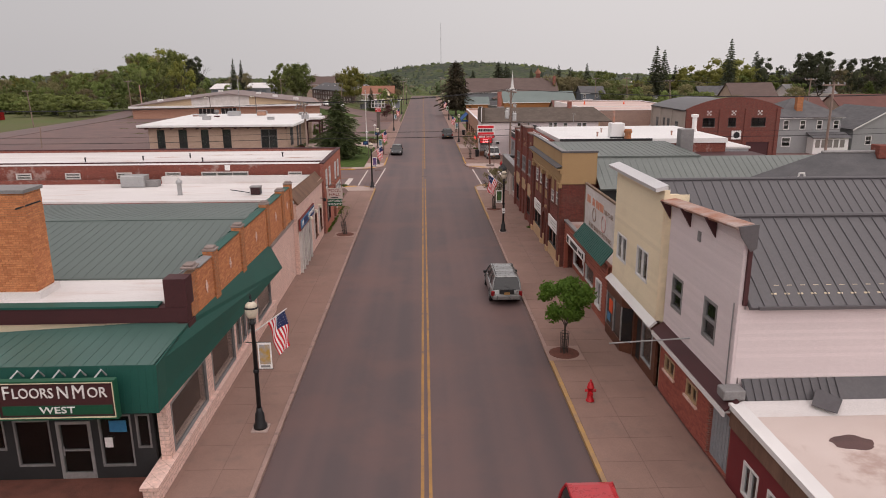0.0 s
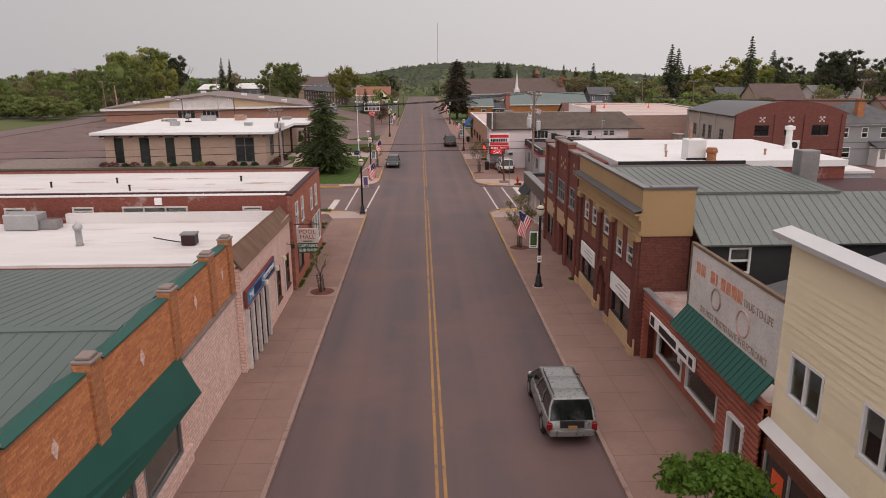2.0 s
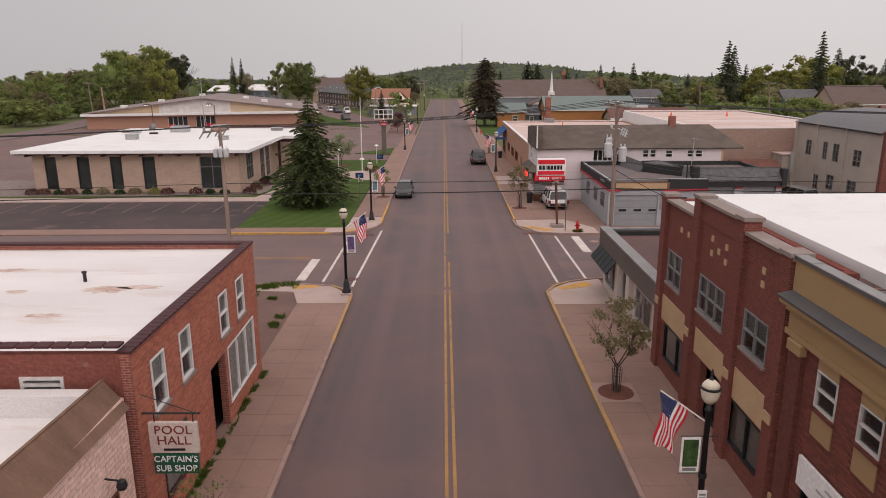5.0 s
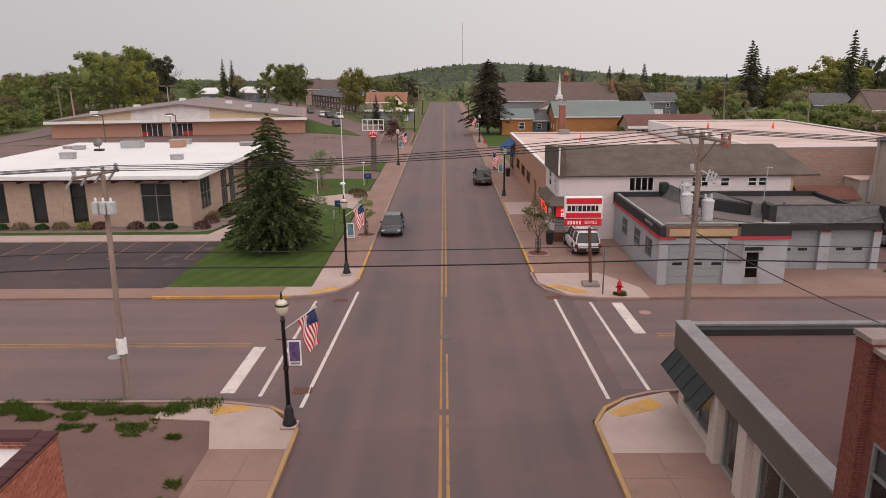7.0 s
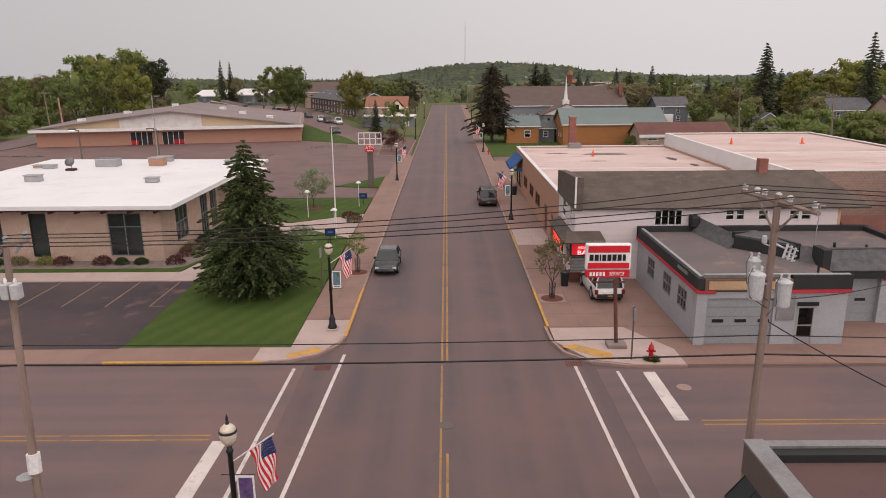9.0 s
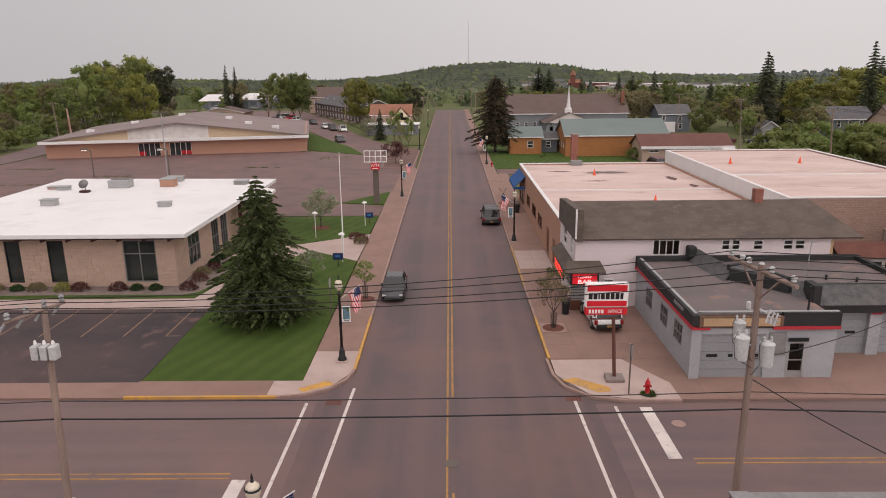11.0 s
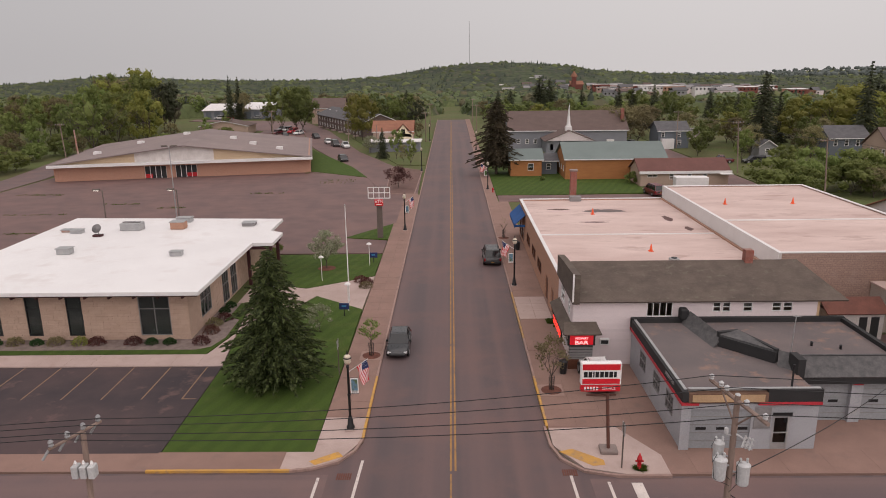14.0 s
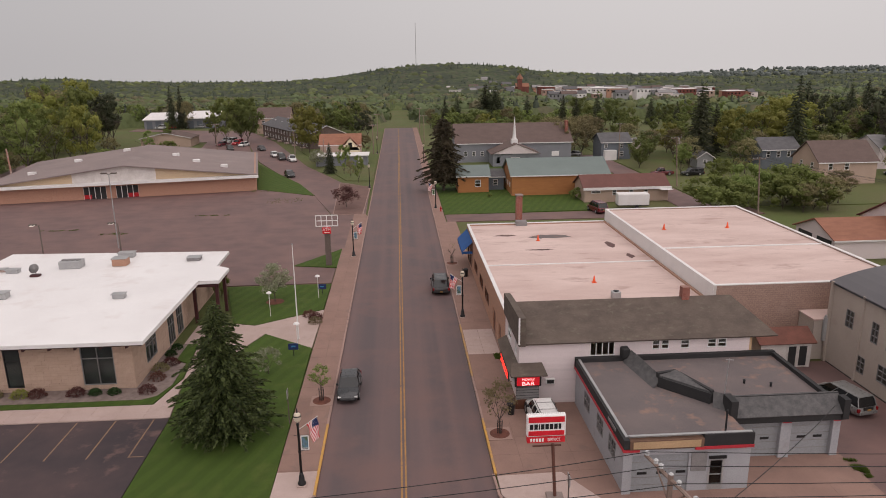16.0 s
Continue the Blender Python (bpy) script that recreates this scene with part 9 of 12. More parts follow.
part("text_bar", BX((6.26, 6.42, 54.715, 54.72, 1.95, 2.0), (6.26, 6.42, 54.715, 54.72, 1.8, 1.9)), M_LEADGREY, rn)


def hydrant(x, y):
    t = thing("fire_hydrant", "red cast-iron fire hydrant on the pavement", "fire hydrant", (x, y, 0.12), "fire hydrants")
    part("barrel", lathe(bmesh.new(), [(0.17, 0.12), (0.17, 0.18), (0.12, 0.2), (0.11, 0.65), (0.15, 0.68), (0.15, 0.74), (0.13, 0.76), (0.11, 0.88), (0.04, 0.96), (0.04, 1.05)], (x, y, 0), 12), M_REDPAINT, t, smooth=True)
    part("outlet", rod(bmesh.new(), (x - 0.22, y, 0.58), (x + 0.22, y, 0.58), 0.06, n=8), M_REDPAINT, t)
    part("front_outlet", rod(bmesh.new(), (x, y - 0.2, 0.5), (x, y, 0.5), 0.075, n=8), M_REDPAINT, t)


hydrant(6.51, 25.2)
hydrant(10.27, 91.9 + 0.6)
hydrant(7.2, 178.6)

# poles and wires


def utility_pole(base, top, label):
    t = thing("utility_pole", label, "utility pole", base, "utility poles")
    part("pole", rod(bmesh.new(), base, top, 0.14, 0.1, n=10), M_POLE, t)
    return t


PL0, PL1 = Vector((-13.15, 79.75, 0)), Vector((-13.58, 80.95, 9.05))
PR0, PR1 = Vector((9.95, 80.6, 0)), Vector((9.97, 80.55, 10.64))
pl = utility_pole(PL0, PL1, "weathered wooden utility pole with grey transformers")
part("sleeve", rod(bmesh.new(), PL0.lerp(PL1, 0.2), PL0.lerp(PL1, 0.27), 0.21, n=10), M_SIGNWHITE, pl, "white wrapped sleeve")
part("sign_back", lathe(bmesh.new(), [(0.3, 0), (0.3, 0.02)], (-13.5, 79.9, 1.7), 8), M_GALV, pl)
bm = rod(bmesh.new(), PL1 + Vector((-0.62, -1.15, 0.02)), PL1 + Vector((0.3, 0.75, 0.08)), 0.06, n=6)
part("crossarm", bm, M_POLE, pl)
for k in range(4):
    c = (PL1 + Vector((-0.62, -1.15, 0.02))).lerp(PL1 + Vector((0.3, 0.75, 0.08)), 0.05 + k * 0.3)
    part("insulator", lathe(bmesh.new(), [(0.06, 0), (0.1, 0.06), (0.06, 0.12), (0.1, 0.18), (0.05, 0.26)], (c.x, c.y, c.z + 0.05), 8), M_DULLGREY, pl)
    part("fuse", rod(bmesh.new(), c + Vector((-0.08, -0.05, -0.05)), c + Vector((-0.26, -0.2, -0.36)), 0.05, n=6), M_DULLGREY, pl)
for k in range(3):
    a = PL0.lerp(PL1, 0.89)
    x, y, z = a.x + (-0.22 + 0.3 * k), a.y - 0.36, a.z - 0.5
    c = part("capacitor", bev(BX((x - 0.12, x + 0.12, y - 0.18, y + 0.18, z, z + 0.5)), 0.03, 1), M_CAN, pl, "grey capacitor can")
    part("bushing", lathe(bmesh.new(), [(0.04, 0.5), (0.06, 0.57), (0.03, 0.66)], (x, y, z), 8), M_SIGNWHITE, c)
pr = utility_pole(PR0, PR1, "weathered wooden utility pole with two transformers")
part("crossarm", rod(bmesh.new(), PR1 + Vector((-0.36, 1.65, -0.2)), PR1 + Vector((0.36, -1.65, -0.25)), 0.075, n=6), M_POLE, pr)
part("brace", rod(rod(bmesh.new(), PR1 + Vector((-0.2, 0.9, -0.25)), PR1 + Vector((0, 0, -1.2)), 0.035, n=5), PR1 + Vector((0.2, -0.9, -0.3)), PR1 + Vector((0, 0, -1.2)), 0.035, n=5), M_POLE, pr)
for dx in (-1.0, -0.62, -0.4, 0.0, 0.32, 0.95):
    part("insulator", lathe(bmesh.new(), [(0.05, 0), (0.09, 0.05), (0.06, 0.09), (0.1, 0.14), (0.1, 0.17), (0.04, 0.22)], (PR1.x + 0.34 * dx, PR1.y - 1.56 * dx, PR1.z - 0.16), 8), M_CAN, pr)
part("arrester", lathe(bmesh.new(), [(0.04, 0), (0.08, 0.04), (0.08, 0.22), (0.05, 0.26)], (PR1.x - 0.3, PR1.y - 0.05, PR1.z - 1.5), 8), M_CAN, pr)
part("arrester_bracket", rod(bmesh.new(), PR1 + Vector((-0.3, -0.05, -1.5)), PR1 + Vector((0.0, 0, -1.6)), 0.025, n=5), M_GALV, pr)
part("switch_arm", tube(bmesh.new(), [PR1 + Vector(v) for v in ((0.05, -0.05, -1.5), (0.3, -0.2, -1.62), (0.3, -0.2, -1.85), (0.6, -0.25, -1.85))], 0.035, 6), M_CAN, pr)
for k in range(3):
    c = PR1 + Vector((0.32 + 0.13 * k, -0.25, -1.45 - 0.06 * k))
    fu = part("fuse", rod(bmesh.new(), c, c + Vector((-0.14, -0.08, -0.42)), 0.035, n=6), M_CAN, pr, "grey fuse cutout")
    for g in (0.15, 0.5, 0.85):
        part("shed", rod(bmesh.new(), c + Vector((0.05, 0, 0)) + Vector((-0.14, -0.08, -0.42)) * g, c + Vector((0.05, 0, 0)) + Vector((-0.14, -0.08, -0.42)) * (g + 0.1), 0.06, n=8), M_GALV, fu)
for x, y, z, q in ((-0.47, -0.2, 7.38, 1.0), (0.4, -0.15, 7.12, 1.0), (-0.28, 0.5, 7.62, 0.8)):
    x, y = PR1.x + x, PR1.y + y
    tr = part("transformer", lathe(bmesh.new(), [(0.2 * q, 0.06), (0.225 * q, 0.1), (0.235 * q, 0.78), (0.25 * q, 0.8), (0.25 * q, 0.86), (0.1, 0.95)], (x, y, z), 16), M_CAN, pr, "grey transformer can")
    for k in (-1, 1):
        part("bushing", lathe(bmesh.new(), [(0.035, 0.9), (0.055, 0.97), (0.035, 1.03), (0.05, 1.07), (0.02, 1.12)], (x + 0.12 * k, y, z), 8), M_CAN, tr)
    part("strap", rod(bmesh.new(), (x, y, z + 0.5), (PR1.x, PR1.y, z + 0.5), 0.04, n=5), M_GALV, tr)
    part("lead", tube(bmesh.new(), [(x - 0.12, y, z + 1.1), (x - 0.3, y - 0.1, z + 0.8), (x - 0.26, y - 0.2, z + 0.2), (PR1.x - 0.05, PR1.y - 0.18, z - 0.25)], 0.012, 4), M_SIGNBLACK, tr)


def wire(a, b, sag=0.5, r=0.016, n=10, label="black overhead power wire"):
    a, b = Vector(a), Vector(b)
    bm = bmesh.new()
    pts = []
    for i in range(n + 1):
        k = i / n
        p = a.lerp(b, k)
        p.z -= sag * 4 * k * (1 - k)
        pts.append(p)
    tube(bm, pts, r, 5)
    return tagged(part("overhead_wire", bm, M_SIGNBLACK, None), label, "wire", "overhead wires")


for k, (dl, dr) in enumerate(((-1.1, -1.0), (-0.7, -0.45), (-0.2, 0.3), (0.4, 0.95))):
    wl = PL1 + Vector((-0.25 + 0.45 * dr, -0.2 + 0.75 * dr, 0.3))
    wr2 = PR1 + Vector((-0.34 * dr, 1.56 * dr, 0.05))
    wire(wl, wr2, 0.35)
    wire(wl, (-60, 78 + k * 0.5, 9.0), 0.5)
    wire(wr2, (55, 80 + k * 0.5, 9.8), 0.5)
wire(PL0.lerp(PL1, 0.66), PR0.lerp(PR1, 0.58), 0.1, 0.018, label="grey overhead cable between the poles")
wire(PL0.lerp(PL1, 0.59), PR0.lerp(PR1, 0.52), 0.1, 0.03, label="thick black overhead cable")
wire(PL0.lerp(PL1, 0.66), (-60, 78.5, 6.0), 0.3)
wire(PL0.lerp(PL1, 0.59), (-60, 78.5, 5.4), 0.3, 0.03)
wire(PR0.lerp(PR1, 0.58), (55, 80.5, 6.0), 0.3)
wire(PR0.lerp(PR1, 0.52), (55, 80.5, 5.4), 0.3, 0.03)
wire(PR0.lerp(PR1, 0.63), (17.0, 78.4, 3.4), 0.2, 0.02)
wire(PR0.lerp(PR1, 0.69), (28.4, 98.0, 3.6), 0.5, 0.02)
POLES = [((59.0, 167.0, 0), (58.2, 167.0, 10.1)), ((57.6, 198, 0), (56.8, 198, 10.3)), ((58.4, 240, 0), (58.3, 240, 9.6)), ((-93.2, 170.6, 0), (-93.6, 170.6, 8.6)), ((-88, 216, 0), (-88.4, 216, 10)), ((-66.6, 123.4, 0), (-66.4, 123.4, 3.6)), ((-52, 262, 0), (-52, 262, 9.6)), ((38.6, 66, 0), (38.6, 66, 11.6)), ((68, 124, 0), (68.3, 124, 11)), ((-7.2, 300, 0), (-7.2, 300, 9)), ((-7.4, 262, 0), (-7.4, 262, 8.6)), ((8.4, 290, 0), (8.4, 290, 9)), ((8.2, 330, 0), (8.2, 330, 9)), ((-30, 262, 0), (-30, 262, 7)), ((-20, 246, 0), (-20, 246, 6.5))]
for a, b in POLES:
    t = utility_pole(a, b, "weathered wooden utility pole")
    if b[2] > 8:
        part("crossarm", rod(bmesh.new(), (b[0] - 1.1, b[1], b[2] - 0.3), (b[0] + 1.1, b[1], b[2] - 0.3), 0.07, n=6), M_POLE, t)
        for dx in (-1, -0.4, 0.4, 1):
            part("insulator", lathe(bmesh.new(), [(0.06, 0), (0.09, 0.1), (0.04, 0.22)], (b[0] + dx, b[1], b[2] - 0.25), 6), M_GALV, t)
for a, b in ((POLES[0], POLES[1]), (POLES[1], POLES[2]), (POLES[7], POLES[8]), (POLES[8], POLES[0])):
    for dx in (-1, 0.4, 1):
        wire((a[1][0] + dx, a[1][1], a[1][2]), (b[1][0] + dx, b[1][1], b[1][2]), 0.8)
sk = thing("dead_trunk", "tall bare reddish tree trunk beside the field road", "tree trunk", (-84, 214, 0))
part("trunk", rod(bmesh.new(), (-84, 214, 0), (-84.3, 214, 8.8), 0.24, 0.16, n=9), M_RUST, sk)

# lights over the big lot


def lot_light(x, y, h, arms):
    t = thing("lot_light", "tall parking-lot light on a dark pole", "lot light", (x, y, 0), "lot lights")
    part("pole", rod(bmesh.new(), (x, y, 0), (x, y, h), 0.1, 0.07, n=8), M_TAUPE if arms == 1 else M_GALV, t)
    for s in ((-1,) if arms == 1 else (-1, 1)):
        a = part("arm", rod(bmesh.new(), (x, y, h - 0.1), (x + 0.5 * s, y, h), 0.04, n=6), M_TAUPE, t)
        part("head", bev(BX((x + 0.3 * s, x + 1.1 * s, y - 0.22, y + 0.22, h - 0.02, h + 0.16)), 0.03, 1), M_TAUPE, a)
        part("lens", BX((x + 0.4 * s, x + 1.0 * s, y - 0.18, y + 0.18, h - 0.05, h - 0.02)), M_LAMPON if arms == 1 else M_GALV, a)


lot_light(-41.7, 139.6, 7.9, 1)
lot_light(-32.8, 139.6, 7.9, 1)
lot_light(-41.0, 159.0, 10.9, 2)
fp = thing("flagpole", "bare white flagpole on the bank lawn", "flagpole", (-9.9, 121.2, 0))
part("pole", rod(bmesh.new(), (-9.9, 121.2, 0.1), (-9.9, 121.2, 9.4), 0.07, 0.035, n=8), M_WHITE, fp)
part("truck", lathe(bmesh.new(), [(0.03, 0), (0.07, 0.05), (0.07, 0.1), (0.02, 0.15)], (-9.9, 121.2, 9.4), 8), M_GALV, fp)
pp = thing("path_light", "low path light with a white shade", "path light", (-8.9, 118.6, 0.1))
part("post", rod(bmesh.new(), (-9.6, 118.6, 0.1), (-9.6, 118.6, 2.6), 0.035, n=6), M_WHITE, pp)
part("shade", lathe(bmesh.new(), [(0.06, 2.6), (0.3, 2.62), (0.22, 2.74), (0.06, 2.82)], (-9.6, 118.6, 0), 12), M_WHITE, pp)
p2 = copy_thing(pp, pose(-8.6, 133.2, 0.1))
p3 = copy_thing(pp, pose(-15.4, 117.6, 0.1))
p4 = copy_thing(pp, pose(-13.0, 127.8, 0.1))
for x, y in ((-9.78, 117.2), (-9.0, 134.5)):
    t = thing("yard_sign", "small dark blue yard sign on the lawn", "sign", (x, y, 0.1), "yard signs")
    part("panel", bev(BX((x - 0.45, x + 0.45, y - 0.03, y + 0.03, 0.7, 1.3)), 0.02, 1), M_NAVY, t)
    part("emblem", BX((x - 0.2, x + 0.2, y - 0.04, y - 0.03, 0.95, 1.1)), M_SIGNBLUE, t)
    part("post", BX((x - 0.03, x + 0.03, y - 0.03, y + 0.03, 0.1, 0.7)), M_BLACKMETAL, t)
for x, y in ((-8.33, 104.8), (9.33, 92.6)):
    t = thing("sign_post", "bare green metal sign post seen edge-on", "sign post", (x, y, 0.1))
    part("post", BX((x - 0.035, x + 0.035, y - 0.03, y + 0.03, 0.1, 2.9)), M_TAUPE, t)
    part("sign_edge", BX((x - 0.02, x + 0.02, y - 0.28, y + 0.28, 2.2, 2.85)), M_GALV, t)
# cash machine sign
am = thing("cash_machine_sign", "empty white sign frame on a pylon over a red ATM panel", "sign", (-9.4, 146.6, 0.1))
part("pylon", BX((-9.75, -9.05, 146.3, 146.9, 0, 4.9)), M_TAUPE, am)
bm = bmesh.new()
for z in (5.3, 6.0, 6.7):
    bx(bm, -10.8, -7.95, 146.55, 146.65, z - 0.05, z + 0.05)
for x in (-10.8, -10.1, -9.4, -8.7, -8.0):
    bx(bm, x - 0.05, x + 0.05, 146.54, 146.66, 5.25, 6.75)
part("frame", bm, M_WHITE, am)
part("pole", rod(bmesh.new(), (-9.4, 146.6, 4.9), (-9.4, 146.6, 5.3), 0.12), M_WHITE, am)
pa = part("panel", BX((-9.95, -8.85, 146.05, 146.28, 4.4, 5.2)), M_SIGNRED, am, "red ATM panel")
lettering("lettering", "ATM", 0.5, M_SIGNWHITE, pa, facing((-9.4, 146.04, 4.93), "-y"), 0.02)
part("text_bar", BX((-9.75, -9.05, 146.03, 146.05, 4.52, 4.6)), M_SIGNWHITE, pa)
# tyre sign on a pole
M_SIGNPOLE = mat("dark_rust", (0.13, 0.055, 0.04), (0.1, 0.042, 0.032), 1.0, 14, 0.85, bump=0.25)
us = thing("tyre_sign", "red and white pole sign with black lettering", "sign", (8.6, 94.4, 0.1))
part("pole", rod(bmesh.new(), (8.98, 94.35, 0.1), (8.78, 94.5, 3.7), 0.1, n=8), M_SIGNPOLE, us, "rusty sign pole")
part("base", bev(PR([(8.45, 93.95), (9.45, 93.9), (9.5, 94.75), (8.5, 94.85)], 0.09, 0.3), 0.03, 1), M_CAPSTONE, us)
part("arm", rod(bmesh.new(), (7.6, 94.6, 3.55), (9.3, 94.6, 3.55), 0.05, n=6), M_SIGNPOLE, us)
bx0, bx1, bz = 7.22, 9.5, 4.26
box = part("box", bev(BX((bx0, bx1, 94.4, 94.8, bz, bz + 1.35)), 0.04, 1), M_SIGNWHITE, us, "white sign box")
part("band", BX((bx0 + 0.08, bx1 - 0.08, 94.38, 94.4, bz + 0.92, bz + 1.27)), M_SIGNRED, box, "red band")
part("band", BX((bx0 + 0.08, bx1 - 0.08, 94.38, 94.4, bz + 0.08, bz + 0.38)), M_SIGNRED, box, "red band")
for k, w in enumerate((0.2, 0.2, 0.07, 0.2, 0.2, 0.2, 0.2, 0.15)):
    xx = bx0 + 0.16 + sum((0.2, 0.2, 0.07, 0.2, 0.2, 0.2, 0.2, 0.15)[:k]) + 0.06 * k
    part("name_bar", BX((xx, xx + w, 94.37, 94.4, bz + 0.49, bz + 0.82)), M_SIGNBLACK, box, "black brand-name bar")
lower = part("lower_panel", bev(BX((bx0 + 0.02, bx1 - 0.02, 94.42, 94.78, bz - 0.42, bz - 0.03)), 0.02, 1), M_SIGNRED, us, "red lower panel")
for k in range(5):
    part("name_bar", BX((bx0 + 0.2 + k * 0.17, bx0 + 0.31 + k * 0.17, 94.39, 94.42, bz - 0.32, bz - 0.12)), M_SIGNWHITE, lower)
lettering("lettering", "SERVICE", 0.26, M_SIGNWHITE, lower, facing((bx0 + 1.6, 94.41, bz - 0.22), "-y"), 0.01, 0.82)
part("bird_spikes", seams((bx0 + 0.1, 94.6, bz + 1.36), (bx1 - 0.3, 94.6, bz + 1.36), (bx0 + 0.1, 94.62, bz + 1.5), (bx1 - 0.3, 94.62, bz + 1.5), 0.12, 0.02, 0.012), M_GALV, us)
tc = thing("litter_bin", "black litter bin by the bar corner", "litter bin", (8.0, 104.9, 0.1))
part("bin", lathe(bmesh.new(), [(0.24, 0.1), (0.3, 0.95), (0.32, 0.97), (0.32, 1.05), (0.2, 1.15)], (8.0, 104.9, 0), 12), M_BLACKMETAL, tc)
tc2 = copy_thing(tc, pose(7.9, 139.5, 0.1))
mh = solid("manhole_cover", lathe(bmesh.new(), [(0.32, 0.0), (0.32, 0.012)], (0.0, 86.2, 0), 16), M_TAUPE, "rusty round manhole cover in the street", "manhole cover")
solid("manhole_cover_side", lathe(bmesh.new(), [(0.34, 0.005), (0.34, 0.02)], (11.0, 89.6, 0), 16), M_CURB, "pale round manhole cover in the side street", "manhole cover")
for nm, x, y in (("drain_grate", -6.1, 92.0), ("drain_grate_south", -6.0, 80.2), ("drain_grate_east", 6.4, 92.3)):
    solid(nm, BX(*[(x - 0.4 + k * 0.12, x - 0.32 + k * 0.12, y - 0.3, y + 0.3, 0.0, 0.015) for k in range(7)]), M_MULCH, "rusty iron street drain grate", "drain")

# ---- vehicles ----


def loft(bm, rings, close=True):
    vs = [[bm.verts.new(p) for p in r] for r in rings]
    n = len(rings[0])
    for a, b in zip(vs, vs[1:]):
        for i in range(n):
            j = (i + 1) % n
            bm.faces.new((a[i], a[j], b[j], b[i]))
    bm.faces.new(vs[0][::-1])
    bm.faces.new(vs[-1])
    return bm


def car(name, label, at, heading, L, W, H, paint, kind="sedan", rack=False, plate=True):
    """A car, built with its front towards +y and then turned by heading degrees."""
    t = thing(name, label, {"minivan": "van", "pickup": "truck"}.get(kind, "car"), (0, 0, 0))
    w, bl = W / 2, H * (0.60 if kind in ("sedan",) else 0.56)
    hood = bl * 0.97 if kind != "minivan" else bl * 0.93
    st = [(-L / 2, 0.42, bl * 0.72, 0.80), (-L / 2 + 0.12, 0.3, bl * 0.96, 0.93), (-L / 2 + 0.7, 0.24, bl, 1.0), (0, 0.22, bl, 1.0), (L * 0.17, 0.22, bl, 1.0), (L * 0.3, 0.22, hood, 0.98), (L / 2 - 0.35, 0.25, hood * 0.86, 0.92), (L / 2 - 0.08, 0.3, hood * 0.74, 0.8), (L / 2, 0.38, hood * 0.6, 0.7)]
    rings = []
    for y, zb, zt, k in st:
        h = zt - zb
        rings.append([(-w * k * 0.9, y, zb), (w * k * 0.9, y, zb), (w * k, y, zb + h * 0.3), (w * k, y, zb + h * 0.62), (w * k * 0.94, y, zb + h * 0.93), (w * k * 0.86, y, zt), (-w * k * 0.86, y, zt), (-w * k * 0.94, y, zb + h * 0.93), (-w * k, y, zb + h * 0.62), (-w * k, y, zb + h * 0.3)])
    body = part("body", loft(bmesh.new(), rings), paint, t, smooth=True)
    body.modifiers.new("edge", "EDGE_SPLIT").split_angle = radians(38)
    yb0, yt0, yt1, yb1 = {"sedan": (-L * 0.42, -L * 0.27, L * 0.06, L * 0.24), "minivan": (-L * 0.475, -L * 0.42, L * 0.12, L * 0.33), "suv": (-L * 0.475, -L * 0.43, L * 0.08, L * 0.24), "pickup": (-L * 0.1, -L * 0.06, L * 0.1, L * 0.24)}[kind]
    gw, tw, z0, z1 = w * 0.88, w * 0.7, bl - 0.02, H - 0.05
    bot = [(-gw, yb0, z0), (gw, yb0, z0), (gw, yb1, z0), (-gw, yb1, z0)]
    mid = [(-gw * 0.93, yb0 + (yt0 - yb0) * 0.6, z0 + (z1 - z0) * 0.6), (gw * 0.93, yb0 + (yt0 - yb0) * 0.6, z0 + (z1 - z0) * 0.6), (gw * 0.93, yb1 + (yt1 - yb1) * 0.6, z0 + (z1 - z0) * 0.6), (-gw * 0.93, yb1 + (yt1 - yb1) * 0.6, z0 + (z1 - z0) * 0.6)]
    top = [(-tw, yt0, z1), (tw, yt0, z1), (tw, yt1, z1), (-tw, yt1, z1)]
    part("glasshouse", loft(bmesh.new(), [bot, mid, top]), M_CARGLASS, t, "dark tinted windows")
    rf = loft(bmesh.new(), [[(-tw - 0.03, yt0 - 0.04, z1 - 0.03), (tw + 0.03, yt0 - 0.04, z1 - 0.03), (tw + 0.03, yt1 + 0.06, z1 - 0.03), (-tw - 0.03, yt1 + 0.06, z1 - 0.03)], [(-tw, yt0, z1 + 0.025), (tw, yt0, z1 + 0.025), (tw, yt1 + 0.02, z1 + 0.025), (-tw, yt1 + 0.02, z1 + 0.025)], [(-tw * 0.8, yt0 + 0.15, z1 + 0.05), (tw * 0.8, yt0 + 0.15, z1 + 0.05), (tw * 0.8, yt1 - 0.15, z1 + 0.05), (-tw * 0.8, yt1 - 0.15, z1 + 0.05)]])
    part("roof", rf, paint, t)
    for i in range(4):
        part("pillar", rod(rod(bmesh.new(), bot[i], mid[i], 0.05, n=6), mid[i], top[i], 0.045, n=6), paint, t)
    for f in ((0.36, 0.68) if kind != "pickup" else (0.5,)):
        for s in (-1, 1):
            pb = Vector((s * (gw + 0.004), yb0 + (yb1 - yb0) * f, z0))
            pt = Vector((s * (tw + 0.015), yt0 + (yt1 - yt0) * f, z1))
            pm = pb.lerp(pt, 0.6) + Vector((s * 0.05, 0, 0))
            part("pillar", rod(rod(bmesh.new(), pb, pm, 0.035, n=5), pm, pt, 0.035, n=5), paint if kind != "sedan" else M_TRIM, t)
    if kind == "pickup":
        part("bed", BX((-w * 0.82, w * 0.82, -L / 2 + 0.15, -L * 0.12, bl - 0.02, bl + 0.015)), M_TRIM, t)
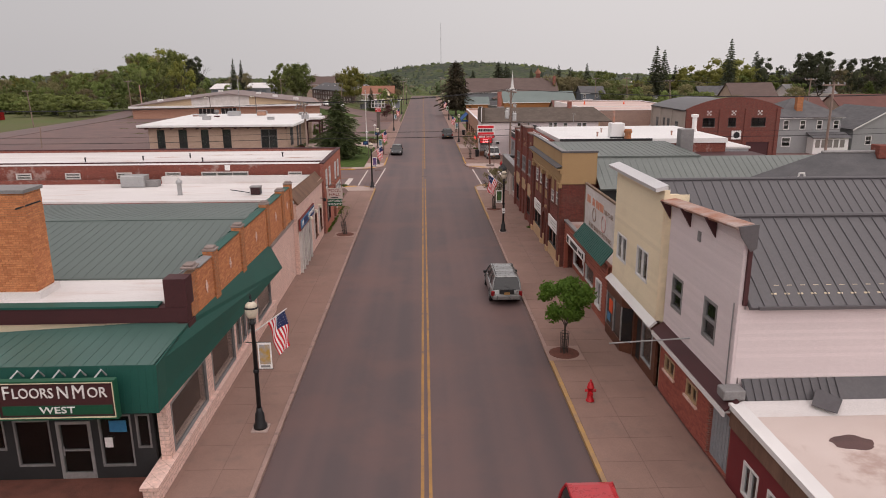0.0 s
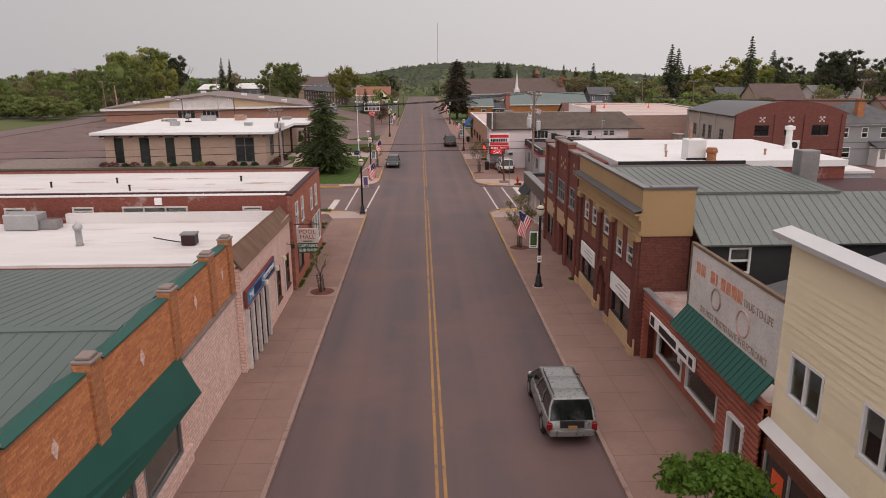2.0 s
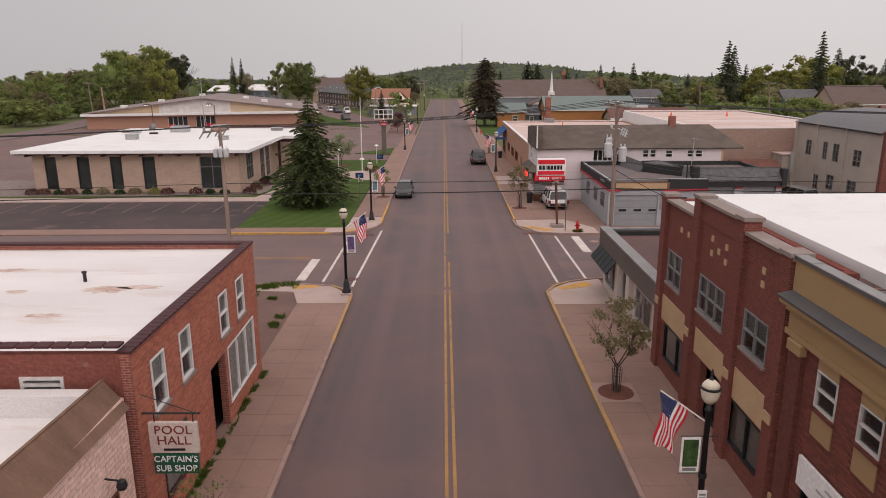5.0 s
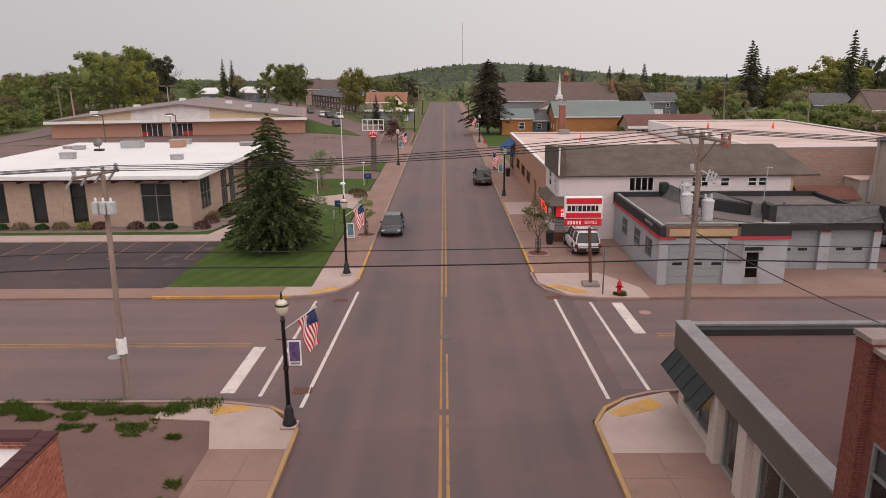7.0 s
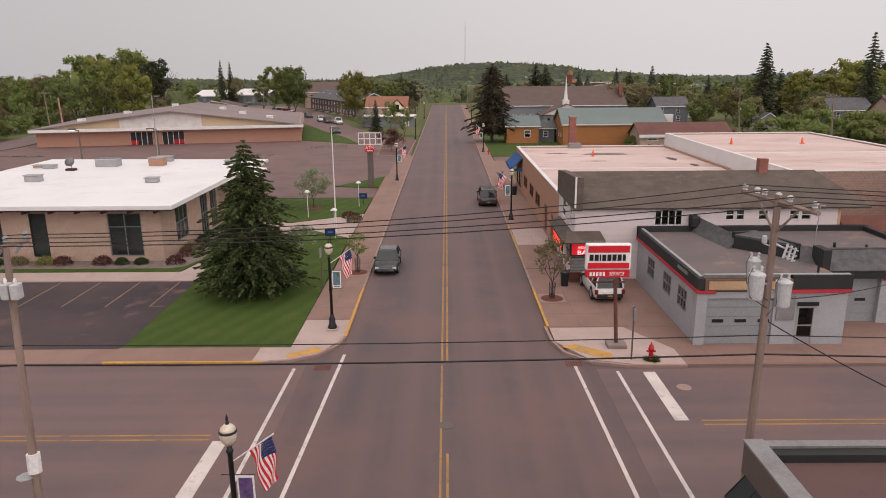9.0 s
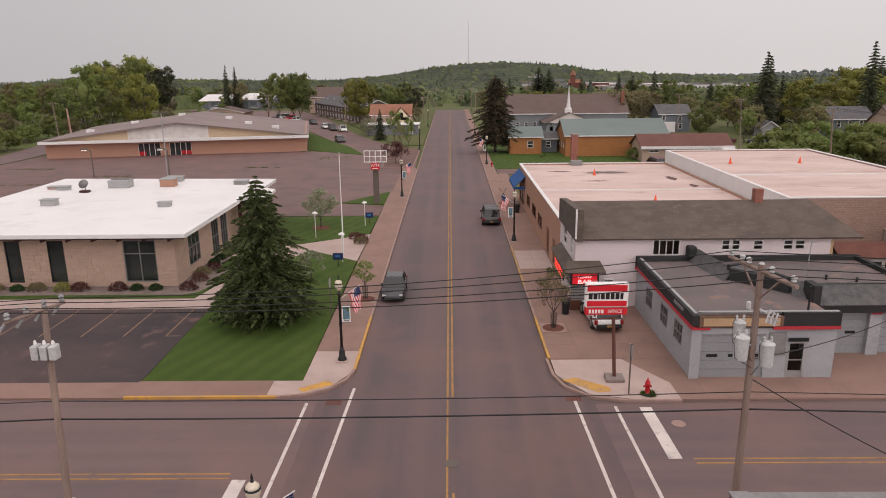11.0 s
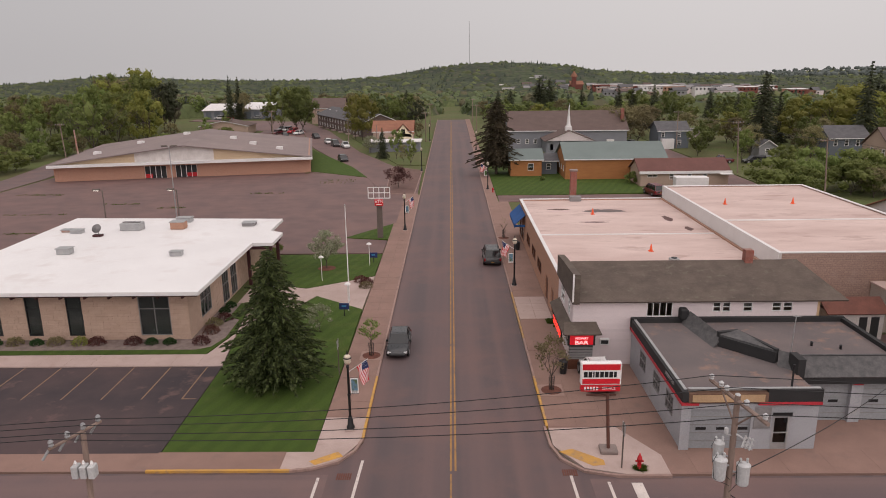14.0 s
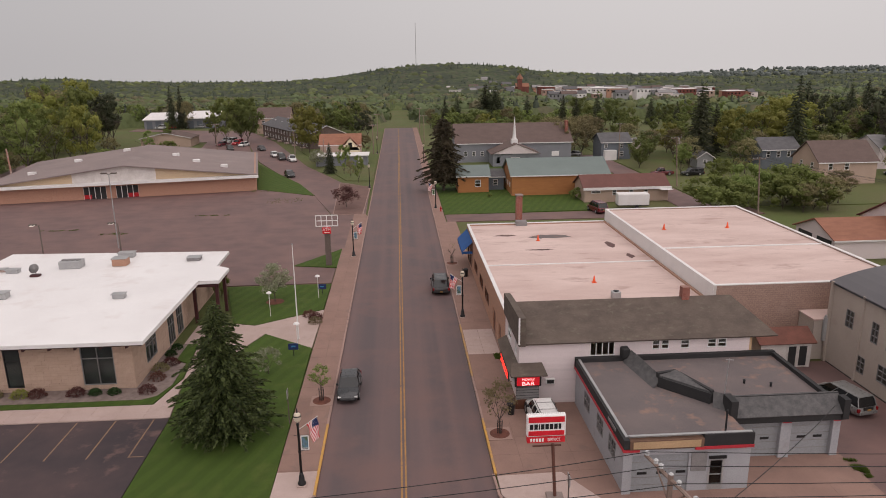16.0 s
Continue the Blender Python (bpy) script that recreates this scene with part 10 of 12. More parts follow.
    r = 0.34 if kind in ("sedan", "minivan") else 0.38
    for y in (-L * 0.29, L * 0.315):
        for s in (-1, 1):
            x = s * (w - 0.1)
            wb = rod(bmesh.new(), (x - 0.11, y, r), (x + 0.11, y, r), r, n=18)
            wheel = part("wheel", wb, M_TYRE, t)
            part("rim", rod(bmesh.new(), (x + s * 0.105, y, r), (x + s * 0.118, y, r), r * 0.64, n=14), M_RIM, wheel)
            part("arch", rod(bmesh.new(), (x + s * 0.02, y, r + 0.03), (x + s * 0.097, y, r + 0.03), r * 1.16, n=18), M_TRIM, t)
    for s in (-1, 1):
        part("tail_light", bev(BX((s * w * 0.98, s * w * 0.76, -L / 2 - 0.005, -L / 2 + 0.16, bl * 0.6, bl * 0.9)), 0.02, 1), M_LIGHTRED, t, "red tail light")
        part("headlight", bev(BX((s * w * 0.88, s * w * 0.56, L / 2 - 0.22, L / 2 - 0.03, hood * 0.56, hood * 0.74)), 0.03, 1), M_LIGHTCLEAR, t, "clear headlight")
        part("mirror", bev(BX((s * w * 0.92, s * (w + 0.13), yb1 - 0.55, yb1 - 0.4, bl - 0.02, bl + 0.14)), 0.03, 1), M_TRIM, t)
    part("bumper", bev(BX((-w * 0.86, w * 0.86, -L / 2 - 0.07, -L / 2 + 0.1, 0.36, 0.62)), 0.05, 2), paint if kind != "suv" else M_TRIM, t)
    part("grille", bev(BX((-w * 0.42, w * 0.42, L / 2 - 0.06, L / 2 + 0.02, hood * 0.34, hood * 0.58)), 0.02, 1), M_TRIM, t)
    part("front_bumper", bev(BX((-w * 0.72, w * 0.72, L / 2 - 0.12, L / 2 + 0.05, 0.3, 0.46)), 0.04, 2), paint, t)
    if plate:
        part("plate_bar", BX((-0.16, 0.16, -L / 2 - 0.085, -L / 2 - 0.07, 0.66, 0.8) if kind == "minivan" else (-0.16, 0.16, -L / 2 - 0.085, -L / 2 - 0.07, 0.44, 0.58)), M_LINE_Y, t, "plain number-plate bar")
    if kind == "minivan":
        part("tailgate_recess", BX((-0.42, 0.42, -L / 2 - 0.02, -L / 2 + 0.05, 0.68, 0.92)), M_TRIM, t)
        part("wiper", rod(bmesh.new(), (-0.1, yb0 + 0.03, z0 + 0.2), (0.3, yb0 + 0.01, z0 + 0.02), 0.012, n=5), M_TRIM, t)
    if rack:
        for s in (-1, 1):
            part("roof_rail", rod(bmesh.new(), (s * tw * 0.92, yt0 + 0.15, z1 + 0.1), (s * tw * 0.92, yt1 - 0.3, z1 + 0.08), 0.02, n=6), M_TRIM, t)
        for y in (yt0 + 0.6, yt0 + 1.6):
            part("roof_bar", rod(bmesh.new(), (-tw * 0.92, y, z1 + 0.11), (tw * 0.92, y, z1 + 0.085), 0.016, n=6), M_LEADGREY, t)
    t.matrix_basis = pose(*at, 0, 0, heading)
    return t


P_SILVER, P_DARK, P_BLACK = car_paint("silver_paint", (0.23, 0.232, 0.228)), car_paint("dark_grey_paint", (0.03, 0.031, 0.034)), car_paint("black_paint", (0.013, 0.013, 0.014), 0.1)
P_WHITE, P_RED, P_BLUE, P_MAROON = car_paint("white_car_paint", (0.66, 0.65, 0.64), 0.0), car_paint("red_car_paint", (0.42, 0.012, 0.02), 0.1), car_paint("blue_grey_paint", (0.09, 0.11, 0.14)), car_paint("maroon_paint", (0.12, 0.012, 0.02), 0.1)
car("minivan", "silver minivan with roof rack parked at the kerb", (4.57, 39.6, 0), 0, 4.85, 1.8, 1.66, P_SILVER, "minivan", True)
car("sedan", "dark grey sedan parked facing the camera", (-4.3, 109.9, 0), 180, 4.5, 1.74, 1.45, P_DARK, "sedan", plate=False)
car("suv", "black sport utility vehicle parked at the kerb", (4.5, 135.3, 0), 0, 5.0, 2.0, 1.85, P_BLACK, "suv", True)
car("suv", "white sport utility vehicle parked by the bar", (10.1, 103.5, 0.09), 2, 4.7, 1.9, 1.75, P_WHITE, "suv", True)
car("hatchback", "bright red car parked at the kerb", (4.6, 15.45, 0), 180, 4.5, 1.85, 1.6, P_RED, "suv")
car("minivan", "silver minivan parked beside the garage", (33.2, 104.4, 0.02), 12, 4.8, 1.85, 1.65, P_SILVER, "minivan")
for i, (x, y, hd, p, k, lb) in enumerate(((-25.8, 223, 200, P_DARK, "sedan", "grey sedan parked along the lane"), (-29.2, 250, 200, P_WHITE, "pickup", "white pickup parked along the lane"), (-32.6, 254, 200, P_BLACK, "suv", "black vehicle parked along the lane"), (-35.8, 261, 200, P_WHITE, "sedan", "white sedan parked along the lane"), (-42.4, 277, 205, P_DARK, "sedan", "grey sedan parked along the lane"),
                                      (-50.4, 289.2, 160, P_WHITE, "sedan", "white sedan parked on the far lot"), (-52.6, 279.7, 200, P_BLACK, "sedan", "dark sedan parked on the far lot"), (-53.6, 294.7, 160, P_RED, "suv", "red car parked on the far lot"), (-56.8, 300.6, 160, P_WHITE, "suv", "white car parked on the far lot"), (-59.5, 304.7, 160, P_SILVER, "sedan", "silver sedan parked on the far lot"), (-58.2, 292, 160, P_MAROON, "sedan", "maroon car parked on the far lot"), (-100, 362, 90, P_WHITE, "suv", "white car before the metal shed"), (-96, 362, 90, P_RED, "sedan", "red car before the metal shed"), (-84, 362, 90, P_SILVER, "sedan", "silver car before the metal shed"),
                                      (66.5, 211.5, 92, P_BLACK, "suv", "dark SUV parked on the back lawn"), (59.8, 212.5, 92, P_MAROON, "pickup", "maroon pickup parked on the back lawn"), (48.5, 249, 70, P_SILVER, "sedan", "silver sedan by the blue house"), (22.4, 212, 100, P_BLACK, "sedan", "black car beside the cottage"),
                                      (-109.5, 214, 60, P_BLACK, "pickup", "dark pickup on the grass"), (53.5, 143.5, 20, P_WHITE, "suv", "white vehicle behind the garage"), (50.0, 146.5, 20, P_SILVER, "sedan", "silver vehicle behind the garage"), (110, 205, 60, P_BLACK, "sedan", "dark car by the white house"))):
    car({"sedan": "sedan", "suv": "suv", "pickup": "pickup_truck"}[k], lb, (x, y, 0.03), hd, 4.6 if k == "sedan" else 5.0, 1.85, 1.48 if k == "sedan" else 1.8, p, k)
mv = car("van", "maroon van parked on the lane", (34.4, 175.5, 0.02), 10, 4.9, 1.95, 1.95, P_MAROON, "minivan")


def box_trailer(x, y, L, W, H, m, label, name="trailer", rz=0):
    t = thing(name, label, "trailer", (0, 0, 0))
    part("box", bev(BX((-W / 2, W / 2, -L / 2, L / 2, 0.6, H)), 0.06, 1), m, t)
    for s in (-1, 1):
        part("wheel", rod(bmesh.new(), (s * W / 2 - 0.1, -L * 0.1, 0.35), (s * W / 2 + 0.05, -L * 0.1, 0.35), 0.35, n=14), M_TYRE, t)
    part("frame", BX((-W * 0.4, W * 0.4, -L / 2, L / 2, 0.45, 0.6)), M_TRIM, t)
    t.matrix_basis = pose(x, y, 0, 0, 0, rz)


box_trailer(41.5, 178.2, 5.5, 2.3, 2.6, M_WHITE, "white box trailer parked on the lane", rz=85)
box_trailer(-123, 229, 6.0, 2.5, 4.0, M_WHITE, "white box trailer on the grass", rz=30)
for x, y, m, lb in ((-122, 196, M_SIGNBLUE, "blue shipping container on the grass"), (-117.5, 196.5, M_LIGHTRED, "red shipping container on the grass")):
    t = thing("shipping_container", lb, "container", (x, y, 0))
    part("box", bev(BX((x - 2.6, x + 2.0, y - 1.2, y + 1.2, -0.05, 2.4)), 0.04, 1), m, t)
    part("ribs", BX(*[(x - 2.5 + k * 0.4, x - 2.35 + k * 0.4, y - 1.26, y - 1.2, 0.1, 2.3) for k in range(11)]), m, t)
for x, y in ((57.5, 188.5), (58.4, 186.9), (59.2, 186.6), (60.0, 186.4)):
    t = thing("wheelie_bin", "dark wheeled rubbish bin with lid", "rubbish bin", (x, y, 0), "rubbish bins")
    part("body", bev(BX((x - 0.35, x + 0.35, y - 0.35, y + 0.35, 0, 1.0)), 0.05, 1), M_TRIM, t)
    part("lid", BX((x - 0.38, x + 0.38, y - 0.38, y + 0.38, 1.0, 1.08)), M_YELLOW if x < 58 else M_TRIM, t)
# far masts on the hill
for x, y, z0, z1 in ((35, 1400, 18, 97.5),):
    t = thing("radio_mast", "slender radio mast on the far hill", "mast", (x, y, z0))
    part("mast", rod(bmesh.new(), (x, y, z0), (x, y, z1), 0.55, 0.35, n=6), M_GALV, t)
    part("beacon", lathe(bmesh.new(), [(0.6, 0), (0.9, 0.5), (0.9, 1.5), (0.3, 2)], (x, y, z0 + (z1 - z0) * 0.62), 8), M_WHITE, t)
# far town in the valley
rt = random.Random(5)
for i in range(110):
    x, y = rt.uniform(165, 400), rt.uniform(780, 1010)
    w_, d_, h_ = rt.uniform(7, 16), rt.uniform(8, 12), rt.uniform(2.8, 5)
    m = rt.choice((M_WHITESIDE, M_OFFWHITE, M_WHITE, M_BUFFBRICK, M_TANSIDE, M_GREYSIDE, M_GREYSIDE, M_CMU))
    if i < 22:
        w_, h_, m = rt.uniform(18, 34), rt.uniform(4.5, 7.5), rt.choice((M_WHBRICK, M_WHBRICK, M_OFFWHITE, M_BUFFBRICK, M_WHITE))
        y = rt.uniform(800, 900)
    if i > 92:
        x, y = rt.uniform(60, 160), rt.uniform(880, 1150)
    z = land(x, y) + 4.0
    t = thing("town_building", "far town building in the valley", "building", (x, y, z), "far town")
    part("wall", BX((x - w_ / 2, x + w_ / 2, y - d_ / 2, y + d_ / 2, z - 6, z + h_)), m, t)
    if i % 3 == 0 or i < 22:
        part("roof", BX((x - w_ / 2 - 0.3, x + w_ / 2 + 0.3, y - d_ / 2 - 0.3, y + d_ / 2 + 0.3, z + h_, z + h_ + 0.4)), rt.choice((M_OFFWHITE, M_WHITE, M_LEADGREY)), t)
    else:
        part("roof", slab(SL([(x - w_ / 2 - 0.5, y - d_ / 2 - 0.5, z + h_), (x + w_ / 2 + 0.5, y - d_ / 2 - 0.5, z + h_), (x + w_ / 2 + 0.5, y, z + h_ + 3), (x - w_ / 2 - 0.5, y, z + h_ + 3)], 0.2), [(x - w_ / 2 - 0.5, y, z + h_ + 3), (x + w_ / 2 + 0.5, y, z + h_ + 3), (x + w_ / 2 + 0.5, y + d_ / 2 + 0.5, z + h_), (x - w_ / 2 - 0.5, y + d_ / 2 + 0.5, z + h_)], 0.2), rt.choice((M_SHINGLE_B, M_SHINGLE_G, M_LEADGREY)), t)
    for k in range(int(w_ // 4)):
        part("window", BX((x - w_ / 2 + 1 + k * 4, x - w_ / 2 + 2.6 + k * 4, y - d_ / 2 - 0.08, y - d_ / 2, z + h_ - 3, z + h_ - 1.4)), M_CARGLASS, t)

ct = thing("courthouse", "far red brick courthouse with a square tower", "building", (144.8, 900, 0))
cz = land(144.8, 900)
part("body", BX((141, 156, 900, 912, cz - 1, cz + 11)), M_WHBRICK, ct)
part("tower", BX((142.4, 147.2, 897, 902, cz - 1, cz + 20)), M_WHBRICK, ct, "red brick clock tower")
part("tower_roof", lathe(bmesh.new(), [(4.2, 0), (3.2, 2.0), (0.1, 6.5)], (144.8, 899.5, cz + 20), 4), M_BRICKROOF, ct, "pointed orange roof")
part("roof", SL([(140.5, 899.5, cz + 11), (156.5, 899.5, cz + 11), (156.5, 906, cz + 15), (140.5, 906, cz + 15)], 0.3), M_BRICKROOF, ct)

# ---- trees and shrubs ----
def leaf_mesh(name, pts, size, rng, flat_k=1.0, stretch=1.0, dirs=None, outs=None):
    """A mesh of many small leaf quads at the points, each its own island."""
    verts, faces = [], []
    for i, p in enumerate(pts):
        a = Vector((rng.gauss(0, 1), rng.gauss(0, 1), rng.gauss(0, 1) * flat_k)).normalized()
        if dirs:
            a = (dirs[i] + a * 0.45).normalized()
        b = a.cross(Vector((rng.gauss(0, 1), rng.gauss(0, 1), rng.gauss(0, 1)))).normalized()
        if outs:
            o = (outs[i] + Vector((rng.gauss(0, 0.6), rng.gauss(0, 0.6), 0.35 + rng.gauss(0, 0.6)))).normalized()
            a = o.cross(b).normalized()
            b = o.cross(a)
        s = size * rng.uniform(0.6, 1.35)
        a, b = a * s * stretch, b * s
        n = len(verts)
        verts += [tuple(p - a), tuple(p + b * 0.55 - a * 0.1), tuple(p + a), tuple(p - b * 0.55 + a * 0.1)]
        faces.append((n, n + 1, n + 2, n + 3))
    me = bpy.data.meshes.new(name)
    me.from_pydata(verts, [], faces)
    return me


def lump(verts, faces, c, r, squash, rng, subdiv=1):
    """Adds one uneven low ball, the dense inside of a bough, to lists of verts and faces."""
    bm = bmesh.new()
    bmesh.ops.create_icosphere(bm, subdivisions=subdiv, radius=1.0)
    n = len(verts)
    for v in bm.verts:
        k = r * rng.uniform(0.78, 1.12)
        verts.append((c.x + v.co.x * k, c.y + v.co.y * k, c.z + v.co.z * k * squash))
    faces += [tuple(n + v.index for v in f.verts) for f in bm.faces]
    bm.free()


def joined_crown(me, verts, faces):
    """The leaf mesh with the inner lumps added to it."""
    n = len(me.vertices)
    all_v = [tuple(v.co) for v in me.vertices] + verts
    all_f = [tuple(p.vertices) for p in me.polygons] + [tuple(n + i for i in f) for f in faces]
    out = bpy.data.meshes.new(me.name)
    out.from_pydata(all_v, [], all_f)
    bpy.data.meshes.remove(me)
    return out


def mesh_part(name, me, material, parent):
    me.materials.append(material)
    ob = new(name, me)
    ob.parent = parent
    return ob


def limb(bm, p, d, length, r, rng, depth, tips):
    q = p + d * length
    rod(bm, p, q, r, r * 0.62, n=6 if depth > 1 else 5, caps=False)
    if depth == 0:
        tips.append(q)
        return
    for _ in range(3):
        nd = (d + Vector((rng.gauss(0, 0.55), rng.gauss(0, 0.55), rng.gauss(0.12, 0.3)))).normalized()
        limb(bm, q, nd, length * rng.uniform(0.6, 0.8), r * 0.58, rng, depth - 1, tips)


def broadleaf(label, h, r, leaves, size, material, seed, trunk=0.3, gap=0.25, name="tree", bark=None, depth=3, core=0.0):
    rng = random.Random(seed)
    t = thing(name, label, "tree", (0, 0, 0))
    tips = []
    bm = bmesh.new()
    th = h * trunk
    rod(bm, (0, 0, -0.1), (0, 0, th), h * 0.013 + 0.015, h * 0.009 + 0.01, n=8, caps=False)
    for k in range(4):
        a = 2 * math.pi * k / 4 + rng.random()
        limb(bm, Vector((0, 0, th * rng.uniform(0.8, 1.0))), Vector((math.cos(a) * 0.6, math.sin(a) * 0.6, 1)).normalized(), (h - th) * 0.33, h * 0.006 + 0.006, rng, depth - 1, tips)
    part("trunk", bm, bark or M_BARK, t)
    lobes = []
    cz, hz = th + (h - th) * 0.52, (h - th) * 0.5
    for k in range(34):
        a, u = rng.uniform(0, 2 * math.pi), rng.uniform(-0.9, 0.95)
        q = math.sqrt(max(0, 1 - u * u)) * rng.uniform(0.5, 0.9)
        lobes.append((Vector((math.cos(a) * q * r, math.sin(a) * q * r, cz + u * hz * 0.78)), r * rng.uniform(0.16, 0.34)))
    pts, outs = [], []
    while len(pts) < leaves:
        c, lr = lobes[rng.randrange(len(lobes))]
        v = Vector((rng.gauss(0, 1), rng.gauss(0, 1), rng.gauss(0, 1))).normalized() * lr * rng.uniform(0.45, 1.15)
        v.z *= 0.82
        p = c + v
        if noise.noise(p * (2.2 / r) + Vector((seed, 0, 0))) > -gap:
            pts.append(p)
            outs.append(v.normalized())
    me = leaf_mesh("crown", pts, size, rng, outs=outs)
    if core:
        cv, cf = [], []
        for c, lr in lobes:
            lump(cv, cf, c, lr * core, 0.85, rng)
        lump(cv, cf, Vector((0, 0, cz)), r * core * 0.5, hz / r, rng)
        me = joined_crown(me, cv, cf)
    mesh_part("crown", me, material, t)
    return t


def conifer(label, h, r, levels, per, size, material, seed, bare=0.06, ragged=0.25, name="spruce", power=0.85, sprays=9, skirt=1.0, core=0.0, stretch=1.9):
    rng = random.Random(seed)
    t = thing(name, label, "tree", (0, 0, 0))
    bm = rod(bmesh.new(), (0, 0, -0.1), (0, 0, h * 0.97), h * 0.018 + 0.05, 0.02, n=8)
    pts, dirs = [], []
    for i in range(levels):
        k = i / (levels - 1)
        z = h * (bare + (1 - bare) * k)
        rad = r * (1 - k) ** power * min(1.0, skirt + k * 2.5) * rng.uniform(1 - ragged, 1.05) + 0.06
        n = max(4, int(per * (1 - 0.6 * k)))
        for j in range(n):
            a = 2 * math.pi * (j + rng.random()) / n
            L = rad * rng.uniform(1 - ragged, 1.1)
            out = Vector((math.cos(a), math.sin(a), 0))
            side = Vector((-out.y, out.x, 0))
            if L > r * 0.3 and j % 2 == 0:
                rod(bm, (0, 0, z), tuple(out * L * 0.85 + Vector((0, 0, z - L * 0.2))), 0.025, 0.008, n=4, caps=False)
            m = max(3, int(sprays * L / r) + 2)
            for q in range(m):
                f = (q + rng.random() * 0.8) / m
                f = 0.12 + 0.88 * f
                droop = -0.26 * L * f * f + 0.10 * L * max(0, f - 0.7)
                wid = L * 0.26 * (1 - f) + 0.06
                s = rng.uniform(-1, 1)
                pts.append(out * L * f + side * wid * s + Vector((0, 0, z + droop + rng.uniform(-0.06, 0.05))))
                dirs.append((out + side * s * 0.8 + Vector((0, 0, -0.25))).normalized())
    part("trunk", bm, M_BARK, t)
    me = leaf_mesh("crown", pts, size, rng, stretch=stretch, dirs=dirs)
    if core:
        cv, cf = [], []
        for i in range(14):
            k = (i + 0.5) / 14
            a, q = rng.uniform(0, 6.28), r * (1 - k) ** power * 0.18
            lump(cv, cf, Vector((math.cos(a) * q, math.sin(a) * q, h * (bare + (1 - bare) * k))), max(r * (1 - k) ** power * core * min(1.0, skirt + k * 2.5), 0.15), 0.8, rng)
        me = joined_crown(me, cv, cf)
    mesh_part("crown", me, material, t)
    return t


def plant(t, x, y, s=1.0, rz=0.0, z=0.0, sz=None):
    c = copy_thing(t, pose(x, y, z, 0, 0, rz))
    c.matrix_basis = pose(x, y, z, 0, 0, rz) @ Matrix.Diagonal((s, s, sz or s, 1))
    return c


def drop(t):
    for o in (*t.children_recursive, t):
        bpy.data.objects.remove(o)


def settle(t, x, y, z=0.0, rz=0.0):
    t.matrix_basis = pose(x, y, z, 0, 0, rz)


settle(conifer("large dark green spruce with layered boughs on the lawn", 9.9, 4.75, 34, 18, 0.1, M_SPRUCE, 3, bare=0.06, sprays=130, power=0.66, ragged=0.36, skirt=0.72, core=0.22, stretch=1.5), -12.7, 104.0, 0.1)
settle(conifer("tall ragged brownish spruce with a bare lower trunk", 14.9, 6.8, 32, 17, 0.2, M_OLDSPRUCE, 8, bare=0.14, ragged=0.5, sprays=50, power=0.42, skirt=0.75, core=0.25), 9.1, 199.6, 0)


M_PIT = mat("pale_red_concrete", (0.32, 0.215, 0.18), (0.28, 0.185, 0.155), 0.5, 24, 0.88, bump=0.2, stain=(0.22, 0.15, 0.125), amount=0.5)


def cage(x, y, h=1.1, lean=0.0):
    t = thing("tree_guard", "black iron tree guard round a street tree", "tree guard", (x, y, 0.12), "tree guards")
    for k in range(10):
        a = 2 * math.pi * k / 10
        part("bar", rod(bmesh.new(), (x + 0.16 * math.cos(a), y + 0.16 * math.sin(a), 0.13), (x + lean + 0.2 * math.cos(a), y + 0.2 * math.sin(a), h + 0.13), 0.012, n=4), M_BLACKMETAL, t)
    for z in (0.3, 0.75, h):
        q = 0.16 + 0.04 * z / h
        part("hoop", tube(bmesh.new(), [(x + lean * z / h + q * math.cos(math.pi * k / 5), y + q * math.sin(math.pi * k / 5), z + 0.13) for k in range(11)], 0.012, 4), M_BLACKMETAL, t)
    g = thing("tree_pit", "round red mulch tree pit in a pale concrete square", "tree pit", (x, y, 0.12), "tree pits")
    part("surround", BX((x - 0.85, x + 0.8, y - 0.85, y + 0.85, 0.1, 0.142)), M_PIT, g)
    part("mulch", lathe(bmesh.new(), [(0.72, 0.12), (0.7, 0.15), (0.3, 0.165)], (x, y, 0), 20), M_MULCH, g)


for x, y, ln in ((6.42, 30.0, 0), (-6.44, 54.6, -0.12), (6.54, 64.3, 0), (6.75, 102.1, 0), (-6.35, 108.2, 0), (6.67, 145.5, 0)):
    cage(x, y, 1.05, ln)
settle(broadleaf("small vivid green street tree in a guard", 3.7, 1.35, 6500, 0.085, M_LEAF_V, 11, 0.38, 0.6, depth=2), 6.42, 30.0, 0.12)
settle(broadleaf("thin newly planted street tree with few leaves", 2.9, 0.65, 160, 0.05, M_LEAF, 12, 0.4, 0.5, "sapling", depth=2), -6.5, 54.6, 0.12)
settle(broadleaf("small bronze-leaved street tree", 4.1, 1.15, 1300, 0.08, M_LEAF_B, 13, 0.3, 0.2, depth=3), 6.54, 64.3, 0.12)
settle(broadleaf("small budding bronze street tree", 4.2, 1.3, 900, 0.085, M_LEAF_B, 14, 0.28, 0.2, depth=3), 6.75, 102.1, 0.12)
settle(broadleaf("small fresh green street tree in a guard", 3.1, 0.9, 650, 0.08, M_LEAF, 15, 0.4, 0.3, depth=2), -6.35, 108.2, 0.12)
settle(broadleaf("bare thin young street sapling", 3.0, 0.6, 60, 0.05, M_LEAF_B, 16, 0.4, 0.5, "sapling", depth=2), 6.67, 145.5, 0.12)
settle(broadleaf("white blossoming tree on the lawn", 4.5, 2.0, 3000, 0.1, M_LEAF_W, 17, 0.2, 0.35, depth=3), -14.0, 132.4, 0.1)
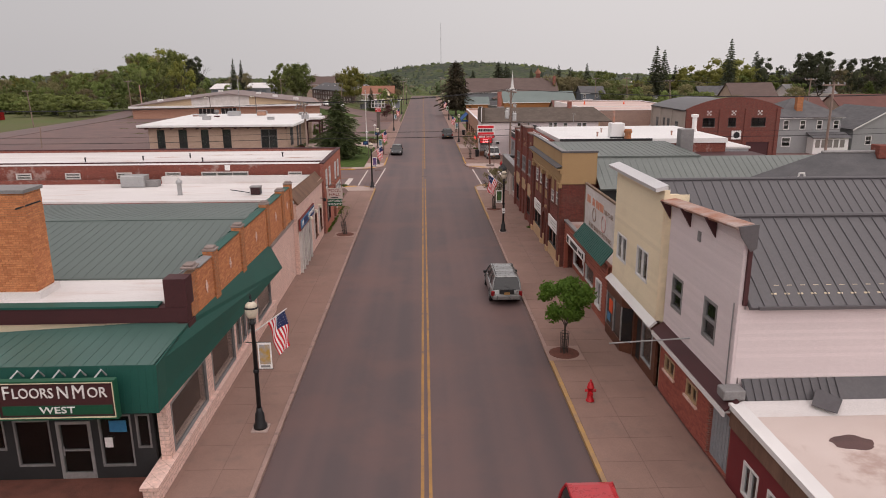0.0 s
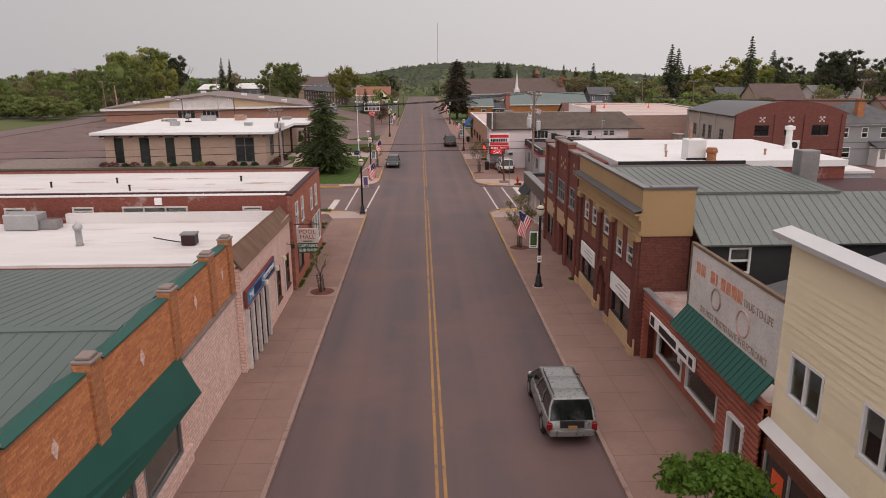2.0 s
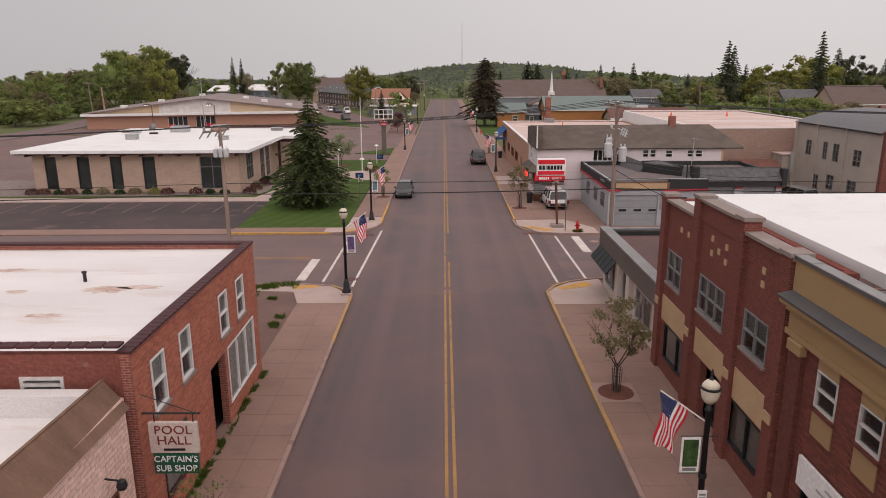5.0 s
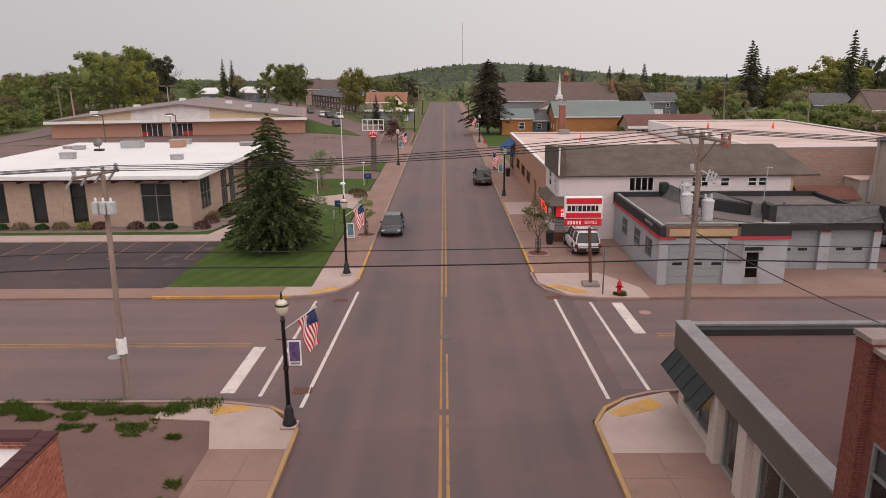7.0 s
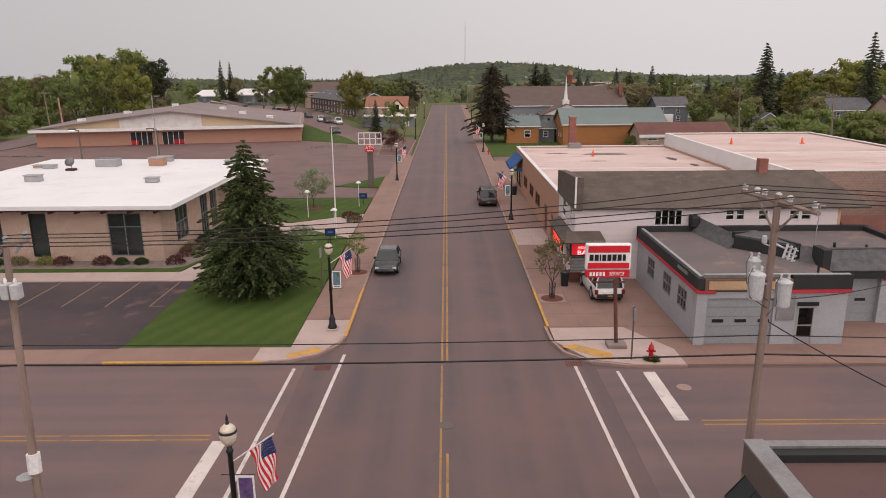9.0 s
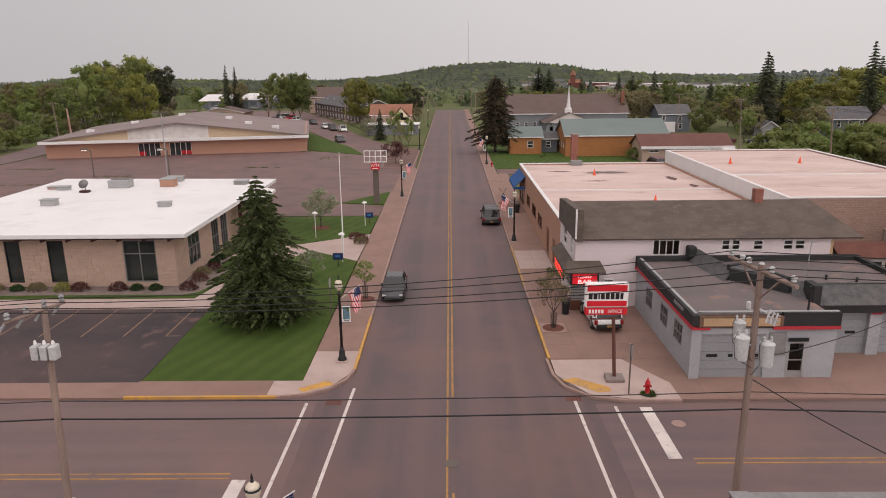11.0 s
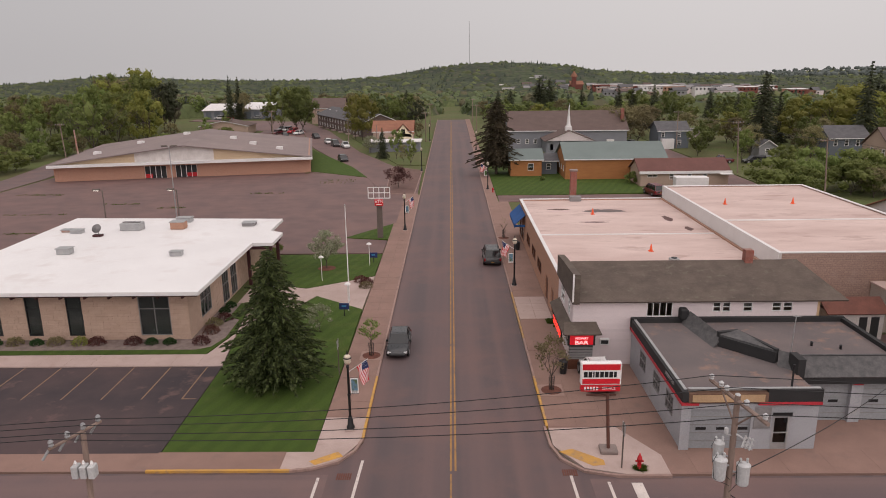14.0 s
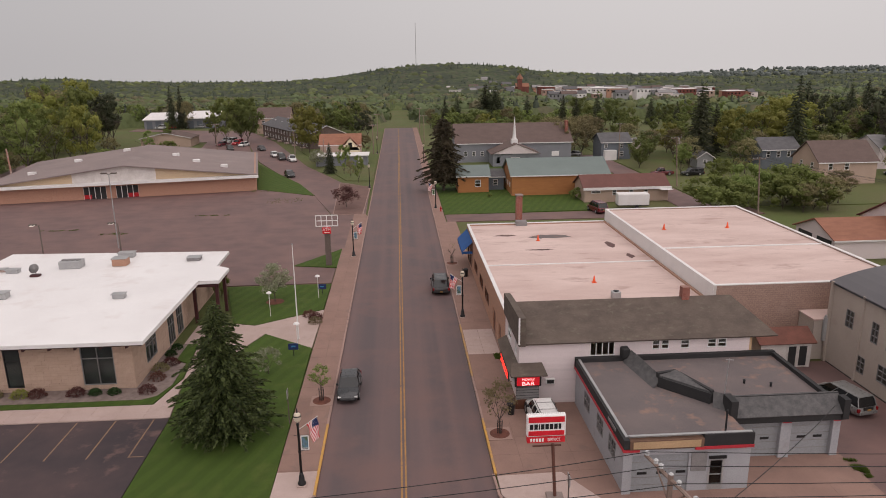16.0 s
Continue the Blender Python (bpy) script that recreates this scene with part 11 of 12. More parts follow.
bt = thing("tree_pit", "round red mulch ring in the lawn", "tree pit", (-14, 132.4, 0.1), "tree pits")
part("mulch", lathe(bmesh.new(), [(1.0, 0.09), (0.95, 0.13), (0.4, 0.16)], (-14, 132.4, 0), 20), M_MULCH, bt)
settle(broadleaf("low white blossoming shrub behind the spruce", 2.4, 1.3, 900, 0.09, M_LEAF_W, 27, 0.15, 0.3, "blossom_shrub", depth=2), -11.4, 113.6, 0.1)
settle(broadleaf("white blossoming tree beside the lane", 4.6, 2.3, 2600, 0.11, M_LEAF_W, 28, 0.2, 0.4, depth=3), -20.7, 236.6, 0.05)
settle(broadleaf("spreading purple-leaved crabapple tree", 3.9, 2.7, 2600, 0.12, M_LEAF_P, 18, 0.18, 0.3, "crabapple", depth=3), -9.8, 184.4, 0.1)

KINDS = dict(
    a=broadleaf("tall spring-green broadleaf tree", 14, 4.8, 1900, 0.27, M_LEAF, 21, 0.12, 0.6, core=0.6),
    b=broadleaf("mid-green rounded broadleaf tree", 12, 5.0, 1900, 0.27, M_LEAF_D, 22, 0.1, 0.6, core=0.6),
    c=broadleaf("yellow-green wide spreading tree", 13, 5.8, 1900, 0.28, M_LEAF_Y, 23, 0.1, 0.6, core=0.6),
    d=broadleaf("budding brownish tree, still nearly bare", 11, 4.2, 1800, 0.2, M_LEAF_B, 24, 0.14, 0.5, core=0.42),
    e=broadleaf("slender tall spring-green tree", 15, 3.4, 1700, 0.25, M_LEAF, 25, 0.14, 0.55, core=0.6),
    f=broadleaf("dense round green bush", 5, 3.5, 1800, 0.18, M_LEAF, 26, 0.04, 0.6, "bush", core=0.62),
    s=conifer("tall dark pointed spruce", 18, 5.6, 30, 14, 0.36, M_PINE, 31, bare=0.04, ragged=0.3, sprays=11, core=0.3, power=0.75, stretch=1.5),
    p=broadleaf("tall dark pine with an uneven crown", 18, 3.9, 1700, 0.29, M_PINE, 32, 0.24, 0.4, "pine", core=0.6),
)
HEIGHT = dict(a=14, b=12, c=13, d=11, e=15, f=5, s=18, p=18)
rp = random.Random(77)


def put(k, x, y, h=None, z=0.0, wide=1.0):
    s = (h or HEIGHT[k]) / HEIGHT[k]
    plant(KINDS[k], x, y, s * wide, rp.uniform(0, 360), z - 0.05, s)


# single trees that stand out
for k, x, y, h, wd in (("s", 75.2, 229.5, 19.3, 0.9), ("s", 96.6, 223.5, 21.2, 0.75), ("c", 98, 236, 16.5, 1.15), ("c", 90, 240, 14, 1.0), ("s", 57, 300, 14, 0.8), ("s", 63, 305, 13, 0.9), ("s", 69, 300, 14.5, 0.9), ("s", 50, 330, 13, 0.9),
                       ("s", 18, 330, 12, 1.0), ("s", 40, 380, 16, 1.6), ("s", 44, 376, 15, 1.6), ("s", -95.2, 362, 18.2, 0.62), ("s", -91.6, 363, 17.4, 0.6), ("d", -88.5, 361, 12, 0.7), ("a", -57.5, 296, 16.6, 0.85), ("b", -51.0, 299, 16.8, 0.95), ("b", -54.0, 303, 15.5, 0.9), ("e", -75.5, 293, 8.8, 0.8), ("c", -26.6, 268, 14.6, 0.78), ("c", -29.5, 273, 13.6, 0.75), ("b", -18, 330, 10, 0.9),
                       ("p", -10.4, 297, 11.2, 1.2), ("p", -13.2, 300, 10.4, 1.1), ("s", -16.7, 227.2, 7.3, 0.9), ("a", -13.2, 225.2, 7.6, 0.75), ("a", -9.1, 213.2, 6.4, 0.72), ("d", -11.2, 219, 4.4, 0.7), ("d", -9.6, 262, 6.0, 0.9),
                       ("f", 67, 174, 6.0, 1.2), ("f", 72, 180, 7.0, 1.2), ("d", 70, 222, 8, 1.0), ("b", 62, 232, 7, 1.0), ("b", 66, 240, 8, 1.0), ("d", 78, 238, 9, 1.0), ("b", 84, 224, 10, 0.9), ("d", 88, 226, 9, 1.0), ("a", 82, 250, 12, 1.0),
                       ("f", 33.5, 187, 2.4, 0.8), ("f", 17.5, 191, 1.0, 0.8), ("f", -20.4, 134.8, 3.0, 0.5), ("f", -100, 206, 6.5, 1.35), ("f", -108, 214, 6.0, 1.3), ("d", -104, 222, 8, 1.1), ("b", 104, 262, 12, 1.1), ("b", 112, 250, 11, 1.0), ("a", 120, 262, 12, 1.0), ("d", 52, 262, 9, 1.2), ("d", 46, 268, 10, 1.2), ("d", 58, 272, 10, 1.2), ("b", 36, 276, 9, 1.2), ("b", 26, 280, 8, 1.2), ("d", 14, 276, 8, 1.1), ("c", 30, 300, 9, 1.1)):
    put(k, x, y, h, 0.0, wd)
# wood on the west side, pine rows on the east
for i in range(104):
    y = rp.uniform(232, 330)
    x = rp.uniform(-190, -0.425 * (y - 58))
    h = rp.uniform(8.5, 12.5) * (y / 270) ** 0.5 + 8.5 * math.exp(-((x * 270 / y + 98) / 17) ** 2)
    put(rp.choice("aaeeecbcddae"), x, y, h * rp.uniform(0.85, 1.12), 0.0, rp.uniform(0.75, 1.0))
for i in range(9):
    y = 284 + rp.uniform(-16, 14)
    put("p", -0.385 * (y - 58) - rp.uniform(0, 13), y, rp.uniform(17.5, 20.5), 0.0, 0.85)
for i in range(18):
    put("f", rp.uniform(-150, -96), rp.uniform(206, 234), rp.uniform(3, 6.5), 0.0, 1.2)
for i in range(28):
    put("p", rp.uniform(113, 180), 222 + rp.uniform(-16, 45), rp.uniform(14, 19), 0.0, 0.95)
for k, x, y, h, wd in (("s", 82.9, 244.8, 18.5, 0.9), ("s", 88.8, 250, 13.4, 0.9), ("s", 99.9, 306, 11, 1), ("s", 103.3, 342, 10.3, 1.1), ("s", 128, 272.6, 18.4, 1.1), ("c", 111.5, 253, 16.3, 1.2), ("a", 120, 245, 11, 1.2), ("b", 99, 262, 11.7, 1.1),
                       ("f", 63, 179, 7.5, 0.8), ("f", 70, 178, 7.2, 0.9), ("d", 104, 196, 8, 1.1), ("b", 110, 205, 9, 1.0), ("a", 64, 212, 8, 0.9), ("d", 79, 212, 8.5, 1.0), ("f", 70, 205, 5, 1.0), ("b", 75, 232, 9, 1.0), ("d", 104, 222, 8, 1.0), ("b", -16, 318, 8.5, 1.0), ("a", -22, 328, 9.5, 1.0), ("d", -14, 338, 8, 1.0), ("b", -28, 338, 10, 1.0), ("a", 14, 322, 8, 1.0), ("b", 20, 335, 9.5, 1.0), ("d", 13, 342, 8, 1.0), ("b", 28, 325, 9, 1.0), ("s", 24, 345, 12, 1.2), ("s", -18, 345, 12, 1.2), ("b", 36, 300, 8, 1.1), ("a", 46, 290, 9, 1.0), ("d", 40, 275, 8, 1.1), ("d", 99, 242, 4.6, 1.4), ("d", 59.6, 269, 9.4, 1.2), ("b", 80.6, 321, 12.6, 1), ("a", 74.5, 282, 11.8, 1), ("b", 58.5, 224, 7.5, 1.0),
                       ("b", 75.4, 350, 12.1, 1.1), ("d", 73.2, 240, 8.3, 1.1), ("f", 72.1, 173, 5.0, 1.2), ("s", 163, 304, 16.1, 1), ("s", 200, 349, 16.6, 1), ("a", 162, 284, 9.4, 1.2), ("d", 66, 256, 8.5, 1.1), ("a", 90, 282, 9.5, 1.2), ("c", 140, 262, 10, 1.2), ("b", 68, 300, 10, 1.2), ("d", 84, 228, 6.5, 1.1), ("b", 108, 232, 8, 1.1)):
    put(k, x, y, h, 0.0, wd)
for i in range(58):
    x, y = rp.uniform(104, 200), rp.uniform(235, 345)
    put(rp.choice("abbdce"), x, y, rp.uniform(8, 13), 0.0)
for i in range(36):
    x, y = rp.uniform(20, 110), rp.uniform(268, 345)
    put(rp.choice("abbddf"), x, y, rp.uniform(5, 10), 0.0)
for i in range(18):
    x, y = rp.uniform(-58, -14), rp.uniform(340, 380)
    put(rp.choice("abbda"), x, y, rp.uniform(8, 12), land(x, y))
# undergrowth along the front of the west wood, behind the sheds and by the end of the street
for i in range(34):
    k = rp.random()
    x = -160 + 98 * k + rp.uniform(-3, 3)
    put(rp.choice("fffdb"), x, 224 + 38 * k ** 2.2 + rp.uniform(-3, 4), rp.uniform(3.5, 6.5), 0.0, 1.15)
for i in range(16):
    x, y = rp.uniform(-128, -60), rp.uniform(383, 396)
    put(rp.choice("abeda"), x, y, rp.uniform(8, 12), land(x, y))
for i in range(26):
    x, y = rp.choice((-1, 1)) * rp.uniform(14, 58), rp.uniform(346, 372)
    put(rp.choice("abfdf"), x, y, rp.uniform(4, 6.5), land(x, y), 1.2)
for k, x, y, h, wd in (("f", 54.5, 174, 6.4, 1.2), ("f", 58.5, 173, 5.0, 1.2), ("d", 74, 172, 6.2, 1.3), ("d", 79, 177, 6.4, 1.3), ("d", 69, 171, 5.2, 1.3), ("d", 51, 250, 10.5, 1.15), ("d", 45, 247, 11, 1.2), ("d", 42, 256, 9.5, 1.3), ("c", 76, 252, 9, 1.1), ("d", 83, 244, 9, 1.2), ("d", 69, 246, 7.5, 1.2), ("d", 97, 250, 7.5, 1.2), ("a", 104, 255, 12, 1.1), ("c", 120, 258, 13.5, 1.35), ("d", 131, 250, 9.5, 1.3), ("d", 139, 245, 9, 1.3), ("b", 92, 262, 11.5, 1.1), ("e", -73, 268, 8.2, 1.1), ("f", -66, 264, 5, 1.0), ("d", -80, 258, 7, 1.0), ("e", -62, 300, 14, 1.0)):
    put(k, x, y, h, 0.0, wd)
for t in KINDS.values():
    drop(t)

# woods of the far valley and hills: one body of foliage
rf = random.Random(9)


def far_wood(name, count, x0, x1, y0, y1, hs, quads, label, mats, keep, bend=0.8):
    """Many far crowns in one mesh: each an uneven lumpy mass with loose leaf clumps round it."""
    for m, share, coni in mats:
        verts, faces = [], []
        for _ in range(int(count * share)):
            y = y0 + (y1 - y0) * rf.random() ** bend
            half = (y - 60) * 0.78
            x = max(x0, min(x1, rf.uniform(-half, half)))
            dark = noise.noise((x * 0.016, y * 0.011, 5)) + 0.5 * noise.noise((x * 0.05, y * 0.03, 8))
            if not keep(x, y) or (dark < 0.02 if coni else dark > 0.3):
                continue
            h = rf.uniform(*hs) * (1.15 if coni else 1.0)
            z0 = land(x, y) - 0.3
            r = h * (0.26 if coni else rf.uniform(0.5, 0.72))
            rings = ((0.05, 0.9), (0.35, 0.75), (0.68, 0.42)) if coni else ((0.12, 0.72), (0.45, 1.0), (0.78, 0.72))
            n = len(verts)
            for zk, rk in rings:
                off = rf.random()
                for k in range(6):
                    a = (k + off) * math.pi / 3
                    q = r * rk * rf.uniform(0.72, 1.22)
                    verts.append((x + q * math.cos(a), y + q * math.sin(a), z0 + h * (zk + rf.uniform(-0.06, 0.06))))
            verts.append((x, y, z0 + h * rf.uniform(0.92, 1.05)))
            for b in (0, 6):
                for k in range(6):
                    faces.append((n + b + k, n + b + (k + 1) % 6, n + b + 6 + (k + 1) % 6, n + b + 6 + k))
            for k in range(6):
                faces.append((n + 12 + k, n + 12 + (k + 1) % 6, n + 18))
            for _ in range(quads if y > 560 else quads * 3):
                u = rf.random()
                if coni:
                    g = rf.uniform(0, 6.28)
                    c = Vector((math.cos(g) * r * (1.0 - u) * 0.9, math.sin(g) * r * (1.0 - u) * 0.9, h * (0.05 + 0.95 * u)))
                    s = r * (0.5 - 0.25 * u)
                else:
                    v = Vector((rf.gauss(0, 1), rf.gauss(0, 1), abs(rf.gauss(0, 1)))).normalized()
                    c = Vector((v.x * r * 0.98, v.y * r * 0.98, h * 0.45 + v.z * h * 0.5))
                    s = r * rf.uniform(0.16, 0.32) * (1.0 if y > 560 else 0.75)
                a = Vector((rf.gauss(0, 1), rf.gauss(0, 1), rf.gauss(0, 1))).normalized()
                b = a.cross(Vector((rf.gauss(0, 1), rf.gauss(0, 1), rf.gauss(0, 1)))).normalized()
                c = c + Vector((x, y, z0))
                n = len(verts)
                verts += [tuple(c - a * s), tuple(c + b * s * 0.7), tuple(c + a * s), tuple(c - b * s * 0.7)]
                faces.append((n, n + 1, n + 2, n + 3))
        me = bpy.data.meshes.new(name)
        me.from_pydata(verts, [], faces)
        me.polygons.foreach_set("use_smooth", [True] * len(me.polygons))
        me.materials.append(m)
        tagged(new(name, me), label, "wood", "", "stuff")


in_town = lambda x, y: 150 < x < 410 and 690 < y < 1010 and noise.noise((x * 0.02, y * 0.02, 3)) > -0.35 + (0.3 if y < 760 else 0)
by_sheds = lambda x, y: -122 < x < -66 and y < 384
clear_road = lambda x, y: not (-9 < x < 11 and y < 700) and not in_town(x, y) and not by_sheds(x, y)


def wood_mat(name, a, b, dark, bare):
    """Closed far foliage: crowns of fresh and dull green, dark conifers and bare brown ones."""
    m, n, l, p = nodes_of(name)
    v = place(n, l, (1, 1, 0.3))
    cell = n.new("ShaderNodeTexVoronoi")
    cell.inputs["Scale"].default_value = 0.16
    l.new(v, cell.inputs["Vector"])
    pick = n.new("ShaderNodeSeparateColor")
    l.new(cell.outputs["Color"], pick.inputs[0])
    col = mix_node(n, l, pick.outputs[0], a, b)
    patch = noise_node(n, l, v, 0.012, 4.0)
    col = mix_node(n, l, ramp_node(n, l, patch, 0.45, 0.6, 0.0, 0.8), col, dark)
    col = mix_node(n, l, ramp_node(n, l, pick.outputs[1], 0.8, 0.86, 0.0, 0.8), col, bare)
    col = mix_node(n, l, ramp_node(n, l, pick.outputs[2], 0.84, 0.9, 0.0, 0.85), col, dark)
    f = noise_node(n, l, v, 0.7, 4.0, 0.7)
    col = mix_node(n, l, 1.0, col, mix_node(n, l, ramp_node(n, l, f, 0.3, 0.7), (0.78, 0.78, 0.78), (1.2, 1.2, 1.2)), "MULTIPLY")
    l.new(col, p.inputs["Base Color"])
    p.inputs["Roughness"].default_value, p.inputs["Specular IOR Level"].default_value = 0.95, 0.1
    return m


M_CANOPY = wood_mat("closed_spring_wood", (0.076, 0.095, 0.042), (0.106, 0.124, 0.054), (0.046, 0.055, 0.038), (0.106, 0.097, 0.062))
# Hill wood: bluer, greyer tones put the haze of distance into the foliage
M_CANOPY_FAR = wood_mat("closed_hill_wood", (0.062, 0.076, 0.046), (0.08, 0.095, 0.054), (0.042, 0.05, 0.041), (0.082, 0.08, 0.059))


def canopy(name, label, y0, y1, step, high, material, reach=0.8):
    """The closed roof of a far wood: an uneven sheet of crowns above the land, open over roads and the town."""
    rc = random.Random(21)
    verts, faces, row_at = [], [], []
    rows = int((y1 - y0) / step)
    for j in range(rows + 1):
        y = y0 + j * step
        half = int((y - 40) * reach / step)
        row = {}
        for i in range(-half, half + 1):
            x = i * step + (step / 2 if j % 2 else 0)
            open_ground = not clear_road(x, y)
            crown = 0.5 + 0.5 * noise.noise((x * 0.09, y * 0.09, 1.7))
            z = land(x, y) + (-1.0 if open_ground else high * (0.62 + 0.5 * crown) + rc.uniform(-0.17, 0.17) * high)
            row[i] = len(verts)
            verts.append((x + rc.uniform(-0.3, 0.3) * step, y + rc.uniform(-0.3, 0.3) * step, z if j else land(x, y) - 1))
        row_at.append(row)
    for r0, r1 in zip(row_at, row_at[1:]):
        for i in r0:
            if i + 1 in r0 and i in r1 and i + 1 in r1:
                faces.append((r0[i], r0[i + 1], r1[i + 1], r1[i]))
    me = bpy.data.meshes.new(name)
    me.from_pydata(verts, [], faces)
    me.polygons.foreach_set("use_smooth", [True] * len(me.polygons))
    me.materials.append(material)
    tagged(new(name, me), label, "wood", "", "stuff")


canopy("valley_canopy", "closed spring-green wood filling the valley", 372, 905, 3.4, 6.0, M_CANOPY)
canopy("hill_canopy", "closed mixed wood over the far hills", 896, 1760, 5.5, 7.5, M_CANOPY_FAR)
far_wood("valley_wood", 4300, -700, 700, 356, 900, (5.5, 10), 9, "single crowns standing out of the valley wood", ((M_FAR_G, 0.32, False), (M_FAR_Y, 0.14, False), (M_FAR_B, 0.14, False), (M_FAR_P, 0.4, True)), clear_road)
far_wood("hill_wood", 5400, -1300, 1300, 900, 1750, (8, 12.5), 3, "single crowns standing out of the hill wood", ((M_FAR_G, 0.25, False), (M_FAR_Y, 0.05, False), (M_FAR_P, 0.7, True)), clear_road, 0.9)
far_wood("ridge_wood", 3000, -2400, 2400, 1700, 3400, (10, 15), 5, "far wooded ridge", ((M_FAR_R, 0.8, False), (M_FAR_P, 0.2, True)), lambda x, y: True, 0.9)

# shrubs along the bank
for i, (x, y, kind) in enumerate([(-20.6, 111.0, "r"), (-23.2, 111.0, "g"), (-24.7, 111.0, "g"), (-26.2, 111.0, "r"), (-29.2, 111.0, "r"), (-30.6, 111.0, "y"), (-32.6, 111.0, "b"), (-34.2, 111.0, "g"), (-36.0, 111.0, "b"), (-37.6, 111, "g"), (-39.4, 111, "r"), (-40.6, 111, "g"), (-42.2, 111, "r"), (-43.4, 111, "r"), (-20.6, 113.4, "r"), (-20.9, 115.2, "b"), (-20.4, 116.4, "r"), (-21.0, 118.4, "g"), (-20.9, 119.9, "g"), (-8.9, 126.6, "r"), (-9.6, 127.4, "r"), (-8.8, 125.4, "b")]):
    t = thing("shrub", {"r": "low red barberry shrub in the bed", "g": "low clipped green shrub in the bed", "y": "low yellow-green shrub in the bed", "b": "low brown twiggy shrub in the bed"}[kind], "shrub", (x, y, 0.07), "bank shrubs")
    rg = random.Random(i)
    s = 0.55 if kind == "g" else 0.75
    pts = []
    for _ in range(420):
        v = Vector((rg.gauss(0, 1), rg.gauss(0, 1), abs(rg.gauss(0, 1)))).normalized() * rg.uniform(0.7, 1.05)
        pts.append(Vector((v.x * s, v.y * s * 0.8, v.z * s * 0.85 + 0.05)))
    mesh_part("foliage", leaf_mesh("foliage", pts, 0.075, rg), {"r": M_SHRUB_R, "g": M_SHRUB, "y": M_LEAF_Y, "b": M_LEAF_B}[kind], t)
    part("stem", rod(bmesh.new(), (x, y, 0.0), (x, y, s * 0.7), 0.05, 0.02, n=5), M_BARK, t)


def tufts(name, label, patches, n, size, material):
    rg = random.Random(4)
    verts, faces = [], []
    for x0, x1, y0, y1, z in patches:
        for _ in range(n):
            x, y = rg.uniform(x0, x1), rg.uniform(y0, y1)
            k = noise.noise((x * 0.9, y * 1.6, 7)) + 0.35 * noise.noise((x * 4, y * 4, 2))
            if k < -0.05:
                continue
            a, h = rg.uniform(0, math.pi), size * rg.uniform(0.4, 1.2) * (0.5 + 1.2 * min(k + 0.1, 0.6))
            dx, dy, lx, ly = math.cos(a) * 0.03, math.sin(a) * 0.03, rg.gauss(0, 0.1), rg.gauss(0, 0.1)
            k = len(verts)
            verts += [(x - dx, y - dy, z), (x + dx, y + dy, z), (x + lx, y + ly, z + h)]
            faces.append((k, k + 1, k + 2))
    me = bpy.data.meshes.new(name)
    me.from_pydata(verts, [], faces)
    me.materials.append(material)
    tagged(new(name, me), label, "grass", "", "stuff")


tufts("weeds", "rough green weeds along the kerb and walls", [(-17.8, -8.9, 78.0, 79.2, 0.06), (9.5, 10.6, 78.9, 79.9, 0.05), (-8.15, -7.8, 55.5, 66.4, 0.12), (8.2, 8.9, 114.0, 116.0, 0.1), (8.6, 8.95, 55.8, 56.5, 0.1), (28.6, 29.4, 95, 97, 0.02), (-19.5, -9.2, 78.2, 79.2, 0.06), (-16.5, -10.5, 77.6, 78.6, 0.06), (9.4, 10.8, 78.8, 79.8, 0.06), (10.0, 10.6, 92.0, 92.6, 0.08)], 4200, 0.2, M_WEED)
tufts("lot_weeds", "thin weeds in the cracks of the old lot", [(-47.5, -43.0, 167.4, 168.6, 0.01), (-58, -52, 171, 171.8, 0.01), (-36, -30, 180, 180.6, 0.01), (-70, -60, 163, 163.7, 0.01), (-25.5, -19, 190, 195, 0.02), (-78, -70, 180, 181.5, 0.01), (-31, -24, 203, 205.5, 0.02), (-62, -57, 150, 151, 0.01)], 500, 0.22, M_WEED)
tufts("weed_clumps", "small green weed clumps on bare dirt", [(-14.6, -13.2, 76.7, 77.3, 0.05), (-12.4, -10.9, 76.4, 77.4, 0.05), (-10.2, -9.7, 76.0, 76.4, 0.05), (-9.1, -8.6, 71.5, 73.5, 0.05)], 700, 0.16, M_WEED)

# ---- pieces: clapboards, bricks, paving slabs ----
PIECE = {}


def piece(name, key, make, material, parent, at):
    """An object of its own on shared mesh data, made once for each key."""
    if key not in PIECE:
        bm = make()
        bmesh.ops.recalc_face_normals(bm, faces=bm.faces)
        me = bpy.data.meshes.new(name)
        bm.to_mesh(me)
        bm.free()
        me.materials.append(material)
        PIECE[key] = me
    ob = new(name, PIECE[key])
    ob.parent = parent
    ob.location = world_of(parent).inverted() @ Vector(at)
    return ob


def lap_board(axis, out, length, h):
    """A clapboard, thin at its top edge, from the origin along the wall."""
    bm = bmesh.new()
    prof = [(0.0, 0.0), (0.006 + 0.11 * h, 0.0), (0.005, h), (0.0, h)]
    ends = []
    for a in (0.0, length):
        ends.append([bm.verts.new((out * d, a, z) if axis == "x" else (a, out * d, z)) for d, z in prof])
    bm.faces.new(ends[0])
    bm.faces.new(ends[1][::-1])
    for i in range(4):
        j = (i + 1) % 4
        bm.faces.new((ends[0][i], ends[0][j], ends[1][j], ends[1][i]))
    return bm


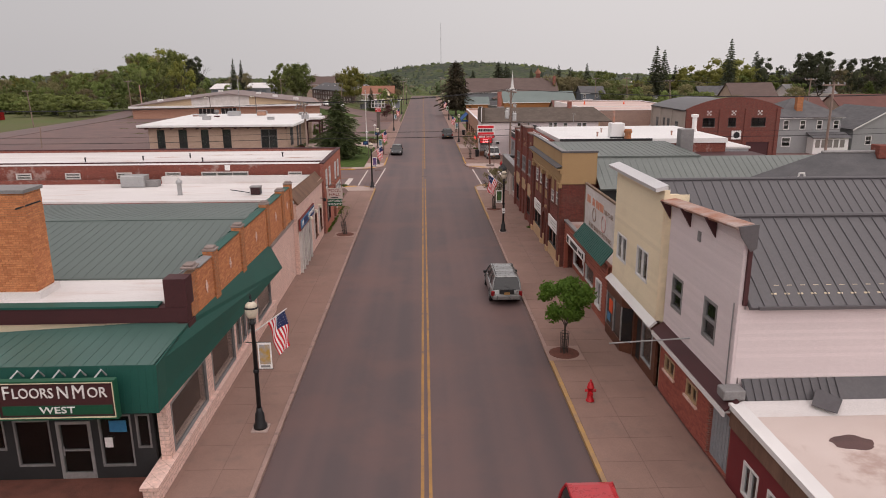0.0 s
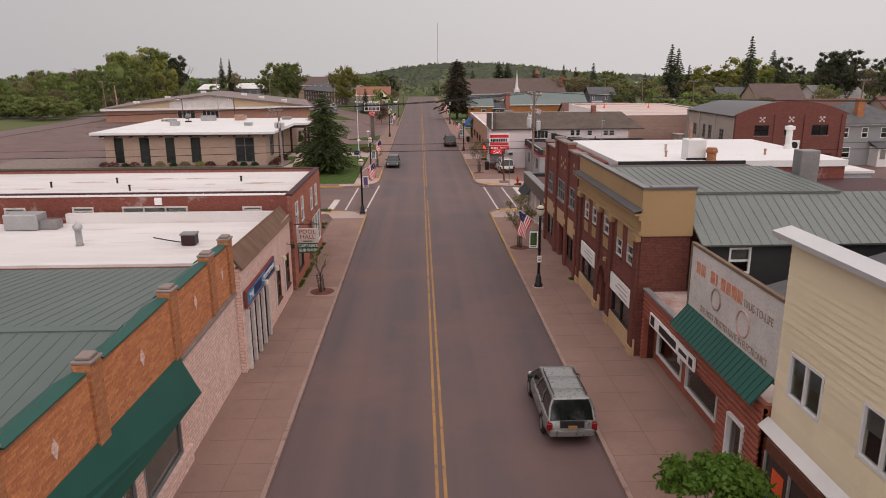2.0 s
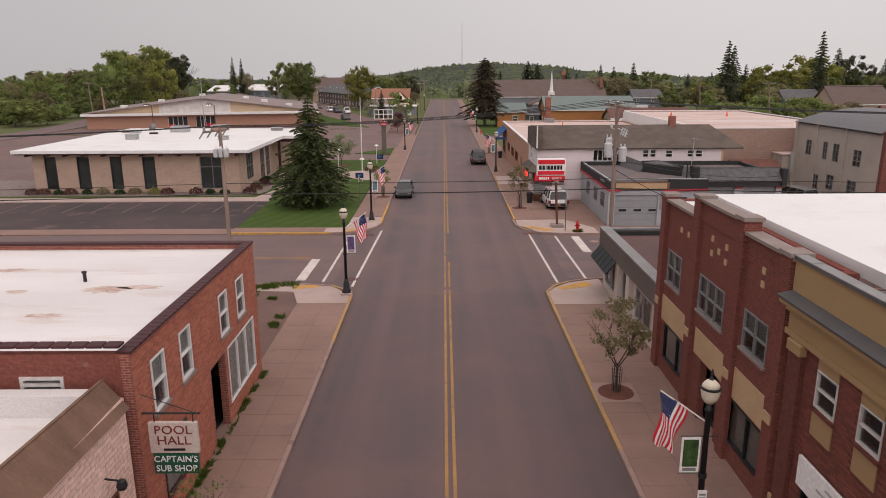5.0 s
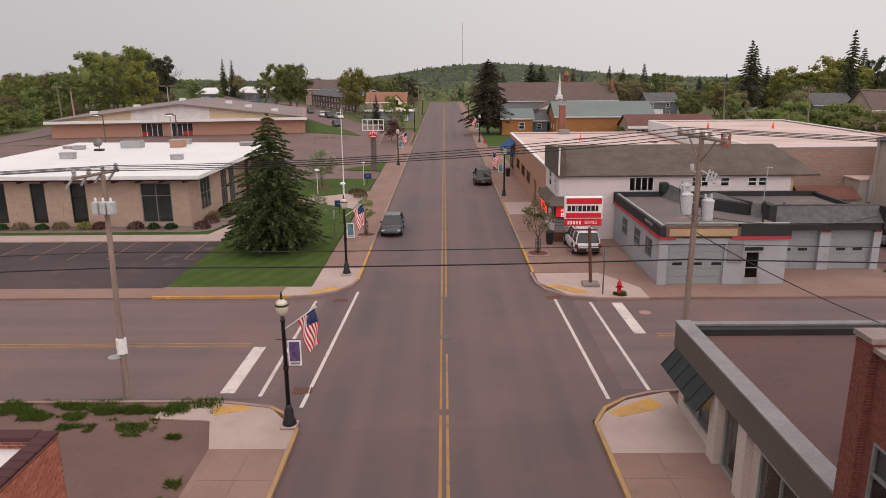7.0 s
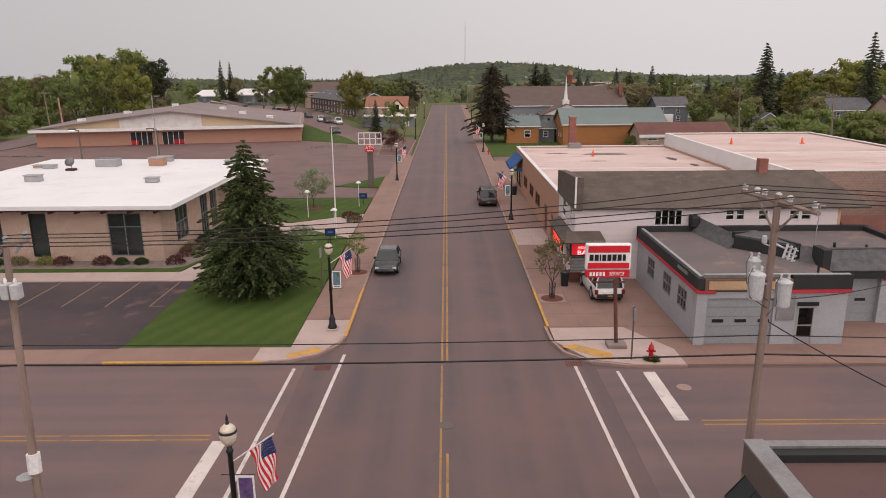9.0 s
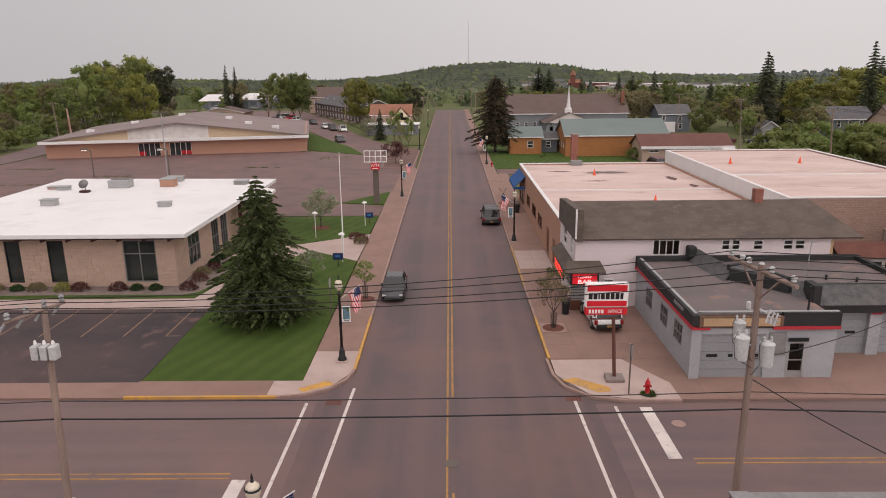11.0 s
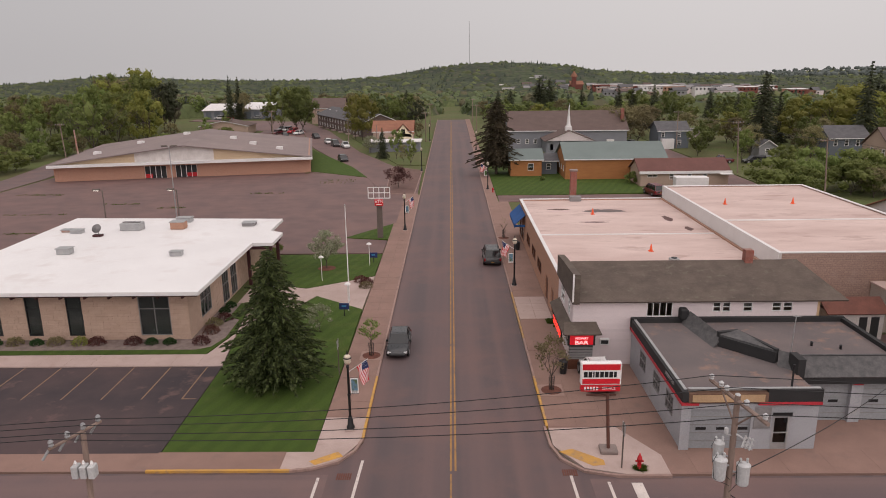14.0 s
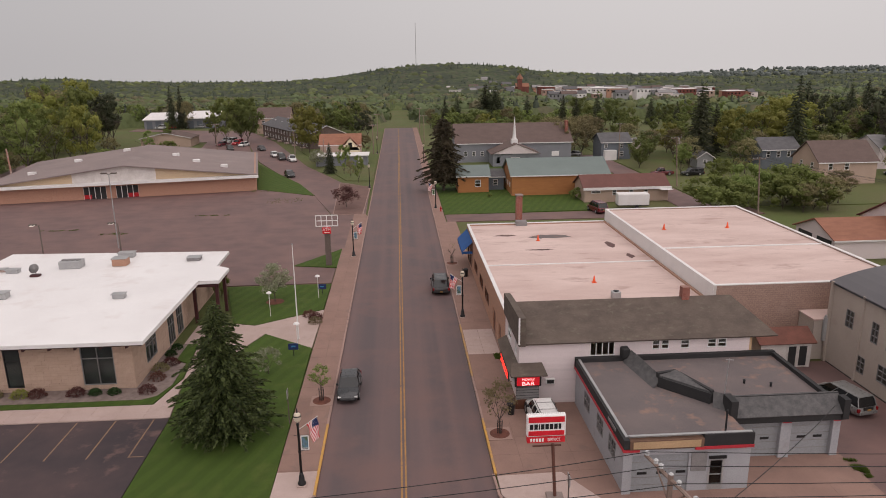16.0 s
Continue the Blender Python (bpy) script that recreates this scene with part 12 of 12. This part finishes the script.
def clapboards(parent, axis, p, out, a0, a1, z0, z1, holes, lap, material):
    rows = int((z1 - z0) / lap)
    for r in range(rows):
        z = z0 + r * lap
        cuts = [a0]
        for h in sorted(holes):
            if h[2] - 0.02 < z + lap / 2 < h[3] + 0.02:
                cuts += [h[0], h[1]]
        cuts.append(a1)
        for u, v in zip(cuts[::2], cuts[1::2]):
            n = max(1, int((v - u) / 5.0))
            for k in range(n):
                s, L = u + (v - u) * k / n, (v - u) / n - 0.006
                if L > 0.05:
                    piece("board", ("board", axis, out, round(L, 3), lap, material.name), lambda: lap_board(axis, out, L, lap), material, parent, (p, s, z) if axis == "x" else (s, p, z))


clapboards(white, "x", QX + 0.02, -1, 20.12, 26.4, 3.02, 7.95, r1_up, 0.115, M_WHITESIDE)
clapboards(white, "y", 20.1, -1, QX + 0.1, 20.0, 3.45, 5.85, [], 0.115, M_WHITESIDE)
clapboards(cream, "x", CX + 0.02, -1, 26.62, 33.38, 3.0, 8.25, cr_up, 0.2, M_CREAM)
clapboards(cream, "y", 26.6, -1, CX + 0.1, 10.4, 3.0, 8.25, [], 0.2, M_CREAM)
clapboards(bar, "y", 106.4, -1, BRX, 26.6, 0.1, 5.1, bs_w, 0.2, M_WHITESIDE)


def unit_mat(name, a, b):
    m, n, l, p = nodes_of(name)
    g = n.new("ShaderNodeNewGeometry")
    info = n.new("ShaderNodeObjectInfo")
    s = n.new("ShaderNodeMath")
    s.operation = "ADD"
    l.new(g.outputs["Random Per Island"], s.inputs[0])
    l.new(info.outputs["Random"], s.inputs[1])
    fr = n.new("ShaderNodeMath")
    fr.operation = "FRACT"
    l.new(s.outputs[0], fr.inputs[0])
    col = mix_node(n, l, fr.outputs[0], a, b)
    f = noise_node(n, l, g.outputs["Position"], 14, 4.0)
    big = noise_node(n, l, g.outputs["Position"], 0.8, 4.0)
    col = mix_node(n, l, 1.0, col, mix_node(n, l, ramp_node(n, l, f, 0.3, 0.7), (0.78, 0.78, 0.78), (1.15, 1.15, 1.15)), "MULTIPLY")
    col = mix_node(n, l, ramp_node(n, l, big, 0.58, 0.75, 0, 0.35), col, tuple(v * 0.7 for v in b))
    l.new(col, p.inputs["Base Color"])
    p.inputs["Roughness"].default_value = 0.85
    bump_node(n, l, f, 0.3, 0.006, p)
    return m


def brick_face(parent, x, out, y0, y1, z0, z1, w, h, material, skip, near):
    """Bricks on a wall of plane x; those before the place near are parts, the rest one joined part."""
    rest = bmesh.new()
    count = 0
    rb = random.Random(1)
    rows = int((z1 - z0) / h)
    for r in range(rows):
        z = z0 + r * h
        y = y0 - (w / 2 if r % 2 else 0)
        while y < y1:
            a, b = max(y, y0), min(y + w - 0.012, y1)
            y += w
            if b - a < 0.05 or any(s0 < (a + b) / 2 < s1 for s0, s1 in skip):
                continue
            d = 0.012 + 0.006 * rb.random()
            if b < near and count < 300 and b - a > w * 0.9:
                count += 1
                piece("brick", ("brick", material.name), lambda: BX((0, 0.015 * out, 0, w - 0.012, 0, h - 0.012)), material, parent, (x, a, z))
            else:
                bx(rest, x, x + d * out, a, b, z, z + h - 0.012)
    o = part("brickwork", rest, material, parent)
    tagged(o, "joined courses of brick", "", "", "stuff")


U_ORANGE = unit_mat("orange_brick_units", (0.58, 0.24, 0.1), (0.42, 0.15, 0.064))
brick_face(floor_shop, LX - 0.03, 1, 24.62, 43.38, 3.86, 5.9, 0.3, 0.083, U_ORANGE, [(p - 0.3, p + 0.3) for p in PIERS], 29.2)


def brick_chimney(parent, x0, x1, y0, y1, z0, z1, w, h, material):
    """Joined brick courses on the south and east faces of a square shaft."""
    bm = bmesh.new()
    rb = random.Random(6)
    for r in range(int((z1 - z0) / h)):
        z = z0 + r * h
        for a0, a1, face in ((x0, x1, "S"), (y0, y1, "E")):
            a = a0 - (w / 2 if r % 2 else 0)
            while a < a1:
                p, q = max(a, a0), min(a + w - 0.014, a1)
                a += w
                d = 0.006 + 0.014 * rb.random()
                if q - p > 0.04:
                    if face == "S":
                        bx(bm, p, q, y0 - d, y0, z, z + h - 0.014)
                    else:
                        bx(bm, x1, x1 + d, p, q, z, z + h - 0.014)
    o = part("brickwork", bm, material, parent)
    tagged(o, "joined courses of brick", "", "", "stuff")


brick_chimney(chim, -15.5, -14.05, 24.35, 25.5, 5.35, 8.88, 0.24, 0.083, U_ORANGE)
U_RED = unit_mat("red_brick_units", (0.37, 0.1, 0.068), (0.27, 0.068, 0.05))


def brick_wall_holes(parent, x, out, y0, y1, z0, z1, w, h, material, holes):
    bm = bmesh.new()
    rb = random.Random(2)
    for r in range(int((z1 - z0) / h)):
        z = z0 + r * h
        y = y0 - (w / 2 if r % 2 else 0)
        while y < y1:
            a, b = max(y, y0), min(y + w - 0.012, y1)
            y += w
            c = (a + b) / 2
            if b - a < 0.04 or any(q[0] - 0.1 < c < q[1] + 0.1 and q[2] - 0.09 < z + h / 2 < q[3] + 0.06 for q in holes):
                continue
            bx(bm, x, x + (0.008 + 0.008 * rb.random()) * out, a, b, z, z + h - 0.012)
    o = part("brickwork", bm, material, parent)
    tagged(o, "joined courses of brick", "", "", "stuff")


brick_wall_holes(white, QX, -1, 19.65, 26.38, 0.05, 2.44, 0.24, 0.08, U_RED, r1_low)
U_RUSSET = unit_mat("russet_brick_units", (0.44, 0.155, 0.098), (0.31, 0.098, 0.064))
brick_wall_holes(red, BXE, 1, 55.05, 66.35, 0.1, 5.75, 0.24, 0.08, U_RUSSET, bw + [(60.4, 61.9, 0.1, 2.9), (56.2, 58.0, 0.85, 2.5), (62.2, 65.6, 0.8, 2.95)])
U_DARK = unit_mat("dark_red_brick_units", (0.2, 0.055, 0.038), (0.13, 0.034, 0.026))
brick_wall_holes(tan, TX, -1, 44.55, 56.38, 0.95, 5.72, 0.24, 0.08, U_DARK, [(a, b, c - (0.8 if c > 4.2 else 0.0), 5.8) for a, b, c, d in tw] + [(a - 0.1, b + 0.1, c, 3.0) for a, b, c, d in tl[:2]] + [(49.0, 50.8, 0, 3.2)])


M_JOINT = mat("joint_dirt", (0.165, 0.107, 0.088), (0.135, 0.088, 0.073), 2.0, 30, 0.95)


def slabs(parent, x0, x1, y0, y1, nx, step, z, material, skip=()):
    w = (x1 - x0) / nx
    n = int((y1 - y0) / step)
    tagged(part("joint_bed", BX((x0, x1, y0, y0 + n * step, z - 0.02, z + 0.002)), M_JOINT, parent), "dark dirt in the paving joints")
    for j in range(n):
        for i in range(nx):
            x, y = x0 + i * w, y0 + j * step
            if any(a < x + w / 2 < b and c < y + step / 2 < d for a, b, c, d in skip):
                continue
            piece("paving_slab", ("slab", round(w, 3), step, material.name), lambda: BX((0.009, w - 0.009, 0.009, step - 0.009, -0.03, 0.008)), material, parent, (x, y, z))


slabs(pave_w, -8.1, RW - 0.17, 13.0, 75.3, 2, 1.55, 0.12, M_WALK)
slabs(pave_e, RE + 0.17, 8.8, 13.0, 75.0, 2, 1.55, 0.12, M_WALK)
slabs(scene.objects["pavement_northwest"], -8.15, RW - 0.17, 98.6, 154.9, 2, 2.0, 0.12, M_WALK)
slabs(scene.objects["pavement_northeast"], RE + 0.32, 8.8, 124.0, 169.5, 2, 2.0, 0.12, M_WALK)
slabs(scene.objects["pavement_northeast"], RE + 0.32, 8.8, 116.0, 123.8, 2, 2.0, 0.12, M_CONC)
slabs(scene.objects["forecourt"], RE + 0.3, 13.0, 97.2, 106.0, 4, 2.2, 0.09, M_WALK)
slabs(scene.objects["forecourt"], 13.4, 28.6, 92.1, 94.3, 6, 2.2, 0.09, M_WALK)
slabs(scene.objects["bank_walk"], -44.0, -19.5, 106.65, 108.7, 12, 2.0, 0.08, M_CONC)
U_STONE = unit_mat("tan_stone_units", (0.475, 0.342, 0.268), (0.435, 0.308, 0.24))


def ashlar(parent, axis, p, out, a0, a1, z0, z1, holes, course, near, material):
    """Rough stones in uneven courses; those past the place near are parts, the rest one joined part."""
    rest = bmesh.new()
    rb = random.Random(12)
    count, z = 0, z0
    while z < z1 - 0.1:
        h = min(rb.choice((course, course, course * 1.5)), z1 - z)
        a = a0
        while a < a1 - 0.05:
            w = min(rb.choice((0.35, 0.55, 0.55, 0.8, 1.05)), a1 - a)
            for h0, h1, b0, b1 in holes:
                if z + h > b0 and z < b1 and a < h1 and a + w > h0:
                    w = h0 - a if a < h0 else 0.0
                    if w <= 0.05:
                        a, w = h1, 0.0
                        break
            if w <= 0.05:
                if w > 0:
                    a += 0.06
                continue
            d = rb.choice((0.016, 0.024, 0.032))
            if a > near and count < 290 and w in (0.35, 0.55, 0.8, 1.05) and h in (course, course * 1.5):
                count += 1
                box = (0, w - 0.015, 0, d * out, 0, h - 0.015) if axis == "y" else (0, d * out, 0, w - 0.015, 0, h - 0.015)
                piece("stone", ("stone", axis, w, h, d), lambda: BX(box), material, parent, (a, p, z) if axis == "y" else (p, a, z))
            elif axis == "y":
                bx(rest, a, a + w - 0.015, p, p + d * out, z, z + h - 0.015)
            else:
                bx(rest, p, p + d * out, a, a + w - 0.015, z, z + h - 0.015)
            a += w
        z += h
    tagged(part("stonework", rest, material, parent), "joined courses of tan stone", "", "", "stuff")


ashlar(bank, "y", 112.0, -1, -43.5, -21.8, 0.05, 4.18, bkw, 0.22, -36.0, U_STONE)
ashlar(bank, "x", -21.8, 1, 112.0, 125.5, 0.05, 4.18, bke, 0.22, 999, U_STONE)
